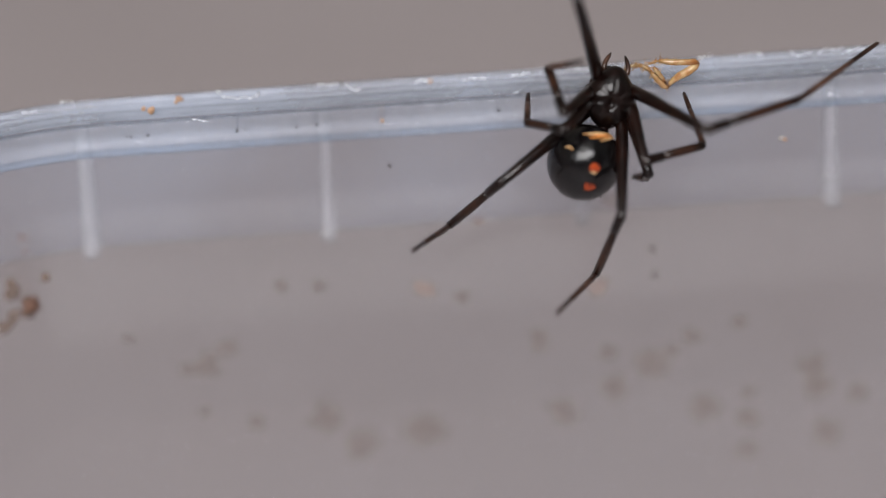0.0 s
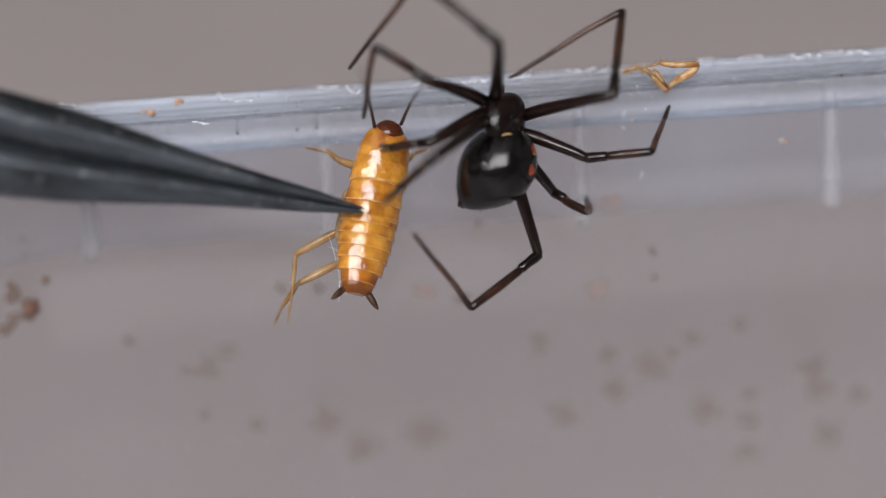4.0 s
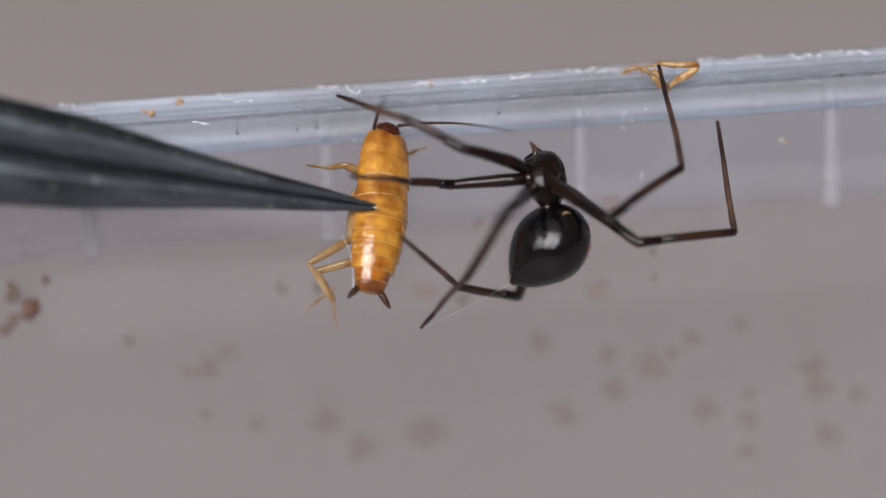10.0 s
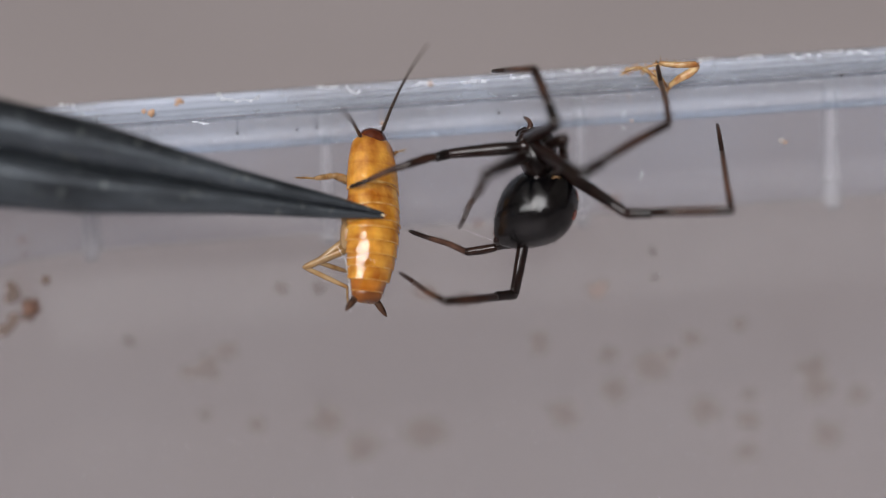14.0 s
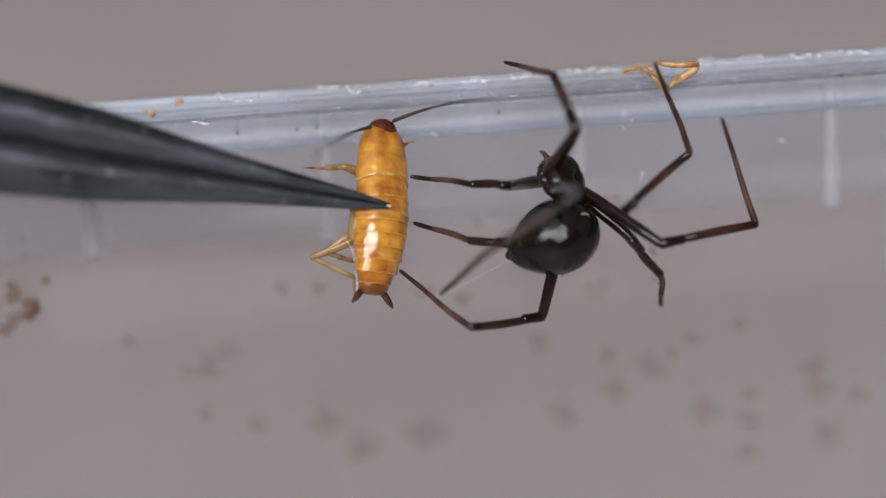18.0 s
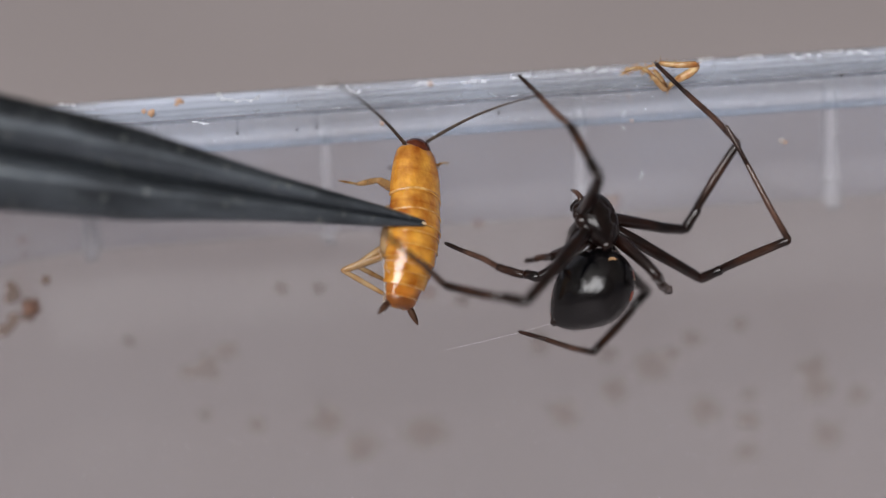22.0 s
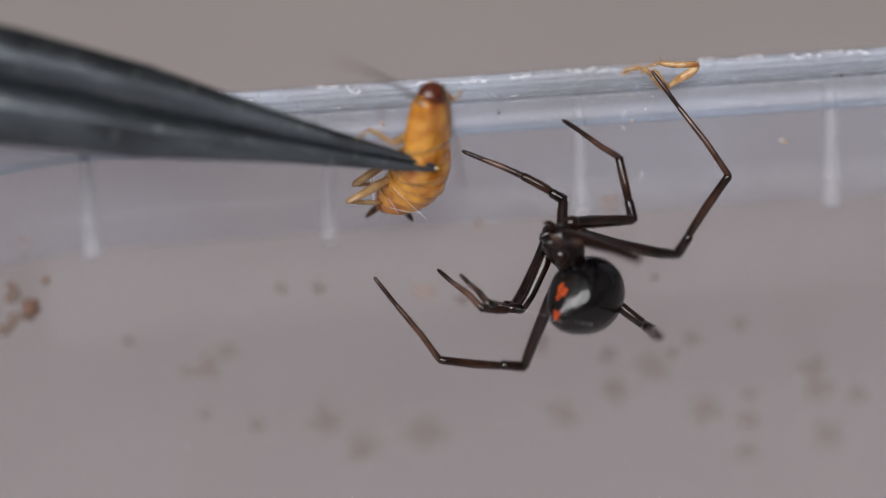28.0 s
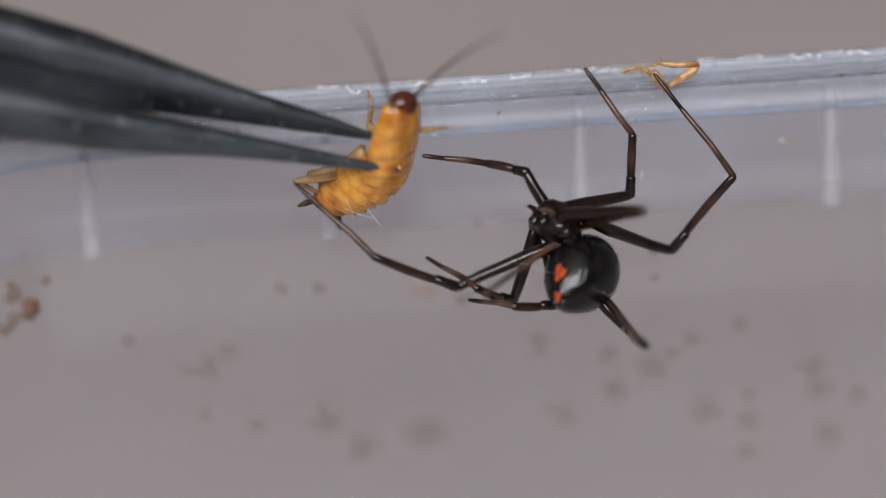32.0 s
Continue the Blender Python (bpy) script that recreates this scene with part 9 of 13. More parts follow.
        (25.5, pose(-0.00448, 0.00027, -0.00307, -163.1, 79.7, 18.1)), (26, pose(-0.00530, -0.00051, 0.00044, -114.8, 21.5, 57.7)), (26.5, pose(-0.00526, -0.00035, 0.00052, -115.1, 20.8, 56.2)),
        (27, pose(-0.00520, 0.00009, -0.00106, -119.6, 22.0, 43.8)), (27.5, pose(-0.00447, 0.00049, -0.00296, -124.9, 22.4, 30.1)), (28, pose(-0.00311, 0.00067, -0.00452, -130.0, 21.5, 16.4)),
        (28.5, pose(-0.00171, 0.00064, -0.00536, -130.5, 19.8, 4.1)), (29, pose(-0.00472, -0.00190, -0.00294, -146.5, 37.8, 7.5)), (29.5, pose(-0.00511, -0.00165, -0.00205, -144.1, 38.1, 8.3)),
        (30, pose(-0.00469, 0.00077, -0.00225, -132.8, 33.6, 24.1)), (30.5, pose(-0.00232, -0.00073, -0.00539, -156.4, 35.4, 3.9)), (31, pose(-0.00278, -0.00043, -0.00509, -172.8, 29.4, -4.3)),
        (31.5, pose(-0.00254, -0.00061, -0.00526, -178.0, 30.4, -12.5)), (32, pose(-0.00328, -0.00266, -0.00454, -173.6, 21.3, -0.2))])
    walk(LEGS['R2'][2], [(0, pose(-0.00197, -0.00637, 0.00233, -0.0, 47.0, 20.0)), (0.5, pose(-0.00200, -0.00639, 0.00219, -0.3, 45.5, 20.3)), (1, pose(-0.00202, -0.00640, 0.00204, -0.5, 44.0, 20.6)),
        (1.5, pose(-0.00200, -0.00640, 0.00196, 0.3, 41.6, 23.1)), (2, pose(-0.00198, -0.00640, 0.00187, 1.0, 39.2, 25.4)), (2.5, pose(-0.00198, -0.00640, 0.00187, 1.0, 39.2, 25.4)),
        (3, pose(-0.00104, -0.00743, 0.00292, -15.3, 36.6, 18.6)), (3.5, pose(0.00003, -0.00777, 0.00563, -40.8, 27.0, 5.2)), (4, pose(0.00027, -0.00602, 0.00827, -60.2, 4.0, -9.3)),
        (4.5, pose(0.00045, -0.00406, 0.00918, -65.2, -20.4, -17.5)), (5, pose(0.00017, -0.00393, 0.00917, -65.3, -20.8, -17.2)), (5.5, pose(-0.00022, -0.00423, 0.00914, -91.2, -40.0, 11.1)),
        (6, pose(-0.00275, -0.00208, 0.00885, -87.3, -32.4, -15.9)), (6.5, pose(-0.00065, -0.00333, 0.00896, -101.0, -30.5, 25.9)), (7, pose(-0.00187, -0.00232, 0.00870, -90.8, -28.0, 20.4)),
        (7.5, pose(-0.00153, -0.00237, 0.00921, -108.7, -27.9, 44.6)), (8, pose(-0.00471, -0.00164, 0.00772, -114.7, -29.7, 42.1)), (8.5, pose(-0.00280, -0.00834, 0.00489, -112.4, -45.4, 22.5)),
        (9, pose(-0.00368, -0.00372, -0.00140, -103.1, 23.9, -49.8)), (9.5, pose(-0.00393, -0.00410, -0.00045, -102.7, 20.3, -48.8)), (10, pose(-0.00351, -0.00376, -0.00194, -95.3, 16.9, -47.7)),
        (10.5, pose(-0.00287, -0.00445, -0.00059, -94.4, 12.4, -44.2)), (11, pose(-0.00240, -0.00452, -0.00132, -100.1, 9.0, -40.4)), (11.5, pose(-0.00210, -0.00457, -0.00114, -99.5, 14.7, -37.7)),
        (12, pose(-0.00255, -0.00453, -0.00154, -93.6, 20.6, -36.1)), (12.5, pose(-0.00282, -0.00465, -0.00067, -94.6, 6.2, -40.8)), (13, pose(-0.00248, -0.00440, -0.00053, -91.1, -7.9, -44.9)),
        (13.5, pose(-0.00316, -0.00455, -0.00154, -88.0, -0.3, -42.6)), (14, pose(-0.00015, -0.00082, 0.00194, 13.9, -0.4, 139.0)), (14.5, pose(-0.00032, -0.00087, 0.00200, 11.1, 5.2, 148.7)),
        (15, pose(-0.00034, -0.00244, 0.00325, 13.5, 9.0, 145.0)), (15.5, pose(-0.00042, -0.00525, 0.00431, 17.0, 5.9, 135.1)), (16, pose(-0.00001, -0.00759, 0.00443, 22.3, -6.0, 131.1)),
        (16.5, pose(0.00036, -0.00873, 0.00405, 25.9, -17.8, 131.2)), (17, pose(-0.00493, -0.00474, 0.00358, 18.0, -30.4, 93.8)), (17.5, pose(-0.00434, -0.00732, 0.00347, -1.6, -27.2, 115.2)),
        (18, pose(-0.00462, -0.00840, 0.00063, -22.2, -6.3, 146.7)), (18.5, pose(-0.00373, -0.00856, -0.00010, -10.6, -13.0, 143.6)), (19, pose(-0.00296, -0.00866, 0.00369, 3.3, -17.6, 131.3)),
        (19.5, pose(-0.00191, -0.00998, 0.00243, -6.1, -19.3, 131.3)), (20, pose(-0.00297, -0.00899, -0.00084, -27.0, -56.6, 149.5)), (20.5, pose(-0.00447, -0.00594, 0.00245, -1.4, -29.4, 116.8)),
        (21, pose(-0.00441, -0.00553, 0.00260, 1.8, -29.9, 117.8)), (21.5, pose(-0.00490, -0.00642, 0.00129, -7.4, -25.2, 123.7)), (22, pose(-0.00380, -0.00595, 0.00094, -13.7, -11.0, 119.0)),
        (22.5, pose(-0.00397, -0.00595, 0.00242, -8.4, -22.4, 127.1)), (23, pose(-0.00333, -0.00726, 0.00254, 2.5, -23.6, 117.2)), (23.5, pose(-0.00197, -0.01036, 0.00147, -6.2, -24.8, 120.3)),
        (24, pose(-0.00173, -0.00707, -0.00507, -87.1, -53.6, -137.7)), (24.5, pose(-0.00213, -0.00668, -0.00592, -31.9, -45.6, 156.3)), (25, pose(-0.00429, -0.00526, -0.00156, 0.6, -14.0, 113.8)),
        (25.5, pose(-0.00374, 0.00052, -0.00737, 17.0, 69.1, 76.7)), (26, pose(-0.00312, 0.00293, -0.00117, -52.1, -16.1, -132.9)), (26.5, pose(-0.00299, 0.00305, -0.00103, -50.0, -15.3, -134.3)),
        (27, pose(-0.00227, 0.00290, -0.00270, -50.9, -7.9, -130.1)), (27.5, pose(-0.00097, 0.00252, -0.00462, -51.2, -0.2, -125.9)), (28, pose(0.00080, 0.00181, -0.00612, -50.9, 7.6, -121.7)),
        (28.5, pose(0.00240, 0.00093, -0.00684, -44.0, 14.9, -117.5)), (29, pose(-0.00129, -0.00145, -0.00562, -46.5, 7.8, -90.2)), (29.5, pose(-0.00171, -0.00116, -0.00475, -42.7, 17.4, -73.2)),
        (30, pose(-0.00136, 0.00226, -0.00467, -43.4, 12.4, -79.0)), (30.5, pose(0.00123, -0.00049, -0.00793, -41.4, -6.4, -100.2)), (31, pose(0.00102, -0.00072, -0.00723, -39.1, -13.0, -89.8)),
        (31.5, pose(0.00114, -0.00143, -0.00748, -32.9, -19.5, -96.5)), (32, pose(0.00079, -0.00267, -0.00612, -30.2, -14.1, -91.6))])
    walk(LEGS['R3'][0], [(0, pose(-0.00030, -0.00124, -0.00034, -0.0, -24.1, -154.1)), (0.5, pose(-0.00030, -0.00124, -0.00034, -0.4, -22.6, -153.1)), (1, pose(-0.00030, -0.00124, -0.00034, -0.8, -21.2, -152.0)),
        (1.5, pose(-0.00030, -0.00124, -0.00034, -1.0, -21.0, -151.6)), (2, pose(-0.00030, -0.00124, -0.00034, -1.1, -20.8, -151.2)), (2.5, pose(-0.00030, -0.00124, -0.00034, -1.1, -20.8, -151.2)),
        (3, pose(-0.00030, -0.00124, -0.00034, 11.9, -22.4, -150.1)), (3.5, pose(-0.00030, -0.00124, -0.00034, 24.8, -5.6, -125.7)), (4, pose(-0.00030, -0.00124, -0.00034, 39.1, -14.3, -102.7)),
        (4.5, pose(-0.00030, -0.00124, -0.00034, 45.7, -25.9, -92.2)), (5, pose(-0.00030, -0.00124, -0.00034, 45.8, -25.1, -92.6)), (5.5, pose(-0.00030, -0.00124, -0.00034, 105.8, 60.9, -62.9)),
        (6, pose(-0.00030, -0.00124, -0.00034, 43.4, 28.3, 162.8)), (6.5, pose(-0.00030, -0.00124, -0.00034, 17.2, 18.0, 106.6)), (7, pose(-0.00030, -0.00124, -0.00034, 18.1, 21.9, 129.3)),
        (7.5, pose(-0.00030, -0.00124, -0.00034, -3.8, 28.8, 93.1)), (8, pose(-0.00030, -0.00124, -0.00034, 1.3, 30.5, 115.4)), (8.5, pose(-0.00030, -0.00124, -0.00034, 119.4, 15.1, -98.9)),
        (9, pose(-0.00030, -0.00124, -0.00034, 16.0, 23.8, 102.5)), (9.5, pose(-0.00030, -0.00124, -0.00034, -179.6, 64.0, -80.2)), (10, pose(-0.00030, -0.00124, -0.00034, 68.1, 24.9, -91.3)),
        (10.5, pose(-0.00030, -0.00124, -0.00034, 69.0, 51.6, -105.2)), (11, pose(-0.00030, -0.00124, -0.00034, 23.7, 13.3, 142.7)), (11.5, pose(-0.00030, -0.00124, -0.00034, 31.7, 26.5, -177.6)),
        (12, pose(-0.00030, -0.00124, -0.00034, 21.0, 25.6, 172.9)), (12.5, pose(-0.00030, -0.00124, -0.00034, 28.8, 35.3, 172.3)), (13, pose(-0.00030, -0.00124, -0.00034, 47.1, 44.4, -173.6)),
        (13.5, pose(-0.00030, -0.00124, -0.00034, 59.3, 39.6, -149.5)), (14, pose(-0.00030, -0.00124, -0.00034, 54.3, 27.1, -148.4)), (14.5, pose(-0.00030, -0.00124, -0.00034, 59.6, 31.8, -136.0)),
        (15, pose(-0.00030, -0.00124, -0.00034, 56.1, 27.2, -138.1)), (15.5, pose(-0.00030, -0.00124, -0.00034, 51.1, 22.4, -141.0)), (16, pose(-0.00030, -0.00124, -0.00034, 45.9, 21.8, -145.6)),
        (16.5, pose(-0.00030, -0.00124, -0.00034, 42.4, 22.6, -149.6)), (17, pose(-0.00030, -0.00124, -0.00034, 87.9, 53.0, -100.7)), (17.5, pose(-0.00030, -0.00124, -0.00034, 1.2, 57.3, 178.4)),
        (18, pose(-0.00030, -0.00124, -0.00034, -44.5, 67.0, 137.4)), (18.5, pose(-0.00030, -0.00124, -0.00034, -42.8, 67.1, 135.8)), (19, pose(-0.00030, -0.00124, -0.00034, 47.4, 56.5, -127.4)),
        (19.5, pose(-0.00030, -0.00124, -0.00034, -12.7, 41.4, 177.7)), (20, pose(-0.00030, -0.00124, -0.00034, -62.7, 21.4, 122.0)), (20.5, pose(-0.00030, -0.00124, -0.00034, -32.7, 39.5, 154.9)),
        (21, pose(-0.00030, -0.00124, -0.00034, -25.7, 29.8, 144.5)), (21.5, pose(-0.00030, -0.00124, -0.00034, -12.7, 55.5, 172.1)), (22, pose(-0.00030, -0.00124, -0.00034, -61.2, 72.5, 125.2)),
        (22.5, pose(-0.00030, -0.00124, -0.00034, -28.8, 38.8, 156.2)), (23, pose(-0.00030, -0.00124, -0.00034, -24.3, 35.8, 153.9)), (23.5, pose(-0.00030, -0.00124, -0.00034, -53.4, 32.9, 156.9)),
        (24, pose(-0.00030, -0.00124, -0.00034, -98.5, 34.4, 129.8)), (24.5, pose(-0.00030, -0.00124, -0.00034, -81.8, 52.7, 122.8)), (25, pose(-0.00030, -0.00124, -0.00034, -61.4, 15.2, 120.1)),
        (25.5, pose(-0.00030, -0.00124, -0.00034, 1.6, 28.8, -146.9)), (26, pose(-0.00030, -0.00124, -0.00034, -9.4, 40.5, 95.4)), (26.5, pose(-0.00030, -0.00124, -0.00034, -8.6, 39.6, 96.6)),
        (27, pose(-0.00030, -0.00124, -0.00034, -5.2, 39.3, 102.1)), (27.5, pose(-0.00030, -0.00124, -0.00034, 0.4, 43.6, 111.2)), (28, pose(-0.00030, -0.00124, -0.00034, 4.1, 48.0, 116.4)),
        (28.5, pose(-0.00030, -0.00124, -0.00034, 6.5, 49.8, 119.4)), (29, pose(-0.00030, -0.00124, -0.00034, 10.5, 46.5, 125.7)), (29.5, pose(-0.00030, -0.00124, -0.00034, 8.2, 42.8, 125.8)),
        (30, pose(-0.00030, -0.00124, -0.00034, 16.0, 36.6, 142.6)), (30.5, pose(-0.00030, -0.00124, -0.00034, 36.6, 54.8, 158.9)), (31, pose(-0.00030, -0.00124, -0.00034, 50.1, 55.6, 164.6)),
        (31.5, pose(-0.00030, -0.00124, -0.00034, 43.1, 55.4, 160.9)), (32, pose(-0.00030, -0.00124, -0.00034, 30.1, 46.1, 149.4))])
    walk(LEGS['R3'][1], [(0, pose(-0.00451, -0.00329, 0.00176, 0.0, 86.6, -141.6)), (0.5, pose(-0.00452, -0.00339, 0.00163, -3.3, 87.4, -143.7)), (1, pose(-0.00452, -0.00349, 0.00151, -9.7, 88.2, -149.0)),
        (1.5, pose(-0.00451, -0.00352, 0.00150, 5.3, 88.9, -131.8)), (2, pose(-0.00450, -0.00356, 0.00148, 55.1, 89.4, -79.6)), (2.5, pose(-0.00450, -0.00356, 0.00148, 55.1, 89.4, -79.6)),
        (3, pose(-0.00441, -0.00361, 0.00161, 54.7, 45.4, -84.7)), (3.5, pose(-0.00328, -0.00539, 0.00016, 97.1, -38.5, -98.5)), (4, pose(-0.00139, -0.00609, 0.00093, 154.6, -54.3, -148.2)),
        (4.5, pose(-0.00048, -0.00585, 0.00190, -149.6, -32.5, 153.3)), (5, pose(-0.00051, -0.00588, 0.00183, -149.8, -32.0, 153.6)), (5.5, pose(0.00083, -0.00346, -0.00482, -143.4, 0.6, 111.3)),
        (6, pose(-0.00461, 0.00009, -0.00277, -144.4, 8.9, 96.0)), (6.5, pose(-0.00169, 0.00343, -0.00192, 134.4, 51.2, -29.6)), (7, pose(-0.00331, 0.00244, -0.00226, 136.2, 51.7, -16.4)),
        (7.5, pose(-0.00054, 0.00324, -0.00281, 126.7, 38.6, -31.1)), (8, pose(-0.00220, 0.00275, -0.00294, 126.2, 42.4, -35.1)), (8.5, pose(-0.00106, -0.00613, -0.00168, -35.0, -0.3, 152.6)),
        (9, pose(-0.00131, 0.00334, -0.00241, 135.3, 67.6, -30.5)), (9.5, pose(0.00008, -0.00346, -0.00495, -83.5, 21.1, 90.6)), (10, pose(-0.00041, -0.00589, -0.00250, 117.2, -5.3, 150.0)),
        (10.5, pose(-0.00114, -0.00432, -0.00436, 77.5, 46.9, 99.6)), (11, pose(-0.00427, 0.00178, -0.00152, 134.8, 75.1, -37.0)), (11.5, pose(-0.00489, -0.00144, -0.00263, 169.3, 74.3, -1.5)),
        (12, pose(-0.00489, -0.00068, -0.00255, -143.0, 70.6, 47.2)), (12.5, pose(-0.00445, -0.00068, -0.00330, 176.5, 63.5, 3.7)), (13, pose(-0.00394, -0.00165, -0.00393, 162.4, 50.9, -13.1)),
        (13.5, pose(-0.00371, -0.00325, -0.00361, 131.9, 41.7, -44.9)), (14, pose(-0.00419, -0.00364, -0.00267, 99.7, 86.6, -70.2)), (14.5, pose(-0.00343, -0.00427, -0.00304, -114.3, 77.6, 86.5)),
        (15, pose(-0.00369, -0.00429, -0.00268, -89.9, 79.3, 109.8)), (15.5, pose(-0.00399, -0.00423, -0.00229, -58.0, 72.5, 140.4)), (16, pose(-0.00423, -0.00394, -0.00224, -46.0, 64.5, 150.7)),
        (16.5, pose(-0.00438, -0.00364, -0.00231, -36.8, 62.7, 159.4)), (17, pose(-0.00087, -0.00428, -0.00443, -140.7, -40.8, 153.7)), (17.5, pose(-0.00307, -0.00117, -0.00465, -157.9, 20.9, 93.6)),
        (18, pose(-0.00178, 0.00011, -0.00506, 122.5, 53.0, 24.1)), (18.5, pose(-0.00173, 0.00015, -0.00506, 151.2, 39.9, 64.4)), (19, pose(-0.00202, -0.00349, -0.00462, 165.8, 35.3, 80.5)),
        (19.5, pose(-0.00414, -0.00109, -0.00373, 137.5, 54.4, 6.4)), (20, pose(-0.00283, 0.00280, -0.00221, 145.1, 37.2, -13.3)), (20.5, pose(-0.00388, 0.00044, -0.00360, 131.7, 54.2, -24.8)),
        (21, pose(-0.00393, 0.00134, -0.00289, 132.7, 53.6, -19.9)), (21.5, pose(-0.00318, -0.00085, -0.00456, 129.7, 42.5, -23.4)), (22, pose(-0.00119, 0.00001, -0.00523, 153.7, 44.7, 13.6)),
        (22.5, pose(-0.00396, 0.00037, -0.00355, 142.0, 47.2, -3.1)), (23, pose(-0.00403, 0.00059, -0.00334, 120.4, 58.5, -28.7)), (23.5, pose(-0.00426, 0.00044, -0.00312, 130.7, 57.4, -16.1)),
        (24, pose(-0.00301, 0.00201, -0.00323, -166.7, 35.0, 66.2)), (24.5, pose(-0.00199, 0.00137, -0.00442, -155.0, 15.9, 70.7)), (25, pose(-0.00278, 0.00304, -0.00169, 148.5, 34.6, -30.5)),
        (25.5, pose(-0.00407, -0.00370, -0.00281, -96.0, 50.8, 153.9)), (26, pose(-0.00067, 0.00264, -0.00367, 92.1, 39.5, -126.3)), (26.5, pose(-0.00076, 0.00268, -0.00361, 94.3, 49.1, -125.0)),
        (27, pose(-0.00113, 0.00264, -0.00359, 117.8, 67.7, -102.0)), (27.5, pose(-0.00164, 0.00222, -0.00388, -162.7, 65.6, -23.0)), (28, pose(-0.00183, 0.00183, -0.00415, -145.1, 49.5, -6.0)),
        (28.5, pose(-0.00192, 0.00164, -0.00426, -142.1, 40.5, -3.8)), (29, pose(-0.00236, 0.00162, -0.00406, -177.3, 49.0, -23.9)), (29.5, pose(-0.00250, 0.00181, -0.00382, -158.7, 45.7, -0.9)),
        (30, pose(-0.00357, 0.00126, -0.00340, -143.0, 46.0, 18.2)), (30.5, pose(-0.00306, -0.00018, -0.00453, -158.8, 42.6, 10.5)), (31, pose(-0.00310, -0.00048, -0.00457, 169.1, 56.6, -18.7)),
        (31.5, pose(-0.00305, -0.00029, -0.00456, 169.2, 53.2, -15.2)), (32, pose(-0.00336, 0.00056, -0.00403, 159.2, 35.8, -26.7))])
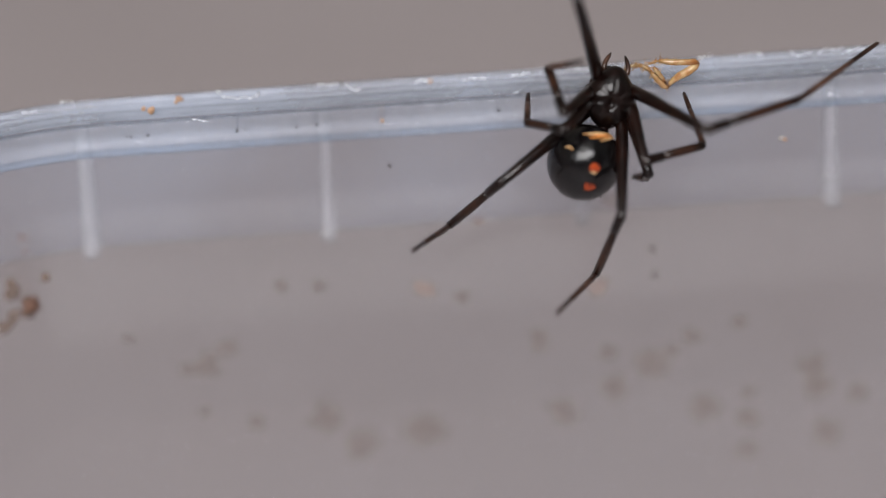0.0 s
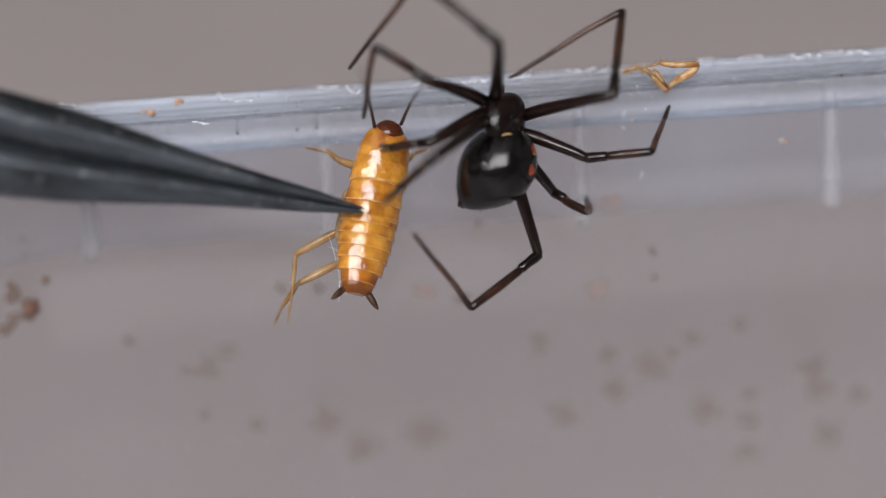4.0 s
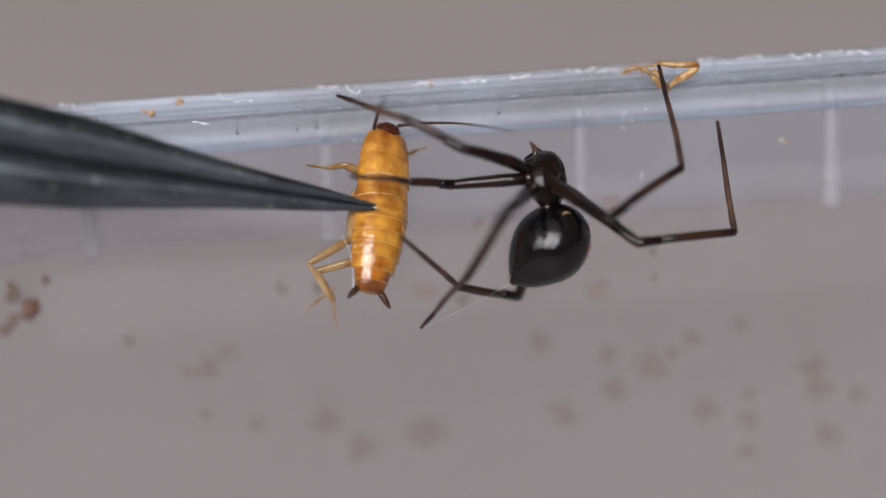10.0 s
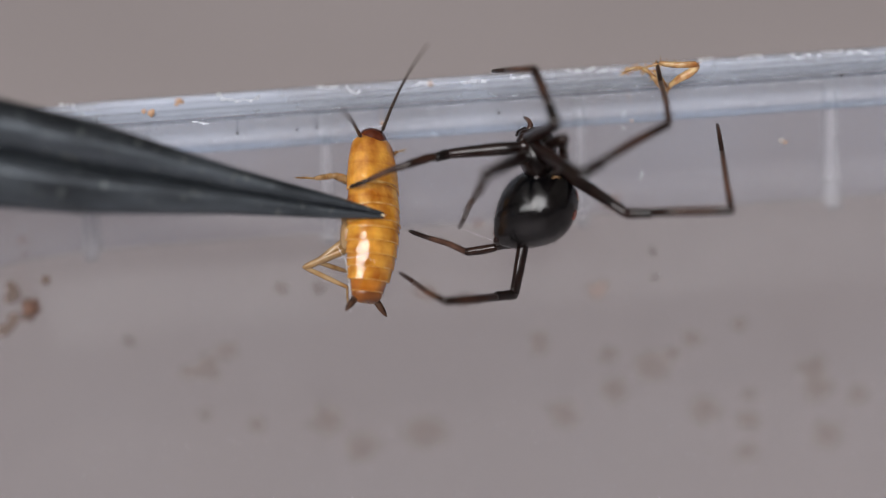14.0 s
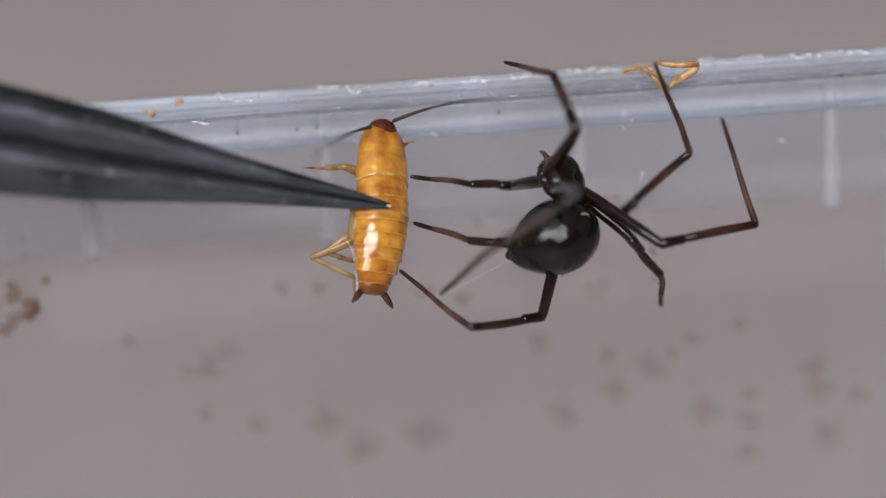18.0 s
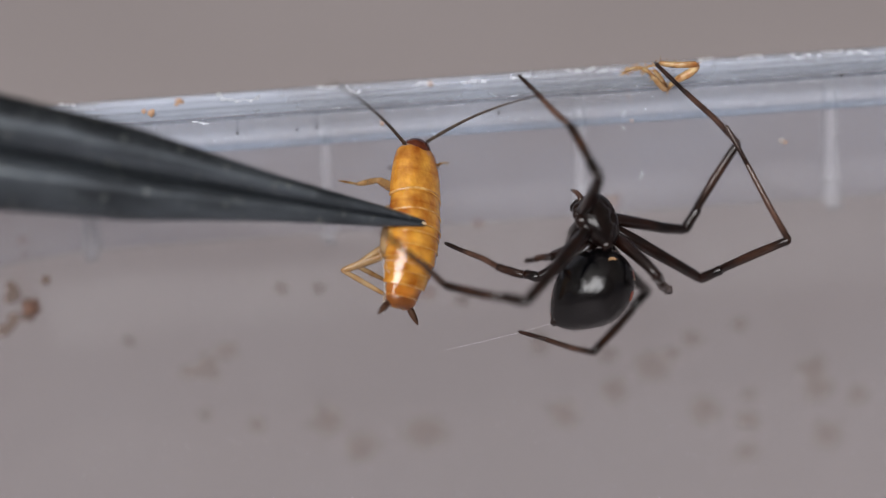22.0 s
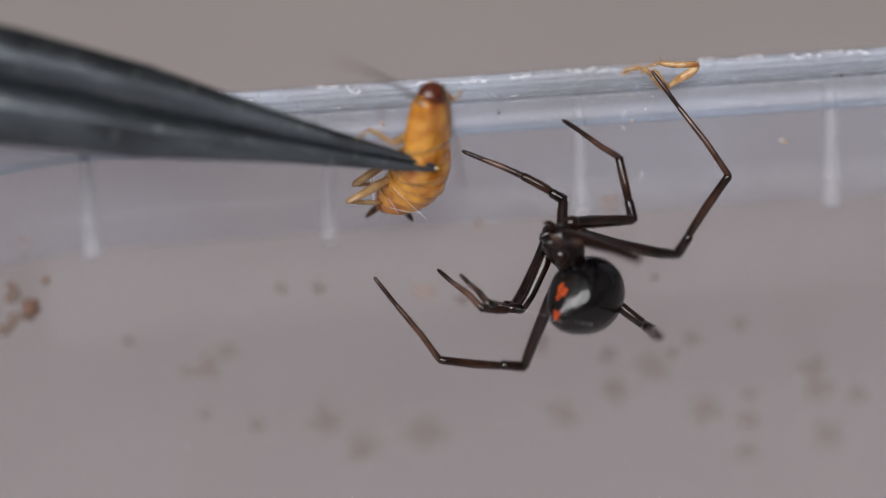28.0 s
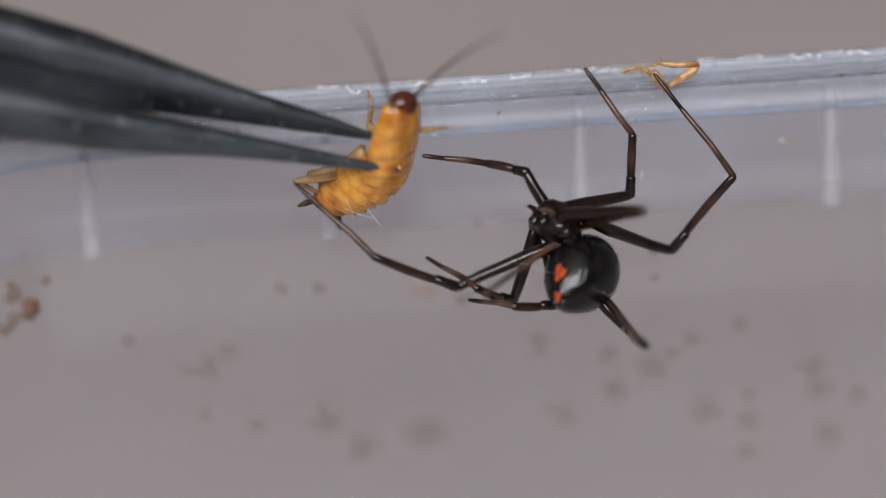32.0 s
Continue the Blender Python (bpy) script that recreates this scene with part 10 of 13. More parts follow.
    walk(LEGS['R3'][2], [(0, pose(-0.00466, -0.00340, -0.00148, 0.0, -72.8, 105.0)), (0.5, pose(-0.00464, -0.00347, -0.00160, 1.5, -73.7, 104.6)), (1, pose(-0.00461, -0.00354, -0.00173, 3.0, -74.7, 104.1)),
        (1.5, pose(-0.00455, -0.00357, -0.00174, 4.6, -76.4, 104.6)), (2, pose(-0.00449, -0.00359, -0.00176, 6.1, -78.0, 105.3)), (2.5, pose(-0.00449, -0.00359, -0.00176, 6.1, -78.0, 105.3)),
        (3, pose(-0.00420, -0.00587, -0.00070, 13.5, -56.2, 99.5)), (3.5, pose(-0.00366, -0.00789, 0.00218, 7.9, -27.5, 104.2)), (4, pose(-0.00300, -0.00709, 0.00356, -2.1, -29.9, 124.6)),
        (4.5, pose(-0.00292, -0.00462, 0.00364, -12.5, -43.1, 158.1)), (5, pose(-0.00298, -0.00466, 0.00355, -12.7, -42.6, 158.4)), (5.5, pose(-0.00035, -0.00044, -0.00486, 33.9, -2.5, 120.5)),
        (6, pose(-0.00495, 0.00328, -0.00327, 30.3, 38.2, 33.0)), (6.5, pose(0.00007, 0.00243, -0.00445, 56.6, 26.7, 102.0)), (7, pose(-0.00138, 0.00187, -0.00480, 48.8, 11.0, 109.8)),
        (7.5, pose(0.00163, 0.00193, -0.00483, 44.3, 15.8, 118.0)), (8, pose(-0.00024, 0.00137, -0.00513, 27.3, 32.3, 92.8)), (8.5, pose(-0.00394, -0.00464, -0.00166, -32.1, 8.8, -42.9)),
        (9, pose(-0.00025, 0.00271, -0.00540, 54.4, 5.9, 105.5)), (9.5, pose(0.00005, -0.00043, -0.00612, 24.7, 41.1, 34.3)), (10, pose(-0.00320, -0.00428, -0.00220, -73.2, 15.2, -45.0)),
        (10.5, pose(-0.00151, -0.00213, -0.00673, 28.2, 32.6, 91.4)), (11, pose(-0.00361, 0.00128, -0.00465, 48.2, 27.2, 109.2)), (11.5, pose(-0.00401, -0.00146, -0.00575, 43.1, 31.5, 97.2)),
        (12, pose(-0.00416, 0.00011, -0.00561, 44.5, 18.9, 97.1)), (12.5, pose(-0.00301, -0.00059, -0.00620, 29.1, 40.2, 81.8)), (13, pose(-0.00195, -0.00211, -0.00644, 13.8, 48.1, 68.9)),
        (13.5, pose(-0.00199, -0.00496, -0.00576, 24.8, 30.2, 77.7)), (14, pose(-0.00412, -0.00382, -0.00591, 37.7, 42.8, 88.9)), (14.5, pose(-0.00339, -0.00358, -0.00621, 26.9, 43.3, 89.6)),
        (15, pose(-0.00390, -0.00373, -0.00587, 26.8, 50.5, 84.2)), (15.5, pose(-0.00474, -0.00361, -0.00538, 20.3, 64.5, 70.0)), (16, pose(-0.00545, -0.00325, -0.00517, -9.0, 77.8, 35.3)),
        (16.5, pose(-0.00578, -0.00312, -0.00519, -56.5, 81.3, -14.0)), (17, pose(-0.00307, -0.00319, -0.00232, -75.2, 16.5, -81.7)), (17.5, pose(-0.00326, 0.00185, -0.00581, -6.3, 69.5, 28.0)),
        (18, pose(0.00000, 0.00090, -0.00765, 2.0, 15.8, 85.3)), (18.5, pose(-0.00066, 0.00239, -0.00714, 5.0, 13.5, 77.8)), (19, pose(-0.00158, -0.00088, -0.00649, 8.1, 21.5, 75.1)),
        (19.5, pose(-0.00227, -0.00088, -0.00637, 15.4, 25.5, 67.8)), (20, pose(-0.00032, 0.00221, -0.00418, 8.5, -37.9, 104.6)), (20.5, pose(-0.00216, -0.00036, -0.00623, 18.0, 23.3, 63.1)),
        (21, pose(-0.00212, 0.00068, -0.00550, 22.2, 20.2, 67.5)), (21.5, pose(-0.00099, -0.00180, -0.00675, 10.5, 19.7, 62.9)), (22, pose(0.00105, 0.00055, -0.00751, 3.7, 16.6, 76.2)),
        (22.5, pose(-0.00176, 0.00025, -0.00593, 11.1, 17.2, 75.9)), (23, pose(-0.00255, -0.00023, -0.00610, 11.8, 35.2, 60.5)), (23.5, pose(-0.00258, -0.00004, -0.00585, 14.9, 26.8, 68.6)),
        (24, pose(-0.00194, 0.00444, -0.00509, 29.1, -39.2, 53.4)), (24.5, pose(-0.00096, 0.00431, -0.00530, 16.2, 19.4, 41.6)), (25, pose(-0.00048, 0.00168, -0.00353, -13.4, 24.3, -6.8)),
        (25.5, pose(-0.00591, -0.00280, -0.00532, -45.6, 65.3, -0.5)), (26, pose(-0.00215, 0.00062, -0.00573, -18.7, 35.7, -55.4)), (26.5, pose(-0.00198, 0.00094, -0.00606, -19.9, 30.1, -59.9)),
        (27, pose(-0.00139, 0.00143, -0.00659, -22.4, 21.7, -69.9)), (27.5, pose(-0.00041, 0.00169, -0.00683, -24.2, 17.5, -83.0)), (28, pose(0.00027, 0.00161, -0.00661, -24.6, 19.7, -91.5)),
        (28.5, pose(0.00053, 0.00147, -0.00636, -24.4, 22.7, -94.9)), (29, pose(-0.00042, 0.00076, -0.00651, -34.3, 10.8, -82.7)), (29.5, pose(-0.00023, 0.00177, -0.00614, -31.9, 12.8, -82.1)),
        (30, pose(-0.00143, 0.00196, -0.00573, -21.7, 8.1, -44.4)), (30.5, pose(-0.00071, 0.00025, -0.00672, -20.6, -6.5, -118.1)), (31, pose(-0.00141, -0.00105, -0.00728, -13.8, -13.4, -103.9)),
        (31.5, pose(-0.00118, -0.00080, -0.00715, -9.8, -9.5, -105.3)), (32, pose(-0.00101, -0.00062, -0.00593, -6.8, 0.1, -101.3))])
    walk(LEGS['R4'][0], [(0, pose(-0.00087, -0.00102, -0.00030, -0.0, -33.5, -174.4)), (0.5, pose(-0.00087, -0.00102, -0.00030, -0.5, -33.7, -173.1)), (1, pose(-0.00087, -0.00102, -0.00030, -0.9, -33.9, -171.9)),
        (1.5, pose(-0.00087, -0.00102, -0.00030, -1.8, -34.1, -169.6)), (2, pose(-0.00087, -0.00102, -0.00030, -2.6, -34.3, -167.3)), (2.5, pose(-0.00087, -0.00102, -0.00030, -2.6, -34.3, -167.3)),
        (3, pose(-0.00087, -0.00102, -0.00030, 7.0, -17.0, -162.0)), (3.5, pose(-0.00087, -0.00102, -0.00030, 24.1, -2.6, -146.1)), (4, pose(-0.00087, -0.00102, -0.00030, 43.1, 0.0, -122.4)),
        (4.5, pose(-0.00087, -0.00102, -0.00030, 54.2, -4.4, -108.2)), (5, pose(-0.00087, -0.00102, -0.00030, 54.3, -4.2, -109.0)), (5.5, pose(-0.00087, -0.00102, -0.00030, 42.5, -32.5, -81.1)),
        (6, pose(-0.00087, -0.00102, -0.00030, 61.7, -1.8, -143.3)), (6.5, pose(-0.00087, -0.00102, -0.00030, 68.7, 6.6, -74.6)), (7, pose(-0.00087, -0.00102, -0.00030, 58.7, 15.3, -99.5)),
        (7.5, pose(-0.00087, -0.00102, -0.00030, 58.7, 0.8, -67.5)), (8, pose(-0.00087, -0.00102, -0.00030, 15.9, -19.1, -94.2)), (8.5, pose(-0.00087, -0.00102, -0.00030, 33.4, 38.1, -114.5)),
        (9, pose(-0.00087, -0.00102, -0.00030, 48.4, -59.2, 158.4)), (9.5, pose(-0.00087, -0.00102, -0.00030, 11.5, -3.9, -104.1)), (10, pose(-0.00087, -0.00102, -0.00030, 85.7, 41.7, -126.6)),
        (10.5, pose(-0.00087, -0.00102, -0.00030, 108.7, -14.2, -82.5)), (11, pose(-0.00087, -0.00102, -0.00030, 64.9, 12.9, -64.3)), (11.5, pose(-0.00087, -0.00102, -0.00030, 63.4, -9.1, -94.0)),
        (12, pose(-0.00087, -0.00102, -0.00030, 7.1, -2.0, -89.5)), (12.5, pose(-0.00087, -0.00102, -0.00030, 6.0, 6.0, -67.5)), (13, pose(-0.00087, -0.00102, -0.00030, 17.5, -25.5, -103.3)),
        (13.5, pose(-0.00087, -0.00102, -0.00030, 19.8, 21.9, -148.1)), (14, pose(-0.00087, -0.00102, -0.00030, 64.7, 18.9, -147.8)), (14.5, pose(-0.00087, -0.00102, -0.00030, 77.0, -13.9, -163.8)),
        (15, pose(-0.00087, -0.00102, -0.00030, 75.3, -9.2, -161.1)), (15.5, pose(-0.00087, -0.00102, -0.00030, 73.8, 2.3, -154.6)), (16, pose(-0.00087, -0.00102, -0.00030, 72.7, 13.7, -150.4)),
        (16.5, pose(-0.00087, -0.00102, -0.00030, 71.3, 19.3, -149.6)), (17, pose(-0.00087, -0.00102, -0.00030, 77.3, 22.8, -141.8)), (17.5, pose(-0.00087, -0.00102, -0.00030, 76.4, 24.9, -143.0)),
        (18, pose(-0.00087, -0.00102, -0.00030, 67.4, 48.9, -152.1)), (18.5, pose(-0.00087, -0.00102, -0.00030, 96.8, 14.7, -96.2)), (19, pose(-0.00087, -0.00102, -0.00030, 87.7, 23.8, -124.4)),
        (19.5, pose(-0.00087, -0.00102, -0.00030, 78.1, 49.8, -168.0)), (20, pose(-0.00087, -0.00102, -0.00030, 39.2, -15.9, 126.5)), (20.5, pose(-0.00087, -0.00102, -0.00030, 81.2, 11.2, -135.8)),
        (21, pose(-0.00087, -0.00102, -0.00030, 103.8, 35.1, -149.8)), (21.5, pose(-0.00087, -0.00102, -0.00030, 119.9, 17.6, -127.4)), (22, pose(-0.00087, -0.00102, -0.00030, 139.9, 8.1, -89.4)),
        (22.5, pose(-0.00087, -0.00102, -0.00030, 124.1, 17.8, -119.9)), (23, pose(-0.00087, -0.00102, -0.00030, 112.0, 26.8, -138.8)), (23.5, pose(-0.00087, -0.00102, -0.00030, 83.2, 27.1, -140.9)),
        (24, pose(-0.00087, -0.00102, -0.00030, -9.7, 37.1, 138.3)), (24.5, pose(-0.00087, -0.00102, -0.00030, 20.4, 54.0, 145.8)), (25, pose(-0.00087, -0.00102, -0.00030, 129.3, 68.5, -129.4)),
        (25.5, pose(-0.00087, -0.00102, -0.00030, 114.6, -18.3, -89.6)), (26, pose(-0.00087, -0.00102, -0.00030, 166.8, -20.8, 120.7)), (26.5, pose(-0.00087, -0.00102, -0.00030, 165.8, -21.0, 119.8)),
        (27, pose(-0.00087, -0.00102, -0.00030, 164.1, -21.4, 118.4)), (27.5, pose(-0.00087, -0.00102, -0.00030, 162.1, -21.9, 117.0)), (28, pose(-0.00087, -0.00102, -0.00030, 160.3, -22.4, 115.9)),
        (28.5, pose(-0.00087, -0.00102, -0.00030, 159.2, -22.7, 115.2)), (29, pose(-0.00087, -0.00102, -0.00030, 175.8, -17.1, 122.1)), (29.5, pose(-0.00087, -0.00102, -0.00030, 175.6, -19.1, 117.0)),
        (30, pose(-0.00087, -0.00102, -0.00030, 170.4, -20.7, 127.4)), (30.5, pose(-0.00087, -0.00102, -0.00030, 176.7, 3.8, 113.5)), (31, pose(-0.00087, -0.00102, -0.00030, -177.6, 12.2, 125.2)),
        (31.5, pose(-0.00087, -0.00102, -0.00030, -179.8, 19.1, 130.7)), (32, pose(-0.00087, -0.00102, -0.00030, 177.0, 19.9, 132.7))])
    walk(LEGS['R4'][1], [(0, pose(-0.00763, -0.00168, 0.00419, 0.0, 48.6, 178.7)), (0.5, pose(-0.00760, -0.00183, 0.00421, -0.6, 49.0, 179.5)), (1, pose(-0.00756, -0.00197, 0.00424, -1.1, 49.4, -179.7)),
        (1.5, pose(-0.00750, -0.00224, 0.00426, -1.6, 50.3, -177.3)), (2, pose(-0.00743, -0.00250, 0.00429, -2.1, 51.2, -175.0)), (2.5, pose(-0.00743, -0.00250, 0.00429, -2.1, 51.2, -175.0)),
        (3, pose(-0.00827, -0.00342, 0.00209, 4.3, 48.7, -170.9)), (3.5, pose(-0.00762, -0.00556, 0.00007, 3.9, 37.7, -177.4)), (4, pose(-0.00522, -0.00790, -0.00030, -3.1, 30.2, 165.4)),
        (4.5, pose(-0.00340, -0.00873, 0.00032, -7.7, 27.3, 152.9)), (5, pose(-0.00351, -0.00870, 0.00029, -7.5, 27.8, 153.2)), (5.5, pose(0.00020, -0.00781, 0.00407, 6.3, 17.2, 162.8)),
        (6, pose(-0.00740, -0.00588, -0.00005, 0.4, 38.5, 128.0)), (6.5, pose(0.00128, -0.00882, -0.00123, 2.7, -7.8, 134.5)), (7, pose(-0.00217, -0.00876, -0.00245, -40.0, 2.2, 135.3)),
        (7.5, pose(0.00225, -0.00854, -0.00042, -36.9, -0.2, 142.5)), (8, pose(-0.00143, -0.00869, 0.00236, 20.5, 68.3, -145.8)), (8.5, pose(-0.00352, -0.00685, -0.00532, -13.3, -1.2, 140.8)),
        (9, pose(-0.00474, 0.00051, 0.00669, 36.4, 27.7, -101.5)), (9.5, pose(-0.00285, -0.00890, 0.00025, -63.4, 25.9, 131.8)), (10, pose(-0.00449, -0.00590, -0.00572, -156.3, 12.9, 101.4)),
        (10.5, pose(0.00017, -0.00884, 0.00169, -142.6, 26.4, 162.5)), (11, pose(0.00257, -0.00817, -0.00212, 88.9, -7.3, 143.7)), (11.5, pose(-0.00143, -0.00904, 0.00099, 98.1, 14.5, 177.9)),
        (12, pose(-0.00080, -0.00916, -0.00002, -38.2, 53.2, 174.6)), (12.5, pose(0.00223, -0.00850, -0.00115, -48.6, -4.0, 143.1)), (13, pose(-0.00256, -0.00817, 0.00320, 14.0, 33.4, -178.2)),
        (13.5, pose(-0.00729, -0.00501, -0.00333, -4.1, 48.0, 151.4)), (14, pose(-0.00739, -0.00513, -0.00293, -50.5, 35.6, 122.3)), (14.5, pose(-0.00846, -0.00322, 0.00166, 52.7, 44.6, -103.1)),
        (15, pose(-0.00847, -0.00362, 0.00101, 52.4, 41.0, -99.1)), (15.5, pose(-0.00822, -0.00451, -0.00063, 51.3, 42.8, -93.2)), (16, pose(-0.00775, -0.00493, -0.00223, 47.7, 55.5, -93.5)),
        (16.5, pose(-0.00750, -0.00491, -0.00299, 40.2, 66.1, -100.8)), (17, pose(-0.00677, -0.00566, -0.00345, -79.8, 33.4, 111.3)), (17.5, pose(-0.00676, -0.00546, -0.00373, -94.1, 39.1, 110.1)),
        (18, pose(-0.00560, -0.00352, -0.00644, -107.5, 21.7, 107.7)), (18.5, pose(-0.00172, -0.00885, -0.00237, -79.4, 40.6, 149.0)), (19, pose(-0.00508, -0.00716, -0.00359, -66.7, 71.1, 141.3)),
        (19.5, pose(-0.00601, -0.00211, -0.00652, -89.3, 44.0, 118.5)), (20, pose(-0.00552, 0.00528, 0.00193, 140.5, 78.8, -10.5)), (20.5, pose(-0.00659, -0.00659, -0.00188, -75.1, 25.7, 122.4)),
        (21, pose(-0.00662, -0.00436, -0.00499, -66.1, 37.4, 118.1)), (21.5, pose(-0.00558, -0.00718, -0.00276, -64.2, 35.3, 136.8)), (22, pose(-0.00078, -0.00908, -0.00144, -64.5, 50.3, 146.7)),
        (22.5, pose(-0.00474, -0.00774, -0.00279, -61.3, 67.6, 138.7)), (23, pose(-0.00634, -0.00580, -0.00398, -70.8, 47.1, 115.9)), (23.5, pose(-0.00649, -0.00559, -0.00401, -95.5, 44.0, 110.3)),
        (24, pose(-0.00571, 0.00330, -0.00522, -115.2, -2.8, 94.7)), (24.5, pose(-0.00483, 0.00167, -0.00689, -111.9, 10.0, 104.1)), (25, pose(-0.00276, -0.00332, -0.00788, -96.8, -0.8, 91.2)),
        (25.5, pose(-0.00081, -0.00875, 0.00225, -88.3, -9.5, 133.0)), (26, pose(-0.00475, 0.00553, 0.00259, -112.0, 5.7, 44.4)), (26.5, pose(-0.00464, 0.00558, 0.00262, -112.5, 4.8, 43.2)),
        (27, pose(-0.00448, 0.00565, 0.00267, -113.4, 3.3, 41.3)), (27.5, pose(-0.00430, 0.00571, 0.00273, -114.3, 1.6, 39.3)), (28, pose(-0.00416, 0.00576, 0.00280, -115.0, 0.0, 37.4)),
        (28.5, pose(-0.00407, 0.00578, 0.00284, -115.4, -1.0, 36.3)), (29, pose(-0.00500, 0.00557, 0.00210, -120.6, 12.1, 43.7)), (29.5, pose(-0.00436, 0.00584, 0.00236, -118.4, 7.3, 44.0)),
        (30, pose(-0.00549, 0.00504, 0.00257, -115.7, -3.2, 54.1)), (30.5, pose(-0.00411, 0.00643, -0.00084, -127.2, 18.4, 55.8)), (31, pose(-0.00545, 0.00549, -0.00203, -140.3, 25.1, 49.1)),
        (31.5, pose(-0.00589, 0.00481, -0.00297, -142.8, 23.1, 52.1)), (32, pose(-0.00606, 0.00461, -0.00307, -146.4, 23.5, 52.5))])
    walk(LEGS['R4'][2], [(0, pose(-0.01172, -0.00159, -0.00045, 0.0, -54.6, 136.0)), (0.5, pose(-0.01165, -0.00179, -0.00045, -0.1, -54.5, 137.0)), (1, pose(-0.01158, -0.00199, -0.00046, -0.2, -54.3, 138.1)),
        (1.5, pose(-0.01144, -0.00242, -0.00049, -2.8, -55.3, 143.1)), (2, pose(-0.01129, -0.00284, -0.00053, -5.7, -56.1, 148.3)), (2.5, pose(-0.01129, -0.00284, -0.00053, -5.7, -56.1, 148.3)),
        (3, pose(-0.01230, -0.00407, -0.00256, 24.3, -52.2, 112.5)), (3.5, pose(-0.01250, -0.00578, -0.00372, 33.3, -27.5, 88.4)), (4, pose(-0.01040, -0.00655, -0.00341, 22.2, 0.8, 86.9)),
        (4.5, pose(-0.00829, -0.00623, -0.00252, 13.5, 21.8, 89.5)), (5, pose(-0.00839, -0.00623, -0.00259, 13.6, 22.0, 89.7)), (5.5, pose(-0.00545, -0.00606, 0.00224, 24.1, -1.4, 120.5)),
        (6, pose(-0.01038, -0.00207, -0.00391, -4.5, 39.4, 32.1)), (6.5, pose(-0.00301, -0.00445, -0.00039, -75.3, 10.2, -52.6)), (7, pose(-0.00656, -0.00442, -0.00269, 15.5, 10.0, 141.9)),
        (7.5, pose(-0.00266, -0.00478, -0.00039, 167.7, 3.3, -44.2)), (8, pose(-0.00332, -0.00998, -0.00339, 60.5, 78.6, -161.8)), (8.5, pose(-0.00831, -0.00294, -0.00519, 116.0, 66.5, -102.7)),
        (9, pose(-0.00583, -0.00485, 0.00382, 0.0, 39.7, 134.7)), (9.5, pose(-0.00655, -0.00475, -0.00246, -22.1, 52.7, 94.8)), (10, pose(-0.00568, 0.00001, -0.00710, -38.7, -0.4, 84.3)),
        (10.5, pose(-0.00512, -0.00718, -0.00105, -71.9, 56.7, -21.3)), (11, pose(-0.00238, -0.00455, -0.00133, -38.8, 10.3, -43.1)), (11.5, pose(-0.00741, -0.00882, -0.00056, 109.9, 66.3, 121.9)),
        (12, pose(-0.00448, -0.00881, -0.00497, -65.5, 37.2, 120.2)), (12.5, pose(-0.00270, -0.00480, -0.00071, 157.1, 7.8, -43.2)), (13, pose(-0.00771, -0.00833, -0.00021, 162.4, 46.4, -22.7)),
        (13.5, pose(-0.01092, -0.00303, -0.00793, 136.3, 30.7, -65.6)), (14, pose(-0.01007, -0.00088, -0.00653, 150.3, 34.1, -30.0)), (14.5, pose(-0.00946, -0.00751, -0.00268, -136.0, 75.4, 84.9)),
        (15, pose(-0.00921, -0.00822, -0.00305, -119.1, 61.8, 99.7)), (15.5, pose(-0.00847, -0.00904, -0.00484, -103.8, 35.1, 110.8)), (16, pose(-0.00796, -0.00842, -0.00733, -94.6, 9.5, 118.6)),
        (16.5, pose(-0.00796, -0.00736, -0.00865, -90.8, -3.6, 122.9)), (17, pose(-0.00864, -0.00086, -0.00686, -116.2, 27.0, 66.7)), (17.5, pose(-0.00841, -0.00096, -0.00763, -126.6, 11.5, 74.8)),
        (18, pose(-0.00734, 0.00195, -0.00873, -156.0, 25.2, 15.8)), (18.5, pose(-0.00574, -0.00644, -0.00639, -114.7, -10.0, 89.6)), (19, pose(-0.00665, -0.00591, -0.00943, -66.2, 69.2, 119.4)),
        (19.5, pose(-0.00813, 0.00180, -0.01081, -76.6, 41.0, 104.3)), (20, pose(-0.00434, 0.00506, -0.00414, -90.9, -6.6, 110.4)), (20.5, pose(-0.00957, -0.00189, -0.00456, -79.2, 38.6, 80.8)),
        (21, pose(-0.00894, -0.00003, -0.00874, -65.3, 38.2, 95.9)), (21.5, pose(-0.00926, -0.00373, -0.00634, -82.6, 33.4, 83.7)), (22, pose(-0.00408, -0.00691, -0.00620, -91.8, 13.7, 90.1)),
        (22.5, pose(-0.00650, -0.00618, -0.00851, -87.9, 60.8, 80.0)), (23, pose(-0.00818, -0.00201, -0.00851, -76.2, 40.9, 85.4)), (23.5, pose(-0.00804, -0.00143, -0.00831, -79.1, 36.9, 74.0)),
        (24, pose(-0.00622, 0.00946, -0.00492, -65.3, -36.4, 61.2)), (24.5, pose(-0.00631, 0.00758, -0.00796, -78.6, 19.1, 62.3)), (25, pose(-0.00290, 0.00286, -0.00779, -129.9, -23.8, 104.7)),
        (25.5, pose(-0.00497, -0.00429, 0.00328, -114.5, -4.6, 125.4)), (26, pose(-0.00035, 0.00983, 0.00197, 140.4, -10.2, -143.5)), (26.5, pose(-0.00015, 0.00980, 0.00210, 140.6, -9.2, -143.8)),
        (27, pose(0.00016, 0.00972, 0.00231, 141.1, -7.5, -144.2)), (27.5, pose(0.00048, 0.00962, 0.00256, 141.7, -5.7, -144.7)), (28, pose(0.00075, 0.00951, 0.00279, 142.2, -4.1, -145.1)),
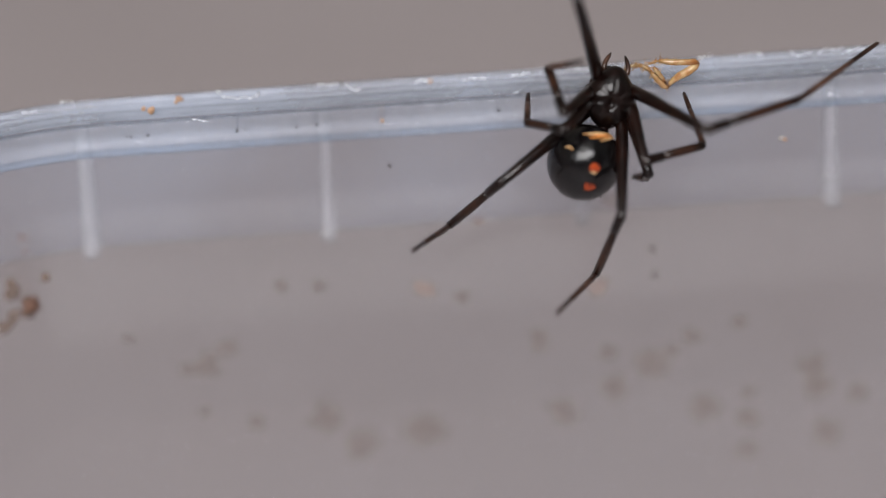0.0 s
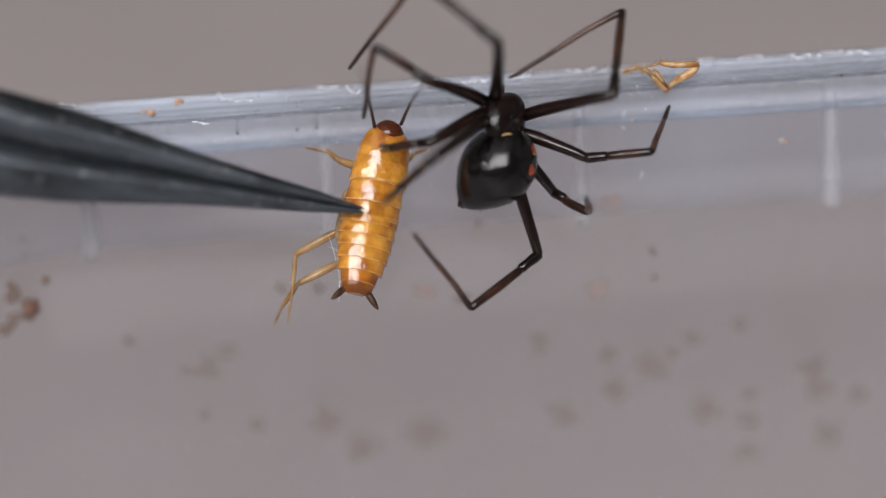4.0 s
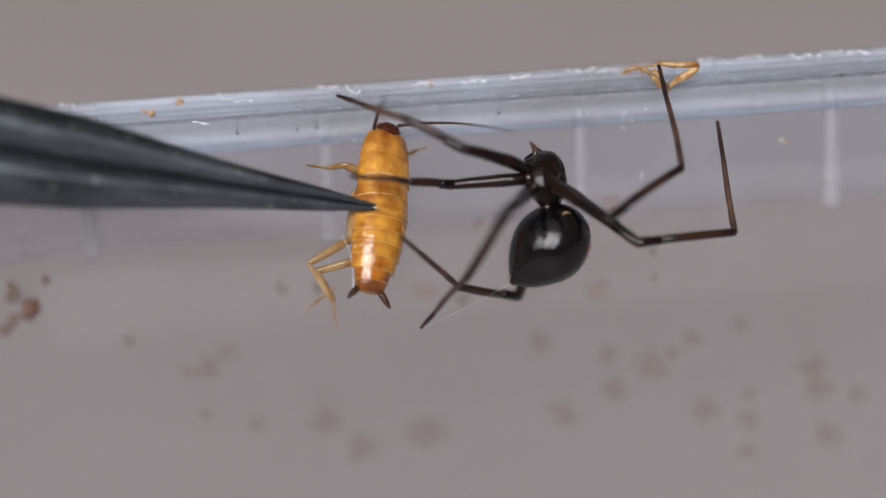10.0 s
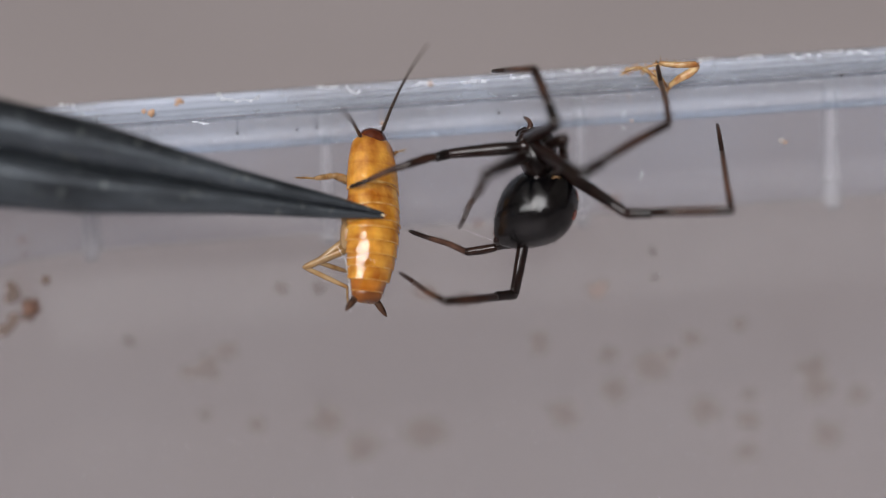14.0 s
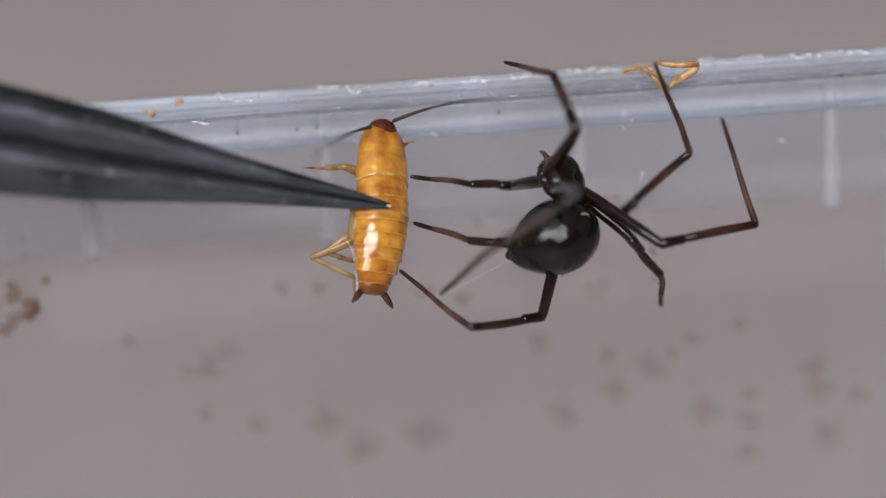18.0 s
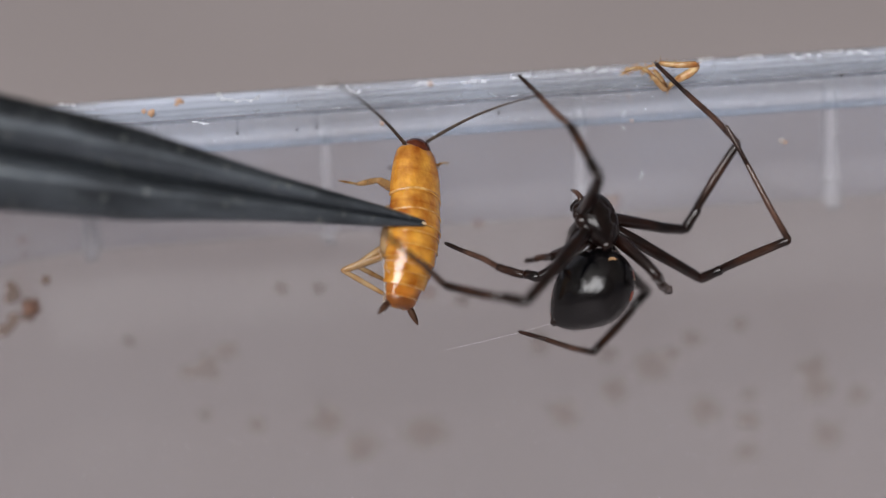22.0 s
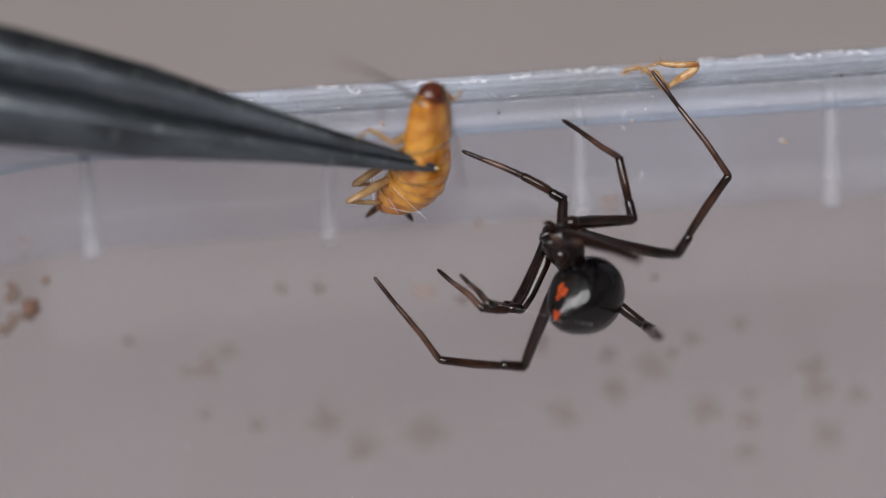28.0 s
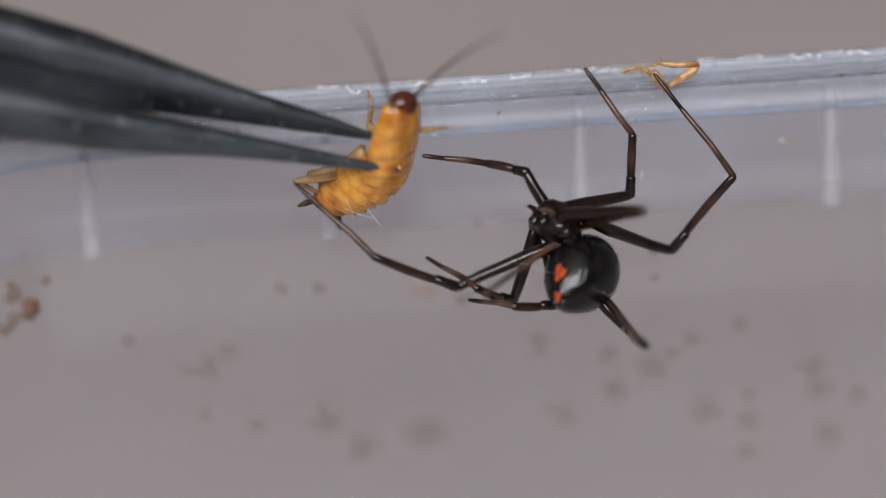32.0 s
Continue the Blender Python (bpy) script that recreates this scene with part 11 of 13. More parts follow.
        (28.5, pose(0.00091, 0.00944, 0.00294, 142.5, -3.1, -145.4)), (29, pose(-0.00063, 0.00975, 0.00081, 141.1, -12.8, -100.0)), (29.5, pose(0.00005, 0.01010, 0.00157, 140.4, -4.3, -92.4)),
        (30, pose(-0.00187, 0.01004, 0.00292, 141.8, 5.7, -70.4)), (30.5, pose(-0.00081, 0.01129, -0.00278, 154.1, -19.7, -118.8)), (31, pose(-0.00178, 0.00972, -0.00465, 160.4, -32.0, -112.0)),
        (31.5, pose(-0.00239, 0.00930, -0.00540, 163.8, -31.5, -109.9)), (32, pose(-0.00261, 0.00911, -0.00554, 166.8, -29.9, -106.8))])
    walk(silk, [(0, pose(0.00876, -0.00361, 0.05652, 1.9, -35.2, 78.9)), (0.5, pose(0.00876, -0.00358, 0.05655, 1.9, -35.2, 78.9)), (1, pose(0.00876, -0.00355, 0.05658, 1.9, -35.2, 78.9)),
        (2.5, pose(0.00876, -0.00355, 0.05658, 1.9, -35.2, 78.9)), (3, pose(0.00686, -0.00372, 0.05676, 1.9, -35.2, 78.9)), (3.5, pose(0.00401, -0.00422, 0.05713, 1.9, -35.2, 78.9)),
        (4, pose(0.00143, -0.00491, 0.05754, 1.9, -35.2, 78.9)), (4.5, pose(-0.00004, -0.00540, 0.05781, -19.6, -27.2, -114.8)), (5, pose(0.00109, -0.00498, 0.05870, -19.2, -26.4, -115.7)),
        (5.5, pose(0.00085, -0.00542, 0.05775, -23.2, -24.4, -106.1)), (6, pose(0.00062, -0.00586, 0.05681, -27.7, -20.7, -94.0)), (6.5, pose(0.00145, -0.00629, 0.05588, -19.0, -25.1, -114.6)),
        (7, pose(0.00228, -0.00673, 0.05495, -10.6, -26.6, -132.9)), (7.5, pose(0.00353, -0.00699, 0.05439, -13.8, -17.6, -125.8)), (8, pose(0.00484, -0.00723, 0.05388, -16.1, -6.5, -118.6)),
        (8.5, pose(0.00435, -0.00729, 0.05375, -9.4, -6.4, -154.4)), (9, pose(0.00394, -0.00732, 0.05369, -5.8, -4.5, -179.5)), (9.5, pose(0.00421, -0.00750, 0.05330, -6.0, 5.4, -177.6)),
        (10, pose(0.00449, -0.00768, 0.05291, -5.9, 22.4, -174.1)), (10.5, pose(0.00424, -0.00776, 0.05275, -12.3, -3.8, 171.5)), (11, pose(0.00399, -0.00783, 0.05259, -11.9, -17.6, 163.9)),
        (11.5, pose(0.00451, -0.00777, 0.05273, -18.4, -28.0, -173.8)), (12, pose(0.00503, -0.00770, 0.05286, -36.2, 31.1, -165.6)), (12.5, pose(0.00534, -0.00709, 0.05329, -39.4, 53.5, -167.2)),
        (13, pose(0.00566, -0.00647, 0.05378, -62.5, -8.4, -177.0)), (13.5, pose(0.00462, -0.00650, 0.05458, -60.7, -5.5, 170.5)), (14, pose(0.00358, -0.00650, 0.05544, -53.7, 8.4, 119.8)),
        (14.5, pose(0.00334, -0.00504, 0.05616, -32.1, 11.9, 170.3)), (15, pose(0.00304, -0.00516, 0.05636, -28.2, 0.4, -170.7)), (15.5, pose(0.00257, -0.00534, 0.05670, -27.9, -13.1, -147.7)),
        (16, pose(0.00212, -0.00551, 0.05709, -30.9, -19.6, -134.0)), (16.5, pose(0.00185, -0.00561, 0.05735, -32.8, -21.8, -128.4)), (17, pose(0.00280, -0.00728, 0.05380, -24.1, -34.8, -147.7)),
        (17.5, pose(0.00384, -0.00712, 0.05414, -24.6, -20.5, -148.1)), (18, pose(0.00489, -0.00696, 0.05448, -27.3, 8.2, -148.9)), (18.5, pose(0.00450, -0.00739, 0.05353, -27.2, -16.3, 178.3)),
        (19, pose(0.00415, -0.00782, 0.05261, -33.8, 20.3, -164.4)), (19.5, pose(0.00222, -0.00764, 0.05299, -31.5, 0.3, -151.8)), (20, pose(0.00053, -0.00746, 0.05345, -35.1, -24.5, -136.3)),
        (20.5, pose(0.00244, -0.00780, 0.05266, -30.7, -5.9, -151.1)), (21, pose(0.00451, -0.00815, 0.05191, -30.9, 11.4, -163.9)), (21.5, pose(0.00573, -0.00853, 0.05109, -31.3, 11.0, -166.0)),
        (22, pose(0.00699, -0.00890, 0.05029, -32.7, 9.1, -175.5)), (22.5, pose(0.00605, -0.00892, 0.05025, -32.1, 7.0, -171.5)), (23, pose(0.00512, -0.00893, 0.05022, -32.0, 6.5, -170.5)),
        (23.5, pose(0.00177, -0.00757, 0.05311, -33.0, -9.2, -175.0)), (24, pose(-0.00057, -0.00622, 0.05609, -40.4, -55.6, 179.2)), (24.5, pose(0.00273, -0.00691, 0.05464, 6.1, -85.9, 127.1)),
        (25, pose(-0.00280, -0.00847, 0.05072, -79.4, -51.6, -147.1)), (25.5, pose(0.00894, -0.00867, 0.04858, -92.5, -56.0, -131.3)), (26, pose(0.00820, -0.01187, 0.05111, -47.0, -23.8, 158.7)),
        (26.5, pose(0.00842, -0.01187, 0.05116, -47.1, -21.5, 159.0)), (27, pose(0.00879, -0.01185, 0.05122, -47.3, -17.5, 159.4)), (27.5, pose(0.00919, -0.01182, 0.05130, -47.5, -12.8, 160.0)),
        (28, pose(0.00955, -0.01178, 0.05137, -47.7, -8.2, 160.6)), (28.5, pose(0.00978, -0.01175, 0.05141, -47.8, -5.2, 161.0)), (29, pose(0.00904, -0.01185, 0.05095, -54.1, 25.4, 149.9)),
        (29.5, pose(0.00764, -0.01187, 0.05126, -58.5, -7.6, 154.5)), (30, pose(0.00622, -0.01186, 0.05156, -60.6, -25.0, 157.2)), (30.5, pose(0.00845, -0.01125, 0.05269, -61.4, -5.9, 154.3)),
        (31, pose(0.01053, -0.01025, 0.05341, -65.0, 22.0, 151.6)), (31.5, pose(0.01085, -0.01053, 0.05312, -67.5, -5.8, 161.0)), (32, pose(0.01116, -0.01076, 0.05278, -69.5, -19.5, 165.8))])
    walk(roach, [(0, pose(-0.03739, -0.02336, 0.05481, -50.8, -14.1, -25.9)), (0.5, pose(-0.02102, -0.02049, 0.05834, -56.8, -30.5, -19.0)), (1, pose(-0.01063, -0.01413, 0.06014, -57.6, -29.3, -6.4)),
        (1.5, pose(-0.01020, -0.00982, 0.05998, -61.1, -12.7, -0.4)), (2, pose(-0.00514, -0.00545, 0.05820, -30.6, 7.4, 6.1)), (2.5, pose(-0.00542, -0.00529, 0.05856, -29.7, 10.5, 4.7)),
        (4.5, pose(-0.00433, -0.00434, 0.05740, -22.8, 28.0, 10.9)), (5, pose(-0.00495, -0.00436, 0.05707, -34.9, 32.9, 9.0)), (6, pose(-0.00574, -0.00453, 0.05844, -30.9, 31.0, 20.9)),
        (7, pose(-0.00515, -0.00492, 0.05776, -25.5, 25.0, 22.9)), (8, pose(-0.00417, -0.00513, 0.05718, -31.0, 21.8, 23.8)), (9, pose(-0.00400, -0.00495, 0.05762, -28.9, 21.9, 23.9)),
        (10, pose(-0.00396, -0.00468, 0.05799, -36.8, 27.7, 21.6)), (11, pose(-0.00318, -0.00469, 0.05811, -29.8, 27.3, 22.1)), (12, pose(-0.00294, -0.00492, 0.05792, -32.3, 28.4, 21.7)),
        (13, pose(-0.00387, -0.00512, 0.05737, -35.2, 25.4, 28.4)), (14, pose(-0.00453, -0.00504, 0.05763, -33.4, 24.5, 28.8)), (14.5, pose(-0.00500, -0.00483, 0.05802, -34.5, 26.2, 28.2)),
        (16.5, pose(-0.00457, -0.00485, 0.05812, -29.0, 23.6, 29.3)), (17, pose(-0.00437, -0.00496, 0.05779, -32.8, 24.1, 29.0)), (18, pose(-0.00391, -0.00483, 0.05811, -30.7, 24.3, 29.0)),
        (19, pose(-0.00309, -0.00443, 0.05883, -35.3, 28.9, 27.3)), (20, pose(-0.00151, -0.00449, 0.05861, -38.9, 28.8, 27.0)), (21, pose(-0.00149, -0.00453, 0.05854, -37.5, 29.0, 27.1)),
        (22, pose(-0.00181, -0.00542, 0.05705, -38.2, 30.4, 26.7)), (23, pose(-0.00267, -0.00567, 0.05651, -39.0, 28.0, 27.3)), (24, pose(-0.00450, -0.00454, 0.05950, 12.6, 5.2, 29.0)),
        (24.5, pose(-0.00483, -0.00456, 0.05945, 8.0, 3.8, 30.1)), (25, pose(-0.00486, -0.00560, 0.05910, 6.4, 4.9, 29.7)), (25.5, pose(-0.00311, -0.00497, 0.06069, 17.4, 2.2, 32.7)),
        (26, pose(-0.00056, -0.00466, 0.06160, 10.5, 3.5, 36.5)), (26.5, pose(-0.00088, -0.00506, 0.06070, 10.9, 0.9, 41.0)), (28.5, pose(-0.00082, -0.00479, 0.06123, 13.7, -2.5, 45.2)),
        (29, pose(-0.00203, -0.00494, 0.06110, 19.1, 12.7, 40.5)), (30, pose(-0.00304, -0.00479, 0.06115, 25.4, 11.3, 37.6)), (31, pose(-0.00382, -0.00506, 0.06064, 21.1, 6.4, 40.0)),
        (32, pose(-0.00331, -0.00494, 0.06090, 18.5, 3.7, 42.9))])
    walk(BODY[0][0], [(0, pose(0.00000, -0.00008, 0.00486, 0.0, -0.0, 0.0)), (32, pose(0.00000, -0.00008, 0.00486, 0.0, -0.0, 0.0))])
    walk(BODY[1][0], [(0, pose(0.00000, 0.00000, 0.00335, 0.0, -0.0, 0.0)), (32, pose(0.00000, 0.00000, 0.00335, 0.0, -0.0, 0.0))])
    walk(BODY[2][0], [(0, pose(0.00000, 0.00000, 0.00098, 0.0, -0.0, 0.0)), (32, pose(0.00000, 0.00000, 0.00098, 0.0, -0.0, 0.0))])
    walk(BODY[3][0], [(0, pose(0.00000, 0.00000, -0.00031, 0.3, -0.0, 0.0)), (2.5, pose(0.00000, 0.00000, -0.00031, 0.3, -0.0, 0.0)), (4.5, pose(0.00000, -0.00000, -0.00031, -0.8, -0.0, 0.0)),
        (5, pose(0.00000, -0.00000, -0.00031, -0.9, -0.0, 0.0)), (6, pose(0.00000, 0.00000, -0.00031, 0.6, -0.0, 0.0)), (11, pose(0.00000, 0.00000, -0.00031, 0.6, -0.0, 0.0)),
        (12, pose(0.00000, 0.00000, -0.00031, 0.9, -0.0, 0.0)), (21, pose(0.00000, 0.00000, -0.00031, 0.9, -0.0, 0.0)), (22, pose(0.00000, 0.00001, -0.00031, 1.3, -0.0, 0.0)),
        (23, pose(0.00000, 0.00001, -0.00031, 1.3, -0.0, 0.0)), (24, pose(0.00000, 0.00000, -0.00031, 0.9, -0.0, 0.0)), (25, pose(0.00000, 0.00000, -0.00031, 0.9, -0.0, 0.0)),
        (25.5, pose(0.00000, 0.00001, -0.00031, 1.3, -0.0, 0.0)), (26, pose(0.00000, 0.00005, -0.00030, 5.0, 0.6, -12.1)), (26.5, pose(0.00000, 0.00005, -0.00030, 5.0, 0.6, -12.1)),
        (28.5, pose(0.00010, 0.00004, -0.00028, 6.9, -3.2, -13.7)), (29, pose(0.00010, 0.00004, -0.00028, 6.9, -3.2, -13.7)), (30, pose(-0.00001, 0.00002, -0.00030, 2.3, 2.4, -13.9)),
        (31, pose(-0.00006, 0.00013, -0.00029, 5.8, 4.7, -14.4)), (32, pose(-0.00010, 0.00017, -0.00024, 5.4, 7.2, -15.4))])
    walk(BODY[4][0], [(0, pose(0.00000, 0.00001, -0.00087, 1.1, -0.0, 0.0)), (2.5, pose(0.00000, 0.00001, -0.00087, 1.1, -0.0, 0.0)), (4.5, pose(0.00000, -0.00004, -0.00087, -3.4, -0.0, 0.0)),
        (5, pose(0.00000, -0.00005, -0.00087, -4.0, -0.0, 0.0)), (6, pose(0.00000, 0.00003, -0.00087, 2.6, -0.0, 0.0)), (11, pose(0.00000, 0.00003, -0.00087, 2.6, -0.0, 0.0)),
        (12, pose(0.00000, 0.00005, -0.00087, 4.0, -0.0, 0.0)), (21, pose(0.00000, 0.00005, -0.00087, 4.0, -0.0, 0.0)), (22, pose(0.00000, 0.00007, -0.00087, 5.7, -0.0, 0.0)),
        (23, pose(0.00000, 0.00007, -0.00087, 5.7, -0.0, 0.0)), (24, pose(0.00000, 0.00005, -0.00087, 4.0, -0.0, 0.0)), (25, pose(0.00000, 0.00005, -0.00087, 4.0, -0.0, 0.0)),
        (25.5, pose(0.00000, 0.00007, -0.00087, 5.7, -0.0, 0.0)), (26, pose(0.00001, 0.00016, -0.00085, 10.2, 3.3, -26.8)), (26.5, pose(0.00001, 0.00016, -0.00085, 10.2, 3.3, -26.8)),
        (28.5, pose(0.00015, 0.00019, -0.00082, 17.3, 7.7, -34.0)), (29, pose(0.00015, 0.00019, -0.00082, 17.3, 7.7, -34.0)), (30, pose(-0.00006, 0.00009, -0.00086, 6.0, 15.8, -37.4)),
        (31, pose(-0.00018, 0.00031, -0.00083, 6.8, 17.3, -38.1)), (32, pose(-0.00024, 0.00041, -0.00073, 5.7, 23.5, -42.1))])
    walk(BODY[5][0], [(0, pose(0.00000, 0.00004, -0.00173, 2.0, -0.0, 0.0)), (2.5, pose(0.00000, 0.00004, -0.00173, 2.0, -0.0, 0.0)), (4.5, pose(0.00000, -0.00011, -0.00173, -6.1, -0.0, 0.0)),
        (5, pose(0.00000, -0.00013, -0.00173, -7.1, -0.0, 0.0)), (6, pose(0.00000, 0.00008, -0.00173, 4.6, -0.0, 0.0)), (11, pose(0.00000, 0.00008, -0.00173, 4.6, -0.0, 0.0)),
        (12, pose(0.00000, 0.00013, -0.00173, 7.1, -0.0, 0.0)), (21, pose(0.00000, 0.00013, -0.00173, 7.1, -0.0, 0.0)), (22, pose(0.00000, 0.00018, -0.00172, 10.2, -0.0, 0.0)),
        (23, pose(0.00000, 0.00018, -0.00172, 10.2, -0.0, 0.0)), (24, pose(0.00000, 0.00013, -0.00173, 7.1, -0.0, 0.0)), (25, pose(0.00000, 0.00013, -0.00173, 7.1, -0.0, 0.0)),
        (25.5, pose(0.00000, 0.00018, -0.00172, 10.2, -0.0, 0.0)), (26, pose(0.00002, 0.00034, -0.00170, 8.5, 2.9, -41.8)), (26.5, pose(0.00002, 0.00034, -0.00170, 8.5, 2.9, -41.8)),
        (28.5, pose(0.00019, 0.00048, -0.00164, 12.5, 17.2, -57.4)), (29, pose(0.00019, 0.00048, -0.00164, 12.5, 17.2, -57.4)), (30, pose(-0.00023, 0.00037, -0.00166, -1.6, 19.2, -61.2)),
        (31, pose(-0.00037, 0.00060, -0.00165, -0.9, 19.8, -61.5)), (32, pose(-0.00050, 0.00082, -0.00145, -5.0, 25.2, -66.8))])
    walk(BODY[6][0], [(0, pose(0.00000, 0.00007, -0.00256, 2.9, -0.0, 0.0)), (2.5, pose(0.00000, 0.00007, -0.00256, 2.9, -0.0, 0.0)), (4.5, pose(0.00000, -0.00022, -0.00255, -8.7, -0.0, 0.0)),
        (5, pose(0.00000, -0.00025, -0.00255, -10.1, -0.0, 0.0)), (6, pose(0.00000, 0.00016, -0.00256, 6.5, -0.0, 0.0)), (11, pose(0.00000, 0.00016, -0.00256, 6.5, -0.0, 0.0)),
        (12, pose(0.00000, 0.00025, -0.00255, 10.1, -0.0, 0.0)), (21, pose(0.00000, 0.00025, -0.00255, 10.1, -0.0, 0.0)), (22, pose(0.00000, 0.00036, -0.00253, 14.5, -0.0, 0.0)),
        (23, pose(0.00000, 0.00036, -0.00253, 14.5, -0.0, 0.0)), (24, pose(0.00000, 0.00025, -0.00255, 10.1, -0.0, 0.0)), (25, pose(0.00000, 0.00025, -0.00255, 10.1, -0.0, 0.0)),
        (25.5, pose(0.00000, 0.00036, -0.00253, 14.5, -0.0, 0.0)), (26, pose(-0.00000, 0.00052, -0.00251, 7.9, 0.5, -40.5)), (26.5, pose(-0.00000, 0.00052, -0.00251, 7.9, 0.5, -40.5)),
        (28.5, pose(0.00013, 0.00091, -0.00235, 10.8, 19.1, -58.4)), (29, pose(0.00013, 0.00091, -0.00235, 10.8, 19.1, -58.4)), (30, pose(-0.00043, 0.00067, -0.00241, -2.4, 18.1, -60.3)),
        (31, pose(-0.00060, 0.00098, -0.00237, -2.0, 20.2, -61.7)), (32, pose(-0.00078, 0.00130, -0.00209, -5.9, 24.7, -66.4))])
    walk(BODY[7][0], [(0, pose(0.00000, 0.00012, -0.00339, 3.6, -0.0, 0.0)), (2.5, pose(0.00000, 0.00012, -0.00339, 3.6, -0.0, 0.0)), (4.5, pose(0.00000, -0.00035, -0.00337, -10.8, -0.0, 0.0)),
        (5, pose(0.00000, -0.00041, -0.00336, -12.5, -0.0, 0.0)), (6, pose(0.00000, 0.00026, -0.00338, 8.1, -0.0, 0.0)), (11, pose(0.00000, 0.00026, -0.00338, 8.1, -0.0, 0.0)),
        (12, pose(0.00000, 0.00041, -0.00336, 12.5, -0.0, 0.0)), (21, pose(0.00000, 0.00041, -0.00336, 12.5, -0.0, 0.0)), (22, pose(0.00000, 0.00058, -0.00333, 17.9, -0.0, 0.0)),
        (23, pose(0.00000, 0.00058, -0.00333, 17.9, -0.0, 0.0)), (24, pose(0.00000, 0.00041, -0.00336, 12.5, -0.0, 0.0)), (25, pose(0.00000, 0.00041, -0.00336, 12.5, -0.0, 0.0)),
        (25.5, pose(0.00000, 0.00058, -0.00333, 17.9, -0.0, 0.0)), (26, pose(-0.00003, 0.00070, -0.00332, 7.6, -1.1, -39.5)), (26.5, pose(-0.00003, 0.00070, -0.00332, 7.6, -1.1, -39.5)),
        (28.5, pose(0.00006, 0.00133, -0.00306, 11.0, 15.8, -56.4)), (29, pose(0.00006, 0.00133, -0.00306, 11.0, 15.8, -56.4)), (30, pose(-0.00064, 0.00098, -0.00315, -2.5, 16.8, -59.2)),
        (31, pose(-0.00081, 0.00130, -0.00311, -2.0, 18.5, -60.2)), (32, pose(-0.00104, 0.00169, -0.00277, -5.6, 22.7, -64.5))])
    walk(BODY[8][0], [(0, pose(0.00000, 0.00017, -0.00422, 4.0, -0.0, 0.0)), (2.5, pose(0.00000, 0.00017, -0.00422, 4.0, -0.0, 0.0)), (4.5, pose(0.00000, -0.00051, -0.00418, -11.9, -0.0, 0.0)),
        (5, pose(0.00000, -0.00060, -0.00417, -13.9, -0.0, 0.0)), (6, pose(0.00000, 0.00039, -0.00420, 8.9, -0.0, 0.0)), (11, pose(0.00000, 0.00039, -0.00420, 8.9, -0.0, 0.0)),
        (12, pose(0.00000, 0.00060, -0.00417, 13.9, -0.0, 0.0)), (21, pose(0.00000, 0.00060, -0.00417, 13.9, -0.0, 0.0)), (22, pose(0.00000, 0.00085, -0.00412, 19.8, -0.0, 0.0)),
        (23, pose(0.00000, 0.00085, -0.00412, 19.8, -0.0, 0.0)), (24, pose(0.00000, 0.00060, -0.00417, 13.9, -0.0, 0.0)), (25, pose(0.00000, 0.00060, -0.00417, 13.9, -0.0, 0.0)),
        (25.5, pose(0.00000, 0.00085, -0.00412, 19.8, -0.0, 0.0)), (26, pose(-0.00013, 0.00095, -0.00410, 7.1, -3.2, -38.2)), (26.5, pose(-0.00013, 0.00095, -0.00410, 7.1, -3.2, -38.2)),
        (28.5, pose(-0.00003, 0.00178, -0.00375, 11.1, 12.3, -54.3)), (29, pose(-0.00003, 0.00178, -0.00375, 11.1, 12.3, -54.3)), (30, pose(-0.00088, 0.00135, -0.00385, -2.6, 14.5, -57.3)),
        (31, pose(-0.00103, 0.00165, -0.00383, -2.0, 16.5, -58.5)), (32, pose(-0.00131, 0.00212, -0.00343, -5.4, 20.2, -62.5))])
    walk(BODY[9][0], [(0, pose(0.00000, 0.00023, -0.00501, 4.0, -0.0, 0.0)), (2.5, pose(0.00000, 0.00023, -0.00501, 4.0, -0.0, 0.0)), (4.5, pose(0.00000, -0.00068, -0.00496, -12.0, -0.0, 0.0)),
        (5, pose(0.00000, -0.00079, -0.00494, -14.0, -0.0, 0.0)), (6, pose(0.00000, 0.00051, -0.00498, 9.0, -0.0, 0.0)), (11, pose(0.00000, 0.00051, -0.00498, 9.0, -0.0, 0.0)),
        (12, pose(0.00000, 0.00079, -0.00494, 14.0, -0.0, 0.0)), (21, pose(0.00000, 0.00079, -0.00494, 14.0, -0.0, 0.0)), (22, pose(0.00000, 0.00112, -0.00486, 20.0, -0.0, 0.0)),
        (23, pose(0.00000, 0.00112, -0.00486, 20.0, -0.0, 0.0)), (24, pose(0.00000, 0.00079, -0.00494, 14.0, -0.0, 0.0)), (25, pose(0.00000, 0.00079, -0.00494, 14.0, -0.0, 0.0)),
        (25.5, pose(0.00000, 0.00112, -0.00486, 20.0, -0.0, 0.0)), (26, pose(-0.00026, 0.00122, -0.00484, 6.1, -7.5, -35.5)), (26.5, pose(-0.00026, 0.00122, -0.00484, 6.1, -7.5, -35.5)),
        (28.5, pose(-0.00012, 0.00220, -0.00441, 11.1, 8.2, -51.8)), (29, pose(-0.00012, 0.00220, -0.00441, 11.1, 8.2, -51.8)), (30, pose(-0.00112, 0.00169, -0.00452, -2.5, 11.2, -54.7)),
        (31, pose(-0.00125, 0.00199, -0.00451, -1.9, 13.9, -56.4)), (32, pose(-0.00159, 0.00253, -0.00404, -5.1, 17.0, -59.8))])
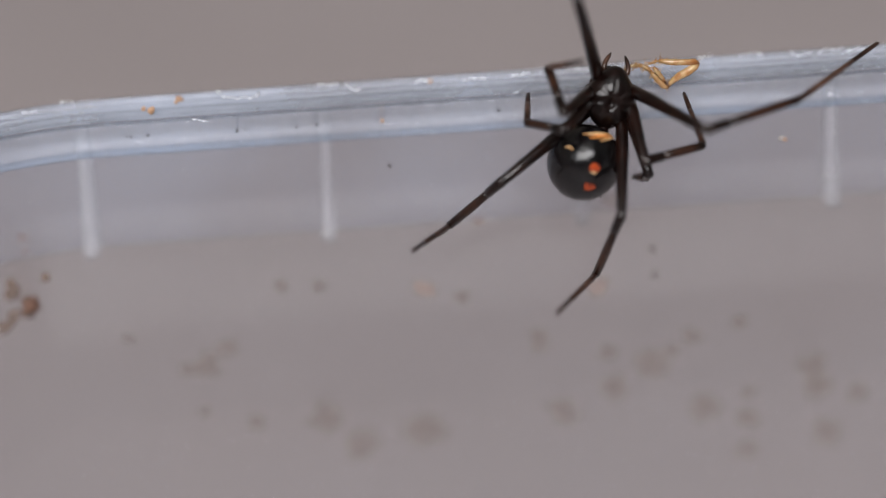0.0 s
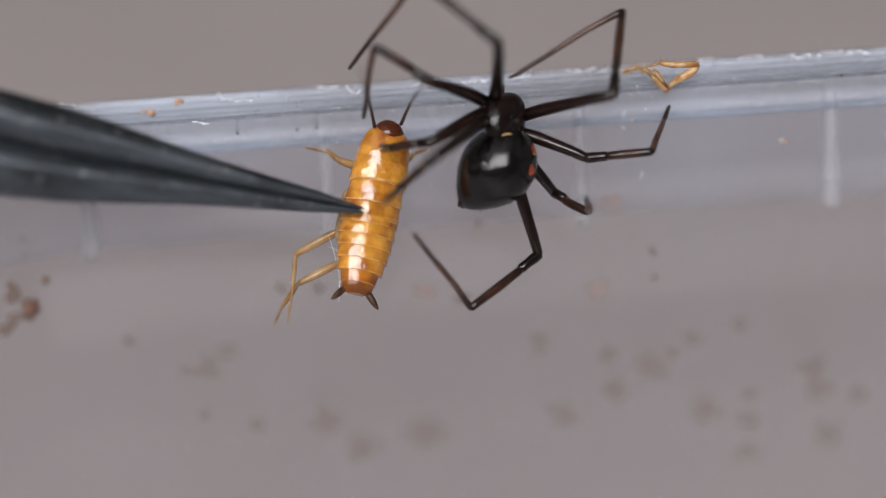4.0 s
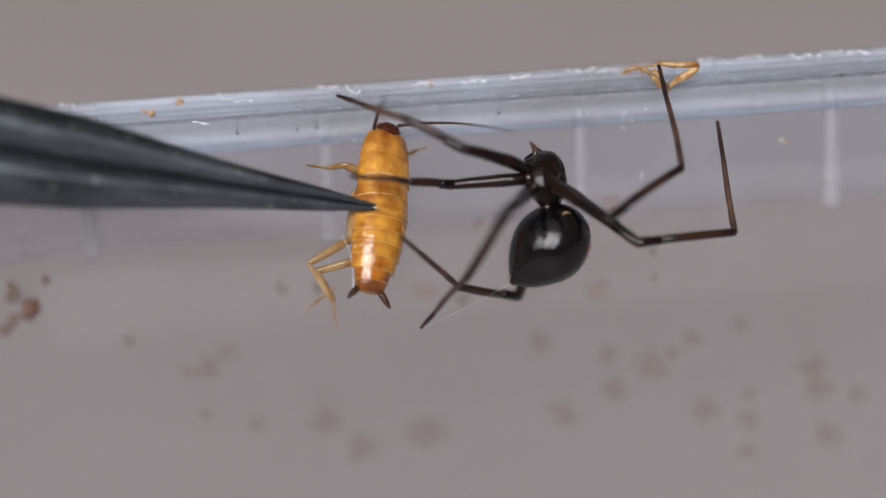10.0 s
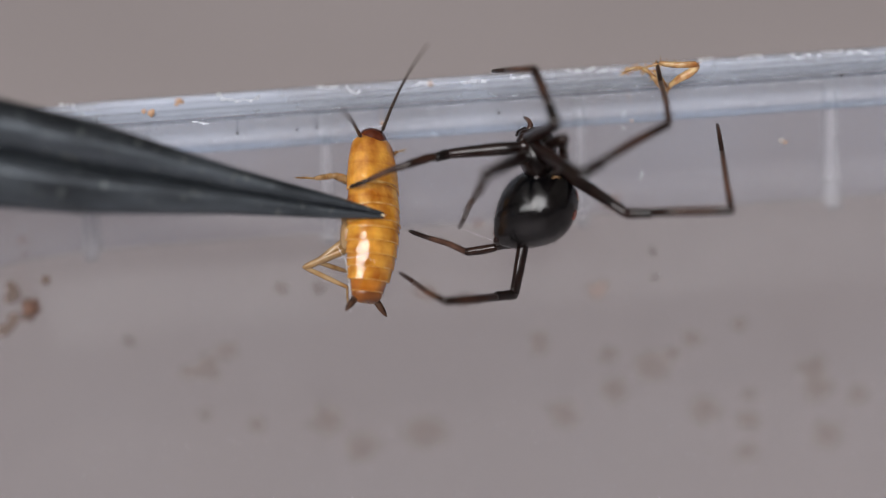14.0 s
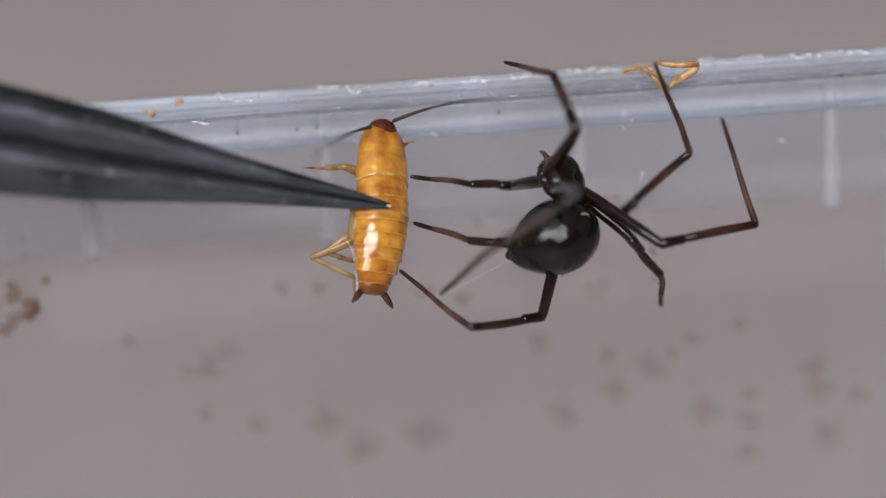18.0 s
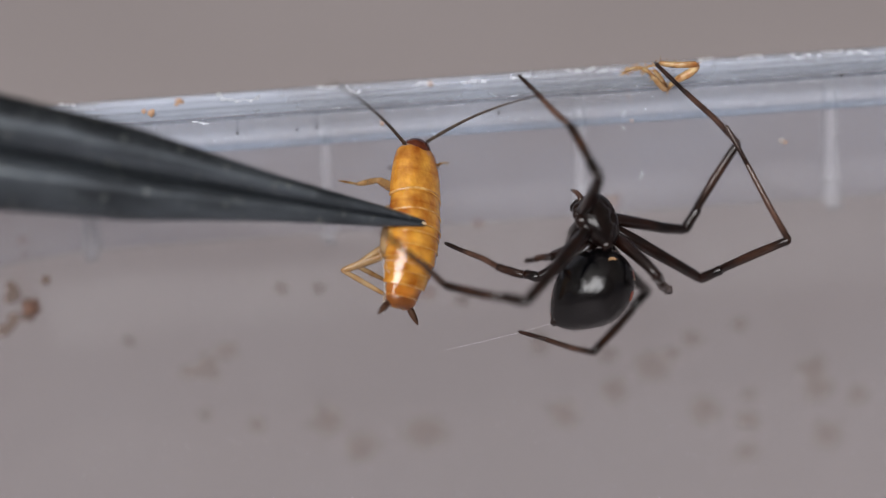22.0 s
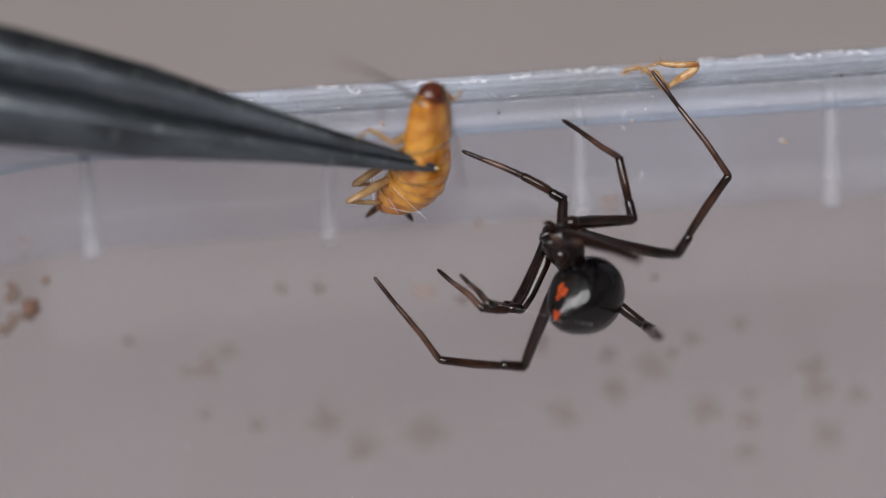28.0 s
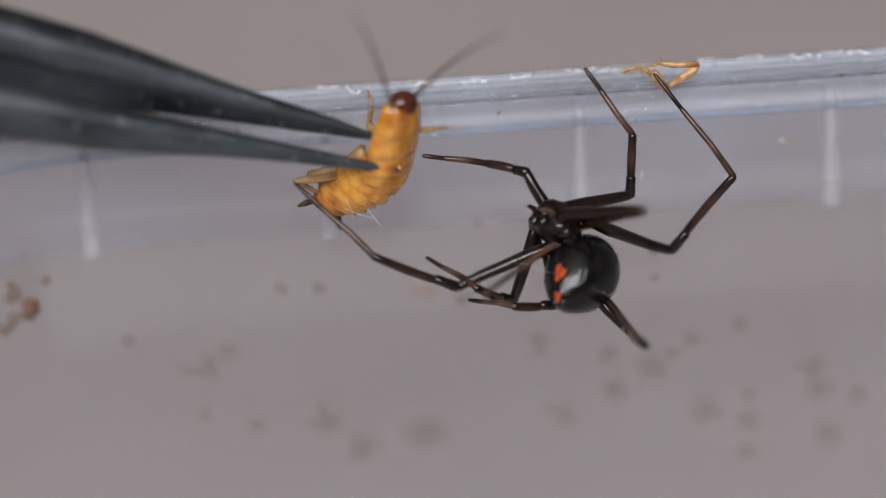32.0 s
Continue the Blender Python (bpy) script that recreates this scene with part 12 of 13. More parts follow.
    walk(BODY[10][0], [(0, pose(0.00000, 0.00028, -0.00580, 4.0, -0.0, 0.0)), (2.5, pose(0.00000, 0.00028, -0.00580, 4.0, -0.0, 0.0)), (4.5, pose(0.00000, -0.00084, -0.00573, -12.0, -0.0, 0.0)),
        (5, pose(0.00000, -0.00098, -0.00571, -14.0, -0.0, 0.0)), (6, pose(0.00000, 0.00063, -0.00577, 9.0, -0.0, 0.0)), (11, pose(0.00000, 0.00063, -0.00577, 9.0, -0.0, 0.0)),
        (12, pose(0.00000, 0.00098, -0.00571, 14.0, -0.0, 0.0)), (21, pose(0.00000, 0.00098, -0.00571, 14.0, -0.0, 0.0)), (22, pose(0.00000, 0.00138, -0.00561, 20.0, -0.0, 0.0)),
        (23, pose(0.00000, 0.00138, -0.00561, 20.0, -0.0, 0.0)), (24, pose(0.00000, 0.00098, -0.00571, 14.0, -0.0, 0.0)), (25, pose(0.00000, 0.00098, -0.00571, 14.0, -0.0, 0.0)),
        (25.5, pose(0.00000, 0.00138, -0.00561, 20.0, -0.0, 0.0)), (26, pose(-0.00038, 0.00144, -0.00545, 5.4, -12.4, -32.4)), (26.5, pose(-0.00038, 0.00144, -0.00545, 5.4, -12.4, -32.4)),
        (28.5, pose(-0.00020, 0.00256, -0.00496, 11.1, 3.9, -49.3)), (29, pose(-0.00020, 0.00256, -0.00496, 11.1, 3.9, -49.3)), (30, pose(-0.00132, 0.00198, -0.00508, -2.2, 7.8, -52.0)),
        (31, pose(-0.00145, 0.00227, -0.00508, -1.7, 11.1, -54.2)), (32, pose(-0.00182, 0.00288, -0.00456, -4.6, 13.6, -57.1))])
    walk(ANT['L'], [(0, pose(-0.00060, -0.00053, 0.00565, 2.4, 4.4, -67.0)), (0.5, pose(-0.00060, -0.00053, 0.00566, -1.0, 18.9, -51.3)), (1, pose(-0.00060, -0.00053, 0.00565, -7.9, 20.0, -63.8)),
        (1.5, pose(-0.00060, -0.00053, 0.00565, -2.7, 17.3, -72.4)), (2, pose(-0.00060, -0.00053, 0.00565, -14.0, -20.3, -125.1)), (2.5, pose(-0.00060, -0.00053, 0.00566, -2.5, -18.0, -110.5)),
        (4.5, pose(-0.00124, -0.00053, 0.00494, 14.7, -13.5, -117.5)), (5, pose(-0.00124, -0.00053, 0.00494, 14.4, -7.3, -119.2)), (6, pose(-0.00124, -0.00053, 0.00493, 2.1, 2.9, -133.4)),
        (7, pose(-0.00124, -0.00053, 0.00494, 3.7, -5.5, -125.7)), (8, pose(-0.00124, -0.00053, 0.00494, 1.2, -10.4, -124.9)), (9, pose(-0.00124, -0.00053, 0.00494, -2.1, -5.9, -131.5)),
        (10, pose(-0.00124, -0.00053, 0.00493, 11.0, 8.8, -114.5)), (11, pose(-0.00124, -0.00053, 0.00493, 13.0, 3.6, -107.8)), (12, pose(-0.00124, -0.00053, 0.00494, 12.1, 0.4, -110.9)),
        (13, pose(-0.00124, -0.00053, 0.00493, -24.4, 6.2, -168.3)), (14, pose(-0.00124, -0.00053, 0.00493, -6.2, 7.6, -133.1)), (14.5, pose(-0.00124, -0.00053, 0.00494, -11.9, -5.3, -141.5)),
        (16.5, pose(-0.00124, -0.00053, 0.00493, -16.6, 13.0, -162.5)), (17, pose(-0.00124, -0.00053, 0.00494, -24.5, 10.6, -174.7)), (18, pose(-0.00124, -0.00053, 0.00494, -12.4, 28.1, -151.0)),
        (19, pose(-0.00124, -0.00053, 0.00494, -15.5, -1.1, -150.7)), (20, pose(-0.00124, -0.00053, 0.00494, -24.5, 26.3, -167.3)), (21, pose(-0.00124, -0.00053, 0.00494, -30.7, 20.2, 176.0)),
        (22, pose(-0.00124, -0.00053, 0.00493, -21.4, -2.8, -156.8)), (23, pose(-0.00124, -0.00053, 0.00493, -30.5, 28.3, -179.2)), (24, pose(-0.00124, -0.00053, 0.00494, 4.2, -42.6, -112.2)),
        (24.5, pose(-0.00124, -0.00053, 0.00493, 10.7, -24.1, -156.7)), (25, pose(-0.00124, -0.00053, 0.00493, 6.5, -42.5, -135.2)), (25.5, pose(-0.00124, -0.00053, 0.00494, 21.8, -51.2, -159.2)),
        (26, pose(-0.00124, -0.00053, 0.00493, 15.9, -50.0, -163.8)), (26.5, pose(-0.00124, -0.00053, 0.00493, 13.6, -51.6, -161.1)), (28.5, pose(-0.00124, -0.00053, 0.00493, 19.7, -34.6, 170.8)),
        (29, pose(-0.00124, -0.00053, 0.00494, 28.4, -36.4, 174.8)), (30, pose(-0.00124, -0.00053, 0.00494, 33.2, -27.7, 172.3)), (31, pose(-0.00124, -0.00053, 0.00494, 35.5, -52.5, 176.7)),
        (32, pose(-0.00124, -0.00053, 0.00494, 34.6, -59.0, 174.1))])
    walk(ANT['R'], [(0, pose(0.00060, -0.00053, 0.00565, 29.4, -3.9, -35.3)), (0.5, pose(0.00060, -0.00053, 0.00566, 19.6, 16.0, -30.1)), (1, pose(0.00060, -0.00053, 0.00565, -3.9, 21.5, -59.6)),
        (1.5, pose(0.00060, -0.00053, 0.00566, -3.5, 19.4, -73.3)), (2, pose(0.00060, -0.00053, 0.00566, 16.0, -31.5, -70.5)), (2.5, pose(0.00060, -0.00053, 0.00565, 16.5, -30.4, -76.6)),
        (4.5, pose(0.00060, -0.00053, 0.00566, 20.8, -7.8, -102.7)), (5, pose(0.00060, -0.00053, 0.00565, 23.7, -0.8, -104.8)), (6, pose(0.00060, -0.00053, 0.00565, 21.1, 28.2, -97.4)),
        (7, pose(0.00060, -0.00053, 0.00566, 26.5, -9.7, -52.7)), (8, pose(0.00060, -0.00053, 0.00565, 26.0, -1.8, -68.6)), (9, pose(0.00060, -0.00053, 0.00566, 14.3, 7.8, -98.1)),
        (10, pose(0.00060, -0.00053, 0.00565, 33.8, 12.2, -64.2)), (11, pose(0.00060, -0.00053, 0.00565, 30.2, -9.0, -63.1)), (12, pose(0.00060, -0.00053, 0.00566, 28.9, -6.4, -78.5)),
        (13, pose(0.00060, -0.00053, 0.00565, 21.3, -14.5, -95.3)), (14, pose(0.00060, -0.00053, 0.00566, 14.9, -18.4, -104.7)), (14.5, pose(0.00060, -0.00053, 0.00565, 22.9, -4.1, -88.5)),
        (16.5, pose(0.00060, -0.00053, 0.00565, 23.7, 8.6, -68.5)), (17, pose(0.00060, -0.00053, 0.00566, 19.8, 3.8, -86.1)), (18, pose(0.00060, -0.00053, 0.00566, 22.7, 2.6, -77.7)),
        (19, pose(0.00060, -0.00053, 0.00566, 31.8, 29.3, -66.4)), (20, pose(0.00060, -0.00053, 0.00566, 36.1, 30.1, -58.1)), (21, pose(0.00060, -0.00053, 0.00566, 33.9, 30.0, -62.8)),
        (22, pose(0.00060, -0.00053, 0.00565, 35.4, -6.7, -72.5)), (23, pose(0.00060, -0.00053, 0.00565, 35.1, -4.3, -65.5)), (24, pose(0.00060, -0.00053, 0.00566, -9.7, -26.6, -64.9)),
        (24.5, pose(0.00060, -0.00053, 0.00565, -6.3, -1.3, -78.8)), (25, pose(0.00060, -0.00053, 0.00565, -7.0, -8.8, -66.4)), (25.5, pose(0.00060, -0.00053, 0.00565, -9.9, -16.7, -78.1)),
        (26, pose(0.00060, -0.00053, 0.00565, 3.0, 5.7, -117.7)), (26.5, pose(0.00060, -0.00053, 0.00566, 2.0, -2.6, -124.1)), (28.5, pose(0.00060, -0.00053, 0.00566, 2.2, 19.9, -128.8)),
        (29, pose(0.00060, -0.00053, 0.00566, 18.6, -15.7, -132.5)), (30, pose(0.00060, -0.00053, 0.00565, 18.8, -23.8, -124.2)), (31, pose(0.00060, -0.00053, 0.00566, 6.5, -73.3, -104.7)),
        (32, pose(0.00060, -0.00053, 0.00565, -8.3, -55.3, -84.2))])
    walk(RLEGS['LH'][0], [(0, pose(-0.00147, 0.00097, -0.00202, -98.0, 38.8, 148.0)), (9, pose(-0.00147, 0.00097, -0.00202, -98.0, 38.8, 148.0)), (10, pose(-0.00115, 0.00130, -0.00237, -90.4, 37.7, 160.2)),
        (11, pose(-0.00187, 0.00161, -0.00250, -80.1, 38.4, 176.8)), (12, pose(-0.00146, 0.00148, -0.00244, -81.1, 38.7, 175.3)), (13, pose(-0.00072, 0.00119, -0.00222, -99.4, 21.7, 140.1)),
        (25, pose(-0.00072, 0.00119, -0.00222, -99.4, 21.7, 140.1)), (25.5, pose(-0.00073, 0.00113, -0.00238, -95.0, 18.8, 152.7)), (26, pose(-0.00074, 0.00107, -0.00255, -91.4, 15.1, 164.9)),
        (26.5, pose(-0.00074, 0.00107, -0.00255, -91.4, 15.1, 164.9)), (28.5, pose(-0.00095, 0.00186, -0.00196, -91.1, 14.8, 166.4)), (29, pose(-0.00095, 0.00186, -0.00196, -91.1, 14.8, 166.4)),
        (30, pose(-0.00146, 0.00164, -0.00187, -89.4, 9.6, 174.3)), (31, pose(-0.00147, 0.00178, -0.00219, -90.8, 4.3, 163.0)), (32, pose(-0.00139, 0.00198, -0.00172, -91.1, 4.3, 158.1))])
    walk(RLEGS['LH'][1], [(0, pose(-0.00386, 0.00247, -0.00429, 3.6, 57.9, -92.7)), (9, pose(-0.00386, 0.00247, -0.00429, 3.6, 57.9, -92.7)), (10, pose(-0.00384, 0.00227, -0.00459, 43.0, 55.0, -46.2)),
        (11, pose(-0.00471, 0.00177, -0.00475, 59.3, 27.1, -22.3)), (12, pose(-0.00428, 0.00171, -0.00470, 52.7, 48.7, -32.8)), (13, pose(-0.00330, 0.00335, -0.00356, 65.6, 20.1, -10.9)),
        (25, pose(-0.00330, 0.00335, -0.00356, 65.6, 20.1, -10.9)), (25.5, pose(-0.00378, 0.00270, -0.00355, 66.1, 25.0, -9.7)), (26, pose(-0.00411, 0.00197, -0.00350, 66.7, 29.8, -8.4)),
        (26.5, pose(-0.00411, 0.00197, -0.00350, 66.7, 29.8, -8.4)), (28.5, pose(-0.00435, 0.00269, -0.00288, 67.9, 22.1, -5.6)), (29, pose(-0.00435, 0.00269, -0.00288, 67.9, 22.1, -5.6)),
        (30, pose(-0.00501, 0.00199, -0.00247, 72.3, 29.6, 4.4)), (31, pose(-0.00492, 0.00284, -0.00246, 68.0, 30.3, -4.2)), (32, pose(-0.00474, 0.00333, -0.00198, 69.8, 36.6, -0.8))])
    walk(RLEGS['LH'][2], [(0, pose(-0.00394, 0.00075, -0.00704, -7.9, 59.3, -97.1)), (9, pose(-0.00394, 0.00075, -0.00704, -7.9, 59.3, -97.1)), (10, pose(-0.00256, 0.00092, -0.00725, 3.7, 68.0, -84.3)),
        (11, pose(-0.00204, 0.00067, -0.00623, -0.5, 46.4, -89.1)), (12, pose(-0.00248, 0.00055, -0.00714, 8.9, 47.7, -76.4)), (13, pose(-0.00031, 0.00277, -0.00467, -25.5, 46.1, -122.4)),
        (25, pose(-0.00031, 0.00277, -0.00467, -25.5, 46.1, -122.4)), (25.5, pose(-0.00088, 0.00220, -0.00492, 111.7, 61.2, 22.2)), (26, pose(-0.00133, 0.00156, -0.00511, 125.1, -5.2, 46.0)),
        (26.5, pose(-0.00133, 0.00156, -0.00511, 125.1, -5.2, 46.0)), (28.5, pose(-0.00136, 0.00240, -0.00410, 124.3, 11.0, 30.2)), (29, pose(-0.00136, 0.00240, -0.00410, 124.3, 11.0, 30.2)),
        (30, pose(-0.00220, 0.00221, -0.00407, 124.0, 17.5, 29.0)), (31, pose(-0.00213, 0.00264, -0.00410, 123.4, 23.4, 27.3)), (32, pose(-0.00213, 0.00329, -0.00392, 120.9, 21.7, 20.8))])
    walk(RLEGS['LM'][0], [(0, pose(-0.00105, 0.00185, -0.00433, -90.0, 39.2, 171.0)), (9.4, pose(-0.00105, 0.00185, -0.00433, -90.0, 39.2, 171.0)), (10, pose(-0.00037, 0.00225, -0.00358, -97.3, 20.4, 149.0)),
        (10.6, pose(0.00030, 0.00264, -0.00282, -96.7, 0.5, 130.8)), (12, pose(0.00030, 0.00264, -0.00282, -96.7, 0.5, 130.8)), (13, pose(-0.00080, 0.00138, -0.00155, -92.3, 36.6, 144.0)),
        (25, pose(-0.00080, 0.00138, -0.00155, -92.3, 36.6, 144.0)), (26, pose(-0.00092, 0.00185, -0.00120, -126.1, 59.8, 100.4)), (26.5, pose(-0.00092, 0.00185, -0.00120, -126.1, 59.8, 100.4)),
        (28.5, pose(-0.00123, 0.00250, -0.00126, -107.0, 43.2, 124.4)), (29, pose(-0.00123, 0.00250, -0.00126, -107.0, 43.2, 124.4)), (30, pose(-0.00147, 0.00219, -0.00144, -109.7, 47.2, 120.7)),
        (31, pose(-0.00143, 0.00229, -0.00171, -109.6, 33.3, 120.8)), (32, pose(-0.00114, 0.00221, -0.00129, -104.5, 26.3, 131.0))])
    walk(RLEGS['LM'][1], [(0, pose(-0.00330, 0.00221, -0.00619, -39.3, 39.2, -123.0)), (9.4, pose(-0.00330, 0.00221, -0.00619, -39.3, 39.2, -123.0)), (10, pose(-0.00246, 0.00354, -0.00452, 34.4, 51.6, -73.0)),
        (10.6, pose(-0.00162, 0.00487, -0.00285, 91.3, 24.1, -41.6)), (12, pose(-0.00162, 0.00487, -0.00285, 91.3, 24.1, -41.6)), (13, pose(-0.00266, 0.00273, -0.00325, 105.1, 4.3, 10.1)),
        (25, pose(-0.00266, 0.00273, -0.00325, 105.1, 4.3, 10.1)), (26, pose(-0.00118, 0.00327, -0.00368, 107.6, 10.0, 30.6)), (26.5, pose(-0.00118, 0.00327, -0.00368, 107.6, 10.0, 30.6)),
        (28.5, pose(-0.00241, 0.00422, -0.00322, 97.4, 27.6, -0.2)), (29, pose(-0.00241, 0.00422, -0.00322, 97.4, 27.6, -0.2)), (30, pose(-0.00246, 0.00386, -0.00355, 104.5, 37.6, 12.9)),
        (31, pose(-0.00266, 0.00434, -0.00328, 97.7, 35.9, 1.5)), (32, pose(-0.00282, 0.00415, -0.00256, 100.7, 42.0, 6.3))])
    walk(RLEGS['LM'][2], [(0, pose(-0.00454, 0.00030, -0.00805, -26.1, 34.1, -110.2)), (9.4, pose(-0.00454, 0.00030, -0.00805, -26.1, 34.1, -110.2)), (10, pose(-0.00208, 0.00169, -0.00605, -84.8, 44.0, 155.6)),
        (10.6, pose(0.00039, 0.00309, -0.00405, -103.4, 1.5, 92.6)), (12, pose(0.00039, 0.00309, -0.00405, -103.4, 1.5, 92.6)), (13, pose(0.00022, 0.00325, -0.00348, -108.1, 11.4, 52.6)),
        (25, pose(0.00022, 0.00325, -0.00348, -108.1, 11.4, 52.6)), (26, pose(0.00132, 0.00474, -0.00419, -117.1, 45.8, 34.8)), (26.5, pose(0.00132, 0.00474, -0.00419, -117.1, 45.8, 34.8)),
        (28.5, pose(0.00019, 0.00421, -0.00458, -125.8, 15.9, 18.4)), (29, pose(0.00019, 0.00421, -0.00458, -125.8, 15.9, 18.4)), (30, pose(-0.00019, 0.00439, -0.00534, -126.5, 20.8, 16.3)),
        (31, pose(-0.00028, 0.00441, -0.00501, -127.3, 27.6, 14.3)), (32, pose(-0.00065, 0.00439, -0.00453, -130.0, 26.4, 8.4))])
    walk(RLEGS['LF'][0], [(0, pose(-0.00131, 0.00050, 0.00363, -83.8, -6.3, 165.8)), (2.5, pose(-0.00131, 0.00050, 0.00363, -83.8, -6.3, 165.8)), (4.5, pose(-0.00094, 0.00063, 0.00199, -86.1, -4.4, -169.9)),
        (30, pose(-0.00094, 0.00063, 0.00199, -86.1, -4.4, -169.9)), (30.5, pose(-0.00056, 0.00074, 0.00221, -91.9, 19.7, 149.0)), (31, pose(-0.00019, 0.00085, 0.00244, -115.7, 32.4, 98.1)),
        (32, pose(-0.00042, 0.00085, 0.00164, -125.4, 3.3, 67.9))])
    walk(RLEGS['LF'][1], [(0, pose(-0.00313, 0.00096, 0.00384, -100.1, -58.6, -168.2)), (2.5, pose(-0.00313, 0.00096, 0.00384, -100.1, -58.6, -168.2)), (4.5, pose(-0.00279, 0.00030, 0.00213, -34.5, -8.0, 98.4)),
        (30, pose(-0.00279, 0.00030, 0.00213, -34.5, -8.0, 98.4)), (30.5, pose(-0.00209, 0.00165, 0.00158, -34.5, 11.4, 99.1)), (31, pose(-0.00041, 0.00243, 0.00143, -34.2, 30.8, 100.0)),
        (32, pose(0.00028, 0.00259, 0.00153, -48.9, -4.1, 43.7))])
    walk(RLEGS['LF'][2], [(0, pose(-0.00413, 0.00075, 0.00552, -90.1, -36.5, -176.0)), (2.5, pose(-0.00413, 0.00075, 0.00552, -90.1, -36.5, -176.0)), (4.5, pose(-0.00307, 0.00222, 0.00240, -90.1, 8.5, -176.0)),
        (30, pose(-0.00307, 0.00222, 0.00240, -90.1, 8.5, -176.0)), (30.5, pose(-0.00239, 0.00355, 0.00119, -99.8, 19.1, 145.1)), (31, pose(-0.00071, 0.00409, 0.00043, -114.7, 21.1, 103.4)),
        (32, pose(0.00170, 0.00394, 0.00167, -119.2, -10.2, 60.1))])
    walk(RLEGS['RF'][0], [(0, pose(0.00177, 0.00079, 0.00321, 68.8, -54.9, 19.3)), (9.4, pose(0.00177, 0.00079, 0.00321, 68.8, -54.9, 19.3)), (10, pose(0.00132, 0.00037, 0.00344, 68.6, -44.7, 15.8)),
        (10.6, pose(0.00086, -0.00005, 0.00367, 67.7, -34.5, 12.6)), (29, pose(0.00086, -0.00005, 0.00367, 67.7, -34.5, 12.6)), (29.5, pose(0.00133, -0.00022, 0.00351, 93.1, -55.2, -22.4)),
        (30, pose(0.00140, -0.00013, 0.00320, 93.7, -38.7, -17.8)), (31, pose(0.00139, -0.00018, 0.00363, 135.3, -53.2, -71.7)), (32, pose(0.00151, -0.00071, 0.00275, 131.0, -26.3, -61.6))])
    walk(RLEGS['RF'][1], [(0, pose(0.00238, 0.00100, 0.00413, 108.8, -23.6, -51.9)), (9.4, pose(0.00238, 0.00100, 0.00413, 108.8, -23.6, -51.9)), (10, pose(0.00208, 0.00058, 0.00422, 103.3, -7.1, -74.9)),
        (10.6, pose(0.00177, 0.00016, 0.00431, 91.8, 6.0, -99.2)), (29, pose(0.00177, 0.00016, 0.00431, 91.8, 6.0, -99.2)), (29.5, pose(0.00192, -0.00046, 0.00444, 91.8, -9.9, -99.0)),
        (30, pose(0.00224, -0.00040, 0.00391, 89.1, -23.5, -92.5)), (31, pose(0.00161, -0.00082, 0.00454, 66.0, -51.0, -59.3)), (32, pose(0.00199, -0.00160, 0.00325, 72.7, -32.5, -70.7))])
    walk(RLEGS['RF'][2], [(0, pose(0.00298, 0.00024, 0.00456, 97.8, -9.9, -64.2)), (9.4, pose(0.00298, 0.00024, 0.00456, 97.8, -9.9, -64.2)), (10, pose(0.00229, -0.00032, 0.00438, 88.5, -21.4, -25.5)),
        (10.6, pose(0.00160, -0.00088, 0.00420, 73.0, -24.4, 16.9)), (29, pose(0.00160, -0.00088, 0.00420, 73.0, -24.4, 16.9)), (29.5, pose(0.00176, -0.00149, 0.00462, 100.7, -16.5, -53.3)),
        (30, pose(0.00220, -0.00136, 0.00433, 104.4, 10.6, -113.7)), (31, pose(0.00194, -0.00139, 0.00536, 87.6, -40.1, -59.1)), (32, pose(0.00229, -0.00244, 0.00382, 93.9, -28.2, -70.5))])
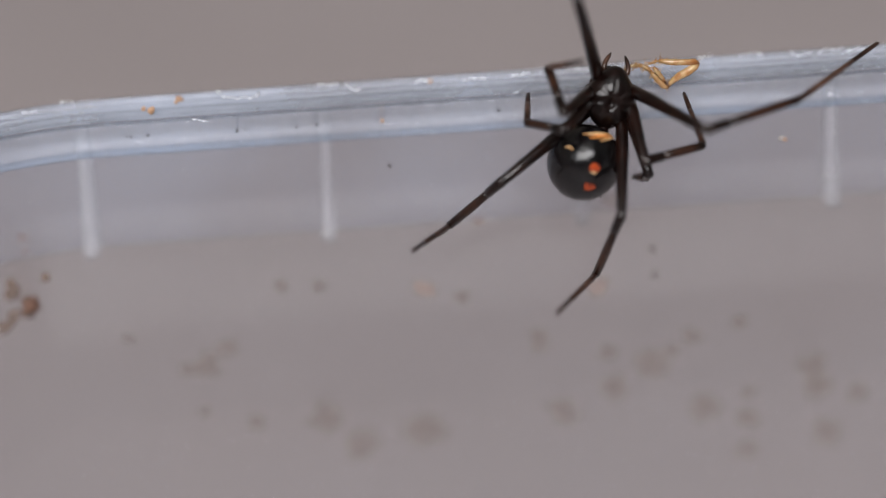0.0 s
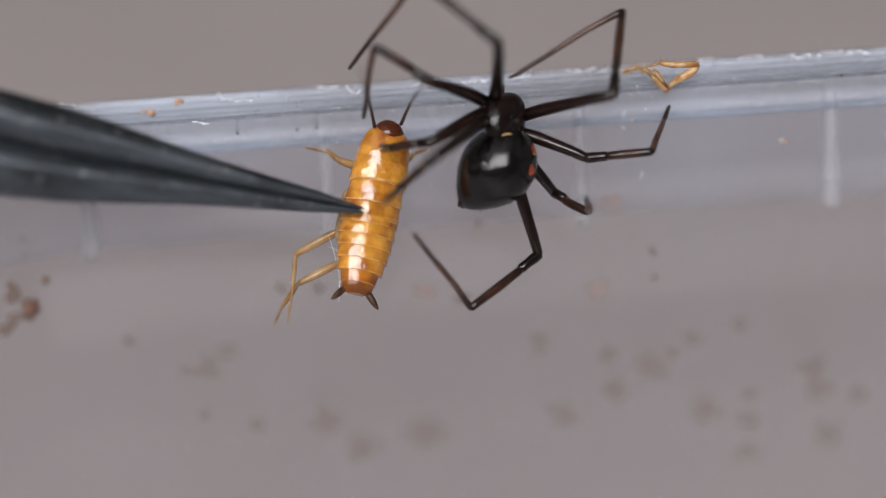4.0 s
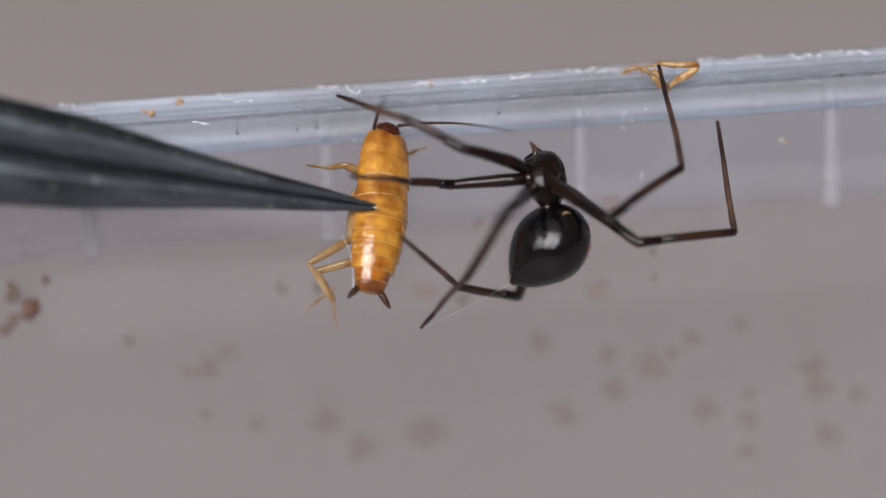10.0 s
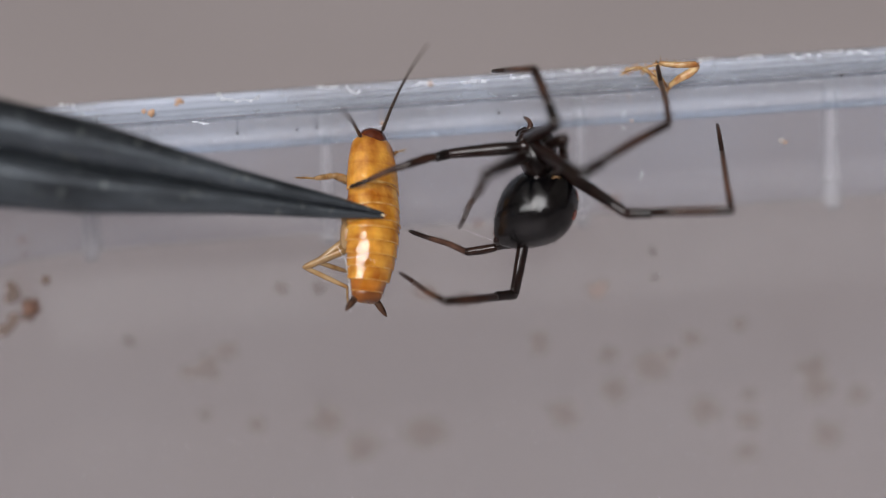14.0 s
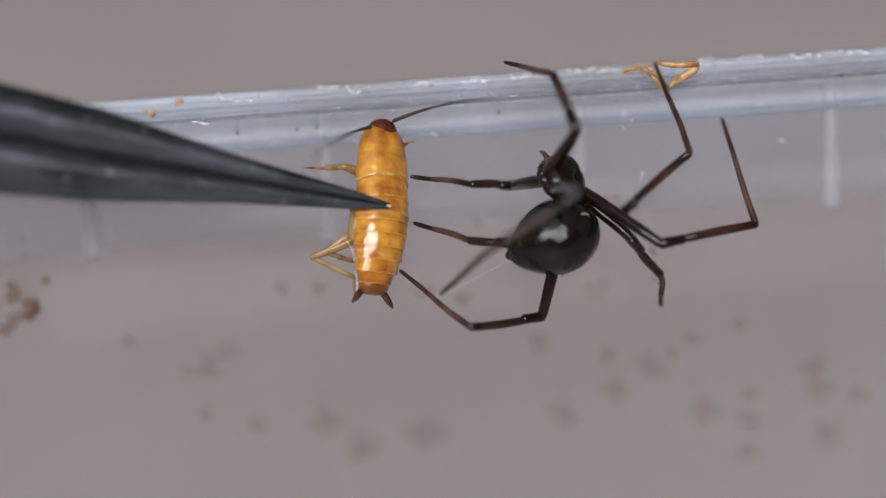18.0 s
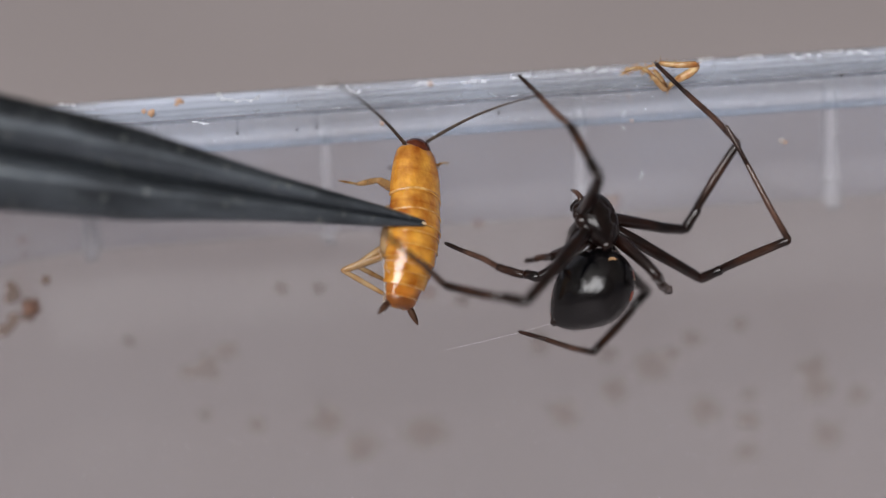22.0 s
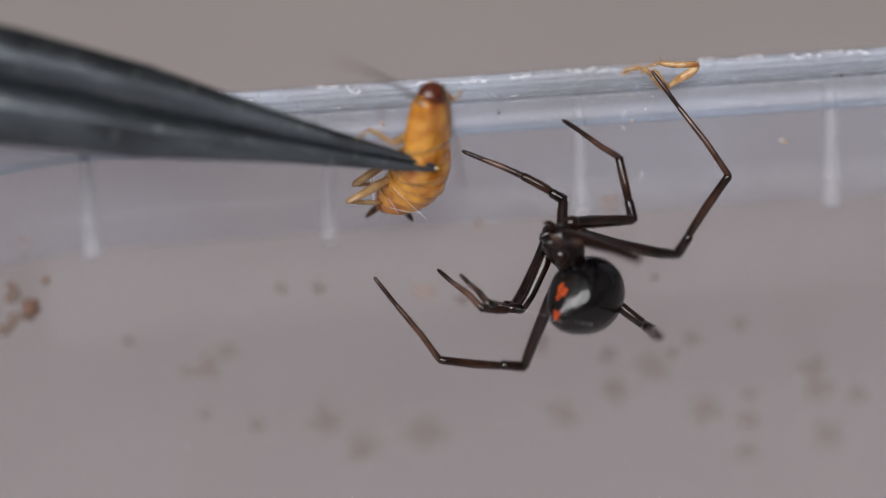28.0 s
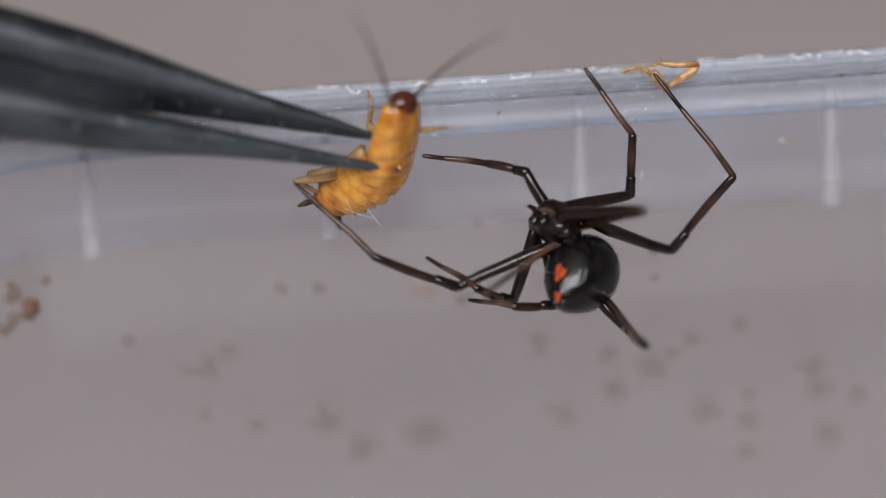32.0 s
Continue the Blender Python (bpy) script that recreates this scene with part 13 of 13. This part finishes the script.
    walk(tweezers, [(0, pose(-0.03647, -0.02561, 0.05522, 24.2, -13.2, -172.3)), (0.5, pose(-0.02431, -0.02206, 0.06045, 41.1, -55.0, 165.4)), (1, pose(-0.01011, -0.01610, 0.06141, 24.9, -18.6, -174.7)),
        (1.5, pose(-0.00997, -0.01186, 0.06103, 24.8, -17.9, -174.4)), (2, pose(-0.00459, -0.00734, 0.05890, 24.7, -17.6, -174.2)), (2.5, pose(-0.00468, -0.00725, 0.05910, 24.6, -16.9, -173.9)),
        (4.5, pose(-0.00513, -0.00669, 0.05841, 24.8, -18.2, -174.5)), (5, pose(-0.00494, -0.00662, 0.05856, 24.7, -17.4, -174.1)), (6, pose(-0.00612, -0.00633, 0.05917, 24.6, -16.5, -173.7)),
        (7, pose(-0.00530, -0.00665, 0.05848, 24.7, -17.3, -174.1)), (8, pose(-0.00394, -0.00690, 0.05795, 24.7, -17.5, -174.2)), (9, pose(-0.00391, -0.00672, 0.05833, 24.6, -16.9, -173.9)),
        (10, pose(-0.00424, -0.00661, 0.05857, 24.5, -16.2, -173.6)), (11, pose(-0.00338, -0.00667, 0.05846, 24.6, -16.5, -173.7)), (12, pose(-0.00303, -0.00671, 0.05837, 24.6, -16.3, -173.7)),
        (13, pose(-0.00353, -0.00696, 0.05783, 24.6, -17.0, -174.0)), (14, pose(-0.00376, -0.00685, 0.05807, 24.6, -16.8, -173.8)), (14.5, pose(-0.00418, -0.00664, 0.05851, 24.6, -16.7, -173.8)),
        (16.5, pose(-0.00373, -0.00668, 0.05841, 24.6, -16.7, -173.8)), (17, pose(-0.00381, -0.00673, 0.05832, 24.6, -16.7, -173.8)), (18, pose(-0.00336, -0.00659, 0.05861, 24.7, -17.3, -174.1)),
        (19, pose(-0.00272, -0.00627, 0.05930, 24.7, -17.7, -174.2)), (20, pose(-0.00112, -0.00636, 0.05911, 24.7, -17.2, -174.0)), (21, pose(-0.00089, -0.00641, 0.05900, 24.7, -17.3, -174.1)),
        (22, pose(-0.00111, -0.00715, 0.05742, 24.7, -17.1, -174.0)), (23, pose(-0.00194, -0.00749, 0.05668, 24.7, -17.4, -174.1)), (24, pose(-0.00416, -0.00568, 0.06057, 24.8, -18.2, -174.5)),
        (24.5, pose(-0.00444, -0.00572, 0.06049, 24.7, -17.4, -174.1)), (25, pose(-0.00389, -0.00704, 0.05954, 24.7, -17.7, -174.3)), (25.5, pose(-0.00312, -0.00596, 0.06185, 24.6, -16.7, -173.8)),
        (26, pose(0.00019, -0.00593, 0.06193, 24.8, -17.9, -174.3)), (26.5, pose(-0.00007, -0.00642, 0.06087, 24.8, -18.1, -174.4)), (28.5, pose(-0.00005, -0.00632, 0.06109, 24.8, -18.0, -174.4)),
        (29, pose(-0.00159, -0.00620, 0.06135, 24.7, -17.5, -174.2)), (30, pose(-0.00266, -0.00635, 0.06104, 24.8, -17.9, -174.3)), (31, pose(-0.00357, -0.00661, 0.06046, 24.7, -17.4, -174.1)),
        (32, pose(-0.00248, -0.00629, 0.06115, 25.0, -19.3, -175.0))])
    walk(ARM_UP, [(0, pose(0.00000, 0.00000, 0.00000, 0.0, 0.0, 0.0)), (28.5, pose(0.00000, 0.00000, 0.00000, 0.0, 0.0, 0.0)), (29, pose(0.00023, 0.00000, 0.00030, 0.0, 0.2, 0.0)),
        (30, pose(0.00151, 0.00000, 0.00143, 0.0, 0.7, 0.0)), (31, pose(0.00151, 0.00000, 0.00136, 0.0, 0.7, 0.0)), (32, pose(0.00158, 0.00000, 0.00158, 0.0, 0.8, 0.0))])
    walk(ARM_LOW, [(0, pose(0.00000, 0.00000, 0.00000, 0.0, -0.0, 0.0)), (32, pose(0.00000, 0.00000, 0.00000, 0.0, -0.0, 0.0))])


motions()
